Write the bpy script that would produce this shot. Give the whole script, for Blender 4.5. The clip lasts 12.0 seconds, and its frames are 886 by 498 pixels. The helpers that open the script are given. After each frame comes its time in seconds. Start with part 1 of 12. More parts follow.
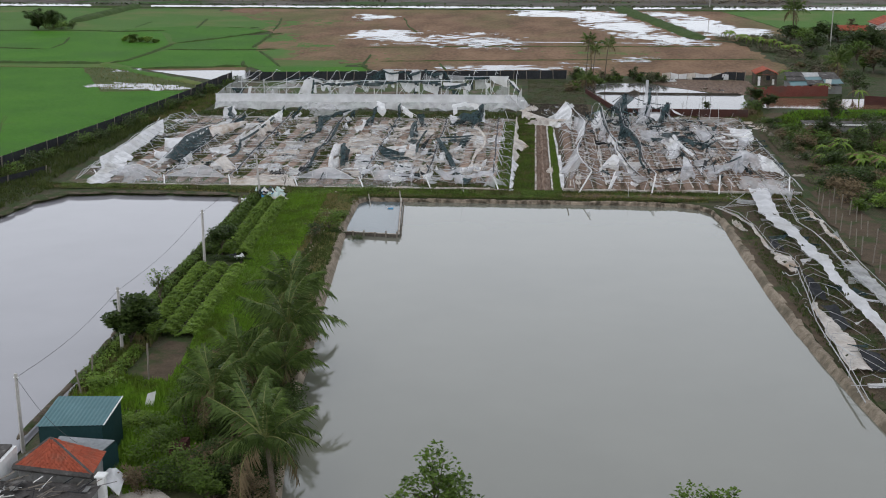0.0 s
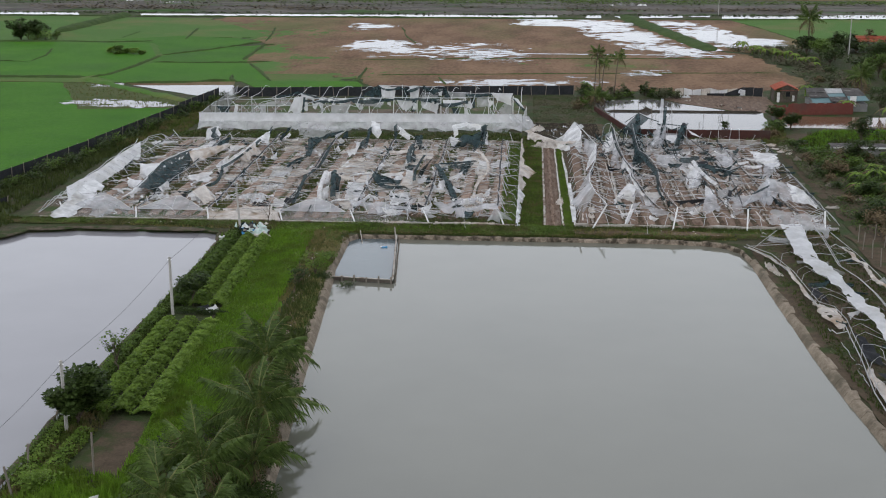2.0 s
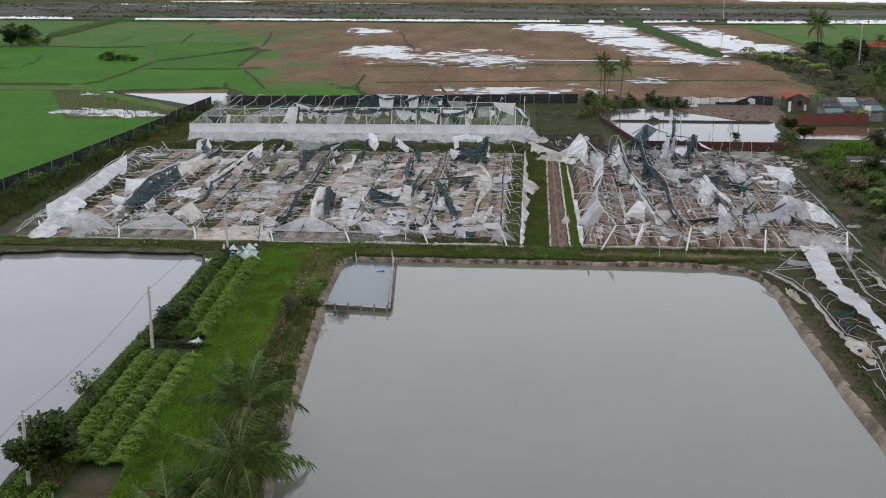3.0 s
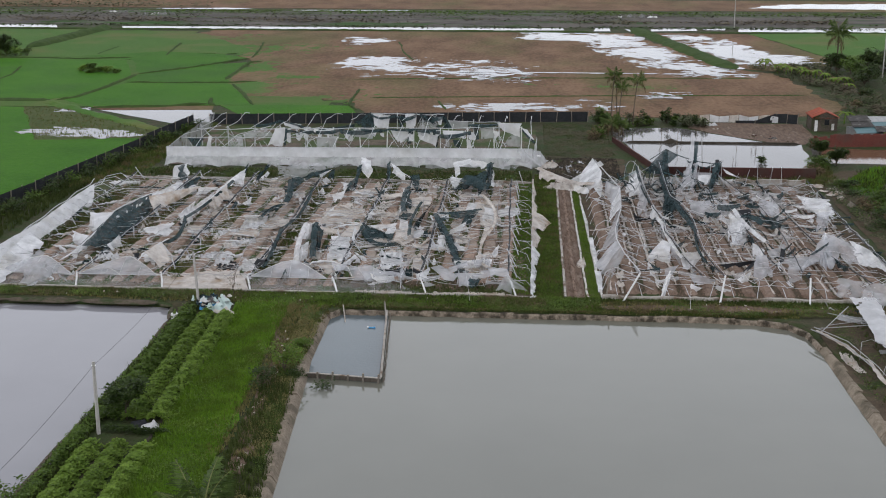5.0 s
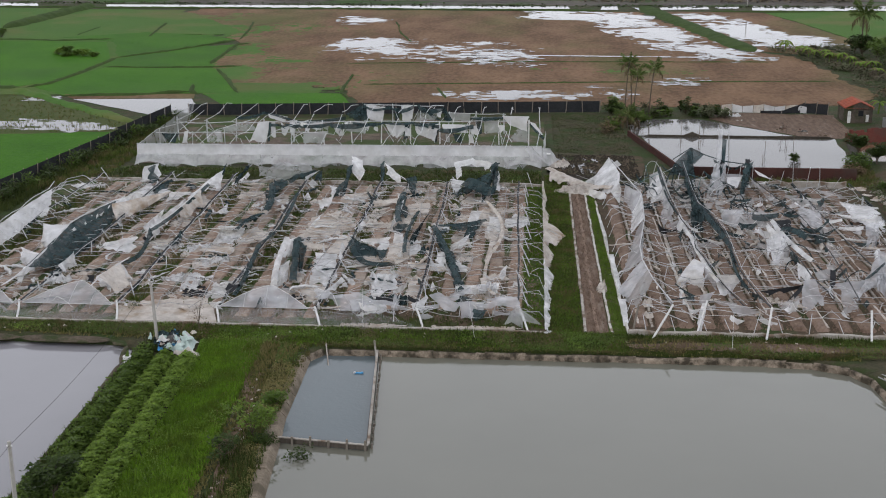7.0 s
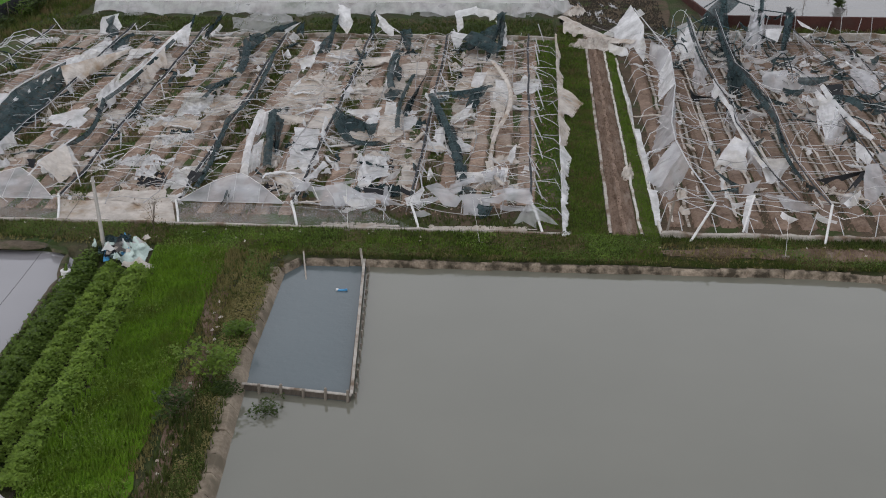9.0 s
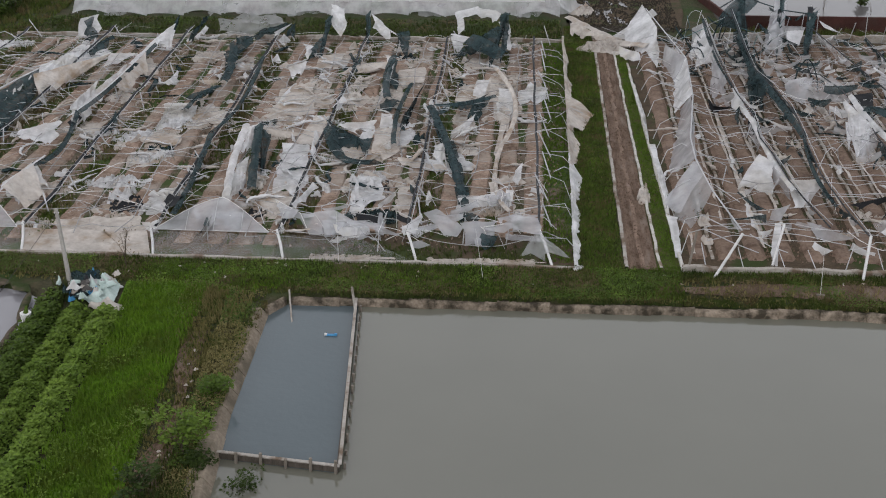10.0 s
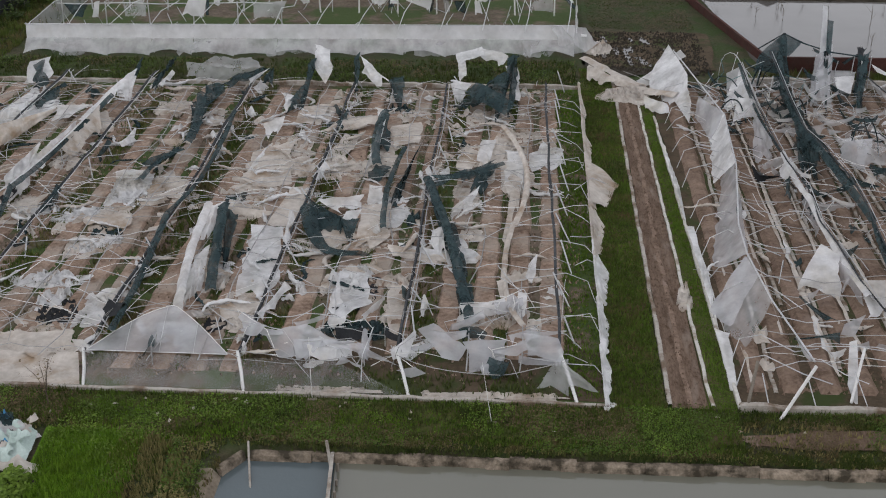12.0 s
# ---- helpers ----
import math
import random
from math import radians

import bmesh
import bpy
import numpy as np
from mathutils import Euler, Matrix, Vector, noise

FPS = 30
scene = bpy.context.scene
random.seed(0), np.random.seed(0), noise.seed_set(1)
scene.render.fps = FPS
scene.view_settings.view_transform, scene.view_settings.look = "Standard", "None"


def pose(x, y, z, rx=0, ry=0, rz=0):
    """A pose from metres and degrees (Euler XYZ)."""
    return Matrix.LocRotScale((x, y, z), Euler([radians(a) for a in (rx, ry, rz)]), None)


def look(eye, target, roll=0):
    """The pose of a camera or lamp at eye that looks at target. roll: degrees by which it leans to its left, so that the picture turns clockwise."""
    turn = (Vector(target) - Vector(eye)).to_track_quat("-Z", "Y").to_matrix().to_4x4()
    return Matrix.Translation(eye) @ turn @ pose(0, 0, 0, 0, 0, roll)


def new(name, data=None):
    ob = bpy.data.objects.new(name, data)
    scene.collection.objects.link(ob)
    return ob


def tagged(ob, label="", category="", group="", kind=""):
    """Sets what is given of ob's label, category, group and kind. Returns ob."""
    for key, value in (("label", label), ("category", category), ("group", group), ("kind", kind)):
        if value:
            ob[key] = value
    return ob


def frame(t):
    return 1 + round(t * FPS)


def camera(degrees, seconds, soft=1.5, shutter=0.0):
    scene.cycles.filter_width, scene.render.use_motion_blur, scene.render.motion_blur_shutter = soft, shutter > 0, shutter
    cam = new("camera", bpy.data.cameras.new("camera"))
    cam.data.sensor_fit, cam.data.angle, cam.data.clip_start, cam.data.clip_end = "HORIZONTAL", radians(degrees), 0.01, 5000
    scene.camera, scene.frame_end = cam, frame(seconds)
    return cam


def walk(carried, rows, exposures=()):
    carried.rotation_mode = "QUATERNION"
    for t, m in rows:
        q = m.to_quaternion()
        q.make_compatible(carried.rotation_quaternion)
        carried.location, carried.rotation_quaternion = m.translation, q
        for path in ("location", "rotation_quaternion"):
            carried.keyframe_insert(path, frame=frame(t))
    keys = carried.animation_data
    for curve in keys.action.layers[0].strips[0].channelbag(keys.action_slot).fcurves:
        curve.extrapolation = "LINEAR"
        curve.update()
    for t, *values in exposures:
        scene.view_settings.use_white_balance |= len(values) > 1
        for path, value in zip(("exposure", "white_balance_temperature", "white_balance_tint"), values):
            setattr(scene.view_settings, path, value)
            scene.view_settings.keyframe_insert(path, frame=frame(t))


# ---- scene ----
cam = camera(39.6, 12.0, soft=1.05)
METRES, EYE, TILT, LEAN, TURN = 91.7, 32.4, 0.0, 0.0, 4.2
ROWS = [
    (0.0, 0.0, 0.0, 0.0, 0.02, -15.66, -0.07),
    (0.5, 0.0001, 0.0365, 0.0005, 0.03, -15.61, -0.07),
    (1.0, 0.0001, 0.0745, 0.0009, 0.02, -15.57, -0.07),
    (1.5, 0.0, 0.1132, 0.0012, 0.01, -15.52, -0.07),
    (2.0, 0.0002, 0.1527, 0.0017, 0.01, -15.46, -0.07),
    (2.5, 0.0001, 0.1928, 0.0022, 0.01, -15.41, -0.08),
    (3.0, 0.0003, 0.2335, 0.0026, 0.01, -15.36, -0.07),
    (5.0, -0.0007, 0.4022, 0.0032, -0.02, -15.19, -0.1),
    (5.5, -0.0009, 0.4455, 0.0029, -0.02, -15.15, -0.1),
    (6.0, -0.0008, 0.4894, 0.0022, -0.03, -15.11, -0.08),
    (6.5, -0.0007, 0.5331, 0.0017, -0.03, -15.24, -0.07),
    (7.0, -0.0008, 0.5771, 0.0005, -0.05, -16.35, -0.06),
    (7.5, -0.0004, 0.6209, 0.0003, -0.05, -18.42, -0.03),
    (7.7, -0.0004, 0.6377, 0.0, -0.056, -19.22, -0.016),
    (9.3, 0.0001, 0.7722, -0.0024, -0.104, -25.29, 0.096),
    (9.5, 0.0001, 0.789, -0.0027, -0.11, -25.43, 0.11),
    (10.0, 0.0004, 0.8308, -0.0038, -0.12, -25.43, 0.14),
    (10.5, 0.0009, 0.8728, -0.0048, -0.12, -25.45, 0.16),
    (11.0, 0.0012, 0.9151, -0.0055, -0.11, -25.48, 0.17),
    (11.5, 0.0019, 0.9576, -0.0068, -0.1, -25.49, 0.2),
    (12.0, 0.0018, 0.9999, -0.0072, -0.13, -25.52, 0.21),
]
walk(cam, [(t, pose(0, 0, EYE, TILT, LEAN, TURN) @ pose(METRES * x, METRES * y, METRES * z, 90 + pitch, roll, yaw)) for t, x, y, z, yaw, pitch, roll in ROWS],
     [(0.0, 0.14, 6500, 10), (5.0, 0.08, 6540, 11.5), (9.0, 0.0, 6730, 12), (12.0, -0.06, 6750, 12)])

# ---- light: an overcast day ----
world = bpy.data.worlds.new("overcast")
scene.world = world
world.use_nodes = True
wn, wl_ = world.node_tree.nodes, world.node_tree.links
wn.clear()
sky = wn.new("ShaderNodeTexSky")
sky.sky_type, sky.sun_disc = "NISHITA", False
sky.sun_elevation, sky.sun_rotation = radians(48), radians(200)
sky.air_density, sky.dust_density, sky.ozone_density = 1.0, 4.0, 1.0
soft_sky = wn.new("ShaderNodeHueSaturation")
soft_sky.inputs["Saturation"].default_value = 0.16
spot_z = wn.new("ShaderNodeTexCoord")
split = wn.new("ShaderNodeSeparateXYZ")
wl_.new(spot_z.outputs["Generated"], split.inputs[0])
rise = wn.new("ShaderNodeMapRange")
rise.inputs["From Min"].default_value, rise.inputs["From Max"].default_value = 0.0, 0.65
wl_.new(split.outputs["Z"], rise.inputs["Value"])
deck = wn.new("ShaderNodeMix")
deck.data_type = "RGBA"
deck.inputs["A"].default_value, deck.inputs["B"].default_value = (12.2, 12.9, 14.0, 1), (6.1, 6.5, 7.4, 1)
wl_.new(rise.outputs[0], deck.inputs["Factor"])
cloud = wn.new("ShaderNodeMix")
cloud.data_type = "RGBA"
cloud.inputs["Factor"].default_value = 0.85
wl_.new(deck.outputs["Result"], cloud.inputs["B"])
bg = wn.new("ShaderNodeBackground")
bg.inputs["Strength"].default_value = 0.115
wo = wn.new("ShaderNodeOutputWorld")
wl_.new(sky.outputs[0], soft_sky.inputs["Color"])
wl_.new(soft_sky.outputs[0], cloud.inputs["A"])
wl_.new(cloud.outputs["Result"], bg.inputs["Color"])
wl_.new(bg.outputs[0], wo.inputs["Surface"])
sun_data = bpy.data.lights.new("sun", "SUN")
sun_data.energy, sun_data.angle, sun_data.color = 0.45, radians(40), (1.0, 0.98, 0.96)
sun = new("sun", sun_data)
sun.matrix_world = look((0, 0, 60), (14, 42, 10))
scene.view_settings.exposure = 0.0


# ---- materials ----
def material(name, dark, light, scale=1.0, rough=0.8, bump=0.0, bump_scale=None, stretch=(1, 1, 1), fine=6.0, low=0.3, high=0.7,
             spec=0.1, metal=0.0, alpha=1.0, vary=0.0, cloudy=0.2, stain=None, stain_scale=0.1, stain_low=0.5, stain_high=0.7, world_space=False, through_light=0.0):
    """Two colours mixed by coarse and fine noise, an optional stain at a larger scale, bump, and a change from object to object."""
    m = bpy.data.materials.new(name)
    m.use_nodes = True
    n, l = m.node_tree.nodes, m.node_tree.links
    bsdf = n["Principled BSDF"]
    if world_space:
        src = n.new("ShaderNodeNewGeometry").outputs["Position"]
    else:
        src = n.new("ShaderNodeTexCoord").outputs["Object"]
    mp = n.new("ShaderNodeMapping")
    mp.inputs["Scale"].default_value = stretch
    l.new(src, mp.inputs["Vector"])

    def noise_at(s, detail=4.0):
        t = n.new("ShaderNodeTexNoise")
        t.inputs["Scale"].default_value, t.inputs["Detail"].default_value, t.inputs["Roughness"].default_value = s, detail, 0.6
        l.new(mp.outputs[0], t.inputs["Vector"])
        return t.outputs["Fac"]

    coarse, grain = noise_at(scale), noise_at(scale * fine)
    mean = n.new("ShaderNodeMath")
    mean.operation = "MULTIPLY_ADD"
    mean.inputs[1].default_value = 0.45
    l.new(grain, mean.inputs[0])
    half = n.new("ShaderNodeMath")
    half.operation = "MULTIPLY"
    half.inputs[1].default_value = 0.55
    l.new(coarse, half.inputs[0])
    l.new(half.outputs[0], mean.inputs[2])
    ramp = n.new("ShaderNodeMapRange")
    ramp.inputs["From Min"].default_value, ramp.inputs["From Max"].default_value = low, high
    l.new(mean.outputs[0], ramp.inputs["Value"])
    mix = n.new("ShaderNodeMix")
    mix.data_type = "RGBA"
    mix.inputs["A"].default_value, mix.inputs["B"].default_value = (*dark, 1), (*light, 1)
    l.new(ramp.outputs[0], mix.inputs["Factor"])
    colour = mix.outputs["Result"]
    if stain:
        patch = n.new("ShaderNodeMapRange")
        patch.inputs["From Min"].default_value, patch.inputs["From Max"].default_value = stain_low, stain_high
        l.new(noise_at(stain_scale, 5.0), patch.inputs["Value"])
        over = n.new("ShaderNodeMix")
        over.data_type = "RGBA"
        over.inputs["B"].default_value = (*stain, 1)
        l.new(patch.outputs[0], over.inputs["Factor"])
        l.new(colour, over.inputs["A"])
        colour = over.outputs["Result"]
    if vary:
        info = n.new("ShaderNodeObjectInfo")
        isl = n.new("ShaderNodeNewGeometry")
        both = n.new("ShaderNodeMath")
        both.operation = "ADD"
        l.new(info.outputs["Random"], both.inputs[0])
        l.new(isl.outputs["Random Per Island"], both.inputs[1])
        val = n.new("ShaderNodeMapRange")
        val.inputs["From Max"].default_value = 2.0
        val.inputs["To Min"].default_value, val.inputs["To Max"].default_value = 1 - vary, 1 + vary
        l.new(both.outputs[0], val.inputs["Value"])
        hsv = n.new("ShaderNodeHueSaturation")
        l.new(val.outputs[0], hsv.inputs["Value"])
        l.new(colour, hsv.inputs["Color"])
        colour = hsv.outputs[0]
    l.new(colour, bsdf.inputs["Base Color"])
    bsdf.inputs["Roughness"].default_value, bsdf.inputs["Metallic"].default_value = rough, metal
    bsdf.inputs["Specular IOR Level"].default_value = spec
    if bump:
        b = n.new("ShaderNodeBump")
        b.inputs["Strength"].default_value, b.inputs["Distance"].default_value = 1.0, bump
        l.new(noise_at(bump_scale or scale * fine), b.inputs["Height"])
        l.new(b.outputs[0], bsdf.inputs["Normal"])
    out = n["Material Output"]
    shader = bsdf.outputs[0]
    if through_light:
        tr = n.new("ShaderNodeBsdfTranslucent")
        l.new(colour, tr.inputs["Color"])
        ms = n.new("ShaderNodeMixShader")
        ms.inputs[0].default_value = through_light
        l.new(shader, ms.inputs[1])
        l.new(tr.outputs[0], ms.inputs[2])
        shader = ms.outputs[0]
    if alpha < 1:
        clear = n.new("ShaderNodeBsdfTransparent")
        ms = n.new("ShaderNodeMixShader")
        haze = n.new("ShaderNodeMapRange")
        haze.inputs["From Min"].default_value, haze.inputs["From Max"].default_value = 0.36, 0.64
        haze.inputs["To Min"].default_value, haze.inputs["To Max"].default_value = max(0.0, alpha - cloudy), min(1.0, alpha + cloudy)
        l.new(noise_at(scale * 1.3, 6.0), haze.inputs["Value"])
        l.new(haze.outputs[0], ms.inputs[0])
        l.new(clear.outputs[0], ms.inputs[1])
        l.new(shader, ms.inputs[2])
        shader = ms.outputs[0]
    if shader != bsdf.outputs[0]:
        l.new(shader, out.inputs["Surface"])
    return m


def water_material(name, deep, silt, rough, ripple, ripple_scale, patch_scale=0.02, ior=1.47):
    m = material(name, deep, silt, scale=patch_scale, fine=4, low=0.35, high=0.65, rough=rough, spec=0.5, bump=ripple, bump_scale=ripple_scale, world_space=True)
    m.node_tree.nodes["Principled BSDF"].inputs["IOR"].default_value = ior
    return m


M_GROUND = material("bank_earth_and_weeds", (0.028, 0.034, 0.016), (0.095, 0.08, 0.05), scale=0.9, fine=5, bump=0.12, stain=(0.038, 0.06, 0.018), stain_scale=0.35, stain_low=0.42, stain_high=0.6, world_space=True)
M_PADDY = material("rice_paddy", (0.026, 0.100, 0.004), (0.060, 0.175, 0.009), spec=0.05, scale=0.07, fine=18, rough=0.7, bump=0.1, bump_scale=2.5, vary=0.14, stain=(0.04, 0.10, 0.02), stain_scale=0.045, stain_low=0.52, stain_high=0.8, world_space=True)
M_PADDY_PALE = material("yellowed_rice_paddy", (0.055, 0.125, 0.025), (0.08, 0.16, 0.032), spec=0.05, scale=0.06, fine=18, rough=0.75, bump=0.1, bump_scale=2.5, vary=0.12, stain=(0.16, 0.12, 0.06), stain_scale=0.03, stain_low=0.5, stain_high=0.75, world_space=True)
M_STUBBLE = material("flattened_brown_rice", (0.098, 0.057, 0.033), (0.232, 0.142, 0.084), spec=0.1, scale=0.11, fine=12, stretch=(1, 0.45, 1), low=0.36, high=0.64, rough=0.85, bump=0.22, bump_scale=0.9, stain=(0.082, 0.105, 0.03), stain_scale=0.022, stain_low=0.5, stain_high=0.74, world_space=True)
M_BUND = material("grassy_bund", (0.026, 0.05, 0.015), (0.07, 0.105, 0.03), scale=0.4, bump=0.1, rough=0.9, world_space=True)
M_EMBANK = material("embankment_scrub", (0.062, 0.056, 0.052), (0.150, 0.135, 0.118), scale=0.16, fine=6, stretch=(0.25, 1, 1), low=0.36, high=0.62, bump=0.3, bump_scale=0.5, rough=0.95, stain=(0.045, 0.095, 0.025), stain_scale=0.09, stain_low=0.52, stain_high=0.64, world_space=True)
M_EARTH = material("dug_dark_earth", (0.05, 0.038, 0.025), (0.12, 0.09, 0.062), scale=0.8, fine=7, bump=0.05, rough=0.95, stain=(0.045, 0.06, 0.022), stain_scale=0.3, stain_low=0.5, stain_high=0.62, world_space=True)
M_SOIL = material("greenhouse_soil", (0.075, 0.058, 0.04), (0.19, 0.148, 0.115), scale=0.6, fine=7, low=0.36, high=0.66, bump=0.06, stain=(0.055, 0.082, 0.026), stain_scale=0.22, stain_low=0.43, stain_high=0.54, world_space=True)
M_BED = material("bed_soil", (0.145, 0.097, 0.069), (0.395, 0.292, 0.226), scale=0.7, fine=6, low=0.38, high=0.64, bump=0.06, vary=0.12, stain=(0.35, 0.31, 0.265), stain_scale=0.3, stain_low=0.5, stain_high=0.7, world_space=True)
M_BED_DARK = material("damp_bed_soil", (0.124, 0.083, 0.059), (0.28, 0.202, 0.154), scale=0.8, fine=6, low=0.38, high=0.64, bump=0.09, vary=0.1, stain=(0.26, 0.20, 0.17), stain_scale=0.25, stain_low=0.55, stain_high=0.75, world_space=True)
M_GRASS_BRIGHT = material("bright_grass_blades", (0.082, 0.165, 0.014), (0.188, 0.325, 0.030), scale=0.32, rough=0.6, vary=0.3, through_light=0.25, spec=0.15, stain=(0.085, 0.115, 0.018), stain_scale=0.3, stain_low=0.5, stain_high=0.68, world_space=True)
M_GRASS = material("grass_blades", (0.045, 0.072, 0.016), (0.115, 0.150, 0.034), scale=0.5, rough=0.6, vary=0.3, through_light=0.25, stain=(0.155, 0.12, 0.06), stain_scale=0.6, stain_low=0.45, stain_high=0.62, world_space=True)
M_GRASS_PATH = material("verge_blades", (0.062, 0.115, 0.016), (0.135, 0.205, 0.034), scale=0.4, rough=0.6, vary=0.3, through_light=0.25, world_space=True)
M_GRASS_DARK = material("weed_blades", (0.030, 0.047, 0.013), (0.085, 0.105, 0.030), scale=0.3, rough=0.65, vary=0.3, through_light=0.2, world_space=True)
M_GRASS_DRY = material("dry_grass_blades", (0.125, 0.12, 0.04), (0.27, 0.23, 0.105), scale=0.3, rough=0.8, vary=0.3, through_light=0.2, world_space=True)
M_BANK = material("worn_bank_earth", (0.05, 0.042, 0.03), (0.15, 0.12, 0.09), scale=0.8, fine=6, bump=0.08, rough=0.95, stain=(0.04, 0.055, 0.02), stain_scale=0.5, stain_low=0.48, stain_high=0.6, world_space=True)
M_MUD = material("black_wet_mud", (0.022, 0.019, 0.014), (0.065, 0.055, 0.042), scale=0.9, fine=6, bump=0.06, rough=0.7, world_space=True)
M_LAWN_BRIGHT = material("bright_grass_floor", (0.055, 0.125, 0.008), (0.105, 0.21, 0.016), scale=0.5, fine=9, bump=0.1, rough=0.9, spec=0.1, world_space=True)
M_PATH = material("trodden_dark_soil", (0.085, 0.055, 0.038), (0.195, 0.138, 0.102), scale=0.9, fine=7, stretch=(2.2, 0.5, 1), low=0.36, high=0.64, bump=0.05, stain=(0.24, 0.19, 0.155), stain_scale=0.6, stain_low=0.56, stain_high=0.72, world_space=True)
M_RIM = material("stained_rim_concrete", (0.12, 0.093, 0.068), (0.38, 0.315, 0.245), scale=1.3, fine=6, bump=0.05, rough=0.9, vary=0.2, stain=(0.055, 0.046, 0.033), stain_scale=1.1, stain_low=0.42, stain_high=0.6, world_space=True)
M_CONC_WET = material("damp_dark_concrete", (0.045, 0.038, 0.03), (0.15, 0.125, 0.10), scale=1.1, fine=6, bump=0.05, rough=0.9, vary=0.25, stain=(0.05, 0.058, 0.028), stain_scale=0.6, stain_low=0.5, stain_high=0.6, world_space=True)
M_LAWN = material("grass_floor", (0.042, 0.052, 0.017), (0.090, 0.098, 0.032), stain=(0.10, 0.072, 0.045), stain_scale=0.5, stain_low=0.5, stain_high=0.65, scale=0.35, bump=0.08, rough=0.9, world_space=True)
M_LEAF = material("leaf_green", (0.050, 0.090, 0.015), (0.118, 0.180, 0.034), scale=0.6, rough=0.5, vary=0.3, through_light=0.25, world_space=True)
M_SCRUB = material("dusty_scrub", (0.055, 0.065, 0.036), (0.135, 0.14, 0.08), scale=0.1, rough=0.9, vary=0.3, world_space=True)
M_SCRUB_BROWN = material("withered_scrub", (0.085, 0.072, 0.048), (0.17, 0.145, 0.10), scale=0.1, rough=0.9, vary=0.3, world_space=True)
M_LEAF_LIGHT = material("vegetable_leaf", (0.085, 0.150, 0.024), (0.205, 0.300, 0.052), scale=0.6, rough=0.55, vary=0.3, through_light=0.25, world_space=True)
M_LEAF_DARK = material("dark_leaf", (0.024, 0.042, 0.011), (0.054, 0.082, 0.019), scale=0.6, rough=0.5, vary=0.3, through_light=0.15, world_space=True)
M_LEAF_BROWN = material("withered_leaf", (0.10, 0.075, 0.04), (0.20, 0.15, 0.09), scale=0.6, rough=0.8, vary=0.3, through_light=0.15, world_space=True)
M_FROND = material("palm_frond", (0.026, 0.050, 0.011), (0.112, 0.165, 0.036), scale=0.5, rough=0.55, spec=0.2, vary=0.45, through_light=0.2, world_space=True)
M_RACHIS = material("palm_rachis", (0.11, 0.125, 0.04), (0.20, 0.21, 0.08), scale=2, rough=0.6)
M_BARK = material("bark", (0.07, 0.055, 0.04), (0.16, 0.13, 0.10), scale=3, bump=0.03, rough=0.9)
M_FILM = material("white_plastic_film", (0.66, 0.665, 0.67), (0.89, 0.89, 0.89), scale=0.5, fine=5, rough=0.35, spec=0.4, bump=0.012, bump_scale=3.5, alpha=0.78, through_light=0.18, stain=(0.56, 0.53, 0.47), stain_scale=0.25, world_space=True)
M_WALL_FILM = material("taut_white_film", (0.62, 0.62, 0.625), (0.77, 0.77, 0.78), scale=0.35, fine=6, rough=0.35, spec=0.4, bump=0.02, bump_scale=1.5, alpha=0.86, cloudy=0.1, through_light=0.2, stain=(0.60, 0.59, 0.57), stain_scale=0.3, world_space=True)
M_WALL_THIN = material("hazy_wall_film", (0.58, 0.585, 0.59), (0.74, 0.745, 0.75), scale=0.4, fine=7, stretch=(1, 1, 0.25), rough=0.35, spec=0.4, bump=0.02, bump_scale=1.5, alpha=0.52, cloudy=0.16, through_light=0.2, world_space=True)
M_FILM_THIN = material("thin_plastic_film", (0.62, 0.63, 0.64), (0.74, 0.75, 0.76), scale=0.5, fine=5, rough=0.3, spec=0.5, bump=0.015, bump_scale=1.5, alpha=0.36, cloudy=0.08, through_light=0.3, world_space=True)
M_FILM_CREAM = material("muddy_plastic_film", (0.42, 0.365, 0.31), (0.74, 0.69, 0.63), scale=0.6, fine=5, rough=0.45, spec=0.4, bump=0.04, bump_scale=3.0, alpha=0.95, through_light=0.15, stain=(0.36, 0.26, 0.17), stain_scale=0.45, world_space=True)
M_SKIRT = material("clear_skirt_film", (0.50, 0.50, 0.49), (0.62, 0.62, 0.61), scale=0.6, fine=6, rough=0.25, spec=0.5, alpha=0.17, cloudy=0.08, through_light=0.2, world_space=True)
M_GABLE = material("hazy_gable_film", (0.60, 0.61, 0.63), (0.70, 0.71, 0.73), scale=0.4, fine=6, rough=0.3, spec=0.5, alpha=0.5, cloudy=0.12, through_light=0.25, world_space=True)
M_NET = material("dark_shade_net", (0.008, 0.018, 0.021), (0.055, 0.088, 0.092), scale=0.9, fine=7, rough=0.8, spec=0.1, bump=0.03, bump_scale=2.0, alpha=0.86, cloudy=0.12, through_light=0.08, world_space=True)
M_NET_BLACK = material("black_shade_net", (0.015, 0.016, 0.018), (0.04, 0.042, 0.045), scale=1.0, rough=0.7, bump=0.02, world_space=True)
M_STEEL = material("galvanised_pipe", (0.36, 0.365, 0.37), (0.62, 0.63, 0.64), scale=1.5, rough=0.45, metal=0.35, spec=0.5)
M_STEEL_DULL = material("weathered_pipe", (0.22, 0.22, 0.215), (0.46, 0.46, 0.45), scale=1.2, rough=0.55, metal=0.25, spec=0.5, world_space=True)
M_POST = material("white_post", (0.58, 0.57, 0.55), (0.76, 0.76, 0.75), scale=1.5, rough=0.5, spec=0.4)
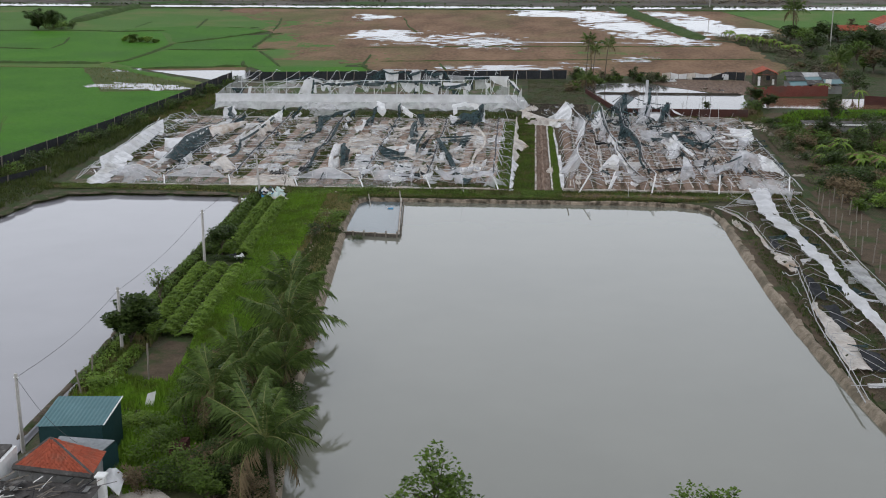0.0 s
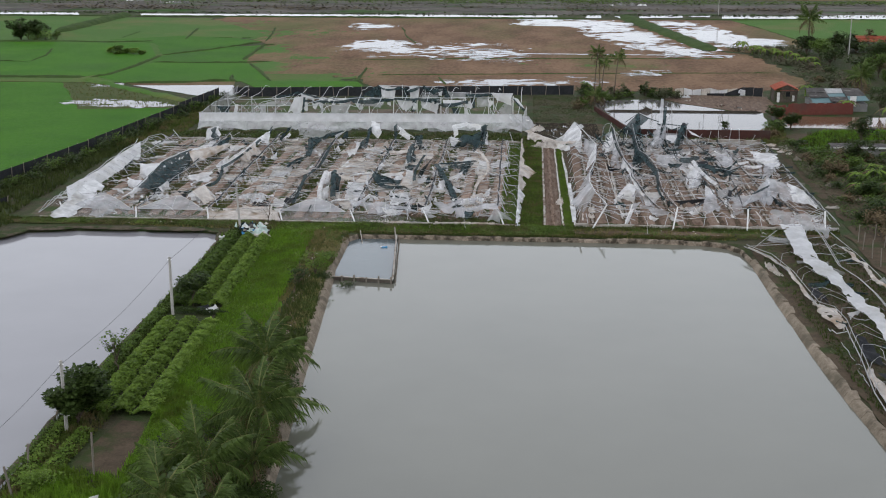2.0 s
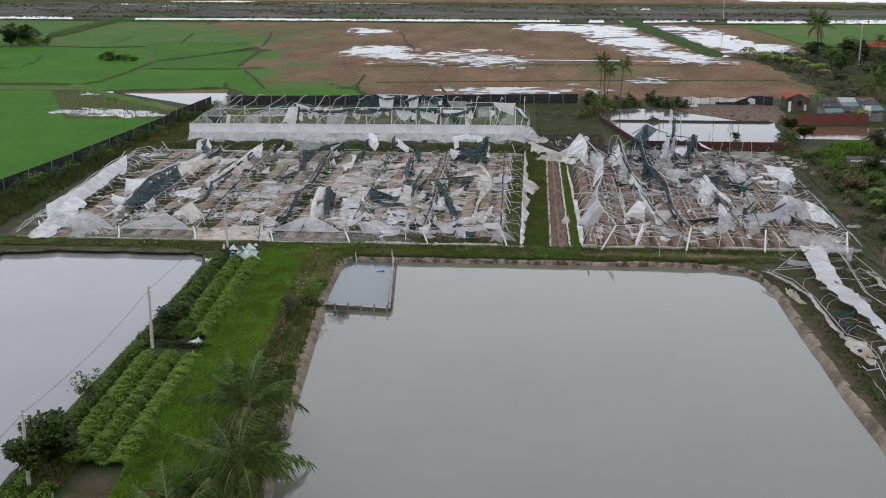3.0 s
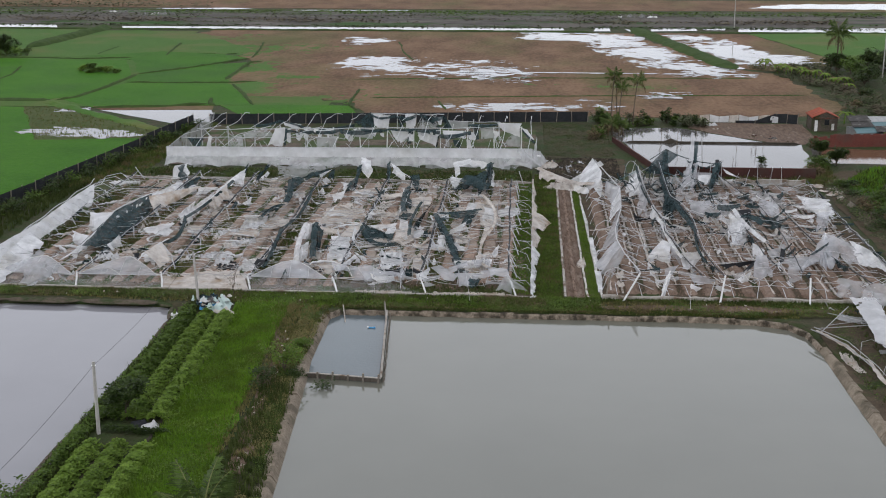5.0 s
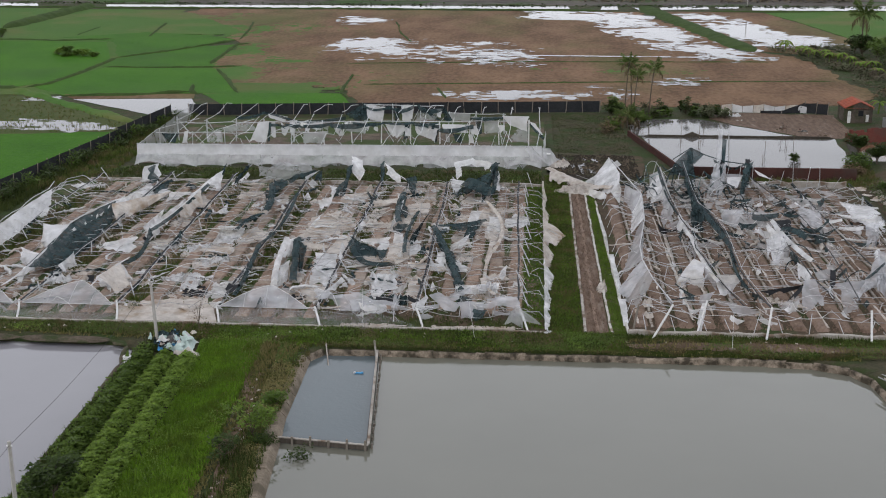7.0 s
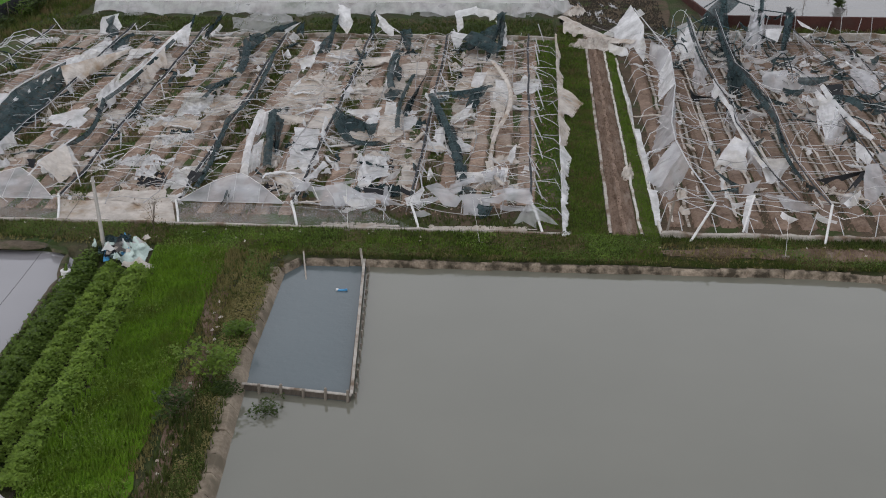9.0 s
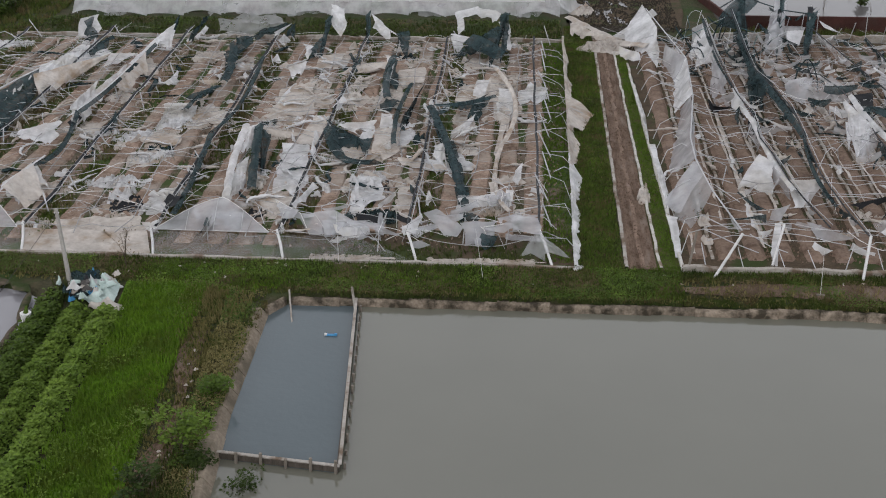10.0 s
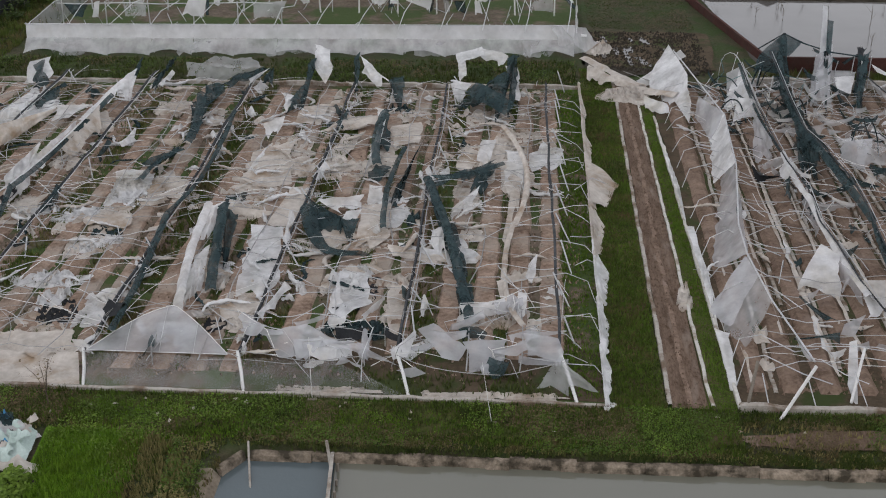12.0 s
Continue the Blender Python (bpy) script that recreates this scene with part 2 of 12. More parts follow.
M_GUTTER = material("grey_gutter", (0.016, 0.018, 0.02), (0.085, 0.09, 0.095), scale=0.5, rough=0.75, spec=0.15, world_space=True)
M_CONC = material("weathered_concrete", (0.12, 0.096, 0.07), (0.32, 0.268, 0.205), scale=0.8, fine=7, bump=0.03, rough=0.9, vary=0.18, stain=(0.13, 0.11, 0.08), stain_scale=0.5, stain_low=0.5, stain_high=0.62, world_space=True)
M_CURB = material("pale_concrete", (0.28, 0.25, 0.21), (0.50, 0.47, 0.43), scale=0.9, rough=0.85, bump=0.04, stain=(0.17, 0.125, 0.09), stain_scale=0.7, stain_low=0.48, stain_high=0.62, world_space=True)
M_LIME = material("limed_concrete", (0.42, 0.40, 0.36), (0.66, 0.64, 0.60), scale=0.9, rough=0.85, bump=0.03, stain=(0.24, 0.19, 0.14), stain_scale=0.8, stain_low=0.52, stain_high=0.66, world_space=True)
M_POLE = material("concrete_pole", (0.32, 0.30, 0.27), (0.48, 0.46, 0.43), scale=1.5, rough=0.85, bump=0.01)
M_WOOD = material("grey_timber", (0.13, 0.11, 0.09), (0.27, 0.24, 0.20), scale=1.5, stretch=(4, 4, 1), rough=0.85, bump=0.01)
M_BOARD = material("wet_dark_board", (0.05, 0.043, 0.035), (0.14, 0.12, 0.10), scale=1.5, stretch=(4, 4, 1), rough=0.85, bump=0.01)
M_BRICK = material("red_brick_wall", (0.046, 0.022, 0.019), (0.092, 0.040, 0.033), scale=0.8, fine=8, bump=0.02, rough=0.9, stain=(0.07, 0.05, 0.042), stain_scale=0.3, world_space=True)
M_BRICK_RED = material("fresh_red_brick", (0.10, 0.034, 0.027), (0.18, 0.062, 0.048), scale=0.8, fine=8, bump=0.02, rough=0.9, stain=(0.09, 0.055, 0.045), stain_scale=0.4, world_space=True)
M_TILE = material("red_roof_tile", (0.22, 0.05, 0.03), (0.38, 0.10, 0.055), scale=1.2, fine=6, rough=0.75, bump=0.02, vary=0.25, stain=(0.22, 0.09, 0.06), stain_scale=0.8)
M_TEAL = material("teal_roof_sheet", (0.055, 0.13, 0.14), (0.085, 0.18, 0.19), scale=0.6, rough=0.45, metal=0.1, spec=0.4, bump=0.01)
M_TEAL_DARK = material("dark_teal_wall", (0.010, 0.035, 0.037), (0.02, 0.055, 0.058), scale=0.7, rough=0.5, spec=0.3, bump=0.01)
M_PLASTER = material("white_plaster", (0.62, 0.62, 0.60), (0.78, 0.78, 0.76), scale=0.8, rough=0.8, bump=0.01, stain=(0.45, 0.44, 0.40), stain_scale=0.6)
M_PLASTER_GREY = material("grey_plaster", (0.15, 0.15, 0.145), (0.28, 0.28, 0.27), scale=0.7, rough=0.85, bump=0.02, stain=(0.18, 0.17, 0.15), stain_scale=0.5)
M_SLATE = material("old_fibre_cement", (0.035, 0.032, 0.03), (0.12, 0.112, 0.105), scale=1.2, rough=0.85, bump=0.03, vary=0.3, stain=(0.22, 0.21, 0.195), stain_scale=1.2, stain_low=0.58)
M_BLUE = material("blue_plastic", (0.05, 0.22, 0.45), (0.10, 0.36, 0.60), scale=2.0, rough=0.4)
M_GLASS_DARK = material("dark_window", (0.01, 0.012, 0.014), (0.03, 0.032, 0.035), scale=1.0, rough=0.15, spec=0.5)
M_RUBBLE = material("rubble", (0.25, 0.22, 0.18), (0.5, 0.47, 0.42), scale=1.5, rough=0.9, vary=0.3, bump=0.03)
M_WIRE = material("cable", (0.03, 0.03, 0.03), (0.06, 0.06, 0.06), scale=1.0, rough=0.6)
M_POND = water_material("murky_pond_water", (0.142, 0.141, 0.112), (0.162, 0.160, 0.128), 0.03, 0.0015, 1.6, ior=1.7)
M_POND_LEFT = water_material("pale_pond_water", (0.235, 0.23, 0.24), (0.27, 0.265, 0.275), 0.06, 0.003, 1.2)
M_PEN = water_material("pen_water", (0.082, 0.106, 0.114), (0.104, 0.13, 0.138), 0.06, 0.016, 2.6)
M_FLOOD = water_material("flood_water", (0.10, 0.095, 0.09), (0.14, 0.133, 0.127), 0.08, 0.002, 1.0, ior=1.33)
M_FLOOD_BROWN = water_material("brown_flood_water", (0.12, 0.072, 0.042), (0.15, 0.09, 0.055), 0.08, 0.004, 1.0, ior=1.33)


# ---- building helpers ----
def vn(x, y, seed=0):
    """Smooth value noise, 0 to 1, on arrays."""
    xi, yi = np.floor(x), np.floor(y)
    fx, fy = x - xi, y - yi
    fx, fy = fx * fx * (3 - 2 * fx), fy * fy * (3 - 2 * fy)

    def h(a, b):
        v = np.sin(a * 127.1 + b * 311.7 + seed * 74.7) * 43758.5453
        return v - np.floor(v)

    top = h(xi, yi) * (1 - fx) + h(xi + 1, yi) * fx
    low = h(xi, yi + 1) * (1 - fx) + h(xi + 1, yi + 1) * fx
    return top * (1 - fy) + low * fy


def fbm(x, y, seed=0, octaves=4):
    total, amp, norm = 0, 1.0, 0
    for k in range(octaves):
        total = total + amp * vn(x * 2 ** k, y * 2 ** k, seed + k * 13)
        norm, amp = norm + amp, amp * 0.5
    return total / norm


def mesh(name, verts, faces, mat, smooth=False):
    me = bpy.data.meshes.new(name)
    me.from_pydata([tuple(map(float, v)) for v in verts], [], faces)
    me.materials.append(mat)
    if smooth:
        me.polygons.foreach_set("use_smooth", [True] * len(me.polygons))
    me.update()
    return me


def thing(name, label, category, group="", kind="", at=(0, 0, 0)):
    ob = new(name)
    ob.location = at
    return tagged(ob, label, category, group, kind)


def part(name, geo, mat, parent, label="", smooth=False):
    """One mesh object under a thing or a part. geo: (verts, faces) in the parent's space."""
    ob = new(name, mesh(name, geo[0], geo[1], mat, smooth))
    ob.parent = parent
    if label:
        ob["label"] = label
    return ob


def solo(name, geo, mat, label, category, group="", kind="", smooth=False):
    return tagged(new(name, mesh(name, geo[0], geo[1], mat, smooth)), label, category, group, kind)


def joined(*geos):
    verts, faces = [], []
    for v, f in geos:
        k = len(verts)
        verts.extend(v)
        faces.extend([tuple(i + k for i in q) for q in f])
    return verts, faces


def box(x0, y0, z0, x1, y1, z1, b=0.0):
    """A box; b chamfers its upper edges."""
    v = [(x0, y0, z0), (x1, y0, z0), (x1, y1, z0), (x0, y1, z0), (x0, y0, z1 - b), (x1, y0, z1 - b), (x1, y1, z1 - b), (x0, y1, z1 - b)]
    f = [(0, 3, 2, 1), (0, 1, 5, 4), (1, 2, 6, 5), (2, 3, 7, 6), (3, 0, 4, 7)]
    if b:
        v += [(x0 + b, y0 + b, z1), (x1 - b, y0 + b, z1), (x1 - b, y1 - b, z1), (x0 + b, y1 - b, z1)]
        f += [(4, 5, 9, 8), (5, 6, 10, 9), (6, 7, 11, 10), (7, 4, 8, 11), (8, 9, 10, 11)]
    else:
        f.append((4, 5, 6, 7))
    return v, f


def prism(points, z0, z1):
    """A flat outline raised from z0 to z1."""
    n = len(points)
    v = [(x, y, z0) for x, y in points] + [(x, y, z1) for x, y in points]
    return v, [tuple(range(n, 2 * n))] + [(i, (i + 1) % n, (i + 1) % n + n, i + n) for i in range(n)]


def tube(points, r, n=5, taper=1.0):
    """A pipe along a line of points, closed at its ends."""
    pts = [Vector(p) for p in points]
    v, f = [], []
    for i, p in enumerate(pts):
        d = (pts[min(i + 1, len(pts) - 1)] - pts[max(i - 1, 0)]).normalized()
        side = d.cross(Vector((0, 0, 1)))
        side = side.normalized() if side.length > 1e-3 else Vector((1, 0, 0))
        up = side.cross(d)
        rr = r * (1 + (taper - 1) * i / max(1, len(pts) - 1))
        for k in range(n):
            a = 2 * math.pi * k / n
            v.append(tuple(p + side * (rr * math.cos(a)) + up * (rr * math.sin(a))))
    for i in range(len(pts) - 1):
        for k in range(n):
            a, b = i * n + k, i * n + (k + 1) % n
            f.append((a, b, b + n, a + n))
    f.append(tuple(range(n))[::-1])
    f.append(tuple(range(len(v) - n, len(v))))
    return v, f


def grid_faces(n, m, keep=None):
    f = []
    for i in range(n - 1):
        for j in range(m - 1):
            if keep is None or keep[i, j]:
                f.append((i * m + j, (i + 1) * m + j, (i + 1) * m + j + 1, i * m + j + 1))
    return f


def line(a, b, n):
    a, b = np.array(a, float), np.array(b, float)
    return a + (b - a) * np.linspace(0, 1, n)[:, None]


def outline(points, step=1.0, rough=0.0, seed=0, closed=True):
    """Points every step metres along a polygon, moved to and fro by noise."""
    out = []
    pts = [np.array(p, float) for p in points]
    count = len(pts) if closed else len(pts) - 1
    for i in range(count):
        a, b = pts[i], pts[(i + 1) % len(pts)]
        k = max(1, int(np.linalg.norm(b - a) / step))
        d = (b - a) / max(1e-6, np.linalg.norm(b - a))
        for j in range(k):
            p = a + (b - a) * j / k
            w = rough * 2 * (float(fbm(np.array(p[0] * 0.35), np.array(p[1] * 0.35), seed, 3)) - 0.5)
            out.append((p[0] - d[1] * w, p[1] + d[0] * w))
    if not closed:
        out.append(tuple(pts[-1]))
    return out


def inside(x, y, poly):
    """Which of the arrays' points lie in a polygon, and how far each is from its edge (negative inside)."""
    hit, near = np.zeros(np.shape(x), bool), np.full(np.shape(x), 1e9)
    for (x0, y0), (x1, y1) in zip(poly, poly[1:] + poly[:1]):
        dx, dy = x1 - x0, y1 - y0
        s = np.clip(((x - x0) * dx + (y - y0) * dy) / (dx * dx + dy * dy + 1e-9), 0, 1)
        near = np.minimum(near, np.hypot(x - x0 - s * dx, y - y0 - s * dy))
        cross = ((y0 > y) != (y1 > y)) & (x < dx * (y - y0) / (dy if abs(dy) > 1e-9 else 1e-9) + x0)
        hit ^= cross
    return np.where(hit, -near, near)


# ---- the ground and the ponds ----
WATER = -0.42
POND = [(-19.4, 134.9), (-18.6, 136.2), (-8.0, 136.3), (12.0, 136.4), (16.4, 136.0), (18.7, 135.1), (19.7, 133.4), (20.1, 130.0), (20.3, 118.5), (20.6, 105.0), (21.1, 94.7), (21.7, 87.0), (22.3, 81.0), (23.1, 74.4), (24.4, 60.5), (-13.4, 60.5), (-15.5, 74.0), (-15.9, 82.0), (-17.2, 98.0), (-18.4, 115.0), (-19.2, 125.0)]
POND_LEFT = [(-34.8, 136.9), (-33.3, 136.0), (-32.6, 132.5), (-32.3, 126.0), (-32.2, 112.0), (-32.3, 100.0), (-32.2, 88.0), (-31.8, 82.0), (-31.5, 66.0), (-90.0, 66.0), (-70.0, 100.0), (-59.4, 117.0), (-57.2, 124.5), (-56.6, 128.0), (-56.0, 131.6), (-53.6, 135.6), (-48.6, 136.9), (-42.0, 137.0)]
near_x = np.arange(-80, 60.01, 0.8)
near_y = np.arange(30, 262.01, 0.8)
gx = np.concatenate([[-3000, -1500, -700, -400, -250, -160, -120, -95], near_x, [75, 95, 120, 160, 250, 400, 700, 1500, 3000]])
gy = np.concatenate([[-1500, -600, -250, -100, -30, 5], near_y, [275, 300, 340, 390, 440, 500, 600, 800, 1200, 2000, 4000]])
GX, GY = np.meshgrid(gx, gy, indexing="ij")
depth = np.minimum(inside(GX, GY, POND), inside(GX, GY, POND_LEFT))
GZ = np.where(depth > 0.55, 0.0, np.clip((depth - 0.55) * 1.5, -2.2, 0)) + 0.10 * (fbm(GX * 0.45, GY * 0.45, 3) - 0.55)
GZ = np.where((np.abs(GX) > 85) | (GY > 250), -0.05, GZ)
solo("ground", (np.stack([GX, GY, GZ], -1).reshape(-1, 3), grid_faces(len(gx), len(gy))), M_GROUND, "weedy brown earth of the delta plain", "ground", kind="structure", smooth=True)


def flat(name, points, z, mat, label, category, kind="structure", step=2.0, rough=0.4, thick=0.0, group=""):
    """A level piece of land or water with a slightly uneven outline."""
    pts = outline(points, step, rough, len(name))
    geo = prism(pts, z - thick, z) if thick else ([(x, y, z) for x, y in pts], [tuple(range(len(pts)))])
    return solo(name, geo, mat, label, category, group, kind)


def grown(points, d):
    """A polygon moved outwards by d."""
    turn = sum(x0 * y1 - x1 * y0 for (x0, y0), (x1, y1) in zip(points, points[1:] + points[:1]))
    out = []
    for i, (x, y) in enumerate(points):
        (ax, ay), (bx, by) = points[i - 1], points[(i + 1) % len(points)]
        ln = math.hypot(bx - ax, by - ay)
        k = d / ln * (1 if turn > 0 else -1)
        out.append((x + (by - ay) * k, y - (bx - ax) * k))
    return out


flat("water", grown(POND, 0.3), WATER, M_POND, "still grey-brown water of the large fish pond", "water", rough=0.0)
flat("water", grown(POND_LEFT, 0.35), WATER, M_POND_LEFT, "still pale grey water of the second fish pond", "water", rough=0.0)
PEN = [(-20.0, 135.2), (-18.8, 136.7), (-14.7, 136.7), (-13.5, 120.6), (-19.5, 121.4)]
flat("water", PEN, WATER + 0.02, M_PEN, "bluish rippled water inside the fish pen", "water", rough=0.0)

# ---- fields beyond the fence ----
flat("paddy_field", [(-330, 247), (-88, 247), (-58, 251), (-50, 239), (-33, 239), (-60, 300), (-90, 330), (-100, 392), (-330, 392)], 0.022, M_PADDY_PALE, "dull green rice between the bunds", "paddy field", thick=0.2, step=1.5)
flat("paddy_field", [(-330, 120), (-67.5, 120), (-66.5, 150), (-62.5, 178), (-61.5, 224), (-87, 246), (-330, 246)], 0.06, M_PADDY, "bright green flooded-season rice paddy", "paddy field", thick=0.2)
flat("paddy_field", [(-330, 256), (-91, 255.5), (-88, 260), (-87, 271), (-87, 291), (-97, 318), (-330, 318)], 0.05, M_PADDY, "green rice paddy between earth bunds", "paddy field", thick=0.2)
flat("paddy_field", [(-88, 255), (-80, 247), (-60.5, 251), (-52.5, 251.5), (-63, 279), (-84, 279)], 0.05, M_PADDY, "bright green rice paddy between earth bunds", "paddy field", thick=0.2)
flat("paddy_field", [(-85, 281), (-62.5, 281), (-66, 286), (-68, 316), (-76, 309.5), (-86, 292)], 0.045, M_PADDY, "green rice paddy beside brown stubble", "paddy field", thick=0.2)
flat("paddy_field", [(-57.5, 250), (-52, 240), (-31.5, 240), (-35.2, 252), (-51, 251.5)], 0.07, M_PADDY, "strip of bright green rice behind the greenhouses", "paddy field", thick=0.2)
flat("paddy_field", [(-96, 319), (-86, 294), (-76, 311), (-70, 325), (-78, 332), (-94, 337), (-110, 326)], 0.045, M_PADDY, "green rice paddy below the pale plot", "paddy field", thick=0.2, rough=1.2)
flat("paddy_field", [(-330, 324), (-128, 322), (-111, 324), (-95, 335), (-76, 334), (-71, 339), (-96, 384), (-118, 394), (-126, 386), (-128.5, 350), (-133, 347), (-330, 346)], 0.04, M_PADDY_PALE, "pale green rice paddy turning brown", "paddy field", thick=0.2, rough=1.0)
flat("paddy_field", [(-330, 350), (-133, 350), (-130, 394), (-330, 396)], 0.04, M_PADDY_PALE, "pale green rice paddy along the canal", "paddy field", thick=0.2)
flat("paddy_field", [(58.4, 397), (62.6, 374), (67.5, 335), (74, 329), (260, 330), (260, 402), (94, 402)], 0.04, M_PADDY_PALE, "green rice paddy near the far village", "paddy field", thick=0.2)
flat("stubble_field", [(-98, 386), (-76, 337), (-67, 317), (-64.5, 287.6), (-58, 262), (-45.7, 263), (-35, 256), (-33, 250), (-31, 240.5), (46, 246), (52, 258), (51.4, 267.5), (49.2, 305.5), (40, 313), (24, 396), (-96, 396)], 0.03, M_STUBBLE, "brown flattened rice field after the flood", "field", thick=0.2, rough=2.2, step=1.0)
flat("stubble_field", [(31, 398), (43, 314), (52, 308), (64, 322), (67, 335), (62, 374), (58, 397)], 0.025, M_STUBBLE, "brown waterlogged field beside the dyke", "field", thick=0.2, rough=0.8)
for k, (y0, y1, mat, lab) in enumerate([(482, 540, M_STUBBLE, "brown field beyond the canal"), (545, 640, M_PADDY_PALE, "pale green field beyond the canal"), (648, 820, M_STUBBLE, "brown far field"), (830, 1200, M_PADDY_PALE, "far green plain")]):
    flat("field", [(-700, y0), (700, y0 + 6), (800, y1), (-800, y1)], 0.02, mat, lab, "field", thick=0.2, rough=1.5, step=20)
for shore in ([(-125, 400), (-75, 400.3), (-27, 401), (6, 403.5), (6, 410.5), (-27, 410), (-77, 408.4), (-127, 406)], [(-330, 399), (-145, 400), (-149, 409), (-330, 409)], [(56.5, 403), (95, 404.5), (260, 412), (260, 428), (99, 419), (58.6, 415.6)],
              [(31.4, 402.8), (45, 405.6), (45.5, 414), (37, 413.5), (32, 409.7)], [(47, 408), (53.4, 408), (54.6, 414), (47.5, 413)], [(14.7, 401.6), (19.5, 401.8), (20, 413), (15.7, 412)]):
    flat("canal_water", shore, 0.06, M_FLOOD, "pale water of the long irrigation canal", "canal", rough=0.5)
flat("canal_water", [(-138, 477), (-110, 476.4), (-104, 481), (-116, 484), (-138, 480)], 0.06, M_FLOOD, "pale flooded ditch behind the embankment", "canal", rough=1.2)
flat("canal_water", [(-89, 473), (-47, 475), (-47, 478), (-89, 475.5)], 0.06, M_FLOOD, "thin pale ditch behind the embankment", "canal", rough=0.8)
flat("canal_water", [(75, 500), (190, 492), (200, 540), (90, 520)], 0.06, M_FLOOD, "pale flooded far field", "canal", rough=4)
flat("canal_water", [(26, 408), (29.6, 386), (34.4, 361), (33.6, 361), (28.0, 386), (24, 409)], 0.07, M_FLOOD, "narrow ditch of pale water along the dyke", "ditch", rough=0.3)


def ridge(name, a, b, width, height, mat, label, category, seed=0, step=1.0, bumpy=0.3):
    """A long bank of earth with a rounded, uneven top."""
    a, b = np.array(a, float), np.array(b, float)
    n = max(3, int(np.linalg.norm(b - a) / step))
    d = (b - a) / np.linalg.norm(b - a)
    s = np.linspace(0, 1, n)[:, None]
    c = np.linspace(-1, 1, 7)[None, :]
    px, py = a[0] + (b - a)[0] * s, a[1] + (b - a)[1] * s
    taper = np.clip(np.minimum(s, 1 - s) * n * step / max(width, 1.0), 0.02, 1) ** 0.5
    wob = width * taper * (0.5 + bumpy * (fbm(px * 0.3, py * 0.3, seed) - 0.5))
    x, y = px - d[1] * c * wob, py + d[0] * c * wob
    z = taper * height * (1 - c ** 2) * (1 + bumpy * 2 * (fbm(x * 0.7, y * 0.7, seed + 5) - 0.5)) - 0.05 * (np.abs(c) > 0.99)
    return solo(name, (np.stack([x, y, z], -1).reshape(-1, 3), grid_faces(n, 7)), mat, label, category, kind="structure", smooth=True)


def bund(points, width, height, label="low earth bund grown with grass", mat=None, seed=0):
    """A narrow bank of uneven height and line through several points."""
    run = np.array(outline(points, 0.7, 0.35, seed, False), float)
    d = np.gradient(run, axis=0)
    d /= np.maximum(np.linalg.norm(d, axis=1, keepdims=True), 1e-6)
    c = np.linspace(-1, 1, 5)[None, :]
    px, py = run[:, :1], run[:, 1:2]
    end = np.clip(np.minimum(np.arange(len(run)), np.arange(len(run))[::-1])[:, None] / 3, 0.05, 1)
    w = width * end * (0.18 + 0.75 * fbm(px * 0.35, py * 0.35, seed))
    x, y = px - d[:, 1:2] * c * w, py + d[:, :1] * c * w
    z = height * end * (1 - c ** 2) * (0.3 + 1.5 * fbm(x * 0.6, y * 0.6, seed + 3)) + 0.03
    return solo("bund", (np.stack([x, y, z], -1).reshape(-1, 3), grid_faces(len(run), 5)), mat or M_BUND, label, "bund", kind="structure", smooth=True)


for k, (w, h, run) in enumerate([(2.0, 0.35, [(-330, 250), (-140, 252), (-95.4, 254), (-89.3, 254)]), (1.0, 0.32, [(-89.3, 254), (-86.9, 258.2), (-86.1, 270), (-86.1, 285.8), (-86.2, 292)]), (0.8, 0.26, [(-86.6, 292.6), (-79.5, 302.3), (-75.7, 310.4), (-69.1, 324.5)]), (0.5, 0.25, [(-69.1, 324.5), (-70.8, 340.7), (-74.3, 362.8)]),
                                (0.7, 0.2, [(-85, 279.5), (-72.9, 279.6), (-62.3, 281.2), (-58.4, 283.2)]), (0.8, 0.3, [(-65.5, 285), (-66.4, 297.8), (-67.5, 315), (-65, 318.4)]), (0.7, 0.26, [(-62.7, 279.6), (-57.4, 265.4), (-52, 251)]), (1.0, 0.4, [(-80.2, 245.9), (-68.4, 247.8), (-60.1, 252.1)]), (0.7, 0.4, [(-58, 249), (-60.1, 252.1), (-62, 259.6)]),
                                (0.6, 0.22, [(-90.8, 328.3), (-93.4, 345), (-95.1, 358)]), (0.4, 0.14, [(-108.1, 329.2), (-108.5, 340), (-108.8, 349)]), (0.5, 0.28, [(-33, 247), (-35.2, 252.3), (-36, 263.7), (-36.2, 274)]), (0.4, 0.22, [(-38.6, 365.8), (-36.1, 352.4), (-34.6, 340), (-30.4, 323.4)]), (0.4, 0.24, [(-20, 259.8), (-17.6, 248.4)]),
                                (0.8, 0.22, [(-330, 320), (-140, 319), (-118.4, 321), (-107.7, 319.2), (-96.8, 323.3)]), (0.5, 0.2, [(-111.7, 278.4), (-112.5, 290), (-116.8, 305.6)]), (0.7, 0.2, [(-330, 278), (-130, 280), (-111.7, 278.4)]), (0.5, 0.14, [(-40, 288), (-5, 293), (43, 296.5)]), (0.5, 0.14, [(-33, 262), (10, 268), (49, 272)])]):
    bund(run, w, h, seed=k + 50)
bund([(-91, 253.5), (-78.4, 240.5), (-61, 224)], 2.6, 0.4, "grassy yellow-green bund beside the marsh", M_PADDY_PALE, 77)
ridge("dyke", (-130.5, 343), (-129.5, 402), 5.0, 1.2, M_BUND, "grassy dyke running to the canal", "dyke", seed=6)
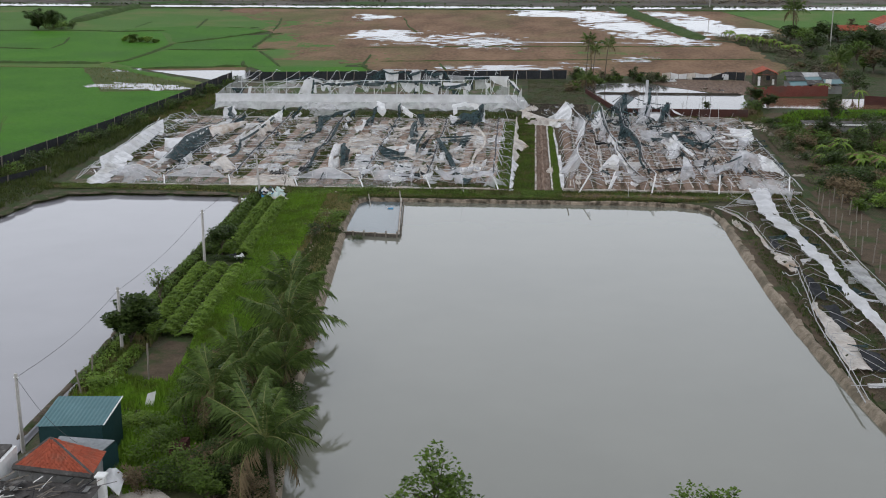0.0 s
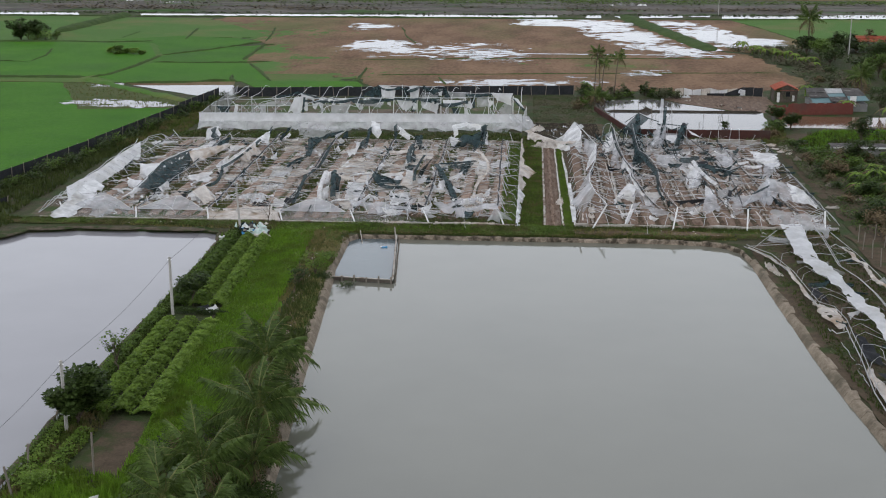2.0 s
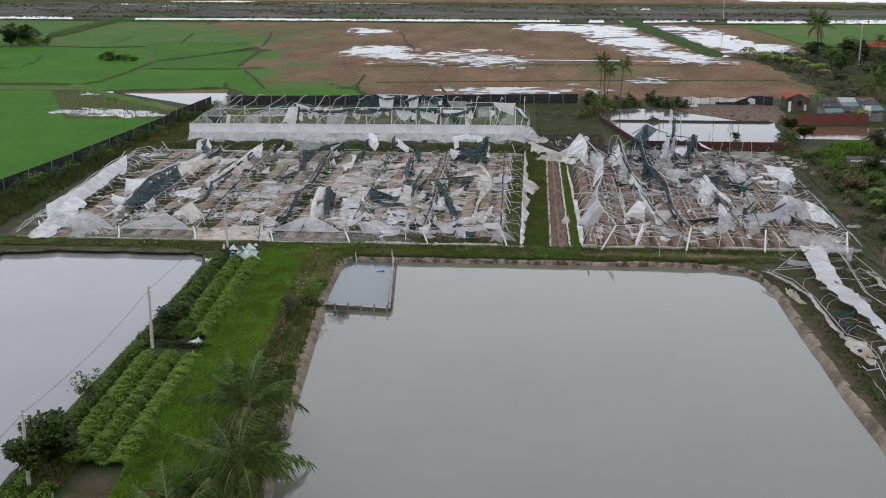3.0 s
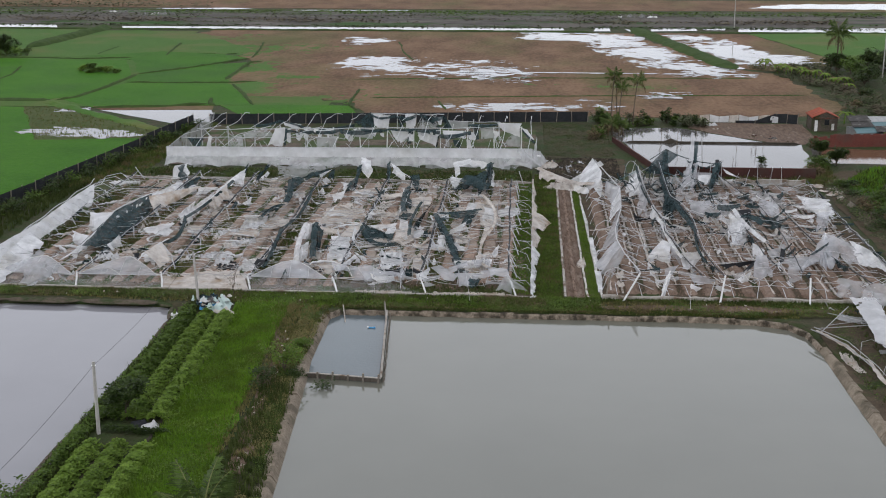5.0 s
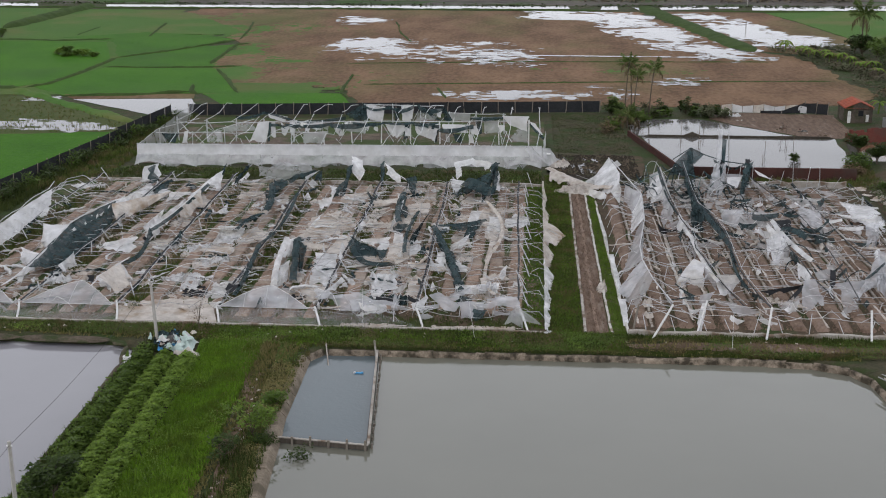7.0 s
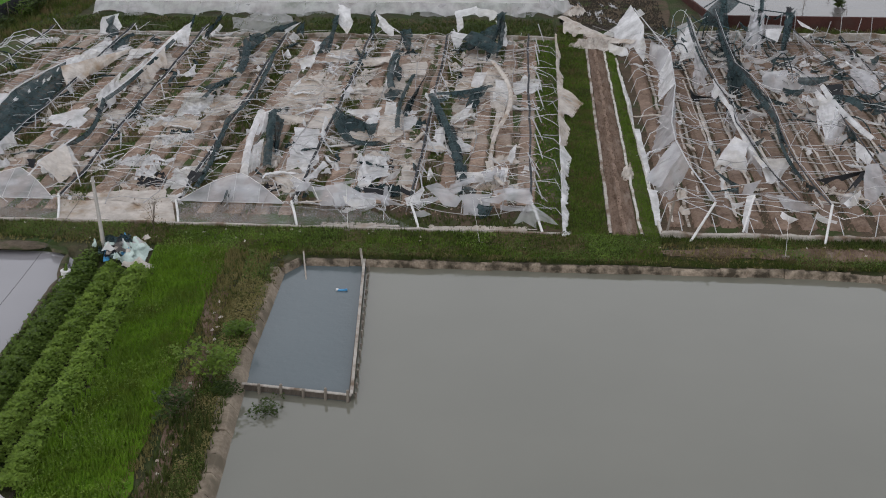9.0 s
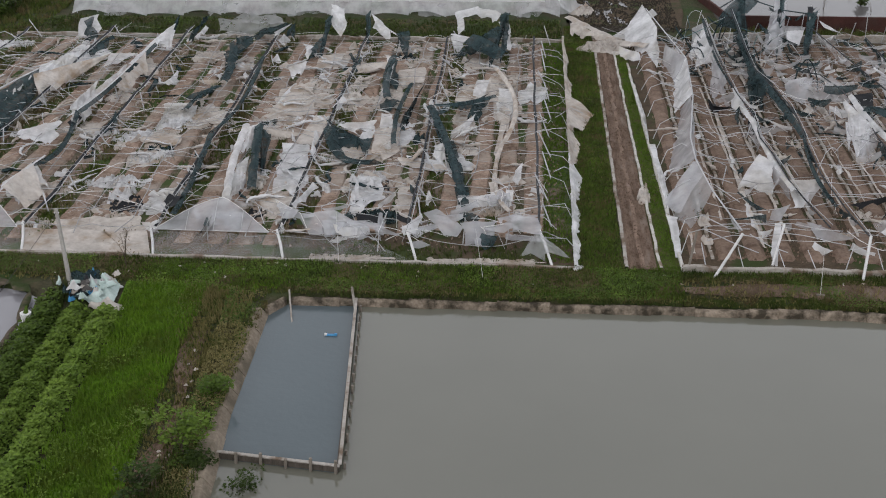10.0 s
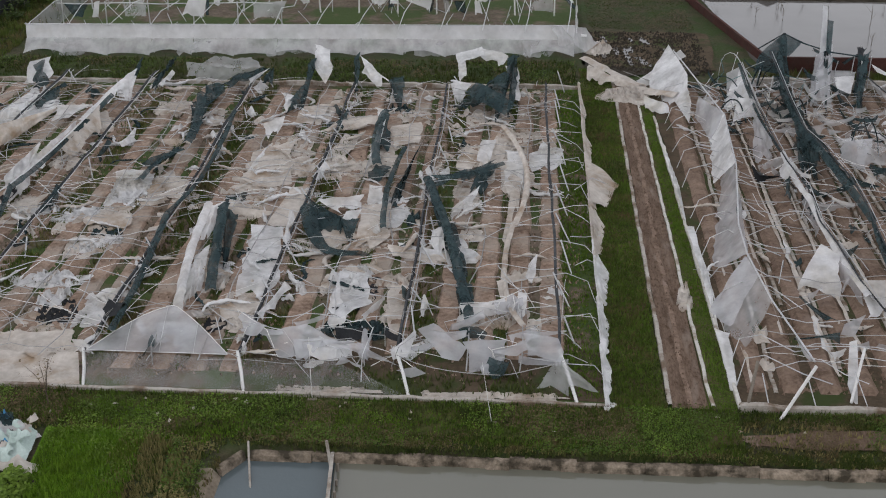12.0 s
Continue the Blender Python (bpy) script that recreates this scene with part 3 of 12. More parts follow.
ridge("dyke", (26.8, 412), (41.6, 312), 6.0, 0.8, M_BUND, "grassy dyke across the flooded field", "dyke", seed=4)
ridge("embankment", (-420, 436), (420, 452), 58, 1.1, M_EMBANK, "scrub-covered canal embankment", "embankment", seed=9, step=4)
bund([(-330, 396), (-122, 396.8), (-75, 398.5), (-10, 399), (14.6, 398.5)], 1.3, 0.3, "dark grassy canal bank", None, 12)
bund([(44, 399), (58, 399.5), (95, 402), (260, 407)], 1.3, 0.3, "dark grassy canal bank", None, 13)


PUDDLE_Z = [0.055]


def puddle(name, cx, cy, w, h, seed, fill=0.5, streak=3.0, turn=0.0, mat=M_FLOOD, z=None, cell=(0.22, 0.34), label="pale sky-reflecting flood water on the brown field"):
    """A flooded patch of ragged islands within an ellipse; fill: how much of it is wet."""
    PUDDLE_Z[0] += 0.006
    z = z or PUDDLE_Z[0]
    nx, ny = int(w / cell[0]) + 2, int(h / cell[1]) + 2
    u, v = np.meshgrid(np.linspace(-1, 1, nx), np.linspace(-1, 1, ny), indexing="ij")
    c, s = math.cos(radians(turn)), math.sin(radians(turn))
    x, y = cx + (u * c * w - v * s * h) / 2, cy + (u * s * w + v * c * h) / 2
    wet = fbm(x * 0.14, y * 0.2 / streak * 2, seed, 5) * 1.0 + 1.0 * (fbm(x * 0.5, y * 0.42, seed + 3, 4) - 0.5) + 0.9 * (fbm(x * 0.45, y * 1.5, seed + 7, 4) - 0.5) - 0.5 * (u * u + v * v) + fill - 0.38
    keep = wet[:-1, :-1] > 0.25
    verts = np.stack([x, y, np.full_like(x, z)], -1).reshape(-1, 3)
    faces = grid_faces(nx, ny, keep)
    if not len(faces):
        return None
    used = np.unique(np.array(faces).ravel())
    back = np.full(len(verts), -1)
    back[used] = np.arange(len(used))
    return solo(name, (verts[used], [tuple(int(back[i]) for i in q) for q in faces]), mat, label, "puddle", "flood puddles", "structure")


puddle("puddle", -25, 308, 44, 40, 1, 0.22, turn=-12)
puddle("puddle", -39, 320, 18, 24, 21, 0.40, turn=-12)
puddle("puddle", -8, 252.5, 28, 11, 2, 0.38, turn=0)
puddle("puddle", 9, 256, 12, 18, 22, 0.05)
puddle("puddle", 10, 384, 36, 24, 3, 0.6, turn=-8)
puddle("puddle", 22, 350, 20, 66, 4, 0.42, turn=10)
puddle("puddle", 33, 312, 22, 34, 5, 0.42, turn=20)
puddle("puddle", -47, 368, 16, 24, 6, 0.30)
puddle("puddle", -10, 305, 18, 34, 7, 0.2)
puddle("puddle", 45, 355, 18, 76, 8, 0.46, turn=10)
puddle("puddle", 54, 330, 20, 34, 9, 0.36, turn=0)
puddle("puddle", 10, 302, 70, 1.6, 10, 0.55)
puddle("puddle", -72, 220.5, 22, 8, 11, 0.52, turn=-10, z=0.11, label="pale water in a marshy gap among the paddies")
puddle("puddle", -12, 290, 30, 18, 12, 0.2)
puddle("puddle", 22, 270, 16, 14, 13, 0.0)
puddle("puddle", -82, 243, 8, 6, 14, 0.36, z=0.116, label="pale water beside the rice")
for k, (x, y, w, h, fill) in enumerate([(-60, 272, 16, 26, 0.35), (-64, 305, 12, 30, 0.3), (-74, 345, 22, 34, 0.3), (-86, 372, 24, 26, 0.25), (-45, 258, 24, 14, 0.4), (-52, 290, 18, 30, 0.1), (-36, 272, 14, 20, 0.05), (-60, 350, 30, 40, 0.0), (15, 281, 50, 8, 0.05)]):
    puddle("rice_regrowth", x, y, w, h, 60 + k, fill, mat=M_PADDY_PALE, z=0.034 + 0.0012 * k, cell=(0.4, 0.6), label="thin green rice still standing in the brown field")
M_MARSH = material("marsh_floor", (0.04, 0.07, 0.015), (0.10, 0.105, 0.045), scale=0.2, fine=8, bump=0.1, rough=0.9, world_space=True)
flat("marsh", [(-92, 246), (-86, 246), (-61, 226), (-60, 217), (-77, 214)], 0.085, M_MARSH, "dull green marshy corner of the paddies", "marsh", rough=0.8)
flat("flooded_plot", [(-77, 243), (-58, 245), (-53, 232), (-60, 230)], 0.075, M_FLOOD, "white flooded plot beside the rice", "flooded plot", rough=0.3)
flat("mud_strip", [(-80, 247.5), (-59, 250), (-58, 245.4), (-77, 243.4)], 0.06, M_STUBBLE, "brown mud margin of the flooded plot", "mud", rough=0.3)
flat("pond_water", [(13.5, 195.0), (34, 195.0), (35.5, 203), (37, 219.3), (11, 219.3)], 0.03, M_FLOOD, "pale flooded pond behind the greenhouse", "pond", rough=0.5)
flat("pond_water", [(9.5, 219.9), (33, 219.9), (23.5, 230), (20, 233), (9.6, 232)], 0.03, M_FLOOD, "pale flooded pond behind the greenhouse", "pond", rough=0.8)
flat("pond_water", [(37.6, 205.5), (62, 205.5), (64, 216.5), (38.6, 216.5)], 0.03, M_FLOOD_BROWN, "brown flooded yard below the brick house", "pond", rough=0.5)
flat("pond_water", [(43.5, 193.5), (62, 193.5), (62, 198), (43.5, 198)], 0.06, M_FLOOD, "pale pond in front of a low shed", "pond", rough=0.3)
flat("bare_yard", [(22, 233.5), (24, 230.3), (33.5, 219.8), (39.5, 219.5), (41, 238), (24, 239)], 0.05, M_PATH, "bare earth yard with scattered rubble", "yard", rough=0.8)
flat("garden_plot", [(36, 186), (39, 184.5), (42, 193), (60, 199), (60, 204.5), (43, 203), (37.5, 194)], 0.08, M_PADDY, "bright green garden plot by the water", "garden", rough=0.6)
ridge("bund", (11, 219.4), (37, 219.7), 0.5, 0.3, M_MUD, "dark wet bund between the ponds", "bund", seed=3)
ridge("bund", (36.4, 203), (38.2, 217), 1.0, 0.3, M_MUD, "muddy bund beside the pond", "bund", seed=31)
ridge("bund", (16.4, 219.5), (19.4, 219.6), 1.8, 0.8, M_MUD, "mound of dark earth on the pond bund", "bund", seed=32)

# ---- the strips of land between and round the ponds ----
flat("grass_strip", [(-28.2, 137.5), (-23.6, 137.5), (-22.9, 122), (-22.0, 112), (-22.6, 92), (-21.5, 76), (-24.5, 76), (-26.8, 96), (-26.0, 118)], 0.10, M_LAWN_BRIGHT, "bright green grass strip between the ponds", "grass", rough=0.5)
flat("grass_strip", [(-58, 138.2), (-36, 138.6), (-19, 137.9), (3.5, 138.1), (3.5, 140.7), (-56, 140.4)], 0.09, M_LAWN, "grassy bank between pond and greenhouses", "grass", rough=0.3)
flat("mud_path", [(3.0, 138.6), (6, 138.1), (14, 137.9), (22, 138.3), (30, 138.2), (30, 139.7), (21, 139.5), (12, 139.8), (6, 139.3)], 0.075, M_PATH, "bare mud path along the pond bank", "path", rough=0.7, step=0.8)
flat("bare_plot", [(-28.6, 80.2), (-25.4, 79.4), (-23.8, 87.0), (-27.6, 87.4)], 0.03, M_EARTH, "bare dug garden plot of brown earth", "plot", rough=0.4)
flat("soil_floor", [(-56, 141.2), (-2.2, 141.2), (-2.2, 192), (-57, 192)], 0.075, M_SOIL, "trampled soil floor of the wrecked greenhouse", "soil", rough=0.4)
# Darker than the beds: the furrows' shade is put into this floor colour.
flat("soil_floor", [(3.7, 141.4), (31.0, 141.6), (32.4, 191), (3.2, 191)], 0.075, M_EARTH, "brown soil floor of the collapsed greenhouse, darkened for its furrows", "soil", rough=0.4)
flat("soil_floor", [(-51.5, 197.5), (-2, 199.5), (-2, 229), (-53, 229)], 0.075, M_SOIL, "soil floor inside the standing greenhouse", "soil", rough=0.4)
flat("grass_strip", [(-57, 188.6), (-2, 189.6), (-1.5, 197), (-56, 196)], 0.10, M_GROUND, "overgrown grass lane between the greenhouses", "grass", rough=0.4)
flat("grass_strip", [(-2.0, 141), (0.35, 141), (0.35, 195), (-2.4, 195)], 0.085, M_LAWN, "grass verge beside the soil path", "grass", rough=0.1)
flat("soil_path", [(-1.2, 195), (9.5, 194.4), (10, 206), (-1.2, 206)], 0.11, M_EARTH, "churned dark mud at the end of the path", "soil", rough=0.5)
flat("grass_strip", [(2.3, 141), (3.7, 141), (3.1, 190), (2.1, 190)], 0.085, M_LAWN, "grass verge beside the collapsed greenhouse", "grass", rough=0.1)
flat("soil_path", [(0.6, 141), (2.3, 141), (2.0, 191), (0.6, 191)], 0.11, M_PATH, "dark soil bed between two pale kerbs", "path", rough=0.06)
flat("muddy_lane", [(-1.5, 192), (8, 193), (9, 205), (-1, 206)], 0.10, M_MUD, "muddy lane with pale puddles", "lane", rough=1.6)
flat("grass_yard", [(-1.5, 206), (9.5, 206), (10, 236), (-1.5, 236)], 0.09, M_GROUND, "weedy yard beside the standing greenhouse", "yard", rough=0.6)
for k in range(16):
    rk = random.Random(k + 40)
    puddle("puddle", rk.uniform(-0.5, 6.5), rk.uniform(195, 204.5), rk.uniform(0.4, 1.0), rk.uniform(1.4, 4.0), 31 + k, 0.42, streak=0.6, turn=rk.uniform(-5, 12), z=0.13 + 0.002 * k, cell=(0.07, 0.09), label="pale puddles in the muddy lane")
flat("side_garden", [(32.5, 140), (60, 140), (60, 200), (36, 200), (33, 190)], 0.07, M_EARTH, "weedy neglected garden ground", "garden", rough=0.8)
flat("bare_strip", [(-22.9, 132.0), (-22.0, 132.0), (-21.0, 118), (-19.8, 104), (-20.9, 104), (-22.2, 120)], 0.108, M_PATH, "worn strip of bare reddish earth in the grass", "path", rough=0.9)
flat("bare_ground", [(20.9, 133.5), (24, 138), (31, 138), (31, 78), (23.6, 78), (22.2, 92), (21.2, 106), (20.9, 120)], 0.055, M_EARTH, "dark weedy earth under the fallen tunnel", "ground", rough=0.3)
flat("bare_ground", [(31.2, 140), (36, 140), (36.5, 120), (36, 98), (31.8, 98), (31.4, 120)], 0.075, M_EARTH, "dark bare earth beside the tunnel", "ground", rough=0.9)


# ---- pipes, posts, films ----
def torn(s, length, ragged, seed):
    """How far a torn edge reaches along its length (s from 0 to 1): straight rips between a few points, some of them deep."""
    r = random.Random(seed * 17 + 3)
    n = max(3, int(length / 0.8) + 2)
    at = sorted([0.0, 1.0] + [r.random() for _ in range(n - 2)])
    reach = [max(0.12, 1.08 - 1.25 * ragged * r.random() ** 1.4) for _ in range(n)]
    return np.interp(s, at, reach)


def film(name, a, b, left, right, mat, label, category="plastic film", hang=0.6, sag=0.25, ragged=0.5, holes=0.0, seed=0, wrinkle=0.22, floor=0.13, mid=None, loose=False):
    """A torn sheet thrown over a line from a to b (by way of mid), with flaps of the given widths on its two sides. hang: 0 flat, 1 straight down."""
    a, b = np.array(a, float), np.array(b, float)
    length = np.linalg.norm(b - a)
    n = max(6, int(length / 0.28))
    m = max(4, int((left + right) / 0.25) + 2)
    s = np.linspace(0, 1, n)[:, None]
    if mid is None:
        base = a + (b - a) * s
    else:
        c = 2 * np.array(mid, float) - (a + b) / 2
        base = a * (1 - s) ** 2 + c * 2 * s * (1 - s) + b * s ** 2
    d = (b - a) / length
    perp = np.array([d[1], -d[0], 0.0])
    perp /= max(1e-6, np.linalg.norm(perp))
    v = np.linspace(-left, right, m)[None, :]
    along = s * length
    cut = np.where(v < 0, torn(s, length, ragged, seed), torn(s, length, ragged, seed + 400))
    v = v * cut
    warp = along + 0.9 * fbm(along * 0.35 + seed, v * 0.5, seed + 4, 1)
    fold = wrinkle * (np.abs(np.sin(warp * 1.7 + seed)) - 0.6) * np.clip(np.abs(v) * 1.5, 0.1, 1) + wrinkle * (fbm(along * 0.5 + seed * 3.3, v * 0.5 + seed, seed + 2, 2) - 0.5)
    crease = 0.7 * wrinkle * (np.abs(np.sin(along * 0.9 + v * 2.2 + seed * 2)) - 0.6) * np.clip(np.abs(v), 0, 1)
    down = np.abs(v) * hang
    out = v * math.sqrt(max(0.02, 1 - hang * hang)) + fold + crease
    x = base[:, None, 0] + perp[0] * out + d[0] * fold * 0.6
    y = base[:, None, 1] + perp[1] * out + d[1] * fold * 0.6
    z = base[:, None, 2] - down - sag * np.sin(np.pi * s) * (0.3 + np.abs(v) / (left + right)) + fold * 0.8
    lie = floor + 0.22 * wrinkle * 4 * fbm(x * 1.4, y * 1.4, seed + 9, 3) ** 2
    z = np.maximum(z, lie)
    keep = None
    if holes:
        keep = fbm(along * 0.7 + 0 * v, v * 0.9 + seed * 5, seed + 6, 3)[:-1, :-1] > holes
    geo = (np.stack([x, y, z], -1).reshape(-1, 3), grid_faces(n, m, keep))
    if loose:
        return geo
    return solo(name, geo, mat, label, category, "storm-torn greenhouse covers", smooth=True)


def rag(name, a, b, c, d, mat, label, seed, ragged=0.34, wrinkle=0.19, floor=0.13):
    """A torn piece of sheet hung from the edge a-b, with c and d its lower corners: pleats, folds and a frayed edge."""
    a, b, c, d = [np.array(p, float) for p in (a, b, c, d)]
    if name == "shade_net":
        ragged, wrinkle = ragged * 1.6, wrinkle * 1.7
    wide = max(np.linalg.norm(b - a), np.linalg.norm(c - d))
    tall = max(np.linalg.norm(d - a), np.linalg.norm(c - b))
    n, m = int(np.clip(wide / 0.15, 6, 70)), int(np.clip(tall / 0.15, 6, 70))
    u, v = np.meshgrid(np.linspace(0, 1, n), np.linspace(0, 1, m), indexing="ij")
    su, sv = u * wide, v * tall
    v = v * torn(u, wide, ragged * 1.3, seed)
    side = torn(sv / tall, tall, ragged, seed + 200) * (u < 0.5) + torn(sv / tall, tall, ragged, seed + 300) * (u >= 0.5)
    u = 0.5 + (u - 0.5) * side
    e = lambda k: k[..., None]
    p = a * e((1 - u) * (1 - v)) + b * e(u * (1 - v)) + c * e(u * v) + d * e((1 - u) * v)
    nor = np.cross(b - a, d - a)
    nor = nor / max(1e-6, np.linalg.norm(nor))
    size = min(1.0, tall / 2.0, wide / 1.2)
    warp = su + 0.8 * fbm(su * 0.4 + seed, sv * 0.5, seed + 7, 1)
    pleat = (np.abs(np.sin(warp * 2.1 + seed)) - 0.6) * (0.25 + v)
    slant = np.abs(np.sin((su * (0.6 if seed % 2 else -0.6) + sv) * 1.5 + seed * 1.3)) - 0.6
    bulge = 2.2 * (fbm(su * 0.6 + seed * 2.1, sv * 0.5, seed + 1, 2) - 0.5)
    p = p + nor * e(wrinkle * size * (0.9 * pleat + 0.5 * slant + bulge))
    p[..., 2] = np.maximum(p[..., 2], floor + 0.10 * fbm(su * 2.0, sv * 2.0, seed + 3, 2))
    return solo(name, (p.reshape(-1, 3), grid_faces(n, m)), mat, label, "shade net" if name == "shade_net" else "plastic film", "storm-torn greenhouse covers", smooth=True)


def strand(cx, cy, w, length, height, seed, floor, turns=1):
    """A twisted, bunched-up strip of film that wanders about a spot on the ground."""
    r = random.Random(seed)
    a = r.uniform(0, 6.283)
    x, y = cx, cy
    n = turns * int(np.clip(max(w, length) * 0.7 / 0.13, 5, 24))
    wide = min(r.uniform(0.14, 0.42), 0.3 * min(w, length))
    up = min(height, 0.5) * r.uniform(0.5, 1.1)
    v = []
    for i in range(n):
        pull = math.atan2(cy - y, cx - x)
        a += r.gauss(0, 0.45) + 0.16 * math.sin(pull - a)
        x, y = float(np.clip(x + 0.13 * math.cos(a), cx - 0.45 * w, cx + 0.45 * w)), float(np.clip(y + 0.13 * math.sin(a), cy - 0.45 * length, cy + 0.45 * length))
        wide = float(np.clip(wide + r.gauss(0, 0.03), 0.08, min(0.42, 0.3 * min(w, length))))
        k = wide * (0.35 + 0.8 * r.random()) * min(1.0, 0.35 + i * 0.3, 0.35 + (n - 1 - i) * 0.3)
        h = floor + up * (0.3 + 0.7 * math.sin(i * 0.6 + seed) ** 2)
        for j, o in enumerate((-1, -0.6, -0.2, 0.2, 0.6, 1)):
            v.append((x - math.sin(a) * o * k, y + math.cos(a) * o * k, max(floor * 0.7, (h if j % 2 else floor + (h - floor) * 0.35) + r.uniform(-.04, .04)) if 0 < j < 5 else floor * 0.8))
    return np.array(v), grid_faces(n, 6)


def heap(name, cx, cy, w, length, height, mat, label, seed=0, turn=0.0, category="plastic film", floor=0.14, edge=0.45, loose=False):
    """A crumpled sheet that lies on the ground in folds, with a ragged outline."""
    big = max(w, length)
    n, m = int(np.clip(big / 0.2, 9, 22)), int(np.clip(3.2 * big / 0.28, 26, 56))
    rho, the = np.meshgrid(np.linspace(0.03, 1, n), np.linspace(0, 2 * math.pi, m), indexing="ij")
    rr = random.Random(seed)
    knots = [0.5 + 0.62 * rr.random() + (0.35 if rr.random() < 0.2 else 0) for _ in range(11)]
    knots.append(knots[0])
    reach = (0.75 + 0.25 * edge) * np.interp(the / (2 * math.pi), np.linspace(0, 1, 12), knots)
    lx, ly = rho * reach * np.cos(the) * w / 2 * 1.15, rho * reach * np.sin(the) * length / 2 * 1.15
    c, s = math.cos(radians(turn)), math.sin(radians(turn))
    way = rr.uniform(0, math.pi)
    fu, fv = lx * math.cos(way) + ly * math.sin(way), ly * math.cos(way) - lx * math.sin(way)
    fu = fu + 0.8 * (fbm(lx * 0.7 + seed, ly * 0.7, seed + 21, 2) - 0.5)
    often = max(1.0, 1.5 / big)
    ridged = 1 - np.abs(np.sin(fu * 2.9 * often + seed))
    fine = 1 - np.abs(np.sin(fv * 3.2 * often + 2.0 * fbm(fu * 0.8, fv * 0.8, seed + 4, 1)))
    lump = fbm(lx * 0.8 + seed, ly * 0.8, seed + 31, 2)
    z = floor + height * (0.75 * ridged ** 1.5 * lump * 1.6 + 0.4 * fine * ridged + 0.5 * np.clip(lump - 0.5, 0, 1)) * (1 - 0.7 * rho ** 3) * np.clip(rho * 2.2, 0.35, 1)
    if category.startswith("rubbish"):
        z = z + height * 0.55 * (1 - rho ** 2) * (0.5 + lump)
    x, y = cx + lx * c - ly * s, cy + lx * s + ly * c
    geo = (np.stack([x, y, z], -1).reshape(-1, 3), grid_faces(n, m))
    if category == "plastic film" and not loose:
        base_v, base_f = np.array(geo[0]), list(geo[1])
        more_v, more_f = strand(cx, cy, w, length, height, seed * 7, floor, 2 + int(1.3 * big))
        k = len(base_v)
        geo = (np.concatenate([base_v, more_v]), base_f + [tuple(int(i) + k for i in q) for q in more_f] + [(0, k + 2, k + 3)])
    if loose:
        return geo
    return solo(name, geo, mat, label, category, "storm-torn greenhouse covers", smooth=True)


def pipe_line(a, b, sag=0.0, wob=0.0, n=10, seed=0):
    p = line(a, b, n)
    s = np.linspace(0, 1, n)
    p[:, 2] -= sag * np.sin(np.pi * s)
    p[1:-1, 2] += wob * (fbm(s * 9 + seed, s * 0, seed, 2) - 0.5)[1:-1] * 2
    p[1:-1, 0] += wob * (fbm(s * 9 + seed, s * 0 + 5, seed + 1, 2) - 0.5)[1:-1] * 2
    p[:, 2] = np.maximum(p[:, 2], 0.12)
    return p


W_FILM, C_FILM, D_NET, T_FILM = "torn white plastic film", "mud-stained cream plastic film", "torn dark shade net", "thin clear plastic film"
rnd = random.Random(7)

# ---- the wrecked greenhouse, seven bays of 8 m ----
wreck = thing("greenhouse", "wide storm-wrecked greenhouse, frame flattened over its beds", "greenhouse")
BAYS = [-51.8, -43.8, -35.8, -27.7, -19.8, -11.8, -3.8]
TOP = {-51.8: 0.9, -43.8: 0.5, -35.8: 0.6, -27.7: 0.35, -19.8: 0.5, -11.8: 0.8, -3.8: 1.2}
for k, x in enumerate(BAYS):
    z = TOP[x]
    lean = -0.9 if x > -45 else -1.5
    part("post", tube([(x, 141.0, 0.0), (x + lean * 0.5, 142.6, z * 0.6), (x + lean, 143.9, z + 0.15)], 0.085, 6), M_POST, wreck, "white-painted steel post, knocked over")
    part("gutter", tube(pipe_line((x + lean, 144, z), (x - 1.2 + 0.3 * math.sin(k * 2.0), 187.5, 1.0 + 0.35 * math.sin(k)), 0.12, 0.16, 26, k), 0.09, 5), M_GUTTER, wreck, "fallen grey gutter beam")
    if x < -5:
        part("gutter_lip", tube(pipe_line((x + lean + 0.22, 144, z + 0.1), (x - 0.95 + 0.3 * math.sin(k * 2.0), 187.5, 1.1 + 0.35 * math.sin(k)), 0.12, 0.2, 26, k), 0.028, 4), M_STEEL, wreck, "pale gutter lip")
        part("purlin", tube(pipe_line((x + 2.6, 143, 0.5), (x + 2.2, 186, 0.9), 0.2, 0.6, 22, k + 30), 0.035, 4), M_STEEL_DULL, wreck)
        part("purlin", tube(pipe_line((x + 5.2, 143, 0.6), (x + 5.0, 187, 0.7), 0.2, 0.6, 22, k + 50), 0.035, 4), M_STEEL_DULL, wreck)
    for j in range(11):
        yy = 146.5 + j * 4.1
        part("post", tube([(x + rnd.uniform(-0.3, 0.3), yy, 0.0), (x + lean + rnd.uniform(-0.5, 0.5), yy + rnd.uniform(0.3, 1.8), z + rnd.uniform(0.0, 0.6))], 0.05, 5), M_STEEL, wreck)


def bent_arch(x0, x1, y, z0, seed):
    """A collapsed hoop: a pipe from gutter to gutter, flattened and dragged along the bay."""
    r = random.Random(seed)
    n = 11
    drag, lift, side = r.uniform(-0.6, 2.6), r.uniform(0.1, 1.0), r.uniform(-1.2, 1.2)
    pts = []
    for i in range(n):
        s = i / (n - 1)
        bow = math.sin(math.pi * s)
        x = x0 + (x1 - x0) * s + side * bow * 0.6 + r.uniform(-0.1, 0.1)
        z = z0 * (1 - bow) + 0.25 + lift * bow * (0.35 + 0.65 * abs(math.sin(s * 6.3 + seed))) * 0.8
        pts.append((x, y + drag * bow + r.uniform(-0.12, 0.12), max(0.14, z)))
    return tube(pts, 0.024, 4)


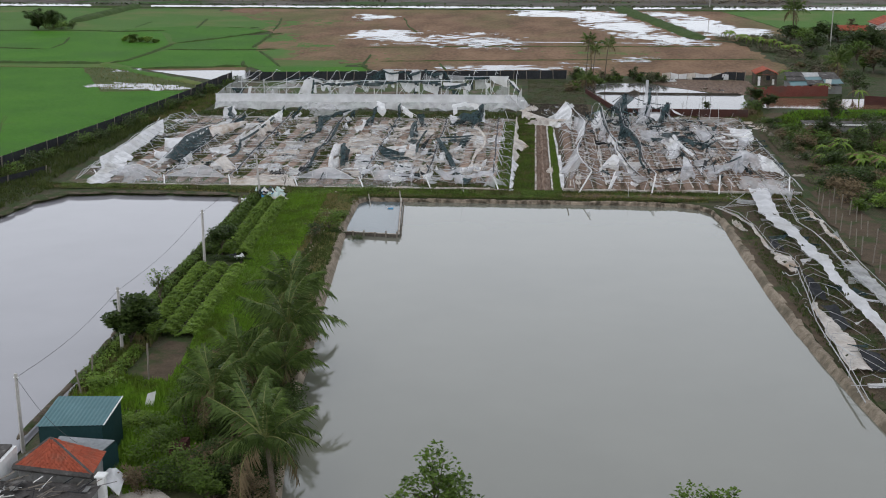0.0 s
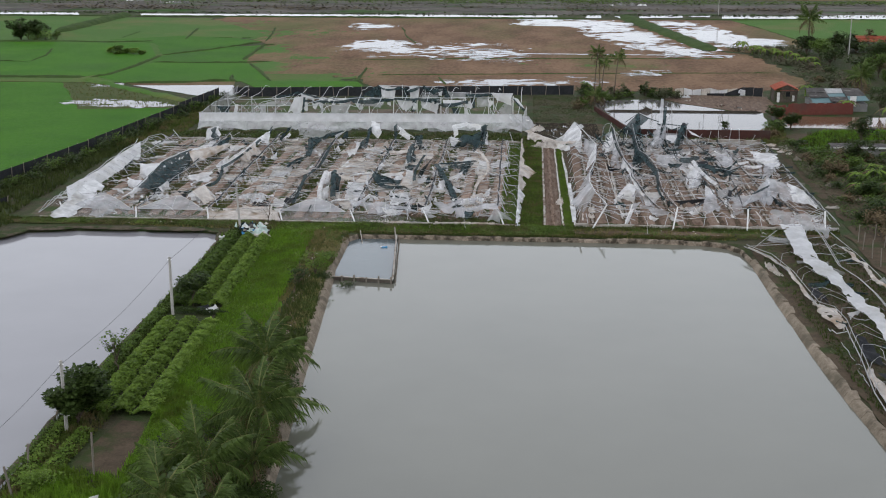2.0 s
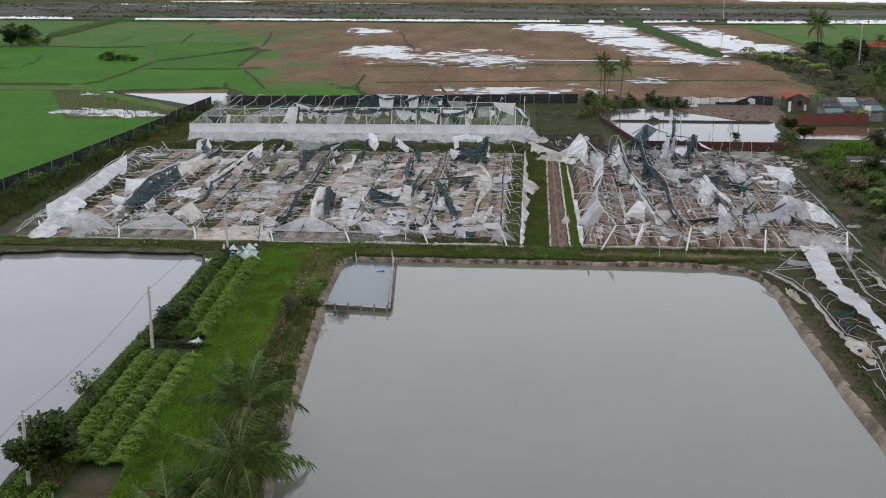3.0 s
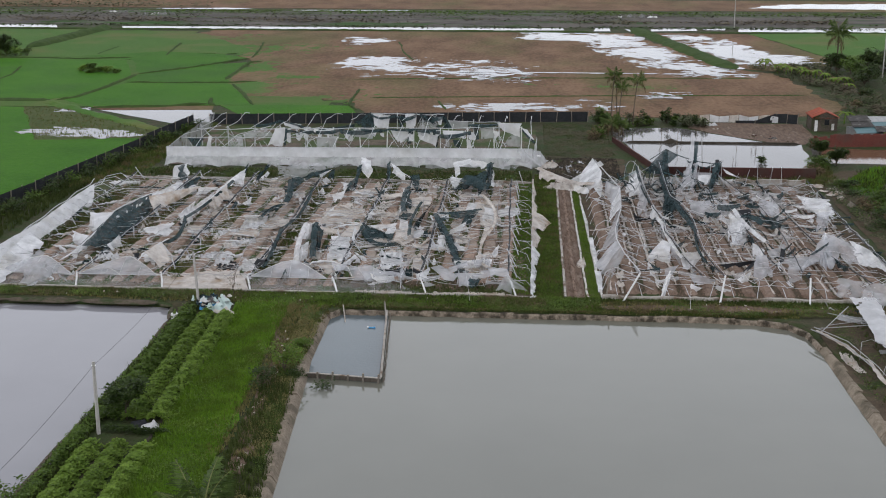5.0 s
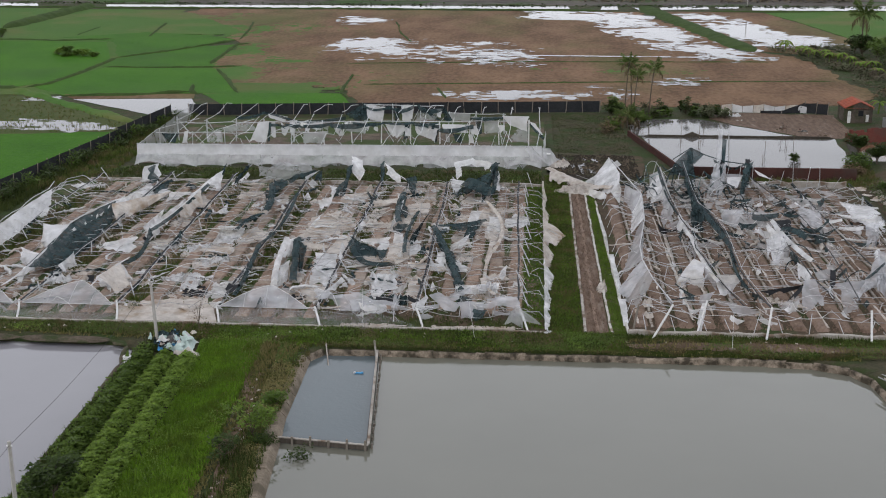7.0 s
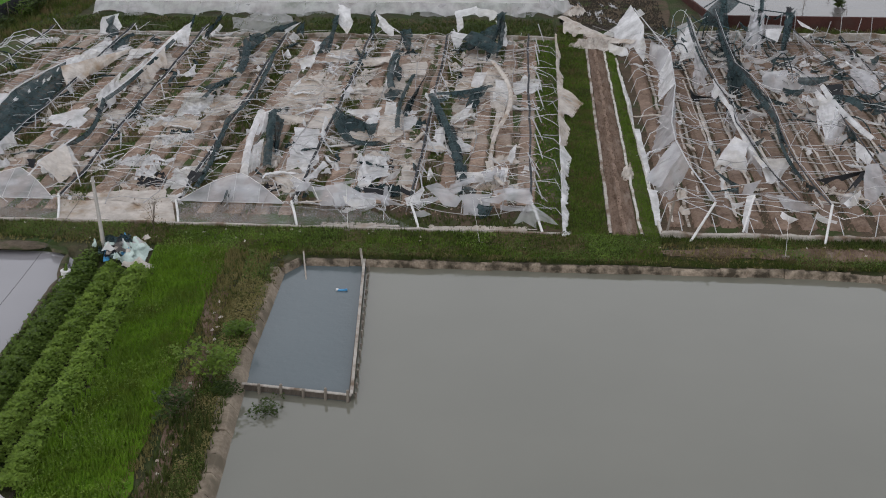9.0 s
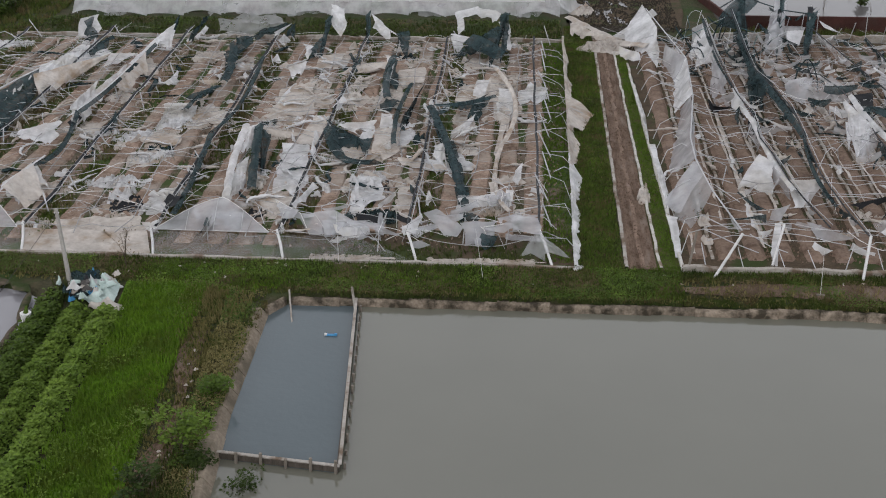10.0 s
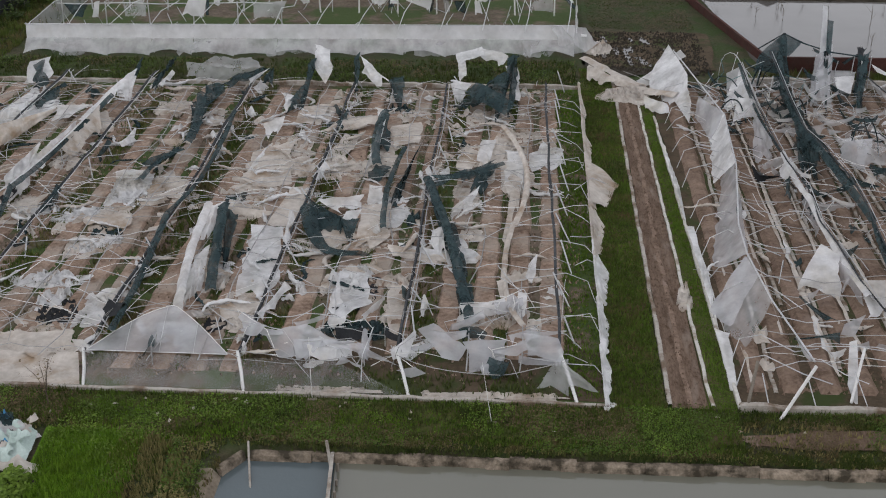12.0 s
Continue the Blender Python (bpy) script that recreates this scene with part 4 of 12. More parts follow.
for k, x in enumerate(BAYS):
    if k == len(BAYS) - 1:
        break
    for j in range(22):
        y = 143.5 + j * 2.0 + rnd.uniform(-0.4, 0.4)
        if rnd.random() < 0.93:
            part("hoop", bent_arch(x - 0.8, BAYS[k + 1] - 0.8, y, TOP[x], k * 40 + j), M_STEEL_DULL if rnd.random() < 0.7 else M_STEEL, wreck)
for j in range(10):
    y = 144 + j * 4.4 + rnd.uniform(-1.8, 1.8)
    part("hoop", tube([(-6.5 + rnd.uniform(-1, 1), y + rnd.uniform(-.5, 1.5), 0.5), (-4.2, y + rnd.uniform(0, 1.5), 1.1 + rnd.uniform(-.3, .3)), (-3.0, y + rnd.uniform(-.5, 1.2), 0.95), (-2.3 + rnd.uniform(-.4, .3), y + rnd.uniform(-1.3, 0.6), 0.25)], 0.024, 4), M_STEEL, wreck)
for k in range(120):
    x, y = rnd.uniform(-54, -3), rnd.uniform(143, 188)
    a, ln, z = rnd.uniform(0, math.pi), rnd.uniform(1.2, 3.6), rnd.uniform(0.2, 0.9)
    part("broken_pipe", tube([(x, y, z), (x + ln * 0.5 * math.cos(a), y + ln * 0.5 * math.sin(a), z + rnd.uniform(-.1, .45)), (x + ln * math.cos(a), y + ln * math.sin(a), rnd.uniform(0.15, 0.9))], 0.026, 4), M_STEEL, wreck)
for k, x in enumerate([-55.0, -53.6]):
    part("hoop", tube(pipe_line((x, 142, 0.3), (x - 2.2, 184, 0.8), 0, 0.4, 20, k), 0.05, 5), M_STEEL, wreck)
for j in range(20):
    y = 143 + j * 2.1
    part("hoop", tube([(-51.8, y, 1.0), (-53.0 - 0.03 * j, y + 0.5, 1.7), (-54.4 - 0.05 * j, y + 0.3, 1.3), (-55.4 - 0.06 * j, y, 0.1)], 0.035, 4), M_STEEL, wreck)

# thin wires and bent lath pipes strewn across the beds
for k in range(260):
    r = random.Random(k + 11000)
    x, y = r.choice(BAYS[:-1]) + r.uniform(-1, 7.4), r.uniform(143, 187.5)
    a, ln, z = r.gauss(0.05, 0.4) if k % 3 else r.gauss(1.3, 0.3), r.uniform(2.0, 5.5), r.uniform(0.25, 0.8)
    bow, up = r.uniform(-0.7, 0.7), r.uniform(0.0, 0.7)
    pts = [(min(-2.6, x + ln * i / 6 * math.cos(a) - bow * math.sin(math.pi * i / 6) * math.sin(a)), y + ln * i / 6 * math.sin(a) + bow * math.sin(math.pi * i / 6) * math.cos(a), max(0.2, z + up * math.sin(math.pi * i / 6) - 0.05 * i)) for i in range(7)]
    part("wire", tube(pts, (0.013, 0.018, 0.022)[k % 3], 3), (M_POST, M_STEEL, M_STEEL_DULL, M_POST)[k % 4], wreck)
# a patch of darker earth colour just inside the front wall
flat("damp_ground", [(-20.5, 141.25), (-2.4, 141.25), (-2.4, 146.0), (-20.5, 146.0)], 0.095, M_EARTH, "dark ground behind the front wall", "soil", rough=0.4)
# soil beds, four to a bay
for x in BAYS[:-1]:
    for j in range(4):
        cx = x + 1.3 + j * 1.85
        w = 1.3
        pts = []
        ys = np.linspace(142.8 if x < -20 else 145.2 + 0.4 * math.sin(j * 2.1 + x), 187.6, 110)
        prof = [(-w / 2, 0.05), (-w / 2 + 0.14, 0.2), (w / 2 - 0.14, 0.2), (w / 2, 0.05)]
        off = 0.22 * (fbm(ys * 0.5, ys * 0 + cx, 3, 4) - 0.5) * 2
        lift = 0.09 * (fbm(ys * 0.8, ys * 0 + cx, 8, 3) - 0.5) * 2
        for i, y in enumerate(ys):
            end = i in (0, len(ys) - 1)
            pts += [(cx + px + off[i] * (1 if px > 0 else -1), y, 0.04 if end else pz + (lift[i] if pz > 0.1 else 0)) for px, pz in prof]
        solo("soil_bed", (pts, grid_faces(len(ys), 4)), M_BED, "long raised bed of pale brown soil", "soil bed", "greenhouse beds")
for j in range(15):
    cx = 4.9 + j * 1.72
    ys = np.linspace(142.6, 189.4, 100)
    off = 0.12 * (fbm(ys * 0.5, ys * 0 + cx, 5, 4) - 0.5) * 2
    pts = []
    for i, y in enumerate(ys):
        pts += [(cx + px + off[i] * (1 if px > 0 else -0.7), y, 0.04 if i in (0, len(ys) - 1) else pz + off[i] * 0.5 * (pz > 0.1)) for px, pz in [(-0.6, 0.05), (-0.3, 0.3), (0.3, 0.3), (0.6, 0.05)]]
    solo("soil_bed", (pts, grid_faces(len(ys), 4)), M_BED_DARK, "long raised bed of damp brown soil", "soil bed", "beds of the second greenhouse")
    pts = []
    for i, y in enumerate(ys):
        pts += [(cx + 0.86 + px + off[i] * 1.3, y, pz) for px, pz in [(-0.11, 0.05), (-0.09, 0.16 + off[i] * 0.4), (0.09, 0.16 + off[i] * 0.4), (0.11, 0.05)]]
    if j < 15:
        first, last = int(20 * abs(math.sin(j * 1.7))), 100 - int(24 * abs(math.sin(j * 2.9 + 1)))
        solo("bed_edging", (pts[first * 4:last * 4], grid_faces(last - first, 4)), M_CURB, "pale strip edging of a soil bed", "edging", "bed edgings")

# kerbs of the middle path, and the sills round the greenhouses
def kerb(name, a, b, w, h, label, seed=0, mat=None):
    a, b = np.array(a, float), np.array(b, float)
    n = max(3, int(np.linalg.norm(b - a) / 0.6))
    d = (b - a) / np.linalg.norm(b - a)
    verts = []
    for i in range(n):
        p = a + (b - a) * i / (n - 1)
        wob = 0.13 * (float(fbm(np.array(i * 0.5), np.array(seed * 1.0), seed, 2)) - 0.5)
        hh = h * (0.65 + 0.6 * float(fbm(np.array(i * 0.7), np.array(seed + 3.0), seed, 2)))
        for o, z in ((-w / 2, 0.0), (-w / 2, hh - 0.03), (-w / 2 + 0.04, hh), (w / 2 - 0.04, hh), (w / 2, hh - 0.03), (w / 2, 0.0)):
            verts.append((p[0] - d[1] * (o + wob), p[1] + d[0] * (o + wob), z))
    return solo(name, (verts, grid_faces(n, 6)), mat or M_CURB, label, "kerb", "low kerbs", "structure")


# clods and trodden ruts of the soil path
for k, (x, w) in enumerate(((0.95, 0.34), (1.45, 0.30), (1.9, 0.34))):
    ys = np.linspace(141.3, 190.5, 240)
    pts = []
    wob = 0.10 * (fbm(ys * 0.7, ys * 0 + k, 21, 3) - 0.5) * 2
    up = 0.13 + 0.10 * (fbm(ys * 1.7, ys * 0 + k, 22, 4) - 0.3)
    for i, y in enumerate(ys):
        cx = x + wob[i] - 0.004 * (y - 141)
        pts += [(cx - w / 2, y, 0.10), (cx - w * 0.2, y, up[i]), (cx + w * 0.2, y, up[i] - 0.01), (cx + w / 2, y, 0.10)]
    solo("soil_ridge", (pts, grid_faces(len(ys), 4)), M_BED_DARK if k == 1 else M_PATH, "low ridge of trodden dark soil on the path", "soil ridge", "path ruts", "structure", smooth=True)
kerb("kerb", (0.5, 141.2), (0.45, 191), 0.22, 0.2, "pale concrete kerb along the soil path", 1)
kerb("kerb", (2.5, 141.2), (2.1, 187), 0.18, 0.18, "pale concrete kerb along the soil path", 2, M_LIME)
kerb("kerb", (3.75, 141.0), (3.1, 182), 0.18, 0.3, "pale sill of the collapsed greenhouse", 3, M_LIME)
kerb("kerb", (3.7, 141.0), (31.2, 141.4), 0.3, 0.42, "pale front sill of the collapsed greenhouse", 4)
kerb("kerb", (-54.5, 141.0), (-2.0, 141.0), 0.22, 0.2, "pale front sill of the wrecked greenhouse", 5)
kerb("kerb", (-54.5, 188.2), (-2.5, 188.6), 0.35, 0.4, "concrete back sill of the wrecked greenhouse", 6)
kerb("kerb", (10.0, 190.2), (31.5, 190.4), 0.4, 0.8, "concrete back sill of the collapsed greenhouse", 7)

# ---- the standing greenhouse behind ----
back = thing("greenhouse", "standing greenhouse with torn roof and pale front wall", "greenhouse")


def sheet(name, p00, p10, p11, p01, mat, parent, label="", step=0.5, wrinkle=0.06, seed=0, top_wave=0.0):
    """A taut panel between four corners, slightly wrinkled."""
    p00, p10, p11, p01 = [np.array(p, float) for p in (p00, p10, p11, p01)]
    n = max(3, int(np.linalg.norm(p10 - p00) / step))
    m = max(3, int(np.linalg.norm(p01 - p00) / step) + 1)
    u, v = np.linspace(0, 1, n)[:, None, None], np.linspace(0, 1, m)[None, :, None]
    p = p00 * (1 - u) * (1 - v) + p10 * u * (1 - v) + p11 * u * v + p01 * (1 - u) * v
    nor = np.cross(p10 - p00, p01 - p00)
    nor = nor / np.linalg.norm(nor)
    w = wrinkle * (fbm(u[..., 0] * n * 0.4 + 0 * v[..., 0], v[..., 0] * m * 0.4 + seed, seed, 3) - 0.5) * 2
    p = p + nor * w[..., None]
    if top_wave:
        p[..., 2] -= top_wave * v[..., 0] * np.abs(np.sin(u[..., 0] * n * step / 4 * math.pi))
    return part(name, (p.reshape(-1, 3), grid_faces(n, m)), mat, parent, label, True)


FRONT_L, FRONT_R = (-51.6, 196.4), (-2.6, 198.6)
for j in range(13):
    s0, s1 = j / 13, (j + 1) / 13
    x0, x1 = -51.6 + 49.0 * s0, -51.6 + 49.0 * s1
    y0, y1 = 196.4 + 2.2 * s0, 196.4 + 2.2 * s1
    sheet("wall_film", (x0, y0, 1.4), (x1, y1, 1.4), (x1, y1 + 0.25, 2.62), (x0, y0 + 0.25, 2.62), M_WALL_FILM, back, "white film band of the front wall", wrinkle=0.13, seed=j)
    sheet("wall_net", (x1, y1 - 0.03, 1.4), (x0, y0 - 0.03, 1.4), (x0, y0 - 1.3, 0.14 + 0.2 * math.sin(j * 1.9) ** 2), (x1, y1 - 1.3, 0.14 + 0.2 * math.sin((j + 1) * 1.9) ** 2), M_WALL_THIN, back, "thin see-through lower wall film", wrinkle=0.22, seed=j + 20, top_wave=-0.28 if j % 3 else -0.5)
    part("post", tube([(x0, y0 + 0.3, 0.0), (x0, y0 + 0.3, 2.7)], 0.05, 5), M_STEEL, back)
for j, (x, w, z0) in enumerate([(-49.5, 3.6, 1.3), (-38.0, 4.0, 1.25), (-30.4, 5.2, 1.2), (-17.0, 3.0, 1.25), (-7.4, 3.6, 1.35)]):
    rag("film_sheet", (x, 196.2 + (x + 51.6) * 0.045, z0), (x + w, 196.2 + (x + w + 51.6) * 0.045, z0 - 0.1), (x + w * 0.9, 195.2 + (x + 51.6) * 0.045, 0.2), (x + 0.3, 195.0 + (x + 51.6) * 0.045, 0.2), M_FILM_THIN, T_FILM + " trailing from the foot of the wall", 3400 + j, 0.4, 0.2)
part("rail", tube(line((*FRONT_L, 2.68), (*FRONT_R, 2.68), 20), 0.045, 5), M_STEEL, back)
part("rail", tube(line((*FRONT_L, 1.35), (*FRONT_R, 1.38), 20), 0.03, 5), M_STEEL, back)
sheet("wall_film", (-51.6, 196.6, 0.1), (-53.5, 228, 0.1), (-53.0, 228, 2.4), (-51.6, 196.6, 2.6), M_FILM_THIN, back, "torn side film", wrinkle=0.2, seed=3)
sheet("wall_film", (-2.4, 198.8, 0.1), (-2.0, 214, 0.1), (-2.0, 214, 1.6), (-2.4, 198.8, 2.6), M_FILM, back, "torn white side film", wrinkle=0.2, seed=5)
for row, (yy, x0, x1, n, zz) in enumerate([(204.5, -51.2, -30.0, 6, 2.8), (211.7, -50.8, -4.2, 13, 3.0), (219.6, -26.8, -7.6, 6, 3.8)]):
    for j in range(n):
        x = x0 + (x1 - x0) * j / (n - 1)
        top = zz + (0.35 if row == 1 and x > -12 else 0) - (0.9 if row == 2 and x > -15.6 else 0)
        part("post", tube([(x, yy, 0), (x + rnd.uniform(-.15, .15), yy, top + rnd.uniform(-.1, .25))], 0.085 if row else 0.06, 5), M_POST if row == 1 and x > -28 else M_STEEL, back)
        if rnd.random() < 0.8:
            part("brace", tube([(x, yy, top - 0.1), (x + rnd.choice((-1, 1)) * 1.7, yy - rnd.uniform(-.5, 1.5), rnd.uniform(0.2, 1.2))], 0.035, 4), M_STEEL, back)
part("beam", tube(pipe_line((-51.6, 204.5, 2.5), (-29.6, 204.5, 2.84), 0.05, 0.12, 16, 1), 0.05, 4), M_STEEL, back)
part("beam", tube(pipe_line((-51.5, 211.7, 2.5), (-27.3, 211.7, 2.94), 0.05, 0.15, 16, 2), 0.055, 4), M_STEEL, back)
part("beam", tube(pipe_line((-27.3, 211.7, 2.94), (-4.1, 211.7, 3.35), 0.05, 0.12, 16, 3), 0.06, 4), M_STEEL, back)
part("beam", tube(pipe_line((-26.9, 219.6, 3.88), (-15.9, 219.6, 3.82), 0.1, 0.15, 12, 4), 0.06, 4), M_STEEL, back)
part("beam", tube(pipe_line((-15.5, 219.6, 2.88), (-7.4, 219.6, 2.75), 0.05, 0.12, 8, 5), 0.05, 4), M_STEEL, back)
part("beam", tube(pipe_line((-11.8, 211.7, 3.75), (-4.2, 211.7, 3.85), 0.05, 0.12, 8, 6), 0.05, 4), M_STEEL, back)
for j in range(14):
    x = -51.4 + j * 3.7
    part("rafter", tube([(x, 196.6, 2.6), (x + 0.3, 199.5, 3.4 + rnd.uniform(-.4, .3)), (x + 0.5, 204.4, 3.7 + rnd.uniform(-1.2, .3)), (x + 0.4, 212, 3.9 + rnd.uniform(-.6, .3))] if x > -30 or j % 2 else [(x, 196.6, 2.6), (x + 1.2, 200.5, 3.7), (x + 2.6, 206, 3.5), (x + 3.4, 212, 3.0)], 0.04, 4), M_STEEL, back)
    part("rafter", tube([(x + 0.4, 212, 4.1 if x > -33 else 2.7), (x + 0.5, 216, (4.2 if x > -33 else 2.6) + rnd.uniform(-.5, .2)), (x + 0.4, 220, 3.6 if x > -33 else 2.4), (x + 0.5, 224, 2.9 + rnd.uniform(-.5, .2)), (x + .4, 227.5, 2.4)], 0.04, 4), M_STEEL, back)
for j in range(44):
    r = random.Random(j + 350)
    x, yy = r.uniform(-50, -4), r.choice((200, 204.6, 208, 211.5))
    part("brace", tube([(x, yy, r.uniform(0.1, 1.2)), (x + r.uniform(-2.0, 2.0), yy + r.uniform(-2, 2), r.uniform(1.6, 2.7))], 0.032, 4), M_STEEL, back)


def bundle(x, y, z, length, way, r0, seed):
    """A rope of bunched-up film with ragged swellings."""
    r = random.Random(seed)
    n, k = max(8, int(length / 0.16)), 7
    v, f = [], []
    px, py = x, y
    for i in range(n):
        s = i / (n - 1)
        way += r.gauss(0, 0.22)
        px, py = px + math.cos(way) * length / n, py + math.sin(way) * length / n
        rad = r0 * (0.6 + 0.7 * r.random()) * (0.3 + math.sin(math.pi * s))
        for a in range(k):
            t = 6.283 * a / k + s * 3
            q = rad * r.uniform(0.6, 1.25)
            v.append((px - math.sin(way) * math.cos(t) * q * 1.5, py + math.cos(way) * math.cos(t) * q * 1.5, max(0.14, z + 0.1 + math.sin(t) * q + 0.25 * r0 * math.sin(i * 0.9))))
    for i in range(n - 1):
        for a in range(k):
            b = (a + 1) % k
            f.append((i * k + a, i * k + b, (i + 1) * k + b, (i + 1) * k + a))
    return v, f


# loose scraps blown along the bays
scraps = {"W": [], "C": [], "D": []}
for j in range(200):
    r = random.Random(j + 4000)
    if j < 140:
        x, y = r.choice(BAYS[:-1]) + r.choice((-0.6, 0.2, 2.4, 4.0, 5.4, 6.6)) + r.gauss(0, 0.6), 143.5 + 44 * r.random() ** 0.9
    else:
        x, y = r.uniform(5, 30), 143 + 46 * r.random()
    scraps[r.choice("WWCCCCWD")].append(heap("", x, y, r.uniform(0.4, 1.3), r.uniform(0.6, 2.6), r.uniform(0.3, 0.7), None, "", j + 2000, r.uniform(-50, 50), edge=0.3, loose=True))
for j in range(240):
    r = random.Random(j + 9000)
    if j < 190:
        x, y = r.choice(BAYS[:-1]) + r.choice((-0.9, -0.9, 0.4, 2.6, 4.4, 6.0)) + r.gauss(0, 0.5), 143.6 + 43 * r.random()
    else:
        x, y = r.uniform(4.5, 30), 143 + 46 * r.random()
    scraps[r.choice("WWCCCCWD")].append(bundle(x, y, r.uniform(0.12, 0.5), r.uniform(1.4, 4.2), r.choice((0.2, 1.3, 1.9, 2.6)) + r.gauss(0, 0.5), r.uniform(0.05, 0.11), j))
for key, m, lab in (("W", M_FILM, "scattered scraps of white film over the beds"), ("C", M_FILM_CREAM, "scattered scraps of muddy film over the beds"), ("D", M_NET, "scattered scraps of dark net over the beds")):
    solo("film_litter", joined(*scraps[key]), m, lab, "litter", kind="stuff", smooth=True)
for j in range(40):
    r = random.Random(j + 5000)
    if j < 28:
        x, y, z = r.choice(BAYS[:-1]) + r.gauss(-0.8, 0.4), r.uniform(146, 186), r.uniform(0.7, 1.1)
    else:
        x, y, z = r.uniform(6, 29), r.uniform(144, 188), r.uniform(0.9, 1.5)
    dark = r.random() < 0.45
    film("shade_net" if dark else "torn_film", (x, y, z), (x + r.gauss(0, 0.5), y + r.uniform(1.2, 4.0), z + r.gauss(0, 0.2)), r.uniform(0.1, 0.5), r.uniform(0.3, 0.9), M_NET if dark else M_FILM, (D_NET if dark else W_FILM) + " snagged on a fallen gutter", "shade net" if dark else "plastic film", hang=0.8, seed=j + 77, ragged=0.8, wrinkle=0.25)

# dark net bunched along the fallen gutters, and straps that dangle from them
for k, x in enumerate(BAYS):
    z = TOP[x]
    lean = -0.9 if x > -45 else -1.5
    run = pipe_line((x + lean, 144, z), (x - 1.2 + 0.3 * math.sin(k * 2.0), 187.5, 1.0 + 0.35 * math.sin(k)), 0.12, 0.16, 26, k)
    r = random.Random(k + 60)
    i = r.randrange(3)
    while i < 23:
        n = r.randrange(2, 5)
        a, b = run[i], run[min(25, i + n)]
        if r.random() < 0.75:
            film("shade_net", (a[0], a[1], a[2] + 0.12), (b[0], b[1], b[2] + 0.12), r.uniform(0.08, 0.22), r.uniform(0.12, 0.38), M_NET if r.random() < 0.6 else M_NET_BLACK, D_NET + " bunched along a fallen gutter", "shade net", hang=0.9, seed=k * 30 + i, ragged=0.7, wrinkle=0.1)
        i += n + r.randrange(0, 2)
    for j in range(16):
        p = run[r.randrange(26)]
        part("strap", tube([(p[0], p[1], p[2] + 0.1), (p[0] + r.uniform(-.5, .5), p[1] + r.uniform(-.4, .4), p[2] + r.uniform(.0, .5)), (p[0] + r.uniform(-1, 1), p[1] + r.uniform(-.8, .8), max(0.15, p[2] - r.uniform(0, .6)))], 0.018, 3), r.choice([M_POST, M_STEEL, M_STEEL_DULL]), wreck)


# crumbs of soil over the beds and furrows
def clods(name, area, count, mat, label, seed, size=0.13):
    r = np.random.RandomState(seed)
    x, y = r.uniform(area[0], area[1], count), r.uniform(area[2], area[3], count)
    s, t = size * r.uniform(0.3, 1.0, count) ** 1.5, r.uniform(0, 6.283, count)
    v = []
    for k in range(4):
        a = t + k * 1.571 + r.uniform(-.4, .4, count)
        v.append(np.stack([x + np.cos(a) * s, y + np.sin(a) * s, np.full(count, 0.06)], -1))
    v.append(np.stack([x + r.uniform(-.3, .3, count) * s, y + r.uniform(-.3, .3, count) * s, 0.15 + s * r.uniform(0.5, 1.1, count)], -1))
    v = np.stack(v, 1).reshape(-1, 3)
    f = [(5 * i + a, 5 * i + b, 5 * i + 4) for i in range(count) for a, b in ((0, 1), (1, 2), (2, 3), (3, 0))]
    return solo(name, (v, f), mat, label, "soil", kind="stuff")


clods("soil_clods", (-53.5, -3.0, 142.4, 187.5), 9000, M_BED, "dry soil clods over the greenhouse beds", 1)
clods("soil_clods", (-53.5, -3.0, 142.4, 187.5), 5000, M_EARTH, "dark damp clods over the greenhouse beds", 2)
clods("soil_clods", (4.2, 30.6, 142.4, 189.0), 6500, M_BED_DARK, "damp soil clods over the beds", 3)
clods("soil_clods", (4.2, 30.6, 142.4, 189.0), 3500, M_PATH, "dark clods over the beds", 4)
clods("soil_clods", (-1.0, 9.0, 193.0, 206.0), 2200, M_MUD, "wet clods of churned mud", 6, 0.2)
clods("soil_clods", (0.6, 2.2, 141.2, 190.5), 1500, M_PATH, "dark clods on the soil path", 5, 0.11)

# ---- the collapsed greenhouse beside the path ----
fallen = thing("greenhouse", "collapsed greenhouse with twisted frame over damp beds", "greenhouse")
RBAYS = [5.6, 13.9, 21.8, 29.8]
for k, (x, tx, ty, tz) in enumerate([(5.5, 7.0, 141.2, 2.5), (13.9, 14.5, 142.2, 2.1), (21.6, 21.9, 142.3, 2.0), (29.6, 29.9, 142.5, 1.9)]):
    part("post", tube([(x, 140.4, 0.0), (tx, ty, tz)], 0.085, 6), M_POST, fallen, "leaning white-painted steel post")
part("post", tube([(4.0, 140.9, 0.0), (4.5, 142.0, 2.2)], 0.08, 6), M_WOOD, fallen, "leaning timber prop")
part("post", tube([(9.0, 141.8, 0.2), (9.9, 144.0, 1.9)], 0.07, 6), M_POST, fallen, "propped white post")
for k in range(26):
    x = 4.5 + k
    if k % 2:
        part("post", tube([(x + rnd.uniform(-.4, .4), 141.4, 0.2), (x + rnd.uniform(-.7, .7), 141.8 + rnd.uniform(0, .8), rnd.uniform(0.9, 1.8))], 0.03, 4), M_STEEL, fallen)
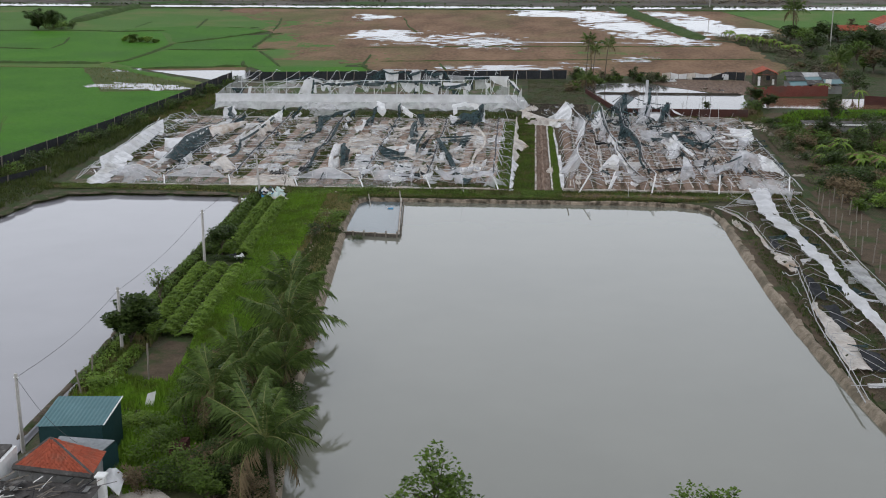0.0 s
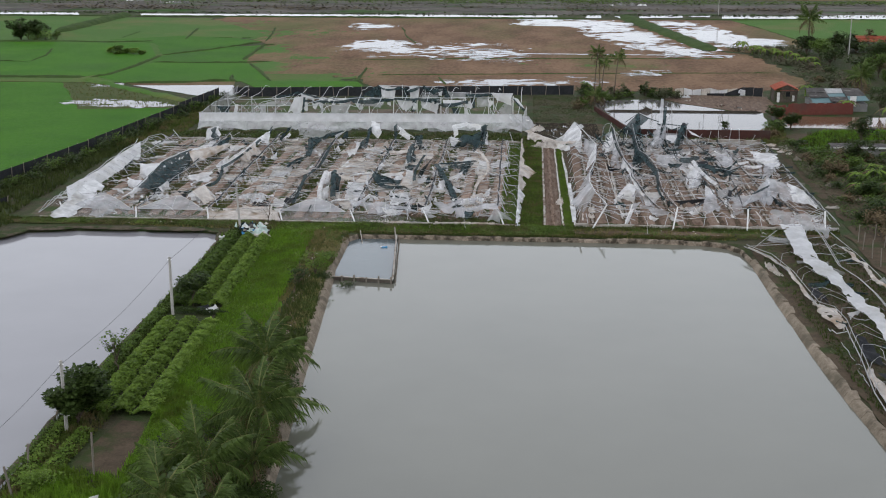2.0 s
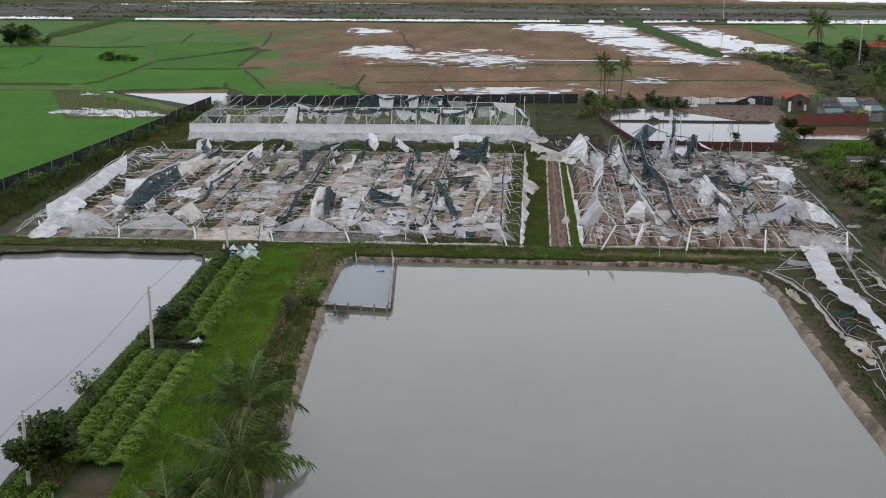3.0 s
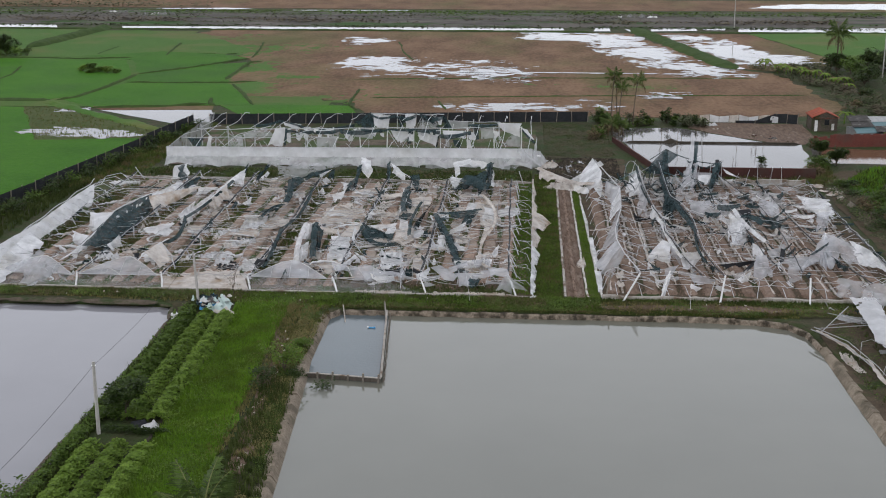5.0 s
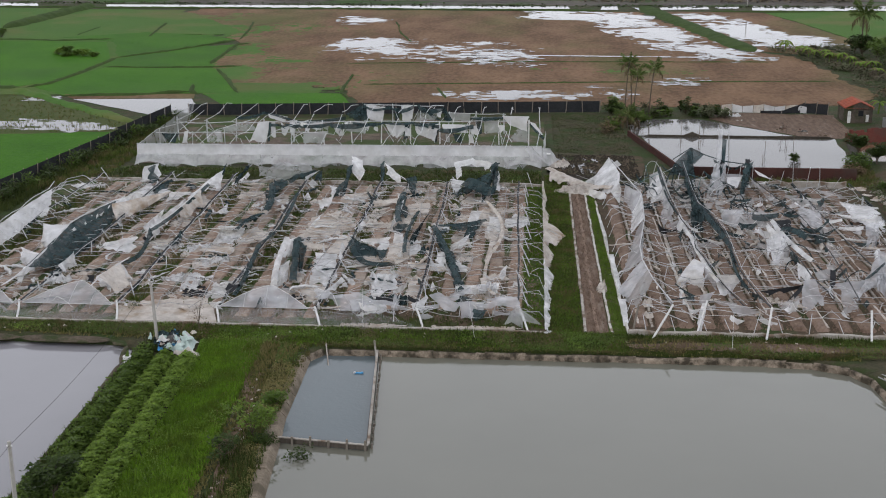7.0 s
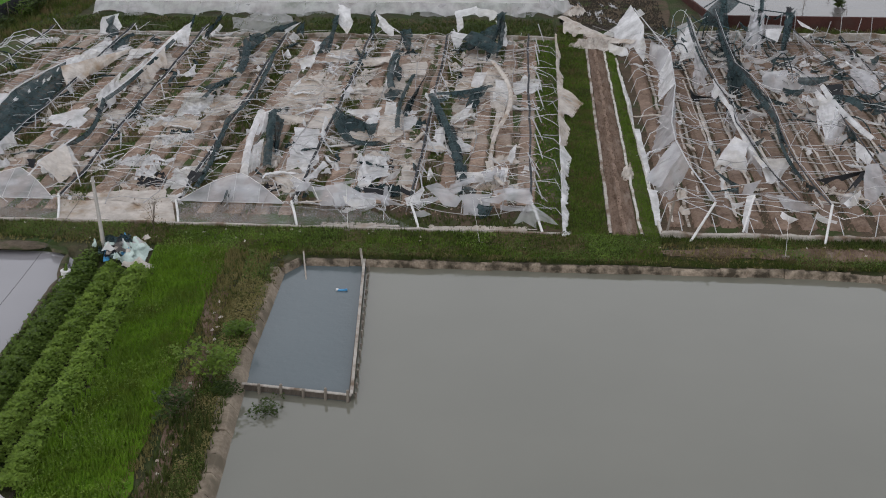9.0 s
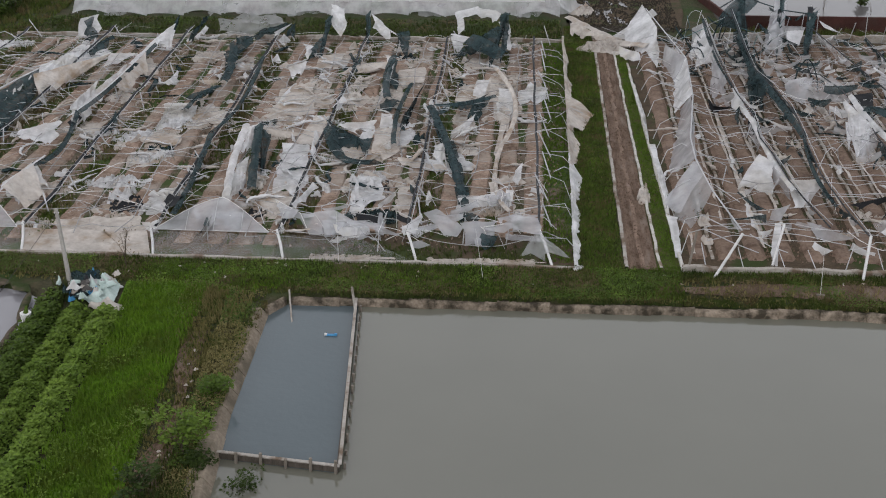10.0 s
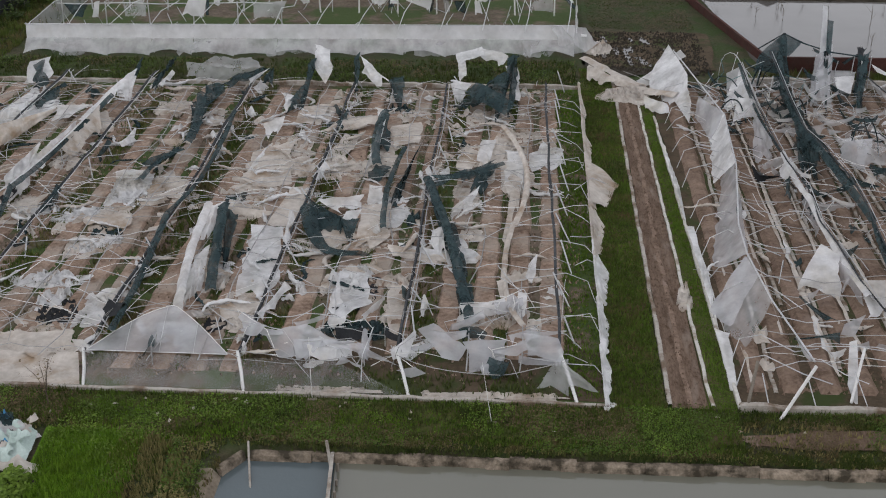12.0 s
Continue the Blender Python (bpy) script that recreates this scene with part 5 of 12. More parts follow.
RIDGES = [((7.0, 141.6, 2.5), (6.1, 147.7, 2.4), (5.7, 153.3, 2.3), (5.8, 157.4, 2.3), (7.0, 166.8, 2.3), (7.5, 176.3, 2.4), (7.0, 180.2, 2.4), (5.3, 191.4, 2.7)),
          ((13.3, 146.6, 0.6), (12.4, 149.7, 1.0), (11.7, 152.3, 1.4), (11.4, 157.0, 1.5), (11.0, 159.7, 1.6), (11.2, 164.6, 1.7), (10.7, 169.0, 1.8), (10.5, 172.4, 1.9), (10.3, 179.5, 2.2), (10.4, 188.7, 2.5)),
          ((14.4, 142.2, 2.1), (14.1, 145.9, 1.9), (13.8, 150.5, 1.9), (13.7, 152.2, 1.9), (13.9, 157.8, 1.9), (14.2, 162.1, 1.9), (14.1, 166.0, 2.0), (13.6, 170.7, 2.0), (12.9, 174.5, 2.1), (12.9, 180.0, 2.3), (13.2, 191.8, 2.7)),
          ((21.6, 144.5, 2.0), (22.3, 151.0, 1.6), (22.8, 158.4, 1.4), (23.0, 164.7, 1.3), (22.8, 172.0, 1.4), (21.7, 178.6, 1.6), (19.9, 187.0, 2.2)),
          ((21.0, 149.6, 0.5), (20.4, 149.9, 1.0), (19.7, 152.1, 1.4), (19.7, 157.4, 1.4), (19.5, 160.6, 1.4), (19.7, 166.9, 1.4), (19.3, 171.7, 1.4), (18.4, 175.8, 1.4), (16.5, 176.0, 1.6)),
          ((29.9, 142.5, 1.9), (30.2, 152, 1.6), (30.4, 165, 1.3), (31.2, 178, 1.2), (31.4, 189, 1.0)),
          ((27.5, 143.0, 1.4), (26.0, 155, 1.0), (25.5, 168, 0.9), (25.0, 188, 1.2))]
for k, pts in enumerate(RIDGES):
    part("ridge_pipe", tube(pts, 0.05, 6), M_GUTTER if k else M_STEEL, fallen, "bent dark ridge pipe" if k else "bent pale ridge pipe")
    if 0 < k < 3:
        part("ridge_pipe", tube([(x + 0.16, y + 0.1, z + 0.05 + 0.1 * math.sin(y)) for x, y, z in pts], 0.025, 5), M_STEEL, fallen, "pale clamping rail torn loose")
for k in range(3):
    for j in range(23):
        y = 143 + j * 2.05 + rnd.uniform(-.4, .4)
        part("hoop", bent_arch(RBAYS[k] - 0.3, RBAYS[k + 1] - 0.3, y, 0.6 + 0.3 * (k == 0), 500 + k * 40 + j), M_STEEL if rnd.random() < 0.5 else M_STEEL_DULL, fallen)
for j in range(13):
    y = 143 + j * 3.5 + rnd.uniform(-1, 1)
    part("hoop", tube([(3.8, y + rnd.uniform(-.8, .8), 0.2), (4.3, y + .3, 1.2), (5.3 + rnd.uniform(-.3, .3), y + rnd.uniform(-.5, .5), 1.8), (6.8, y + rnd.uniform(-1, 1), 1.2), (8.4, y + rnd.uniform(-1, 1), 0.4)], 0.03, 4), M_STEEL, fallen)
    part("hoop", tube([(29.0, y, 0.8), (30.4, y + .4, 1.5 - 0.02 * j), (31.2, y + .2, 0.9), (31.8, y, 0.1)], 0.035, 4), M_STEEL, fallen)
for k in range(90):
    x, y = rnd.uniform(6, 30), rnd.uniform(143, 189)
    a, ln = rnd.uniform(0, math.pi), rnd.uniform(1.2, 3.8)
    part("broken_pipe", tube([(x, y, rnd.uniform(.2, .6)), (x + ln * 0.5 * math.cos(a), y + ln * 0.5 * math.sin(a), rnd.uniform(.3, 1.4)), (x + ln * math.cos(a), y + ln * math.sin(a), rnd.uniform(0.15, 1.2))], 0.028, 4), M_STEEL, fallen)
for j in range(13):
    x = 12 + j * 1.5
    part("end_post", tube([(x, 189.9, 0.2), (x + rnd.uniform(-.5, .5), 189.5 + rnd.uniform(-.8, .6), rnd.uniform(1.4, 3.2))], 0.04, 4), M_STEEL, fallen)

# ---- the long collapsed tunnel beside the pond ----
tunnel = thing("tunnel_house", "long plastic tunnel blown flat along the pond", "plastic tunnel")
LEFT_RAIL = [(20.0, 132.6), (21.8, 128.9), (22.8, 124.0), (23.0, 118.1), (23.0, 114.2), (24.1, 113.4), (24.4, 110.4), (23.9, 106.2), (23.5, 101.0), (22.9, 95.0), (22.7, 90.5), (22.6, 84.0), (22.5, 78.0)]
RIGHT_RAIL = [(28.3, 140.0), (28.0, 134.5), (27.5, 125.7), (28.3, 121.7), (28.4, 116.9), (28.5, 112.5), (28.7, 109.8), (29.0, 100.0), (29.2, 90.0), (29.4, 78.0)]
OUTER_RAIL = [(29.8, 139.0), (30.4, 130.0), (30.8, 122.0), (30.6, 112.0), (31.0, 100.0), (31.2, 78.0)]
for rail_line, z, thick, off in ((LEFT_RAIL, 0.55, 0.045, 0.0), (LEFT_RAIL, 0.75, 0.03, 0.22), (RIGHT_RAIL, 0.9, 0.045, 0.0), (RIGHT_RAIL, 0.7, 0.03, 0.3), (OUTER_RAIL, 0.5, 0.035, 0.0)):
    part("rail", tube([(x + off, y, z + 0.12 * math.sin(i * 1.9)) for i, (x, y) in enumerate(rail_line)], thick, 5), M_STEEL_DULL, tunnel)
for j in range(16):
    y = 79.5 + j * 3.1 + rnd.uniform(-.8, .8)
    x0 = float(np.interp(-y, [-p[1] for p in LEFT_RAIL], [p[0] for p in LEFT_RAIL]))
    k = rnd.uniform(0.5, 1.0)
    part("hoop", tube([(x0, y, 0.3), (x0 + 0.5, y + rnd.uniform(0.8, 1.8), k + 0.2), (x0 + 1.3, y + rnd.uniform(1.0, 2.2), k + 0.3), (x0 + 2.6, y + rnd.uniform(-0.6, 1.2), k), (x0 + 3.4, y - rnd.uniform(0, 1.5), 0.3)], 0.022, 4), M_STEEL_DULL, tunnel)
    if j % 2:
        part("hoop", tube([(28.4, y, 0.8), (29.4, y + rnd.uniform(-1, 1), 0.9), (30.6, y + rnd.uniform(-1, 1), 0.3)], 0.022, 4), M_STEEL_DULL, tunnel)
for a, b in [((20.6, 133.3, 0.4), (26.5, 134.0, 0.7)), ((20.8, 132.6, 0.3), (24.0, 137.2, 1.1)), ((22.5, 137.8, 0.3), (25.6, 133.0, 0.9)), ((21.8, 134.5, 0.3), (28.8, 136, 0.9)), ((26.8, 137.5, 0.3), (28.4, 141.2, 1.6)), ((22.4, 81.5, 0.3), (29, 81.2, 0.4)), ((23.6, 88, .4), (27, 88.4, .6))]:
    part("broken_pipe", tube([a, b], 0.035, 5), M_STEEL_DULL, tunnel)


def streamer(left, right, z, mat, label, seed, wave=0.12):
    """A long strip of film between two edges, rippled across and along."""
    n = len(left)
    s = np.linspace(0, n - 1, n * 16)
    i = np.arange(n)
    a = np.stack([np.interp(s, i, [p[q] for p in left]) for q in (0, 1)], -1)[:, None, :]
    b = np.stack([np.interp(s, i, [p[q] for p in right]) for q in (0, 1)], -1)[:, None, :]
    v = np.linspace(0, 1, 9)[None, :]
    p = a * (1 - v[..., None]) + b * v[..., None]
    fray = 0.42 * (fbm(s[:, None] * 2.3 + v * 0, v * 0 + seed, seed, 3) - 0.5) * np.abs(v - 0.5) * 4
    x, y = p[..., 0] + fray, p[..., 1]
    h = z + wave * (3.4 * (fbm(x * 1.4, y * 1.2, seed + 3, 4) - 0.5) + 1.0 * np.abs(np.sin(v * 8 + s[:, None] * 2.1 + 3 * fbm(x, y * 0.5, seed, 2)))) - 0.25 * np.abs(v - 0.4)
    return solo("torn_film", (np.stack([x, y, np.maximum(h, 0.16)], -1).reshape(-1, 3), grid_faces(len(s), 9, fbm(x[:-1, :-1] * 0.9, y[:-1, :-1] * 0.5, seed + 9, 3) < 0.74)), mat, label, "plastic film", "storm-torn greenhouse covers", smooth=True)


streamer([(24.9, 140.0), (24.8, 135.1), (24.2, 128.7), (24.5, 125.1), (25.3, 121.1), (25.8, 115.5), (26.2, 109.8), (26.3, 104.7), (26.5, 101.4), (26.6, 94.0), (26.6, 86.0), (26.7, 78.0)], [(27.2, 140.0), (26.8, 135.2), (26.1, 126.7), (26.7, 122.5), (26.8, 118.0), (27.1, 113.8), (27.7, 112.2), (27.3, 107.3), (27.3, 104.3), (27.8, 96.0), (27.6, 87.0), (27.4, 78.0)], 1.05, M_WALL_FILM, "torn white plastic film, a long streamer over the tunnel frame", 2850)
streamer([(29.2, 132.4), (29.6, 128.0), (29.7, 123.2), (30.0, 118.6), (30.0, 114.5)], [(29.5, 132.2), (30.1, 128.2), (30.1, 123.4), (30.4, 118.8), (30.3, 114.7)], 0.75, M_FILM_CREAM, "yellowed film trailing on the tunnel frame", 2852)
streamer([(22.9, 114.4), (22.7, 112.6), (23.1, 110.0), (23.7, 108.2)], [(24.1, 114.0), (24.4, 112.0), (24.4, 110.3), (24.0, 107.8)], 0.62, M_FILM_CREAM, "mud-stained film caught on the tunnel rail", 2853, 0.06)
streamer([(20.2, 132.4), (21.8, 128.7), (22.7, 124.0), (22.9, 118.0), (22.9, 114.2)], [(20.6, 132.7), (22.2, 129.1), (23.0, 124.2), (23.2, 118.2), (23.3, 114.4)], 0.55, M_FILM_CREAM, "grey film twisted along the tunnel rail", 2854, 0.06)
streamer([(23.5, 100.0), (23.2, 95.6), (22.9, 90.7), (22.8, 84.0)], [(23.8, 99.6), (24.2, 95.6), (24.6, 92.0), (24.4, 84.0)], 0.5, M_FILM_CREAM, "mud-stained film sheet fallen inside the tunnel rail", 2855, 0.08)
streamer([(28.6, 112.0), (28.8, 106.0), (29.2, 98.0)], [(30.2, 112.0), (30.4, 105.0), (30.4, 98.0)], 0.7, M_WALL_THIN, "pale film sheet on the tunnel frame", 2856)
film("torn_film", (26.0, 140.4, 1.7), (29.8, 139.0, 1.3), 0.6, 2.2, M_FILM_THIN, "thin film fallen over the tunnel end", hang=0.45, seed=10)
for k, quad in enumerate([((23.5, 119.6, 0.7), (24.1, 119.2, 0.6), (24.6, 115.8, 0.3), (23.5, 116.1, 0.3)), ((24.3, 107.0, 0.8), (24.8, 106.2, 0.7), (25.2, 101.0, 0.3), (23.9, 100.2, 0.3)), ((24.0, 98.5, 0.6), (25.2, 98.0, 0.6), (25.6, 94.0, 0.3), (24.6, 93.6, 0.3)), ((24.4, 88.0, 0.6), (26.0, 87.6, 0.5), (25.8, 84.0, 0.3), (24.6, 84.4, 0.3))]):
    rag("shade_net", *quad, M_NET_BLACK, "black net bunched on the tunnel floor", 11 + k, 0.12, 0.16)
heap("torn_film", 21.6, 126, 0.7, 5.0, 0.25, M_FILM_CREAM, "film rag at the edge of the bank", seed=47, turn=8)
for j in range(10):
    y = 110 + j * 3.0
    fp = thing("fence_post", "grey timber fence post beside the tunnel", "fence post", "tunnel fence posts", at=(31.8 + 0.15 * math.sin(j * 2.2) + 0.02 * j, y, 0))
    part("post", tube([(0, 0, -0.1), (0.12 * math.sin(j * 1.7), 0, 1.9)], 0.06, 5), M_WOOD, fp)
    fp = thing("fence_post", "grey timber fence post beside the tunnel", "fence post", "tunnel fence posts", at=(34.2 + 0.2 * math.sin(j * 1.2), y + 1, 0))
    part("post", tube([(0, 0, -0.1), (0.1 * math.sin(j), 0, 1.7)], 0.06, 5), M_WOOD, fp)
for j in range(40):
    rr = random.Random(j + 6100)
    ridge_pts = RIDGES[j % len(RIDGES)]
    i = rr.randrange(len(ridge_pts) - 1)
    s = rr.random()
    p, q = Vector(ridge_pts[i]), Vector(ridge_pts[i + 1])
    a = p.lerp(q, s)
    b = p.lerp(q, min(1.0, s + rr.uniform(0.2, 0.5)))
    dark = rr.random() < 0.45
    film("shade_net" if dark else "torn_film", tuple(a), tuple(b), rr.uniform(0.08, 0.3), rr.uniform(0.15, 0.7), M_NET if dark else M_FILM_THIN, (D_NET if dark else T_FILM) + " snagged on the bent ridge pipe", "shade net" if dark else "plastic film", hang=0.92, seed=j + 500, ragged=0.8, wrinkle=0.12)
# thin wires and clips dragged across the ridges
for j in range(110):
    rr = random.Random(j + 6500)
    rear = j % 2
    x, y = rr.uniform(5, 29), rr.uniform(174, 190) if rear else rr.uniform(144, 182)
    a, ln = rr.choice((rr.gauss(0.1, 0.35), rr.gauss(0.1, 0.35), rr.uniform(0, 3.1))), rr.uniform(2.5, 7.5)
    z0, z1 = rr.uniform(0.3, 1.6), rr.uniform(0.2, 1.5)
    pts = []
    for i in range(6):
        s = i / 5
        pts.append((min(31.2, x + ln * s * math.cos(a) + rr.uniform(-.12, .12)), min(190.5, y + ln * s * math.sin(a) + rr.uniform(-.2, .2) + 0.6 * math.sin(3.1 * s) * (1 if j % 3 else -1)), max(0.16, z0 + (z1 - z0) * s - 0.9 * math.sin(math.pi * s) * (0.5 if j % 4 else -0.6))))
    part("wire", tube(pts, 0.016 if j % 3 else 0.026, 3), (M_STEEL, M_STEEL_DULL, M_POST, M_STEEL_DULL)[j % 4], fallen)
for j in range(14):
    rr = random.Random(j + 6400)
    x, y = rr.uniform(6, 18), rr.uniform(182, 190)
    part("broken_pipe", tube([(x, y, 0.2), (x + rr.uniform(-1, 1), y + rr.uniform(-.6, .6), 1.6), (x + rr.uniform(-1.8, 1.8), y + rr.uniform(-1, 1), rr.uniform(2.2, 3.4))], 0.03, 4), M_TEAL if j % 3 == 0 else M_STEEL, fallen)

# torn scraps caught in the tangle of wires
SCRAPS = {"film": [], "white": [], "net": []}
for j in range(190):
    rr = random.Random(j + 6700)
    x, y = (rr.uniform(11, 30.5), rr.uniform(164, 189)) if j % 3 else (rr.uniform(5, 30), rr.uniform(144, 188))
    if j >= 160:
        x, y = rr.uniform(23, 30), rr.uniform(79, 139)
    z, ln, a = rr.uniform(0.5, 1.5) if j < 160 else rr.uniform(0.4, 0.9), rr.uniform(0.8, 2.6), rr.gauss(0.3, 0.9)
    kind = rr.choice(["film", "film", "white", "net", "film", "net"])
    SCRAPS[kind].append(film("", (x, y, z), (x + ln * math.cos(a), y + ln * math.sin(a), z + rr.uniform(-.4, .4)), rr.uniform(.05, .25), rr.uniform(.2, .8), None, "", hang=0.85, seed=j + 1700, ragged=0.9, wrinkle=0.1, loose=True))
solo("film_scraps", joined(*SCRAPS["film"]), M_FILM_THIN, "scraps of thin clear film caught in tangled wires", "plastic film", kind="stuff", smooth=True)
solo("film_scraps", joined(*SCRAPS["white"]), M_FILM, "scraps of torn white film caught in tangled wires", "plastic film", kind="stuff", smooth=True)
solo("net_scraps", joined(*SCRAPS["net"]), M_NET, "scraps of dark shade net caught in tangled wires", "shade net", kind="stuff", smooth=True)
for j in range(60):
    rr = random.Random(j + 7100)
    x, y = rr.uniform(22.6, 30), rr.uniform(79, 139)
    a, ln, z = rr.gauss(1.2, 0.9), rr.uniform(1.2, 4.4), rr.uniform(.2, .9)
    pts = [(max(23.0, x + ln * i / 4 * math.cos(a) + rr.uniform(-.15, .15)), y + ln * i / 4 * math.sin(a) + rr.uniform(-.3, .3), max(.14, z + rr.uniform(-.2, .2) - 0.06 * i)) for i in range(5)]
    part("bent_rod", tube(pts, 0.02 if j % 3 else 0.035, 4), (M_STEEL_DULL, M_WOOD, M_BARK, M_STEEL)[j % 4], tunnel)
for j in range(150):
    rr = random.Random(j + 6900)
    x, y = rr.uniform(8, 29), rr.uniform(160, 189)
    a, ln, z = rr.gauss(0.2, 0.7), rr.uniform(1.0, 3.4), rr.uniform(.3, 1.7)
    pts = [(min(31.2, x + ln * i / 4 * math.cos(a) + rr.uniform(-.2, .2)), min(190.3, y + ln * i / 4 * math.sin(a) + rr.uniform(-.3, .3)), max(.18, z + rr.uniform(-.3, .3) - 0.12 * i)) for i in range(5)]
    part("wire", tube(pts, 0.013 if j % 3 else 0.022, 3), (M_STEEL, M_STEEL_DULL, M_POST, M_GUTTER)[j % 4], fallen)

# twisted rope-like nets and hoops that arch above the tangle
for j in range(18):
    rr = random.Random(j + 7200)
    back_row = j < 10
    x, y = (rr.uniform(8, 19), rr.uniform(174, 190)) if back_row else (rr.uniform(8, 28), rr.uniform(148, 176))
    a, span, top = rr.gauss(0.3, 0.7), rr.uniform(1.8, 4.5), rr.uniform(1.6, 3.3) if back_row else rr.uniform(1.0, 1.9)
    lean = rr.uniform(-.8, .8)
    pts = []
    for i in range(10):
        s = i / 9
        h = math.sin(math.pi * s) ** 0.7
        pts.append((x + span * (s - .5) * math.cos(a) + lean * h * math.sin(a) + rr.uniform(-.08, .08), min(190.4, y + span * (s - .5) * math.sin(a) + lean * h * math.cos(a) + rr.uniform(-.08, .08)), 0.2 + (top - 0.2) * h))
    dark = j % 3 != 2
    part("net_rope" if dark else "bent_hoop", tube(pts, rr.uniform(0.035, 0.07) if dark else 0.026, 5), M_NET if dark else M_STEEL, fallen, "twisted rope of dark shade net" if dark else "")
for j in range(22):
    rr = random.Random(j + 7400)
    x, y = (rr.uniform(8, 18), rr.uniform(176, 190)) if j < 14 else (rr.uniform(8, 27), rr.uniform(150, 176))
    z = rr.uniform(1.6, 2.8) if j < 14 else rr.uniform(1.0, 1.8)
    b = (x + rr.uniform(1.5, 4.0), min(190, y + rr.uniform(-2.5, 2.5)), z + rr.uniform(-.8, .3))
    mid = ((x + b[0]) / 2, (y + b[1]) / 2, max(0.5, min(z, b[2]) - rr.uniform(0.3, 1.0)))
    film("shade_net", (x, y, z), b, rr.uniform(.05, .2), rr.uniform(.15, .5), M_NET if j % 4 else M_FILM_THIN, (D_NET if j % 4 else T_FILM) + " slung between the bent pipes", "shade net" if j % 4 else "plastic film", hang=0.9, seed=j + 1950, ragged=0.6, wrinkle=0.1, mid=mid)

# tall leaning rear posts that still carry net
for x, y, z in [(20.1, 202.6, 3.8), (21.0, 193.5, 2.7), (19.9, 188.5, 2.9)]:
    part("post", tube([(x + 0.2, y - 0.3, 0.0), (x, y, z)], 0.06, 6), M_STEEL_DULL, fallen)


def gable(x0, x1, y0, y1, z0, rise, seed):
    """A fallen end gable that leans far back: an arched panel of film on a bent rim with three ribs."""
    t = thing("gable_film", "clear arched gable film of the fallen greenhouse", "plastic film", "fallen gables")
    n, m = 30, 12
    u, v = np.meshgrid(np.linspace(0, 1, n), np.linspace(0, 1, m), indexing="ij")
    arch = np.minimum(u / 0.56, (1 - u) / 0.44) * 0.55 + 0.45 * np.sin(np.pi * u) + 0.01
    x = x0 + (x1 - x0) * u - 0.5 * v * arch
    y = y0 + (y1 - y0) * v * arch
    z = z0 + rise * v * arch * (1.2 - 0.4 * v) + 0.06 * (fbm(x * 0.6, y * 0.6, seed, 2) - 0.5) * v
    p = np.stack([x, y, z], -1)
    part("film", (p.reshape(-1, 3), grid_faces(n, m)), M_GABLE, t, smooth=True)
    part("rim", tube(p[:, -1] + (0, 0, 0.02), 0.026, 4), M_POST, t, "bent pale rim pipe")
    part("sill", tube(p[:, 0] + (0, 0, 0.02), 0.03, 4), M_STEEL, t)
    for k in (8, 15, 22):
        part("rib", tube(p[k] + (0, 0, 0.025), 0.02, 4), M_STEEL, t)
    return t


gable(-52.6, -45.2, 143.6, 147.4, 0.5, 0.8, 1)
gable(-44.4, -37.0, 143.6, 147.6, 0.5, 0.8, 2)
gable(-28.4, -21.2, 143.8, 147.6, 0.5, 0.8, 3)
for j, x in enumerate(BAYS[:-1]):
    if j != 5:
        sheet("skirt_film", (x, 141.15, 0.12), (x + 7.9, 141.15, 0.12), (x + 7.0 if j < 4 else x + 4.0, 143.7, 0.42), (x - 0.9, 143.7, 0.42), M_SKIRT if j != 2 else M_FILM_CREAM, wreck, "see-through skirt film of the front wall", wrinkle=0.1, seed=j, step=0.6)
heap("torn_film", -15.5, 141.4, 6.0, 0.5, 0.12, M_FILM_CREAM, "dirty film along the front sill", 901)
heap("torn_film", -8.0, 141.4, 7.0, 0.5, 0.12, M_FILM_CREAM, "dirty film along the front sill", 902)

# covers of the wrecked greenhouse, from its outer bays to the path
rag("torn_film", (-40.1, 161.9, 1.0), (-40.1, 167.6, 1.1), (-39.6, 167.6, 0.5), (-39.3, 161.3, 0.3), M_FILM, W_FILM + " caught on the wrecked frame", 1)
rag("torn_film", (-40.5, 168.1, 1.1), (-39.7, 175.1, 1.3), (-39.4, 173.5, 0.8), (-39.6, 167.3, 0.6), M_FILM, W_FILM + " caught on the wrecked frame", 2)
rag("torn_film", (-39.7, 175.1, 1.3), (-39.3, 184.7, 1.5), (-38.7, 183.9, 1.2), (-39.1, 173.8, 0.9), M_FILM, W_FILM + " caught on the wrecked frame", 3)
rag("torn_film", (-39.6, 183.5, 1.4), (-38.6, 187.2, 1.7), (-38.0, 183.2, 0.6), (-38.3, 181.4, 0.5), M_FILM, W_FILM + " caught on the wrecked frame", 4)
rag("shade_net", (-38.8, 186.2, 1.5), (-39.1, 190.0, 1.9), (-38.7, 188.2, 0.9), (-38.4, 185.1, 0.9), M_NET, D_NET + " caught on the wrecked frame", 7)
rag("torn_film", (-40.3, 163.1, 0.9), (-40.0, 166.3, 1.0), (-39.4, 163.4, 0.2), (-39.5, 161.4, 0.2), M_FILM, W_FILM + " caught on the wrecked frame", 8)
rag("torn_film", (-39.6, 175.3, 0.8), (-38.8, 180.1, 0.7), (-37.3, 176.5, 0.2), (-39.6, 175.1, 0.2), M_FILM_CREAM, C_FILM + " caught on the wrecked frame", 9)
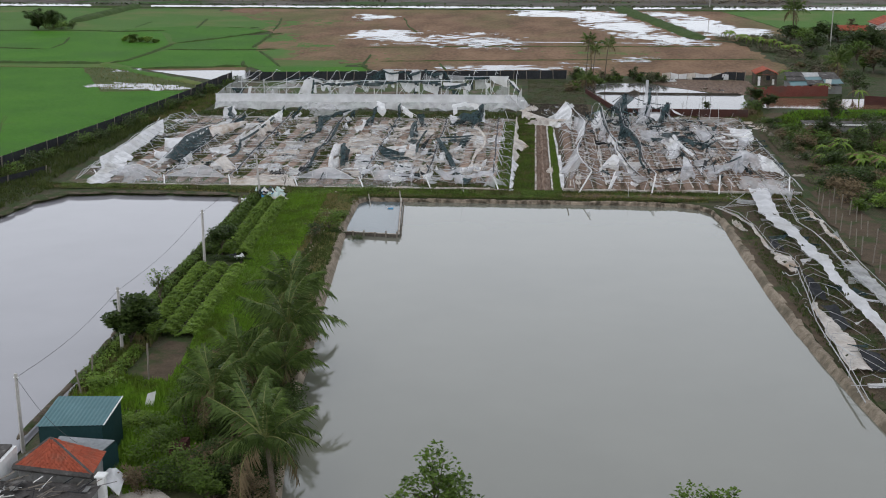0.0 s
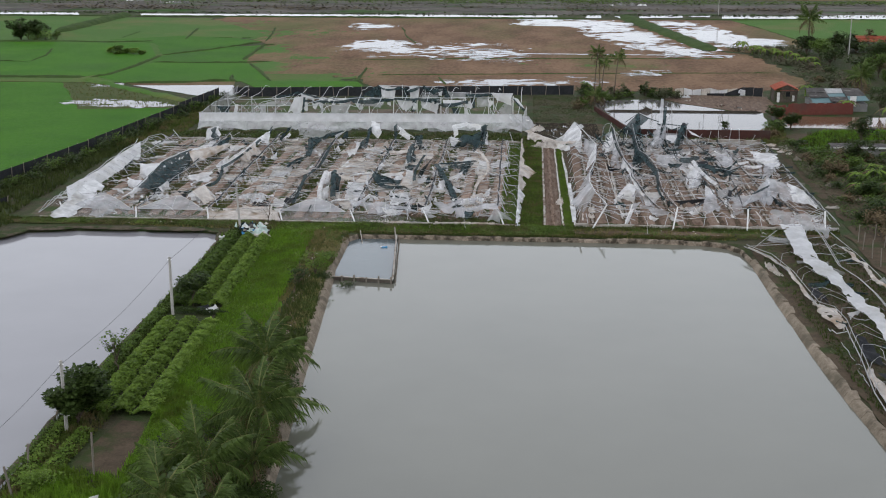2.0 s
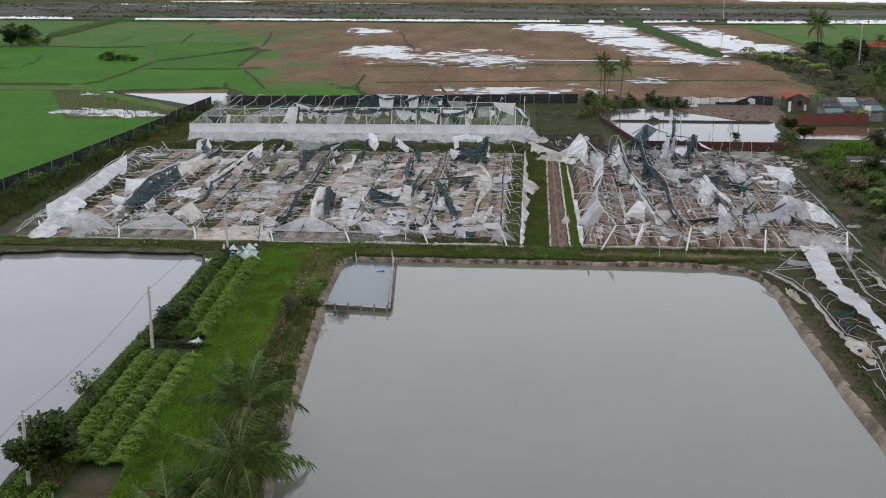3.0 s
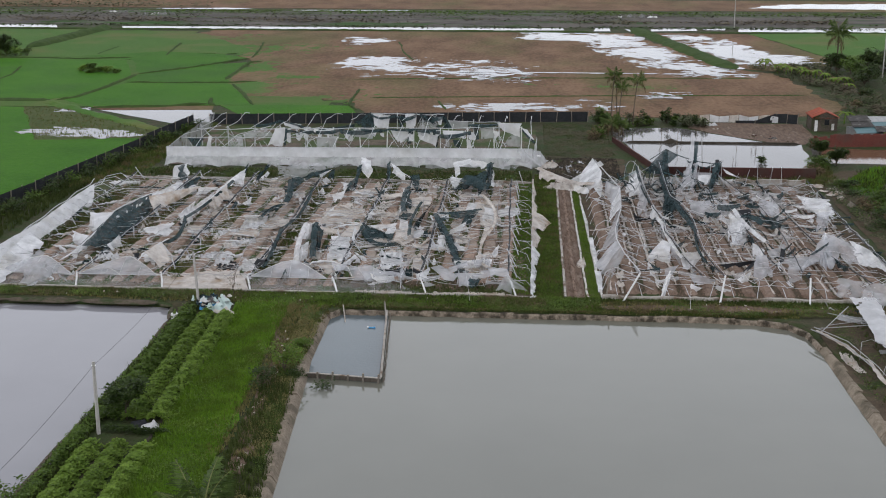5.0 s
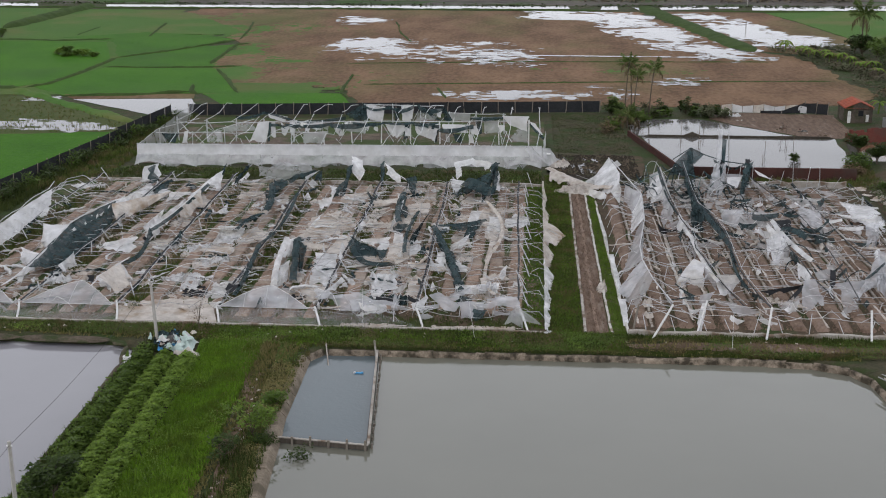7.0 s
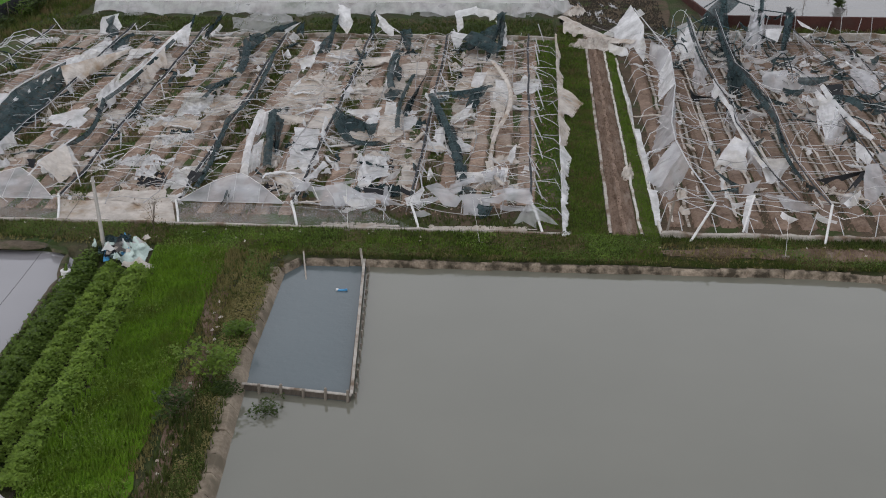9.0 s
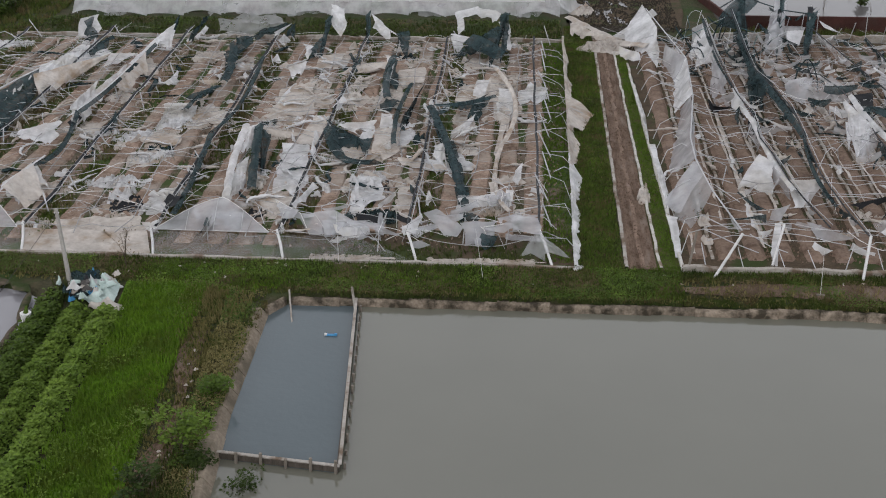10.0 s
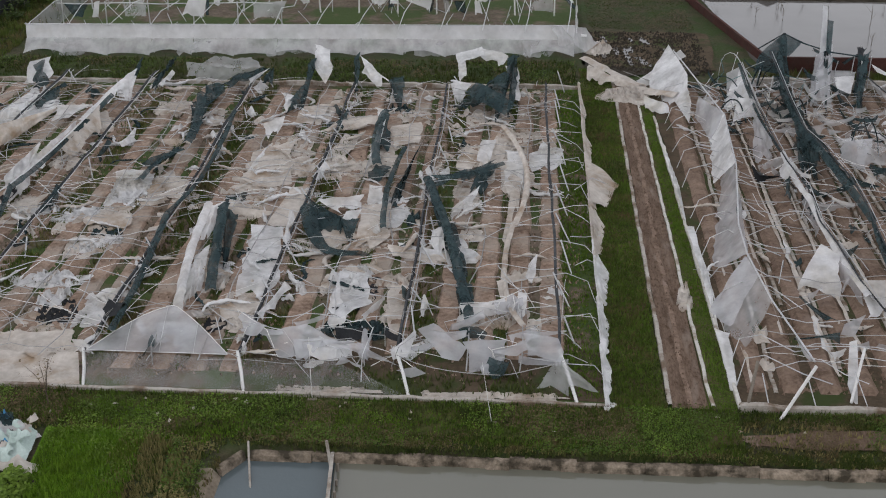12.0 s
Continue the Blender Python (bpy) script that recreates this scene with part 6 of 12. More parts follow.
rag("torn_film", (-39.7, 172.3, 0.6), (-39.4, 173.1, 0.5), (-38.0, 170.5, 0.2), (-38.7, 170.1, 0.2), M_FILM_CREAM, C_FILM + " caught on the wrecked frame", 10)
rag("shade_net", (-40.1, 161.7, 0.9), (-39.7, 164.6, 0.9), (-39.5, 162.9, 0.2), (-39.9, 161.1, 0.2), M_NET_BLACK, D_NET + " caught on the wrecked frame", 11)
rag("torn_film", (-48.1, 187.9, 1.8), (-46.7, 189.2, 1.9), (-46.0, 187.5, 0.5), (-48.5, 186.4, 0.3), M_FILM, W_FILM + " caught on the wrecked frame", 12)
rag("shade_net", (-47.4, 187.1, 1.8), (-46.9, 188.2, 1.8), (-45.5, 185.5, 0.4), (-46.7, 184.3, 0.3), M_NET, D_NET + " caught on the wrecked frame", 13)
rag("torn_film", (-45.2, 182.8, 1.3), (-45.2, 183.8, 1.2), (-44.1, 182.3, 0.2), (-45.2, 181.2, 0.2), M_FILM, W_FILM + " caught on the wrecked frame", 14)
rag("torn_film", (-48.6, 176.2, 0.7), (-43.4, 181.2, 0.8), (-42.3, 180.5, 0.4), (-46.8, 171.7, 0.2), M_FILM, W_FILM + " caught on the wrecked frame", 15)
rag("torn_film", (-43.0, 179.9, 0.9), (-40.6, 180.7, 0.7), (-40.9, 178.9, 0.4), (-42.7, 177.7, 0.3), M_FILM, W_FILM + " caught on the wrecked frame", 16)
rag("torn_film", (-34.8, 188.0, 2.0), (-28.4, 187.8, 1.7), (-29.6, 187.9, 0.9), (-35.1, 186.1, 0.4), M_FILM_THIN, T_FILM + " caught on the wrecked frame", 17)
rag("torn_film", (-33.1, 188.3, 2.4), (-29.2, 188.4, 2.3), (-28.3, 187.3, 1.6), (-34.6, 187.5, 1.9), M_FILM_THIN, T_FILM + " caught on the wrecked frame", 18)
rag("shade_net", (-31.3, 186.2, 1.4), (-27.7, 187.8, 1.7), (-28.6, 186.6, 1.1), (-32.0, 183.4, 0.9), M_NET, D_NET + " caught on the wrecked frame", 19)
rag("shade_net", (-32.3, 184.6, 1.3), (-30.3, 184.7, 1.2), (-30.9, 181.0, 0.7), (-32.7, 181.8, 0.8), M_NET, D_NET + " caught on the wrecked frame", 20)
rag("shade_net", (-32.8, 181.5, 0.9), (-31.0, 181.6, 0.8), (-30.9, 175.3, 0.2), (-31.7, 175.2, 0.2), M_NET, D_NET + " caught on the wrecked frame", 21)
rag("torn_film", (-29.0, 185.3, 1.5), (-27.6, 187.8, 1.8), (-28.4, 186.7, 1.3), (-28.9, 184.7, 1.0), M_FILM, W_FILM + " caught on the wrecked frame", 22)
rag("shade_net", (-27.8, 186.0, 1.3), (-27.4, 187.8, 1.8), (-27.1, 186.8, 0.6), (-28.1, 186.3, 0.5), M_NET, D_NET + " caught on the wrecked frame", 23)
rag("shade_net", (-37.0, 187.3, 1.2), (-36.0, 190.5, 1.8), (-36.4, 188.6, 1.3), (-36.7, 181.8, 0.4), M_NET, D_NET + " caught on the wrecked frame", 24)
rag("shade_net", (-33.1, 169.1, 0.5), (-31.2, 173.3, 0.6), (-31.4, 170.2, 0.2), (-31.9, 167.6, 0.2), M_NET, D_NET + " caught on the wrecked frame", 25)
rag("torn_film", (-32.3, 167.0, 0.5), (-31.6, 167.6, 0.5), (-31.5, 162.5, 0.2), (-32.2, 162.5, 0.2), M_FILM, W_FILM + " caught on the wrecked frame", 26)
rag("torn_film", (-34.3, 174.3, 0.5), (-30.4, 174.5, 0.4), (-30.7, 173.5, 0.2), (-32.3, 173.4, 0.2), M_FILM_CREAM, C_FILM + " caught on the wrecked frame", 27)
heap("torn_film", -32.7, 165.7, 2.2, 4.8, 0.6, M_FILM, W_FILM + " crumpled over the soil beds", 828, 0)
heap("torn_film", -34.8, 161.1, 2.6, 2.6, 0.6, M_FILM, W_FILM + " crumpled over the soil beds", 829, 0)
heap("torn_film", -32.2, 156.1, 3.0, 1.8, 0.5, M_FILM, W_FILM + " crumpled over the soil beds", 830, 0)
heap("torn_film", -33.1, 151.9, 5.2, 1.6, 0.4, M_FILM, W_FILM + " crumpled over the soil beds", 831, 0)
heap("torn_film", -32.1, 149.9, 1.6, 2.0, 0.5, M_FILM, W_FILM + " crumpled over the soil beds", 832, 0)
heap("shade_net", -31.4, 147.7, 2.2, 3.4, 0.25, M_NET_BLACK, D_NET + " crumpled over the soil beds", 833, 0)
heap("shade_net", -32.1, 158.5, 2.2, 1.8, 0.25, M_NET, D_NET + " crumpled over the soil beds", 834, 0)
heap("torn_film", -34.5, 181.1, 2.6, 3.0, 0.4, M_FILM_CREAM, C_FILM + " crumpled over the soil beds", 835, 0)
heap("torn_film", -31.9, 156.9, 1.8, 1.4, 0.5, M_FILM, W_FILM + " crumpled over the soil beds", 836, 0)
heap("torn_film", -37.8, 161.2, 3, 1.2, 0.4, M_FILM, W_FILM + " crumpled over the soil beds", 837, 0)
heap("torn_film", -31.9, 145.8, 4, 1.6, 0.24, M_FILM_CREAM, C_FILM + " crumpled over the soil beds", 838, 0)
rag("torn_film", (-26.0, 159.4, 1.5), (-25.0, 160.3, 1.7), (-25.1, 158.3, 0.9), (-25.5, 154.4, 0.8), M_FILM, W_FILM + " caught on the wrecked frame", 39)
rag("torn_film", (-25.6, 154.5, 0.8), (-25.0, 155.9, 0.9), (-24.4, 151.6, 0.5), (-24.6, 148.9, 0.3), M_FILM, W_FILM + " caught on the wrecked frame", 40)
rag("torn_film", (-25.5, 152.5, 0.7), (-25.3, 153.2, 0.7), (-24.1, 148.9, 0.2), (-24.9, 149.0, 0.2), M_FILM, W_FILM + " caught on the wrecked frame", 41)
rag("shade_net", (-25.4, 159.7, 1.6), (-24.1, 159.6, 1.3), (-23.2, 152.7, 0.1), (-24.9, 155.7, 0.6), M_NET, D_NET + " caught on the wrecked frame", 42)
rag("shade_net", (-24.8, 155.5, 0.7), (-23.9, 156.0, 0.5), (-23.2, 152.2, 0.1), (-23.8, 152.3, 0.2), M_NET_BLACK, D_NET + " caught on the wrecked frame", 43)
rag("torn_film", (-25.5, 160.6, 1.2), (-22.4, 161.3, 0.6), (-22.7, 160.9, 0.3), (-24.8, 160.7, 0.4), M_FILM_CREAM, C_FILM + " caught on the wrecked frame", 44)
heap("torn_film", -24.1, 152.2, 2.0, 3.0, 0.5, M_FILM_CREAM, C_FILM + " crumpled over the soil beds", 845, 0)
heap("torn_film", -22.2, 149.6, 4.2, 2.6, 0.36, M_FILM_CREAM, C_FILM + " crumpled over the soil beds", 846, 0)
heap("torn_film", -24.9, 155.0, 1.6, 2.6, 0.5, M_FILM_CREAM, C_FILM + " crumpled over the soil beds", 847, 0)
heap("torn_film", -26.3, 159.3, 1.5, 1.6, 0.4, M_FILM, W_FILM + " crumpled over the soil beds", 848, 0)
heap("shade_net", -22.6, 147.3, 1.2, 1.6, 0.4, M_NET_BLACK, D_NET + " crumpled over the soil beds", 849, 0)
heap("torn_film", -21.9, 147.7, 2.4, 1.5, 0.3, M_FILM_CREAM, C_FILM + " crumpled over the soil beds", 850, 0)
rag("torn_film", (-24.3, 147.2, 0.9), (-23.8, 147.5, 0.9), (-22.7, 148.1, 0.3), (-24.3, 147.7, 0.3), M_FILM_THIN, T_FILM + " caught on the wrecked frame", 51)
rag("torn_film", (-26.0, 175.9, 1.1), (-24.2, 177.3, 1.3), (-24.7, 175.3, 0.6), (-25.3, 174.3, 0.5), M_FILM, W_FILM + " caught on the wrecked frame", 52)
heap("torn_film", -23.3, 172.8, 3.2, 7.5, 0.17, M_FILM_CREAM, C_FILM + " crumpled over the soil beds", 853, 0)
heap("torn_film", -24.6, 167.0, 4.6, 4.2, 0.3, M_FILM_CREAM, C_FILM + " crumpled over the soil beds", 854, 0)
rag("torn_film", (-25.1, 172.3, 0.6), (-24.8, 173.5, 0.6), (-24.6, 167.7, 0.2), (-25.9, 167.4, 0.2), M_FILM, W_FILM + " caught on the wrecked frame", 55)
heap("torn_film", -22.2, 181.2, 2.8, 5.5, 0.15, M_FILM_CREAM, C_FILM + " crumpled over the soil beds", 856, 0)
heap("torn_film", -23.4, 165.8, 5, 2.0, 0.24, M_FILM_CREAM, C_FILM + " crumpled over the soil beds", 857, 0)
rag("shade_net", (-24.7, 185.3, 1.1), (-23.7, 184.0, 1.1), (-24.1, 180.6, 0.5), (-25.3, 179.3, 0.5), M_NET, D_NET + " caught on the wrecked frame", 58)
rag("shade_net", (-24.8, 189.7, 2.0), (-24.2, 189.9, 2.1), (-23.5, 181.3, 0.5), (-24.3, 181.3, 0.5), M_NET, D_NET + " caught on the wrecked frame", 59)
rag("torn_film", (-24.7, 192.2, 2.5), (-23.3, 191.6, 2.2), (-22.0, 186.1, 0.8), (-24.1, 186.5, 0.9), M_FILM, W_FILM + " caught on the wrecked frame", 60)
rag("torn_film", (-26.0, 183.4, 1.1), (-24.4, 183.1, 0.9), (-24.4, 180.9, 0.4), (-25.3, 180.6, 0.5), M_FILM, W_FILM + " caught on the wrecked frame", 61)
rag("shade_net", (-26.0, 164.2, 0.4), (-24.3, 164.8, 0.4), (-24.4, 163.3, 0.1), (-25.9, 163.4, 0.1), M_NET, D_NET + " caught on the wrecked frame", 62)
rag("torn_film", (-20.5, 189.7, 2.3), (-19.9, 189.3, 2.1), (-17.6, 186.5, 1.0), (-19.0, 185.7, 1.0), M_FILM, W_FILM + " caught on the wrecked frame", 63)
rag("shade_net", (-21.1, 190.0, 2.2), (-20.5, 190.2, 2.3), (-20.2, 185.6, 0.3), (-20.8, 186.3, 0.3), M_NET, D_NET + " caught on the wrecked frame", 64)
rag("torn_film", (-20.2, 188.0, 1.3), (-20.1, 189.2, 1.9), (-17.7, 186.4, 1.0), (-18.6, 186.0, 0.9), M_FILM, W_FILM + " caught on the wrecked frame", 65)
rag("shade_net", (-17.8, 186.9, 1.3), (-16.5, 187.0, 1.2), (-16.2, 181.0, 0.3), (-17.4, 181.0, 0.3), M_NET, D_NET + " caught on the wrecked frame", 66)
rag("shade_net", (-17.5, 178.5, 1.1), (-16.8, 178.6, 1.0), (-16.2, 173.1, 0.3), (-17.5, 172.2, 0.4), M_NET, D_NET + " caught on the wrecked frame", 67)
rag("torn_film", (-18.2, 180.1, 1.2), (-17.1, 179.6, 1.1), (-16.7, 178.2, 0.6), (-17.7, 178.8, 0.7), M_FILM, W_FILM + " caught on the wrecked frame", 68)
rag("torn_film", (-17.5, 177.3, 1.0), (-17.0, 178.0, 1.0), (-16.9, 169.3, 0.4), (-17.5, 169.2, 0.4), M_FILM, W_FILM + " caught on the wrecked frame", 69)
rag("torn_film", (-20.7, 178.2, 0.7), (-17.2, 178.8, 1.0), (-18.0, 177.5, 0.4), (-22.3, 176.2, 0.3), M_FILM_CREAM, C_FILM + " caught on the wrecked frame", 70)
heap("torn_film", -15.7, 180.7, 3.2, 2.6, 0.3, M_FILM_CREAM, C_FILM + " crumpled over the soil beds", 871, 0)
rag("shade_net", (-17.1, 169.5, 0.6), (-15.8, 169.3, 0.6), (-15.5, 167.1, 0.2), (-17.2, 167.0, 0.2), M_NET, D_NET + " caught on the wrecked frame", 72)
rag("shade_net", (-15.2, 163.7, 0.7), (-13.9, 174.2, 0.9), (-14.5, 168.6, 0.5), (-14.7, 162.6, 0.2), M_NET, D_NET + " caught on the wrecked frame", 73)
rag("shade_net", (-15.1, 165.9, 0.6), (-14.6, 166.9, 0.6), (-14.5, 161.2, 0.2), (-15.2, 161.1, 0.2), M_NET, D_NET + " caught on the wrecked frame", 74)
heap("shade_net", -16.2, 182.2, 2.0, 1.6, 0.5, M_NET, D_NET + " crumpled over the soil beds", 875, 0)
heap("torn_film", -15.9, 175.4, 2.6, 4.5, 0.2, M_FILM_CREAM, C_FILM + " crumpled over the soil beds", 876, 0)
heap("torn_film", -19.1, 169.1, 3.2, 4.0, 0.27, M_FILM_CREAM, C_FILM + " crumpled over the soil beds", 877, 0)
heap("torn_film", -20.0, 170.8, 1.6, 1.6, 0.5, M_FILM_CREAM, C_FILM + " crumpled over the soil beds", 878, 0)
heap("torn_film", -18.0, 170.7, 2.5, 1.2, 0.4, M_FILM_CREAM, C_FILM + " crumpled over the soil beds", 879, 0)
rag("shade_net", (-20.7, 163.3, 0.8), (-18.8, 161.2, 0.9), (-16.8, 159.9, 0.4), (-19.4, 159.2, 0.2), M_NET, D_NET + " caught on the wrecked frame", 80)
rag("shade_net", (-20.2, 161.4, 0.7), (-16.6, 160.5, 0.7), (-16.6, 157.8, 0.1), (-19.2, 158.5, 0.1), M_NET, D_NET + " caught on the wrecked frame", 81)
rag("torn_film", (-19.9, 163.0, 0.9), (-16.8, 163.6, 0.9), (-16.9, 162.3, 0.6), (-17.8, 160.9, 0.6), M_FILM, W_FILM + " caught on the wrecked frame", 82)
rag("torn_film", (-17.8, 160.9, 0.9), (-16.7, 161.4, 0.9), (-17.1, 160.2, 0.2), (-18.1, 160.3, 0.3), M_FILM, W_FILM + " caught on the wrecked frame", 83)
rag("torn_film", (-16.8, 165.7, 0.7), (-15.9, 165.6, 0.7), (-15.2, 162.4, 0.2), (-16.7, 162.8, 0.2), M_FILM, W_FILM + " caught on the wrecked frame", 84)
heap("torn_film", -15.9, 159.4, 3.2, 5.0, 0.15, M_FILM_CREAM, C_FILM + " crumpled over the soil beds", 885, 0)
heap("torn_film", -16.0, 162.6, 1.8, 2, 0.4, M_FILM, W_FILM + " crumpled over the soil beds", 886, 0)
heap("torn_film", -20.4, 157.6, 3.0, 1.4, 0.24, M_FILM_CREAM, C_FILM + " crumpled over the soil beds", 887, 0)
heap("torn_film", -14.9, 164.0, 2.0, 1.8, 0.4, M_FILM, W_FILM + " crumpled over the soil beds", 888, 0)
rag("shade_net", (-10.0, 185.4, 1.6), (-8.1, 187.1, 1.9), (-8.5, 178.7, 0.6), (-10.2, 180.7, 1.0), M_NET, D_NET + " caught on the wrecked frame", 89)
rag("shade_net", (-12.6, 181.7, 0.6), (-9.4, 185.0, 1.6), (-10.1, 182.0, 1.0), (-12.2, 181.4, 0.5), M_NET, D_NET + " caught on the wrecked frame", 90)
rag("shade_net", (-8.3, 189.7, 2.3), (-7.2, 189.9, 2.4), (-7.7, 180.1, 0.8), (-9.1, 177.9, 0.4), M_NET, D_NET + " caught on the wrecked frame", 91)
rag("torn_film", (-12.7, 191.0, 2.2), (-10.6, 192.1, 2.5), (-10.3, 190.7, 2.1), (-12.5, 189.6, 1.8), M_FILM, W_FILM + " caught on the wrecked frame", 92)
rag("torn_film", (-10.7, 192.1, 2.5), (-8.2, 190.5, 2.3), (-8.4, 188.6, 1.7), (-10.9, 191.0, 2.1), M_FILM, W_FILM + " caught on the wrecked frame", 93)
rag("torn_film", (-12.5, 190.4, 1.9), (-11.8, 190.5, 1.9), (-11.5, 186.5, 0.9), (-12.0, 185.3, 0.8), M_FILM, W_FILM + " caught on the wrecked frame", 94)
rag("torn_film", (-12.9, 187.5, 1.1), (-11.1, 186.5, 1.0), (-11.8, 183.7, 0.4), (-12.4, 184.3, 0.4), M_FILM, W_FILM + " caught on the wrecked frame", 95)
rag("torn_film", (-8.5, 189.1, 1.9), (-7.4, 188.7, 1.9), (-7.1, 183.9, 0.9), (-7.7, 183.1, 0.9), M_FILM, W_FILM + " caught on the wrecked frame", 96)
rag("shade_net", (-13.0, 165.8, 0.9), (-11.4, 167.0, 1.1), (-11.5, 165.9, 0.6), (-12.7, 165.8, 0.6), M_NET, D_NET + " caught on the wrecked frame", 97)
rag("shade_net", (-11.4, 167.0, 1.1), (-8.4, 169.8, 1.1), (-8.8, 168.0, 0.6), (-11.4, 166.1, 0.7), M_NET, D_NET + " caught on the wrecked frame", 98)
rag("shade_net", (-10.0, 168.4, 0.9), (-8.5, 169.8, 1.0), (-9.2, 164.9, 0.3), (-10.3, 165.3, 0.3), M_NET, D_NET + " caught on the wrecked frame", 99)
rag("torn_film", (-9.8, 174.4, 1.0), (-8.6, 173.9, 0.9), (-9.4, 168.5, 0.4), (-10.1, 168.4, 0.4), M_FILM, W_FILM + " caught on the wrecked frame", 100)
rag("torn_film", (-11.2, 162.8, 0.5), (-9.5, 166.2, 0.7), (-10.0, 162.8, 0.2), (-11.9, 160.5, 0.2), M_FILM, W_FILM + " caught on the wrecked frame", 101)
rag("shade_net", (-12.9, 165.0, 1.0), (-12.1, 164.4, 0.9), (-10.6, 156.1, 0.4), (-11.4, 156.9, 0.4), M_NET, D_NET + " caught on the wrecked frame", 102)
rag("shade_net", (-11.5, 160.0, 0.5), (-10.7, 160.1, 0.5), (-9.3, 151.6, 0.2), (-10.5, 152.9, 0.2), M_NET, D_NET + " caught on the wrecked frame", 103)
rag("shade_net", (-10.4, 152.8, 0.3), (-9.3, 152.9, 0.3), (-9.1, 148.5, 0.1), (-9.9, 148.7, 0.2), M_NET, D_NET + " caught on the wrecked frame", 104)
heap("torn_film", -7.7, 174.5, 2.2, 6.0, 0.5, M_FILM_CREAM, C_FILM + " crumpled over the soil beds", 905, 0)
rag("torn_film", (-8.1, 172.7, 0.6), (-6.7, 172.6, 0.6), (-6.8, 164.3, 0.2), (-7.9, 165.2, 0.2), M_FILM, W_FILM + " caught on the wrecked frame", 106)
rag("torn_film", (-7.5, 165.8, 0.5), (-7.0, 165.4, 0.4), (-7.6, 158.3, 0.2), (-7.9, 158.3, 0.2), M_FILM_CREAM, C_FILM + " caught on the wrecked frame", 107)
heap("torn_film", -8.6, 180.5, 2.2, 3.0, 0.6, M_FILM_CREAM, C_FILM + " crumpled over the soil beds", 908, 0)
heap("torn_film", -7.1, 177.3, 3.2, 1.4, 0.3, M_FILM_CREAM, C_FILM + " crumpled over the soil beds", 909, 0)
heap("torn_film", -9.1, 174.1, 1.5, 3, 0.4, M_FILM_CREAM, C_FILM + " crumpled over the soil beds", 910, 0)
rag("torn_film", (-14.3, 157.6, 0.5), (-11.4, 156.4, 0.5), (-11.1, 155.5, 0.3), (-14.1, 156.9, 0.3), M_FILM, W_FILM + " caught on the wrecked frame", 111)
rag("torn_film", (-12.1, 158.2, 1.0), (-11.4, 158.9, 1.1), (-10.9, 154.8, 0.3), (-12.4, 157.0, 0.5), M_FILM, W_FILM + " caught on the wrecked frame", 112)
heap("torn_film", -9.7, 159.5, 1.6, 2.0, 0.4, M_FILM_CREAM, C_FILM + " crumpled over the soil beds", 913, 0)
heap("torn_film", -16.5, 152.7, 2.6, 3.4, 0.9, M_FILM, W_FILM + " crumpled over the soil beds", 914, 0)
heap("shade_net", -15.5, 151.7, 1.8, 4.0, 0.2, M_NET_BLACK, D_NET + " crumpled over the soil beds", 915, 0)
rag("torn_film", (-17.0, 150.4, 0.7), (-16.9, 153.0, 0.8), (-16.0, 148.4, 0.3), (-17.0, 147.7, 0.3), M_FILM, W_FILM + " caught on the wrecked frame", 116)
rag("torn_film", (-14.9, 147.6, 0.9), (-13.7, 150.9, 0.9), (-14.0, 150.4, 0.3), (-15.0, 147.5, 0.3), M_FILM, W_FILM + " caught on the wrecked frame", 117)
heap("torn_film", -7.9, 149.1, 3.2, 2.2, 0.36, M_FILM_CREAM, C_FILM + " crumpled over the soil beds", 918, 0)
rag("torn_film", (-6.8, 151.1, 0.7), (-6.3, 151.1, 0.7), (-6.4, 147.2, 0.6), (-6.9, 147.4, 0.5), M_FILM, W_FILM + " caught on the wrecked frame", 119)
rag("torn_film", (-8.1, 152.7, 0.5), (-7.6, 153.0, 0.5), (-6.9, 149.3, 0.3), (-7.4, 149.3, 0.2), M_FILM_CREAM, C_FILM + " caught on the wrecked frame", 120)
heap("torn_film", -6.9, 153.8, 2.6, 1.6, 0.6, M_FILM_CREAM, C_FILM + " crumpled over the soil beds", 921, 0)
rag("torn_film", (-6.3, 154.5, 0.7), (-5.8, 155.8, 0.8), (-5.9, 153.1, 0.3), (-6.6, 152.7, 0.3), M_FILM, W_FILM + " caught on the wrecked frame", 122)
heap("shade_net", -14.6, 147.5, 2.0, 2.0, 0.6, M_NET, D_NET + " crumpled over the soil beds", 923, 0)
heap("shade_net", -15.8, 147.2, 2.5, 1.2, 0.4, M_NET, D_NET + " crumpled over the soil beds", 924, 0)
heap("torn_film", -15.8, 154.1, 1.8, 1.2, 0.5, M_FILM_CREAM, C_FILM + " crumpled over the soil beds", 925, 0)
heap("torn_film", -13.7, 152.8, 2.5, 1.6, 0.4, M_FILM_CREAM, C_FILM + " crumpled over the soil beds", 926, 0)
heap("torn_film", -21.0, 165.0, 2, 1.2, 0.4, M_FILM, W_FILM + " crumpled over the soil beds", 927, 0)
rag("torn_film", (-35.3, 145.4, 0.4), (-29.8, 145.7, 0.4), (-28.1, 143.5, 0.3), (-34.4, 143.1, 0.3), M_FILM_CREAM, C_FILM + " caught on the wrecked frame", 128)
rag("torn_film", (-29.5, 144.7, 0.6), (-28.8, 144.7, 0.6), (-28.1, 143.9, 0.3), (-28.8, 143.8, 0.3), M_FILM, W_FILM + " caught on the wrecked frame", 129)
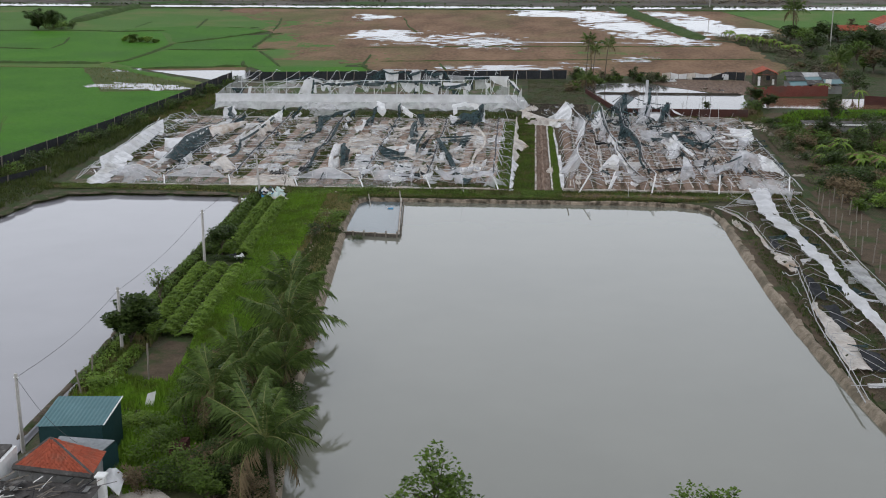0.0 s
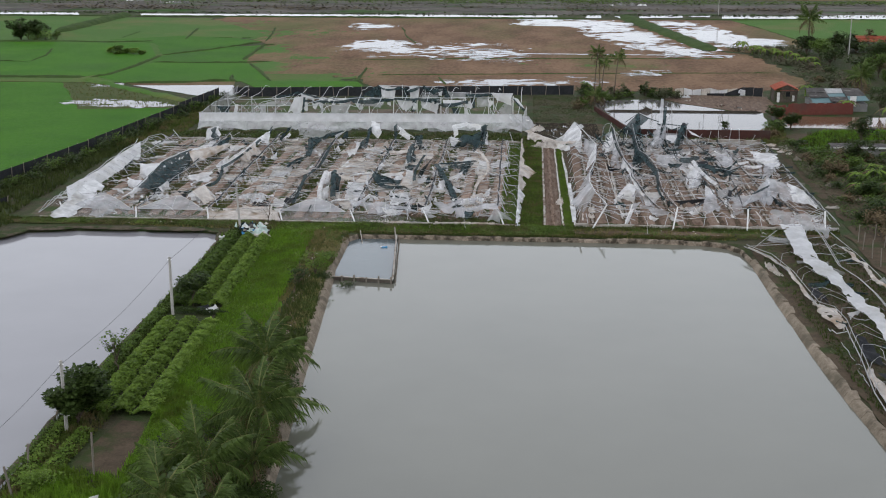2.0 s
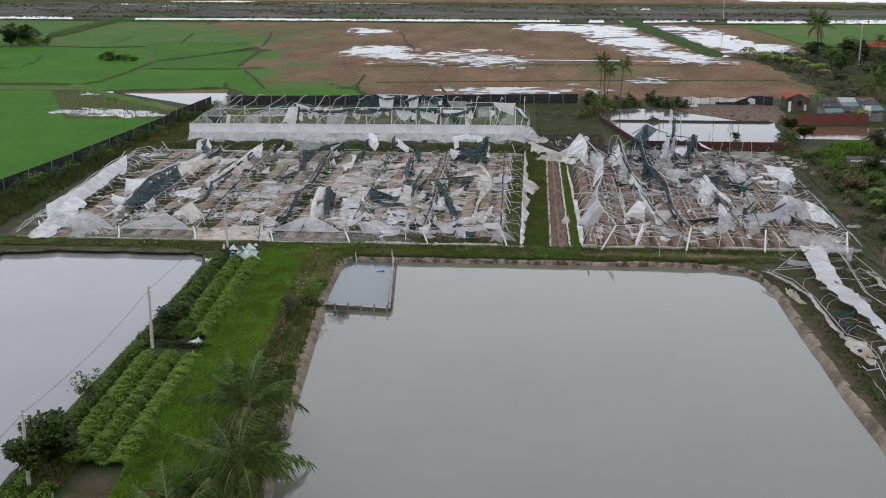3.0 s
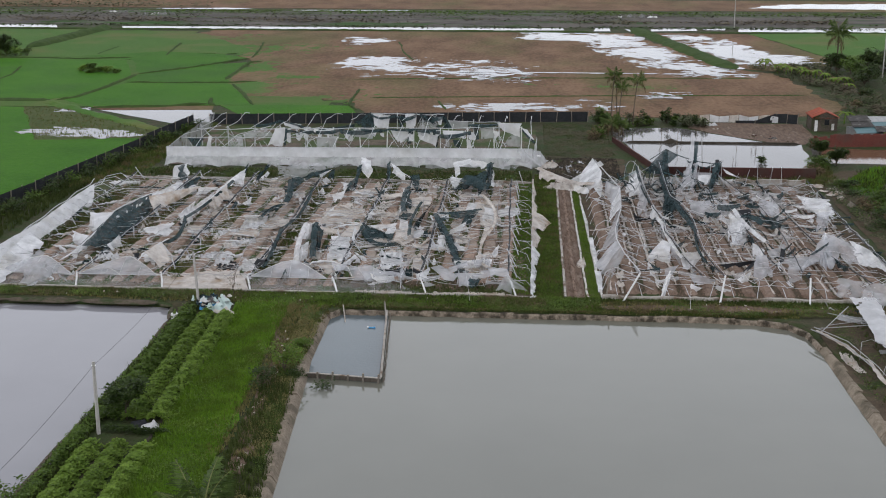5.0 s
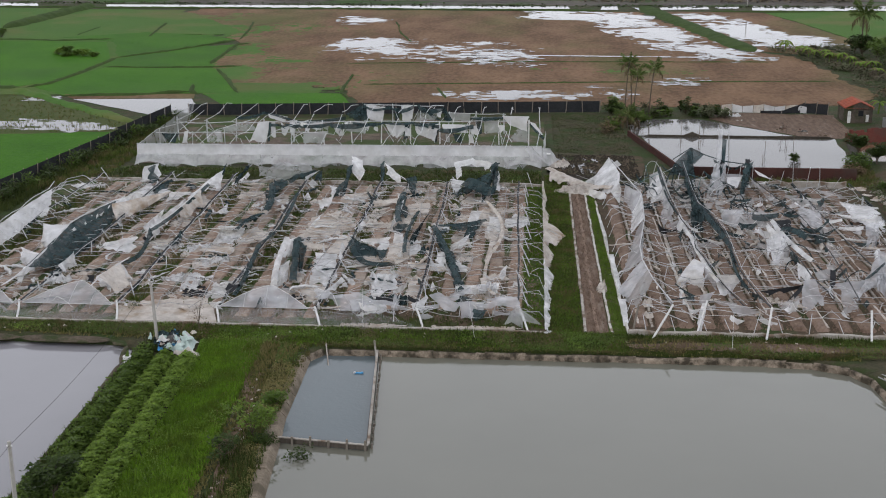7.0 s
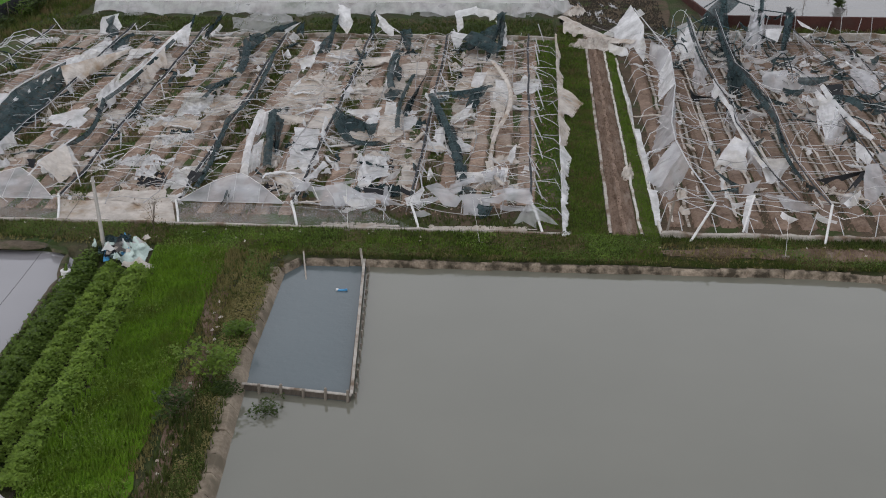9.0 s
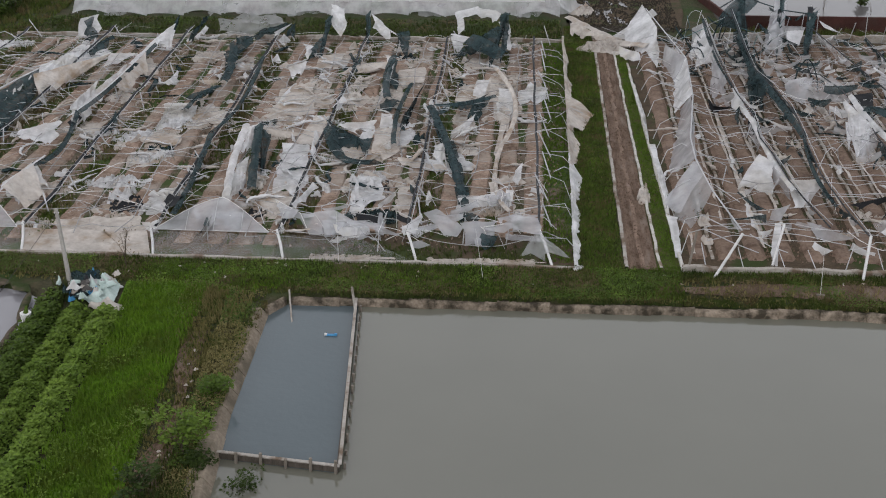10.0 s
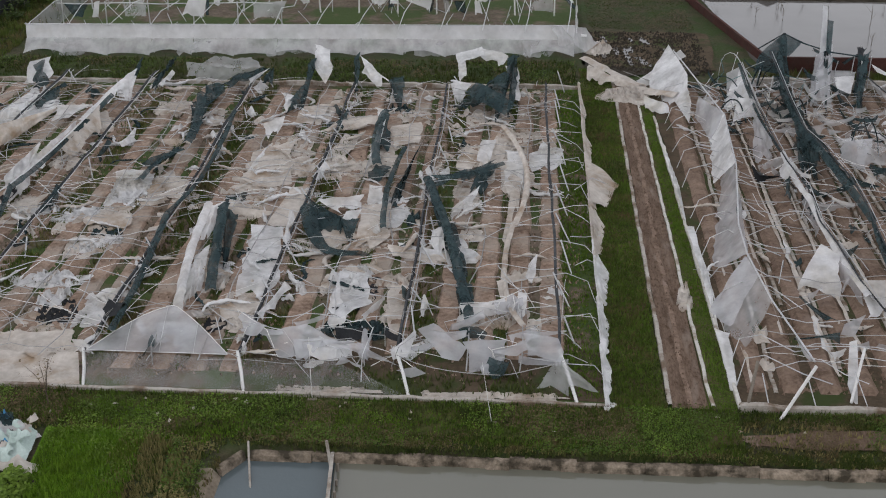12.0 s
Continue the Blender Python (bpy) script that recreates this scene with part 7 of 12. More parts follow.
rag("torn_film", (-19.7, 145.2, 1.0), (-17.4, 145.8, 1.3), (-15.4, 144.9, 1.0), (-18.4, 143.7, 0.4), M_GABLE, T_FILM + " caught on the wrecked frame", 130, 0.26, 0.14)
rag("torn_film", (-16.8, 144.6, 1.2), (-14.5, 144.3, 1.1), (-12.4, 142.7, 0.8), (-15.9, 144.1, 0.9), M_GABLE, T_FILM + " caught on the wrecked frame", 131, 0.26, 0.14)
rag("torn_film", (-18.0, 144.7, 1.0), (-16.4, 144.7, 1.1), (-17.2, 143.6, 0.4), (-17.7, 143.5, 0.4), M_GABLE, T_FILM + " caught on the wrecked frame", 132, 0.26, 0.14)
rag("torn_film", (-14.8, 144.6, 1.0), (-14.2, 144.4, 1.0), (-14.0, 143.8, 0.4), (-14.5, 143.7, 0.4), M_GABLE, T_FILM + " caught on the wrecked frame", 133, 0.26, 0.14)
rag("torn_film", (-11.8, 145.6, 1.3), (-11.0, 146.2, 1.3), (-9.0, 144.5, 0.8), (-10.1, 143.7, 0.4), M_GABLE, T_FILM + " caught on the wrecked frame", 134, 0.26, 0.14)
rag("shade_net", (-10.1, 146.6, 0.8), (-8.3, 147.0, 0.8), (-7.6, 144.1, 0.4), (-9.5, 145.1, 0.4), M_NET, D_NET + " caught on the wrecked frame", 135)
rag("torn_film", (-9.5, 145.2, 0.8), (-7.1, 145.7, 0.9), (-7.6, 143.3, 0.2), (-9.1, 143.2, 0.2), M_GABLE, T_FILM + " caught on the wrecked frame", 136, 0.26, 0.14)
rag("torn_film", (-8.5, 143.2, 0.7), (-7.4, 144.2, 0.8), (-7.8, 142.9, 0.3), (-8.4, 142.9, 0.3), M_GABLE, T_FILM + " caught on the wrecked frame", 137, 0.26, 0.14)
rag("torn_film", (-9.9, 148.2, 0.7), (-9.3, 148.8, 0.8), (-9.4, 148.0, 0.4), (-10.0, 148.0, 0.3), M_FILM, W_FILM + " caught on the wrecked frame", 138)
rag("torn_film", (-6.6, 145.5, 1.4), (-4.6, 144.5, 1.6), (-4.4, 142.6, 1.4), (-6.2, 143.6, 1.2), M_GABLE, T_FILM + " caught on the wrecked frame", 139, 0.26, 0.14)
rag("torn_film", (-5.0, 142.5, 1.5), (-4.4, 142.5, 1.5), (-2.1, 140.8, 0.1), (-5.7, 142.1, 0.1), M_FILM_THIN, T_FILM + " caught on the wrecked frame", 140)
rag("torn_film", (-12.6, 142.7, 0.6), (-11.6, 143.1, 0.6), (-11.0, 142.6, 0.4), (-12.1, 142.5, 0.3), M_GABLE, T_FILM + " caught on the wrecked frame", 141, 0.26, 0.14)
rag("torn_film", (-1.6, 192.4, 1.1), (0.7, 189.3, 0.9), (0.1, 189.0, 0.3), (-1.8, 190.1, 0.4), M_FILM_CREAM, C_FILM + " trailing beside the soil path", 149)
heap("torn_film", 1.6, 187.1, 4.2, 5.5, 0.54, M_FILM_CREAM, C_FILM + " crumpled over the soil beds", 950, 0)
heap("torn_film", -0.5, 200.3, 2.2, 4.5, 0.7, M_FILM_CREAM, C_FILM + " crumpled over the soil beds", 951, 0)
rag("torn_film", (2.1, 185.1, 1.0), (4.5, 182.4, 0.8), (4.1, 181.9, 0.3), (2.3, 183.5, 0.4), M_FILM, W_FILM + " trailing beside the soil path", 152)
heap("torn_film", 2.2, 152.1, 0.8, 3.5, 0.4, M_FILM_CREAM, C_FILM + " crumpled over the soil beds", 953, -8)
heap("torn_film", -2.4, 140.8, 0.6, 0.6, 0.2, M_FILM, W_FILM + " crumpled over the soil beds", 954, 0)

# covers of the collapsed greenhouse
rag("torn_film", (17.8, 193.3, 2.7), (19.1, 195.4, 2.7), (16.6, 182.9, 0.8), (15.0, 183.1, 0.7), M_GABLE, T_FILM + " hanging from the bent ridge pipe", 180)
rag("shade_net", (18.3, 196.2, 3.2), (18.8, 196.2, 3.2), (16.4, 181.6, 0.8), (16.1, 182.9, 0.8), M_NET, D_NET + " hanging from the bent ridge pipe", 181)
rag("shade_net", (20.8, 191.5, 2.5), (21.5, 192.0, 2.5), (18.3, 181.0, 0.6), (18.0, 182.2, 0.6), M_NET, D_NET + " hanging from the bent ridge pipe", 182)
rag("torn_film", (2.9, 175.4, 0.7), (3.2, 174.3, 0.7), (3.8, 161.0, 0.4), (3.4, 161.2, 0.3), M_FILM, W_FILM + " along the greenhouse sill", 188)
rag("torn_film", (3.3, 147.6, 0.9), (4.0, 147.0, 0.9), (3.8, 141.4, 0.1), (3.5, 141.3, 0.1), M_FILM, W_FILM + " along the greenhouse sill", 189)
rag("torn_film", (3.3, 161.1, 0.5), (3.8, 161.0, 0.5), (3.9, 148.2, 0.5), (3.6, 148.4, 0.4), M_FILM, W_FILM + " along the greenhouse sill", 190)
rag("torn_film", (23.5, 177.0, 1.4), (25.0, 173.7, 1.3), (24.0, 168.7, 0.5), (21.9, 167.6, 0.5), M_GABLE, T_FILM + " hanging from the bent ridge pipe", 206)
rag("torn_film", (26.4, 173.8, 1.3), (30.4, 173.4, 1.3), (30.1, 169.9, 0.6), (27.7, 173.6, 0.9), M_FILM, W_FILM + " hanging from the bent ridge pipe", 207)
rag("torn_film", (28.5, 170.1, 1.3), (30.5, 171.6, 1.2), (27.7, 163.6, 0.4), (27.0, 163.6, 0.4), M_GABLE, T_FILM + " hanging from the bent ridge pipe", 208)
rag("torn_film", (26.8, 159.5, 1.9), (28.2, 155.0, 2.0), (29.6, 152.5, 0.8), (24.4, 150.0, 0.7), M_GABLE, T_FILM + " hanging from the bent ridge pipe", 216)
rag("torn_film", (28.2, 156.3, 2.0), (30.0, 152.3, 1.9), (31.2, 149.3, 0.4), (28.6, 150.3, 0.4), M_FILM, W_FILM + " hanging from the bent ridge pipe", 217)
rag("torn_film", (22.1, 147.4, 1.0), (27.1, 159.5, 1.9), (26.7, 153.1, 0.9), (23.7, 151.2, 0.7), M_GABLE, T_FILM + " hanging from the bent ridge pipe", 218)
rag("torn_film", (27.8, 178.7, 1.5), (31.1, 176.1, 1.5), (30.3, 168.0, 0.8), (28.7, 167.9, 0.8), M_FILM, W_FILM + " hanging from the bent ridge pipe", 219)
rag("torn_film", (23.7, 143.4, 1.7), (29.4, 142.0, 1.6), (31.0, 141.1, 0.2), (24.0, 139.5, 0.2), M_FILM_THIN, T_FILM + " hanging from the bent ridge pipe", 220)
rag("shade_net", (23.9, 151.8, 1.6), (29.7, 161.5, 1.7), (29.6, 160.9, 1.5), (23.8, 151.3, 1.4), M_NET, D_NET + " hanging from the bent ridge pipe", 221)

# covers of the outer bays of the wrecked greenhouse
rag("torn_film", (-47.4, 148.2, 0.8), (-47.2, 161.9, 1.4), (-45.9, 159.7, 1.1), (-46.3, 148.3, 0.5), M_FILM, W_FILM + " caught on the wrecked frame", 227)
rag("torn_film", (-47.9, 161.8, 1.4), (-46.1, 173.3, 1.6), (-45.9, 171.7, 1.3), (-46.7, 159.3, 1.2), M_FILM, W_FILM + " caught on the wrecked frame", 228)
rag("torn_film", (-50.8, 164.7, 1.1), (-49.2, 164.8, 1.0), (-47.7, 160.1, 0.3), (-49.1, 159.0, 0.3), M_FILM, W_FILM + " caught on the wrecked frame", 230)
rag("torn_film", (-50.0, 157.3, 1.0), (-47.6, 155.7, 0.9), (-47.9, 153.8, 0.3), (-49.5, 155.4, 0.3), M_FILM, W_FILM + " caught on the wrecked frame", 231)
rag("torn_film", (-46.9, 174.4, 1.3), (-44.8, 181.8, 1.1), (-44.8, 178.5, 0.4), (-45.8, 170.5, 0.3), M_FILM, W_FILM + " caught on the wrecked frame", 232)
rag("torn_film", (-43.2, 159.7, 0.9), (-40.6, 162.2, 0.9), (-40.1, 158.8, 0.3), (-42.9, 158.6, 0.3), M_FILM, W_FILM + " caught on the wrecked frame", 233)
rag("torn_film", (-39.6, 151.3, 1.1), (-39.2, 153.0, 1.2), (-36.9, 149.0, 0.3), (-38.1, 147.4, 0.3), M_FILM, W_FILM + " caught on the wrecked frame", 234)
rag("torn_film", (-40.4, 149.5, 0.9), (-39.5, 152.2, 1.1), (-38.2, 147.4, 0.3), (-40.1, 149.2, 0.4), M_FILM, W_FILM + " caught on the wrecked frame", 235)
rag("shade_net", (-41.5, 150.5, 0.8), (-40.8, 150.6, 0.8), (-40.6, 149.8, 0.3), (-41.2, 149.7, 0.3), M_NET_BLACK, D_NET + " caught on the wrecked frame", 236)
rag("torn_film", (-40.9, 164.7, 1.2), (-40.8, 170.9, 1.3), (-40.1, 167.7, 0.7), (-40.2, 162.9, 0.6), M_FILM, W_FILM + " caught on the wrecked frame", 238)
heap("torn_film", -43.5, 152.8, 3.2, 2.4, 0.3, M_FILM_CREAM, C_FILM + " crumpled over the soil beds", 1040, 0)
heap("torn_film", -44.2, 146.8, 3.0, 2.4, 0.3, M_FILM_CREAM, C_FILM + " crumpled over the soil beds", 1041, 0)
heap("torn_film", -44.2, 150.6, 2.6, 2, 0.5, M_FILM, W_FILM + " crumpled over the soil beds", 1042, 0)
heap("torn_film", -37.2, 150.4, 2.6, 3, 0.4, M_FILM_CREAM, C_FILM + " crumpled over the soil beds", 1043, 0)
heap("torn_film", -34.4, 160.9, 1.6, 2, 0.4, M_FILM, W_FILM + " crumpled over the soil beds", 1044, 0)
heap("torn_film", -32.7, 163.9, 2.6, 5, 0.5, M_FILM, W_FILM + " crumpled over the soil beds", 1045, 0)
heap("torn_film", -32.5, 156.5, 2.0, 2.0, 0.5, M_FILM, W_FILM + " crumpled over the soil beds", 1046, 0)
heap("torn_film", -31.6, 147.7, 3.4, 2.2, 0.24, M_FILM_CREAM, C_FILM + " crumpled over the soil beds", 1047, 0)
heap("torn_film", -32.7, 144.8, 3.4, 1.8, 0.24, M_FILM_CREAM, C_FILM + " crumpled over the soil beds", 1048, 0)
heap("torn_film", -36.1, 145.2, 3.0, 1.6, 0.24, M_FILM_CREAM, C_FILM + " crumpled over the soil beds", 1049, 0)
heap("torn_film", -33.4, 181.9, 3, 3, 0.24, M_FILM_CREAM, C_FILM + " crumpled over the soil beds", 1050, 0)
heap("torn_film", -53.2, 184.4, 4, 2, 0.4, M_FILM, W_FILM + " crumpled over the soil beds", 1051, 0)
rag("torn_film", (-52.9, 139.8, 0.5), (-53.0, 153.5, 1.8), (-51.2, 152.8, 1.0), (-50.3, 139.8, 0.2), M_FILM, W_FILM + " caught on the wrecked frame", 252, 0.16, 0.07)
rag("torn_film", (-50.6, 143.8, 1.2), (-50.1, 149.0, 1.2), (-43.6, 141.4, 0.3), (-48.7, 140.1, 0.3), M_FILM_THIN, T_FILM + " caught on the wrecked frame", 254)

# covers of the collapsed greenhouse, ridge by ridge
rag("torn_film", (5.1, 193.5, 2.6), (5.9, 185.8, 2.4), (5.7, 179.8, 0.6), (3.0, 189.5, 0.4), M_FILM, W_FILM + " hung on the bent ridge pipe", 1501, 0.13, 0.06)
rag("torn_film", (6.1, 180.4, 2.4), (7.5, 176.7, 2.4), (6.7, 174.4, 0.6), (6.0, 180.3, 0.6), M_GABLE, T_FILM + " hung on the bent ridge pipe", 1502, 0.13, 0.06)
rag("torn_film", (7.5, 176.7, 2.4), (7.0, 167.5, 2.3), (5.9, 167.9, 0.5), (6.7, 177.7, 0.6), M_FILM, W_FILM + " hung on the bent ridge pipe", 1503, 0.13, 0.06)
rag("torn_film", (6.9, 166.8, 2.3), (5.8, 153.8, 2.3), (4.2, 155.1, 0.3), (6.4, 168.6, 0.5), M_GABLE, T_FILM + " hung on the bent ridge pipe", 1504, 0.13, 0.06)
rag("torn_film", (5.8, 153.5, 2.3), (6.1, 147.7, 2.4), (4.8, 146.5, 0.3), (3.6, 150.0, 0.4), M_FILM_THIN, T_FILM + " hung on the bent ridge pipe", 1505, 0.13, 0.06)
rag("torn_film", (5.6, 153.3, 2.2), (5.9, 150.9, 2.3), (4.0, 147.6, 0.6), (3.5, 150.5, 0.5), M_GABLE, T_FILM + " hung on the bent ridge pipe", 1506, 0.13, 0.06)
rag("torn_film", (9.3, 181.6, 2.0), (10.6, 180.3, 2.2), (11.2, 181.1, 1.0), (8.8, 180.3, 0.4), M_FILM, W_FILM + " hung on the bent ridge pipe", 1507, 0.24, 0.1)
rag("torn_film", (10.0, 179.1, 1.8), (10.4, 172.4, 1.8), (10.2, 172.2, 0.4), (9.2, 172.9, 0.4), M_GABLE, T_FILM + " hung on the bent ridge pipe", 1508, 0.24, 0.1)
rag("torn_film", (10.7, 169.3, 1.8), (11.2, 168.2, 1.7), (10.4, 168.1, 0.3), (10.1, 169.6, 0.5), M_FILM, W_FILM + " hung on the bent ridge pipe", 1509, 0.24, 0.1)
rag("shade_net", (8.6, 170.2, 1.0), (9.0, 168.0, 1.0), (10.6, 169.6, 0.5), (8.9, 168.7, 0.3), M_NET_BLACK, D_NET + " hung on the bent ridge pipe", 1510, 0.24, 0.1)
rag("shade_net", (12.7, 179.7, 2.2), (12.9, 174.0, 2.1), (12.6, 169.3, 0.4), (11.8, 168.6, 0.4), M_NET, D_NET + " hung on the bent ridge pipe", 1511, 0.24, 0.1)
rag("shade_net", (12.7, 174.3, 2.0), (13.4, 172.3, 1.9), (12.7, 168.2, 0.3), (12.3, 172.3, 0.4), M_NET, D_NET + " hung on the bent ridge pipe", 1512, 0.24, 0.1)
rag("shade_net", (11.1, 165.4, 1.2), (11.5, 166.1, 1.2), (11.3, 164.7, 0.3), (11.0, 165.3, 0.3), M_NET_BLACK, D_NET + " hung on the bent ridge pipe", 1513, 0.24, 0.1)
rag("torn_film", (11.3, 164.3, 1.6), (11.1, 160.0, 1.5), (11.0, 160.2, 0.3), (11.0, 164.8, 0.5), M_GABLE, T_FILM + " hung on the bent ridge pipe", 1514, 0.24, 0.1)
rag("shade_net", (11.3, 164.3, 1.8), (11.3, 160.3, 1.6), (11.1, 159.8, 0.9), (11.1, 163.6, 0.9), M_NET, D_NET + " hung on the bent ridge pipe", 1515, 0.24, 0.1)
rag("torn_film", (11.2, 159.7, 1.6), (11.7, 154.7, 1.5), (11.4, 156.2, 0.7), (11.2, 160.1, 1.0), M_GABLE, T_FILM + " hung on the bent ridge pipe", 1516, 0.24, 0.1)
rag("torn_film", (10.4, 156.9, 1.5), (11.2, 155.5, 1.4), (10.8, 152.3, 0.3), (8.6, 153.2, 0.3), M_FILM, W_FILM + " hung on the bent ridge pipe", 1517, 0.24, 0.1)
rag("torn_film", (11.1, 154.9, 1.4), (11.6, 152.2, 1.4), (11.7, 151.3, 0.3), (11.1, 154.5, 0.5), M_GABLE, T_FILM + " hung on the bent ridge pipe", 1518, 0.24, 0.1)
rag("torn_film", (11.8, 152.5, 1.3), (14.2, 152.6, 1.4), (13.1, 151.2, 0.4), (11.7, 149.8, 0.3), M_FILM, W_FILM + " hung on the bent ridge pipe", 1519, 0.24, 0.1)
rag("torn_film", (9.9, 148.0, 1.0), (11.3, 149.1, 1.0), (10.5, 147.8, 0.3), (9.8, 148.2, 0.3), M_GABLE, T_FILM + " hung on the bent ridge pipe", 1520, 0.24, 0.1)
rag("torn_film", (9.9, 146.6, 0.8), (10.4, 146.9, 0.8), (9.3, 141.8, 0.2), (8.8, 141.8, 0.2), M_FILM, W_FILM + " hung on the bent ridge pipe", 1521, 0.24, 0.1)
rag("torn_film", (11.8, 146.7, 1.0), (14.0, 143.7, 1.2), (13.3, 144.8, 0.5), (12.4, 145.2, 0.3), M_GABLE, T_FILM + " hung on the bent ridge pipe", 1522, 0.24, 0.1)
rag("shade_net", (13.5, 170.4, 2.0), (14.3, 163.3, 2.0), (14.6, 165.7, 1.2), (13.7, 172.2, 0.7), M_NET, D_NET + " hung on the bent ridge pipe", 1523, 0.24, 0.1)
rag("shade_net", (13.1, 182.1, 2.3), (13.6, 170.7, 2.0), (13.9, 175.2, 1.0), (13.1, 183.0, 1.0), M_NET, D_NET + " hung on the bent ridge pipe", 1524, 0.24, 0.1)
rag("shade_net", (14.1, 160.9, 1.9), (13.6, 152.6, 1.9), (13.9, 155.1, 1.4), (14.1, 161.0, 1.2), M_NET, D_NET + " hung on the bent ridge pipe", 1525, 0.24, 0.1)
rag("shade_net", (13.4, 151.8, 1.8), (13.7, 147.5, 1.9), (13.9, 149.7, 0.8), (13.8, 152.8, 0.8), M_NET, D_NET + " hung on the bent ridge pipe", 1526, 0.24, 0.1)
rag("shade_net", (13.6, 147.3, 1.8), (14.1, 145.2, 1.9), (14.2, 146.9, 1.0), (14.2, 148.3, 0.8), M_NET, D_NET + " hung on the bent ridge pipe", 1527, 0.24, 0.1)
rag("shade_net", (14.8, 148.8, 1.2), (19.1, 151.6, 1.0), (19.2, 151.9, 0.6), (15.0, 148.8, 0.6), M_NET_BLACK, D_NET + " hung on the bent ridge pipe", 1528, 0.24, 0.1)
rag("shade_net", (18.4, 150.8, 1.1), (18.9, 151.1, 1.0), (16.9, 147.5, 0.4), (16.6, 148.0, 0.4), M_NET_BLACK, D_NET + " hung on the bent ridge pipe", 1529, 0.24, 0.1)
rag("torn_film", (15.2, 173.4, 1.6), (17.7, 174.3, 1.6), (16.4, 171.4, 0.3), (15.0, 172.8, 0.3), M_GABLE, T_FILM + " hung on the bent ridge pipe", 1530, 0.24, 0.1)
rag("torn_film", (16.0, 174.2, 1.6), (19.1, 173.1, 1.5), (18.9, 172.7, 0.4), (16.2, 170.6, 0.3), M_FILM_THIN, T_FILM + " hung on the bent ridge pipe", 1531, 0.24, 0.1)
rag("torn_film", (16.3, 169.8, 0.8), (16.9, 170.6, 0.8), (16.8, 168.8, 0.2), (16.0, 169.4, 0.2), M_FILM_CREAM, C_FILM + " hung on the bent ridge pipe", 1532, 0.24, 0.1)
rag("torn_film", (18.9, 169.3, 1.5), (19.7, 162.4, 1.5), (18.3, 159.5, 0.3), (17.6, 161.0, 0.4), M_FILM, W_FILM + " hung on the bent ridge pipe", 1533, 0.24, 0.1)
rag("torn_film", (19.5, 164.4, 1.5), (19.4, 160.2, 1.4), (18.6, 158.9, 0.3), (17.5, 158.2, 0.3), M_FILM_THIN, T_FILM + " hung on the bent ridge pipe", 1534, 0.24, 0.1)
rag("shade_net", (19.7, 170.4, 1.4), (21.9, 171.3, 1.4), (21.1, 168.6, 0.6), (19.7, 169.6, 0.7), M_NET_BLACK, D_NET + " hung on the bent ridge pipe", 1535, 0.24, 0.1)
rag("shade_net", (19.5, 160.8, 1.4), (19.5, 156.6, 1.4), (19.7, 157.8, 0.6), (19.2, 159.7, 0.7), M_NET, D_NET + " hung on the bent ridge pipe", 1536, 0.24, 0.1)
rag("torn_film", (19.3, 156.6, 1.4), (20.1, 154.1, 1.3), (19.7, 153.7, 0.4), (19.0, 154.7, 0.4), M_FILM, W_FILM + " hung on the bent ridge pipe", 1537, 0.24, 0.1)
rag("torn_film", (18.6, 151.0, 1.5), (19.9, 151.8, 1.5), (20.1, 148.5, 0.3), (17.5, 146.1, 0.2), M_GABLE, T_FILM + " hung on the bent ridge pipe", 1538, 0.24, 0.1)
rag("torn_film", (20.1, 153.9, 1.3), (22.1, 155.6, 1.3), (22.0, 154.7, 0.6), (20.5, 153.1, 0.6), M_FILM_THIN, T_FILM + " hung on the bent ridge pipe", 1539, 0.24, 0.1)
rag("shade_net", (21.8, 155.1, 1.2), (22.1, 154.4, 1.2), (21.4, 151.3, 0.3), (20.6, 150.5, 0.3), M_NET_BLACK, D_NET + " hung on the bent ridge pipe", 1540, 0.24, 0.1)
rag("torn_film", (16.1, 145.8, 0.7), (17.8, 148.0, 0.9), (17.4, 146.7, 0.2), (16.8, 146.0, 0.2), M_FILM, W_FILM + " hung on the bent ridge pipe", 1541, 0.24, 0.1)
rag("torn_film", (21.5, 152.0, 1.0), (24.1, 152.6, 1.1), (22.8, 149.7, 0.4), (21.8, 150.3, 0.4), M_GABLE, T_FILM + " hung on the bent ridge pipe", 1542, 0.24, 0.1)
rag("torn_film", (21.4, 149.5, 0.9), (23.3, 151.0, 0.9), (22.0, 146.4, 0.2), (21.0, 146.9, 0.2), M_FILM_THIN, T_FILM + " hung on the bent ridge pipe", 1543, 0.24, 0.1)
rag("torn_film", (23.7, 173.8, 1.2), (25.1, 174.2, 1.4), (24.4, 169.1, 0.3), (23.9, 170.7, 0.4), M_GABLE, T_FILM + " hung on the bent ridge pipe", 1544, 0.24, 0.1)
rag("torn_film", (28.4, 175.3, 0.9), (30.3, 176.5, 0.9), (30.4, 174.8, 0.2), (28.2, 174.3, 0.3), M_FILM, W_FILM + " hung on the bent ridge pipe", 1545, 0.24, 0.1)
rag("torn_film", (19.3, 176.3, 1.3), (20.0, 171.1, 1.3), (19.5, 170.7, 0.3), (17.9, 172.2, 0.4), M_FILM_THIN, T_FILM + " hung on the bent ridge pipe", 1546, 0.24, 0.1)
rag("torn_film", (25.2, 183.6, 1.0), (24.9, 176.8, 1.0), (25.1, 178.6, 0.5), (25.0, 180.9, 0.5), M_FILM, W_FILM + " hung on the bent ridge pipe", 1547, 0.24, 0.1)
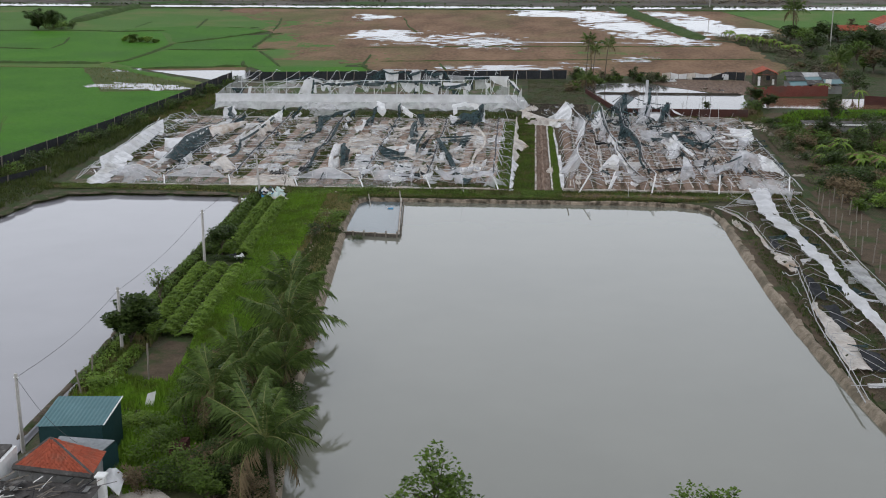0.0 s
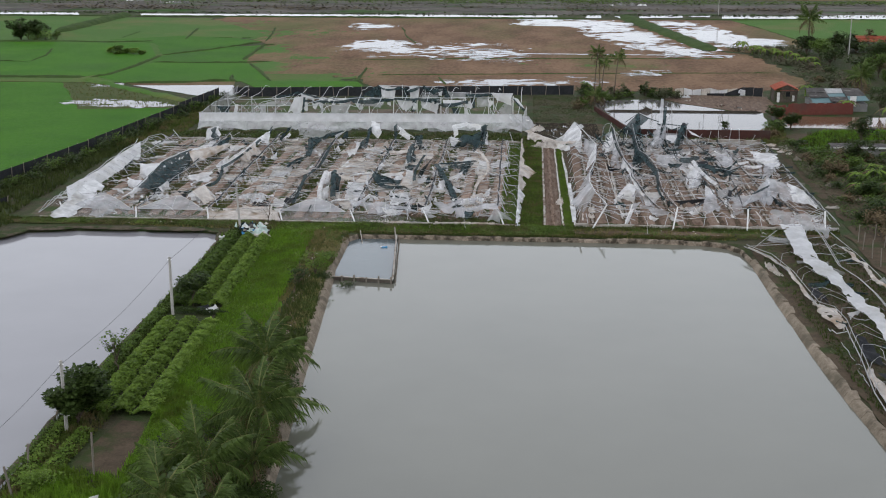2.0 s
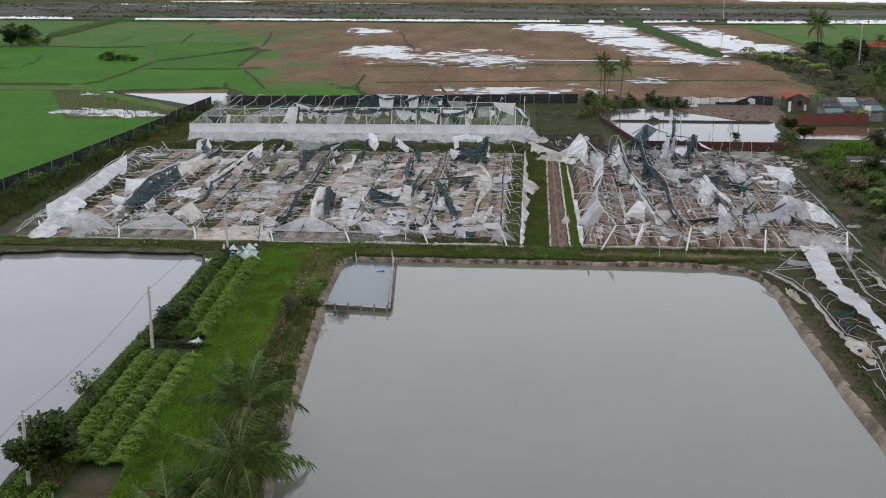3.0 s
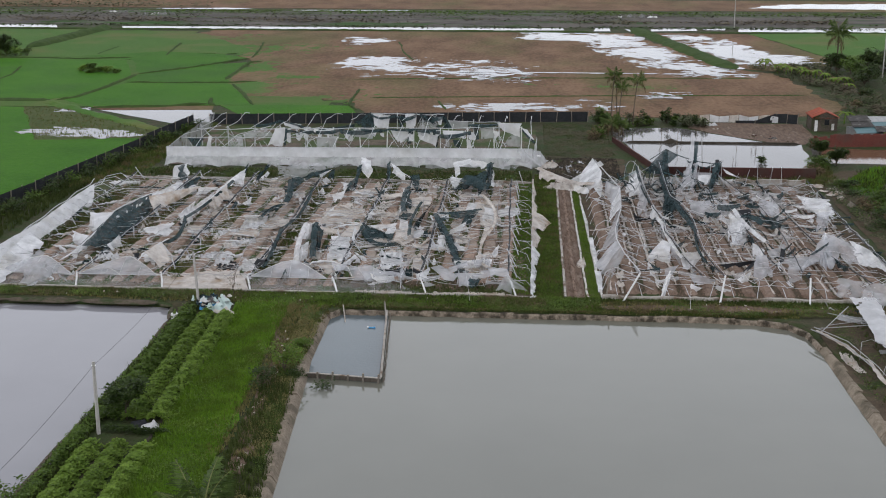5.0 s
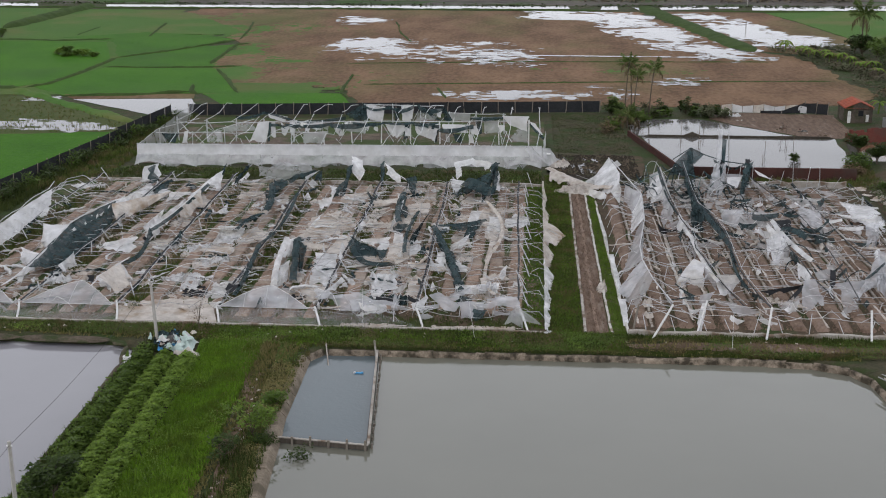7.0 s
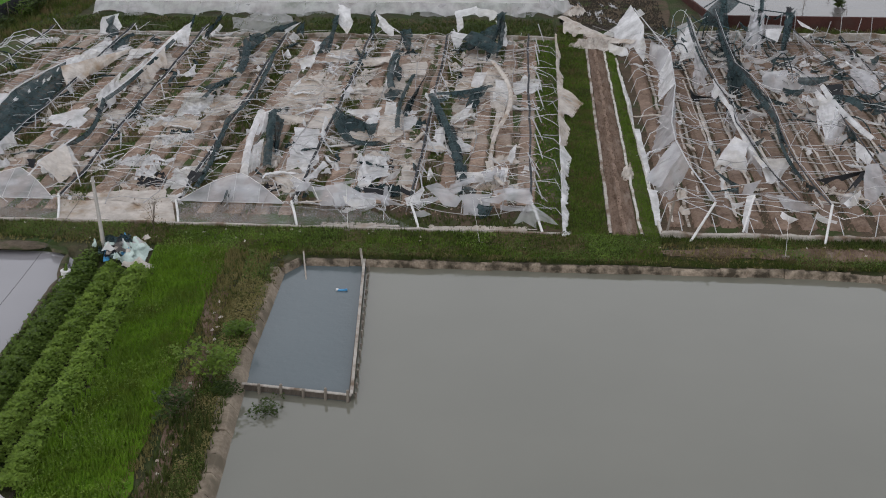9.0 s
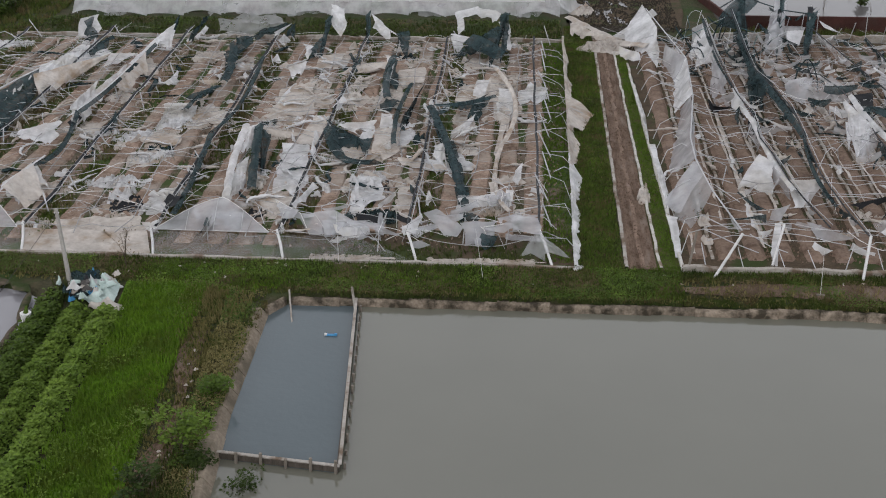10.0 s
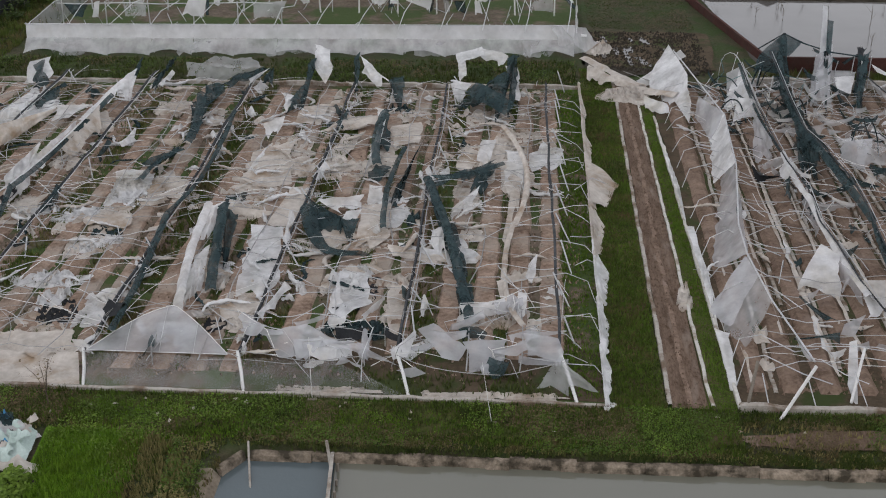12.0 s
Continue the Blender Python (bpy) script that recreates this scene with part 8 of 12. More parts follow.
rag("torn_film", (15.9, 186.4, 2.6), (16.9, 186.9, 2.8), (16.8, 183.0, 0.4), (15.6, 184.9, 0.5), M_FILM_THIN, T_FILM + " hung on the bent ridge pipe", 1548, 0.24, 0.1)
rag("torn_film", (17.8, 188.1, 1.6), (19.7, 188.8, 1.6), (18.7, 186.0, 0.9), (17.9, 186.4, 0.9), M_FILM, W_FILM + " hung on the bent ridge pipe", 1549, 0.24, 0.1)
rag("shade_net", (19.5, 187.9, 2.6), (20.5, 189.0, 3.0), (19.2, 183.5, 0.3), (18.4, 182.3, 0.3), M_NET, D_NET + " hung on the bent ridge pipe", 1550, 0.24, 0.1)
rag("shade_net", (16.8, 185.9, 1.8), (18.3, 184.0, 1.5), (18.3, 184.3, 1.0), (17.0, 185.9, 1.2), M_NET, D_NET + " hung on the bent ridge pipe", 1551, 0.24, 0.1)
rag("shade_net", (12.7, 184.4, 2.3), (12.9, 178.6, 2.2), (13.6, 179.6, 0.5), (13.1, 186.8, 0.6), M_NET, D_NET + " hung on the bent ridge pipe", 1554, 0.24, 0.1)
rag("torn_film", (17.0, 191.6, 2.4), (18.5, 193.8, 2.6), (16.7, 184.8, 0.4), (15.5, 186.0, 0.4), M_GABLE, T_FILM + " hung on the bent ridge pipe", 1556, 0.24, 0.1)
rag("torn_film", (10.5, 188.7, 2.4), (10.6, 181.5, 2.2), (10.2, 181.1, 0.4), (8.5, 184.0, 0.4), M_FILM, W_FILM + " hung on the bent ridge pipe", 1557, 0.24, 0.1)
rag("shade_net", (20.7, 193.5, 2.6), (21.3, 193.6, 2.6), (18.8, 181.9, 0.3), (18.3, 181.9, 0.3), M_NET_BLACK, D_NET + " hung on the bent ridge pipe", 1558, 0.24, 0.1)
rag("shade_net", (17.0, 193.3, 2.6), (19.0, 191.0, 2.0), (19.0, 191.0, 1.7), (17.0, 193.5, 2.2), M_NET, D_NET + " hung on the bent ridge pipe", 1559, 0.24, 0.1)
rag("shade_net", (19.0, 191.0, 2.0), (21.8, 194.0, 2.5), (21.8, 193.7, 2.2), (19.0, 191.0, 1.7), M_NET, D_NET + " hung on the bent ridge pipe", 1560, 0.24, 0.1)
rag("torn_film", (17.7, 190.0, 1.6), (19.7, 190.1, 1.6), (19.3, 189.0, 0.8), (17.9, 189.3, 0.8), M_FILM_THIN, T_FILM + " hung on the bent ridge pipe", 1561, 0.24, 0.1)
heap("torn_film", 8.6, 152.9, 1.3, 0.9, 0.35, M_FILM_CREAM, C_FILM + " crumpled over the damp beds", 1562)
heap("torn_film", 16.1, 149.4, 2.2, 0.8, 0.35, M_FILM_CREAM, C_FILM + " crumpled over the damp beds", 1563)
heap("torn_film", 12.1, 160.6, 1.0, 0.6, 0.35, M_FILM_CREAM, C_FILM + " crumpled over the damp beds", 1564)
heap("torn_film", 19.1, 159.2, 3.0, 0.8, 0.35, M_FILM_CREAM, C_FILM + " crumpled over the damp beds", 1565)
heap("torn_film", 17.1, 170.2, 1.2, 1.6, 0.35, M_FILM_CREAM, C_FILM + " crumpled over the damp beds", 1566)
heap("torn_film", 17.6, 168.1, 0.8, 2.0, 0.35, M_FILM_CREAM, C_FILM + " crumpled over the damp beds", 1567)
heap("torn_film", 13.0, 159.4, 1.6, 0.6, 0.35, M_FILM_CREAM, C_FILM + " crumpled over the damp beds", 1568)

# broad muddy sheets spread flat over the beds of the wrecked greenhouse
for j in range(26):
    rr = random.Random(j + 7700)
    x = rr.choice(BAYS[1:-1] + BAYS[2:-1]) + rr.choice((1.4, 3.2, 5.0, 6.6))
    heap("torn_film", x, rr.uniform(146, 186), rr.uniform(1.4, 2.6), rr.uniform(2.4, 5.5), 0.13, M_FILM_CREAM if rr.random() < 0.65 else M_FILM, (C_FILM if j % 3 else W_FILM) + " spread flat over the beds", 2700 + j, rr.uniform(-14, 14), floor=0.22)
rag("torn_film", (-4.6, 198.4, 2.7), (-1.4, 199.4, 2.3), (0.2, 199.0, 0.4), (-4.2, 197.4, 0.3), M_WALL_THIN, T_FILM + " torn from the greenhouse corner", 2790, 0.3, 0.14)
rag("torn_film", (-3.7, 198.7, 2.0), (-1.9, 199.0, 1.85), (-1.4, 198.6, 0.2), (-3.5, 198.4, 0.2), M_WALL_THIN, T_FILM + " torn from the greenhouse corner", 2791, 0.12, 0.1)
film("film_strip", (-4.0, 199.0, 2.56), (-1.5, 199.0, 1.78), 0.16, 0.2, M_FILM, W_FILM + " on a rail that juts from the corner", hang=0.9, ragged=0.1, wrinkle=0.05, seed=2792)

# muddy sheets still spread over the beds, bay by bay
rag("film_sheet", (-47.4, 179.4, 0.42), (-46.7, 185.6, 0.42), (-42.9, 182.0, 0.34), (-44.5, 173.3, 0.34), M_FILM, W_FILM + " lying flat over the beds", 3500, 0.22, 0.11, 0.26)
rag("film_sheet", (-34.6, 167.6, 0.42), (-32.2, 168.3, 0.42), (-31.4, 165.6, 0.34), (-32.5, 162.1, 0.34), M_FILM, W_FILM + " lying flat over the beds", 3501, 0.22, 0.11, 0.26)
rag("film_sheet", (-26.0, 172.0, 0.42), (-23.4, 174.2, 0.42), (-21.9, 166.2, 0.34), (-25.4, 166.0, 0.34), M_FILM_CREAM, C_FILM + " lying flat over the beds", 3502, 0.22, 0.11, 0.26)
rag("film_sheet", (-24.2, 181.9, 0.42), (-21.9, 182.7, 0.42), (-22.1, 178.6, 0.34), (-24.0, 177.4, 0.34), M_FILM_CREAM, C_FILM + " lying flat over the beds", 3503, 0.22, 0.11, 0.26)
rag("film_sheet", (-21.5, 176.4, 0.42), (-20.2, 180.4, 0.42), (-17.7, 180.6, 0.34), (-17.8, 177.8, 0.34), M_FILM_CREAM, C_FILM + " lying flat over the beds", 3504, 0.22, 0.11, 0.26)
rag("film_sheet", (-16.8, 177.8, 0.42), (-14.4, 179.1, 0.42), (-14.2, 174.2, 0.34), (-15.9, 173.2, 0.34), M_FILM_CREAM, C_FILM + " lying flat over the beds", 3505, 0.22, 0.11, 0.26)
rag("film_sheet", (-8.7, 171.6, 0.42), (-6.6, 171.7, 0.42), (-6.9, 163.2, 0.34), (-7.4, 163.2, 0.34), M_FILM_CREAM, C_FILM + " lying flat over the beds", 3506, 0.22, 0.11, 0.26)
rag("film_sheet", (-34.2, 160.3, 0.42), (-31.0, 160.9, 0.42), (-31.0, 158.9, 0.34), (-33.7, 159.1, 0.34), M_FILM_CREAM, C_FILM + " lying flat over the beds", 3507, 0.22, 0.11, 0.26)
rag("film_sheet", (-23.1, 149.5, 0.42), (-20.5, 149.7, 0.42), (-20.4, 148.6, 0.34), (-22.4, 147.6, 0.34), M_FILM_CREAM, C_FILM + " lying flat over the beds", 3508, 0.22, 0.11, 0.26)
rag("film_sheet", (-23.4, 159.7, 0.42), (-21.3, 159.6, 0.42), (-20.1, 150.9, 0.34), (-22.3, 150.2, 0.34), M_FILM, W_FILM + " lying flat over the beds", 3509, 0.22, 0.11, 0.26)
rag("film_sheet", (-17.0, 163.1, 0.42), (-15.1, 163.2, 0.42), (-14.5, 156.8, 0.34), (-16.5, 156.7, 0.34), M_FILM_CREAM, C_FILM + " lying flat over the beds", 3510, 0.22, 0.11, 0.26)
rag("film_sheet", (-14.7, 157.4, 0.42), (-11.2, 156.3, 0.42), (-11.0, 154.6, 0.34), (-14.4, 156.1, 0.34), M_FILM_CREAM, C_FILM + " lying flat over the beds", 3511, 0.22, 0.11, 0.26)
rag("film_sheet", (-17.0, 153.6, 0.42), (-15.3, 153.7, 0.42), (-14.6, 149.2, 0.34), (-16.6, 148.2, 0.34), M_FILM, W_FILM + " lying flat over the beds", 3512, 0.22, 0.11, 0.26)
rag("film_sheet", (-22.5, 159.8, 0.42), (-21.9, 166.2, 0.42), (-20.4, 166.3, 0.34), (-20.8, 159.9, 0.34), M_FILM_CREAM, C_FILM + " lying flat over the beds", 3513, 0.22, 0.11, 0.26)
rag("film_sheet", (-20.9, 169.3, 0.42), (-19.9, 176.0, 0.42), (-18.7, 176.1, 0.34), (-19.2, 168.3, 0.34), M_FILM_CREAM, C_FILM + " lying flat over the beds", 3514, 0.22, 0.11, 0.26)
rag("film_sheet", (-9.9, 169.9, 0.42), (-8.7, 176.7, 0.42), (-7.7, 175.6, 0.34), (-8.8, 167.0, 0.34), M_FILM_CREAM, C_FILM + " lying flat over the beds", 3515, 0.22, 0.11, 0.26)

# the torn edge film along the verge of the soil path
for j, (y0, y1, top, reach, m) in enumerate([(187.5, 178.0, 0.9, 0.2, M_FILM_CREAM), (178.5, 170.0, 0.9, 0.35, M_FILM_CREAM), (171.0, 163.5, 1.0, 1.9, M_FILM_CREAM), (164.5, 156.5, 0.85, 0.6, M_FILM_CREAM), (157.5, 150.0, 0.8, 0.55, M_FILM), (150.6, 145.0, 0.6, 0.3, M_FILM), (145.6, 141.2, 0.5, 0.2, M_FILM)]):
    rag("torn_film", (-2.55, y0, top), (-2.4, y1, top * 0.95), (-2.3 + reach * 0.5, y1 + 0.8, 0.2), (-2.3 + reach, (y0 + y1) / 2 + 1.0, 0.2), m, (C_FILM if m == M_FILM_CREAM else W_FILM) + ", edge film along the verge", 2950 + j, 0.06, 0.1)
    film("film_strip", (-2.5, y0 + 0.6, top), (-2.45, y1 - 0.6, top * 0.95), 0.15 + 0.25 * reach, 0.12, m, (C_FILM if m == M_FILM_CREAM else W_FILM) + ", edge film along the verge", hang=0.7, sag=0.1, ragged=0.1, wrinkle=0.08, seed=2960 + j)

# mangled covers heaped behind the front posts of the last bays
for j in range(34):
    rr = random.Random(j + 8300)
    x, y = (rr.uniform(-17.5, -5.5), 143.6 + 5.5 * rr.random() ** 1.3) if j < 24 else (rr.uniform(-29, -18), 144 + 5 * rr.random())
    z, ln, a = rr.uniform(0.5, 1.35), rr.uniform(0.8, 2.6), rr.gauss(0.2, 0.8)
    m, lab, nm = rr.choice([(M_GABLE, T_FILM, "torn_film"), (M_FILM, W_FILM, "torn_film"), (M_NET, D_NET, "shade_net"), (M_GABLE, T_FILM, "torn_film"), (M_NET_BLACK, D_NET, "shade_net")])
    film(nm, (x, y, z), (x + ln * math.cos(a), y + ln * math.sin(a), z + rr.uniform(-.5, .4)), rr.uniform(.1, .5), rr.uniform(.3, 1.2), m, lab + " mangled behind the front posts", "shade net" if nm == "shade_net" else "plastic film", hang=rr.uniform(0.55, 0.95), seed=j + 3300, ragged=0.8, wrinkle=0.2)
    part("bent_rod", tube([(x, y, 0.2), (x + rr.uniform(-.4, .4), y, z + 0.1), (x + ln * math.cos(a), y + ln * math.sin(a), max(0.2, z + rr.uniform(-.4, .3))), (x + 1.4 * ln * math.cos(a), y + 1.4 * ln * math.sin(a), 0.2)], 0.024, 4), rr.choice([M_STEEL, M_POST, M_STEEL_DULL]), wreck)

# the covers of the outer bays, still tied to their ridges
rag("torn_film", (-53.9, 147.9, 1.9), (-53.5, 157.5, 1.9), (-52.3, 154.4, 1.0), (-52.6, 144.9, 1.0), M_WALL_FILM, W_FILM + " stretched along the outer hoops", 4101, 0.03, 0.07)
rag("torn_film", (-53.5, 157.3, 1.9), (-54.2, 167.4, 1.9), (-52.4, 162.6, 1.0), (-52.3, 154.2, 1.0), M_WALL_FILM, W_FILM + " stretched along the outer hoops", 4102, 0.03, 0.07)
rag("torn_film", (-54.2, 167.1, 1.9), (-54.2, 175.5, 2.0), (-53.2, 172.5, 1.1), (-52.5, 162.3, 1.0), M_WALL_FILM, W_FILM + " stretched along the outer hoops", 4103, 0.05, 0.07)
rag("shade_net", (-46.5, 149.9, 1.6), (-47.5, 163.6, 1.7), (-44.7, 159.5, 0.5), (-45.2, 153.4, 0.4), M_NET, D_NET + " hanging from a fallen ridge", 4111, 0.03, 0.06)
rag("shade_net", (-47.6, 163.3, 1.7), (-46.2, 172.1, 1.8), (-45.4, 168.8, 0.6), (-44.6, 159.1, 0.5), M_NET, D_NET + " hanging from a fallen ridge", 4112, 0.03, 0.06)
film("film_strip", (-46.6, 145.1, 1.5), (-47.7, 163.4, 1.75), 0.28, 0.12, M_WALL_FILM, W_FILM + " folded over a fallen ridge", "plastic film", hang=0.75, sag=0.12, ragged=0.12, wrinkle=0.08, seed=4121, mid=(-46.5, 151.2, 1.65))
film("film_strip", (-47.7, 163.4, 1.75), (-46.0, 172.4, 1.85), 0.3, 0.1, M_WALL_FILM, W_FILM + " folded over a fallen ridge", "plastic film", hang=0.75, sag=0.12, ragged=0.12, wrinkle=0.08, seed=4122, mid=(-47.3, 167.8, 1.8))
rag("torn_film", (-50.8, 164.5, 1.3), (-47.5, 162.6, 1.7), (-46.8, 156.1, 1.6), (-48.5, 159.1, 1.0), M_WALL_FILM, W_FILM + " folded over a fallen ridge", 4123, 0.14, 0.1)
rag("torn_film", (-49.2, 155.6, 1.1), (-46.9, 153.4, 1.6), (-47.0, 152.1, 0.6), (-49.0, 154.4, 0.6), M_WALL_THIN, W_FILM + " folded over a fallen ridge", 4124, 0.14, 0.1)
rag("torn_film", (-45.9, 170.7, 1.8), (-41.7, 176.9, 1.7), (-43.2, 174.1, 0.8), (-44.8, 168.3, 0.6), M_FILM_CREAM, W_FILM + " folded over a fallen ridge", 4125, 0.08, 0.1)
film("shade_net", (-39.0, 151.6, 1.6), (-39.6, 162.3, 1.7), 0.15, 0.32, M_NET, D_NET + " hanging from a fallen ridge", "shade net", hang=0.75, sag=0.12, ragged=0.12, wrinkle=0.08, seed=4131, mid=(-38.5, 155.7, 1.4))
film("shade_net", (-39.5, 161.8, 1.7), (-38.7, 180.4, 1.8), 0.1, 0.35, M_NET, D_NET + " hanging from a fallen ridge", "shade net", hang=0.75, sag=0.12, ragged=0.12, wrinkle=0.08, seed=4132, mid=(-39.2, 169.3, 1.6))
film("film_strip", (-39.7, 161.1, 1.75), (-38.8, 179.5, 1.85), 0.42, 0.1, M_WALL_FILM, W_FILM + " folded over a fallen ridge", "plastic film", hang=0.75, sag=0.12, ragged=0.12, wrinkle=0.08, seed=4133, mid=(-39.1, 168.4, 1.7))
rag("torn_film", (-39.2, 147.2, 1.7), (-39.0, 152.0, 1.6), (-37.1, 148.6, 0.5), (-37.8, 147.0, 0.4), M_FILM_CREAM, W_FILM + " folded over a fallen ridge", 4134, 0.1, 0.1)
film("film_strip", (-39.3, 145.3, 1.5), (-38.6, 153.2, 1.6), 0.25, 0.1, M_WALL_FILM, W_FILM + " folded over a fallen ridge", "plastic film", hang=0.75, sag=0.12, ragged=0.12, wrinkle=0.08, seed=4135, mid=(-39.2, 148.6, 1.65))
rag("torn_film", (-39.3, 169.8, 1.5), (-38.8, 178.1, 1.7), (-37.9, 175.8, 0.5), (-38.4, 170.2, 0.4), M_FILM_CREAM, W_FILM + " folded over a fallen ridge", 4136, 0.2, 0.12)

# long covers still draped over the fallen ridge lines of the wrecked greenhouse
for a, mid, b, left, right, mat, seed in (
        ((-31.8, 181.0, 1.9), (-31.0, 176.5, 1.6), (-30.6, 171.9, 1.2), 0.42, 0.42, M_NET, 1106),
        ((-30.4, 170.2, 1.3), (-31.4, 168.0, 1.5), (-32.0, 165.3, 1.0), 0.24, 0.6, M_NET, 1107),
        ((-28.4, 177.6, 1.6), (-28.2, 168.0, 1.0), (-28.5, 159.1, 1.4), 0.2, 0.25, M_NET, 1108),
        ((-28.5, 159.3, 1.4), (-28.1, 152.0, 0.9), (-27.4, 144.6, 1.3), 0.25, 0.25, M_NET, 1109),
        ((-26.0, 160.0, 1.8), (-25.7, 154.0, 1.4), (-24.7, 147.4, 0.9), 0.3, 0.36, M_FILM, 1110),
        ((-24.9, 159.8, 1.9), (-24.3, 155.0, 1.6), (-23.6, 150.4, 0.8), 0.3, 0.48, M_NET, 1111),
        ((-17.0, 177.4, 2.0), (-17.2, 173.0, 1.7), (-16.6, 168.6, 1.2), 0.36, 0.36, M_NET, 1112),
        ((-14.8, 170.0, 1.9), (-15.4, 164.6, 1.4), (-15.0, 158.6, 1.0), 0.18, 0.3, M_NET, 1113),
        ((-20.2, 161.0, 1.4), (-18.6, 156.6, 1.0), (-16.0, 155.0, 1.1), 0.84, 0.42, M_NET, 1114),
        ((-12.9, 164.8, 1.9), (-10.9, 157.0, 1.5), (-9.2, 147.2, 1.0), 0.33, 0.36, M_NET, 1115),
        ((-12.6, 164.8, 1.9), (-10.4, 165.4, 2.1), (-8.1, 168.0, 1.7), 0.3, 0.3, M_NET, 1116),
        ((-8.3, 175.0, 1.8), (-6.5, 167.5, 1.5), (-7.2, 159.5, 1.0), 0.21, 0.24, M_FILM_CREAM, 1117),
        ((-7.2, 160.0, 1.0), (-7.6, 153.0, 0.8), (-6.4, 146.6, 1.2), 0.18, 0.21, M_FILM_CREAM, 1118),
        ((-10.6, 183.4, 2.2), (-9.2, 181.0, 2.5), (-7.5, 179.0, 1.9), 0.7, 1.2, M_NET, 1120)):
    net = mat is M_NET
    film("shade_net" if net else "film_strip", a, b, left, right, mat, (D_NET if net else C_FILM if mat is M_FILM_CREAM else W_FILM) + " draped along a fallen ridge", "shade net" if net else "plastic film", hang=0.55, sag=0.3, ragged=0.14, wrinkle=0.07, seed=seed, mid=mid)

# nets and films in the tangle at the back of the collapsed greenhouse
rag("shade_net", (12.4, 192.0, 2.37), (14.3, 191.5, 4.29), (14.7, 190.0, 0.97), (11.8, 190.5, 1.18), M_NET, D_NET + " hanging in the tangle of ridge pipes", 4201, 0.08, 0.1)
rag("shade_net", (14.2, 191.5, 4.22), (15.8, 191.5, 3.55), (14.4, 190.5, 2.49), (13.6, 190.5, 2.73), M_NET, D_NET + " hanging in the tangle of ridge pipes", 4202, 0.08, 0.1)
rag("shade_net", (13.3, 189.5, 1.19), (14.5, 189.5, 1.21), (14.6, 188.0, -1.07), (13.2, 188.0, -0.59), M_NET, D_NET + " hanging in the tangle of ridge pipes", 4203, 0.08, 0.1)
rag("shade_net", (17.9, 193.0, 5.04), (18.4, 193.0, 4.92), (18.0, 191.0, 2.69), (17.6, 191.0, 2.68), M_NET, D_NET + " hanging in the tangle of ridge pipes", 4204, 0.1, 0.08)
rag("shade_net", (20.3, 191.0, 2.73), (21.1, 191.0, 2.36), (19.9, 187.5, -1.22), (19.4, 187.5, -1.1), M_NET, D_NET + " hanging in the tangle of ridge pipes", 4205, 0.1, 0.08)
rag("torn_film", (17.2, 191.0, 2.42), (18.2, 191.0, 2.57), (17.5, 187.5, -1.01), (16.0, 187.5, -0.41), M_GABLE, T_FILM + " hanging in the tangle of ridge pipes", 4206, 0.1, 0.1)
rag("torn_film", (18.1, 190.0, 1.41), (19.9, 190.0, 1.56), (19.3, 189.0, 0.28), (18.1, 189.0, 0.64), M_GABLE, T_FILM + " hanging in the tangle of ridge pipes", 4207, 0.1, 0.1)
rag("torn_film", (17.5, 193.5, 6.08), (17.9, 193.5, 5.96), (17.6, 191.0, 2.68), (17.1, 191.0, 2.67), M_GABLE, T_FILM + " hanging in the tangle of ridge pipes", 4208, 0.1, 0.1)
rag("torn_film", (21.2, 190.5, 2.1), (23.1, 190.0, 1.11), (23.7, 190.0, 0.81), (21.6, 190.0, 1.59), M_FILM, W_FILM + " hanging in the tangle of ridge pipes", 4209, 0.1, 0.08)
rag("torn_film", (9.4, 189.0, 1.49), (10.6, 189.5, 2.02), (11.5, 187.5, 0.01), (9.6, 186.5, -1.16), M_GABLE, T_FILM + " hanging in the tangle of ridge pipes", 4210, 0.1, 0.1)
part("net_rope", tube([(12.3, 192.0, 2.75), (14.2, 191.5, 4.22), (15.8, 191.5, 3.43), (18.1, 191.5, 2.71), (20.8, 191.0, 2.48)], 0.06, 5), M_NET, fallen, "twisted rope of dark shade net")
part("net_rope", tube([(15.7, 188.5, -0.55), (16.2, 189.5, 0.48), (17.1, 190.0, 1.01), (18.6, 189.0, 0.27), (19.7, 189.0, 0.04), (20.9, 191.0, 2.36)], 0.05, 5), M_NET, fallen, "twisted rope of dark shade net")
part("net_rope", tube([(14.4, 191.5, 3.91), (14.4, 190.5, 2.36), (14.6, 188.0, -0.31), (15.4, 186.0, -1.78)], 0.05, 5), M_NET, fallen, "twisted rope of dark shade net")
part("net_rope", tube([(17.6, 191.0, 2.56), (17.8, 189.5, 0.51), (17.4, 187.0, -1.01)], 0.04, 5), M_NET_BLACK, fallen, "twisted rope of dark shade net")

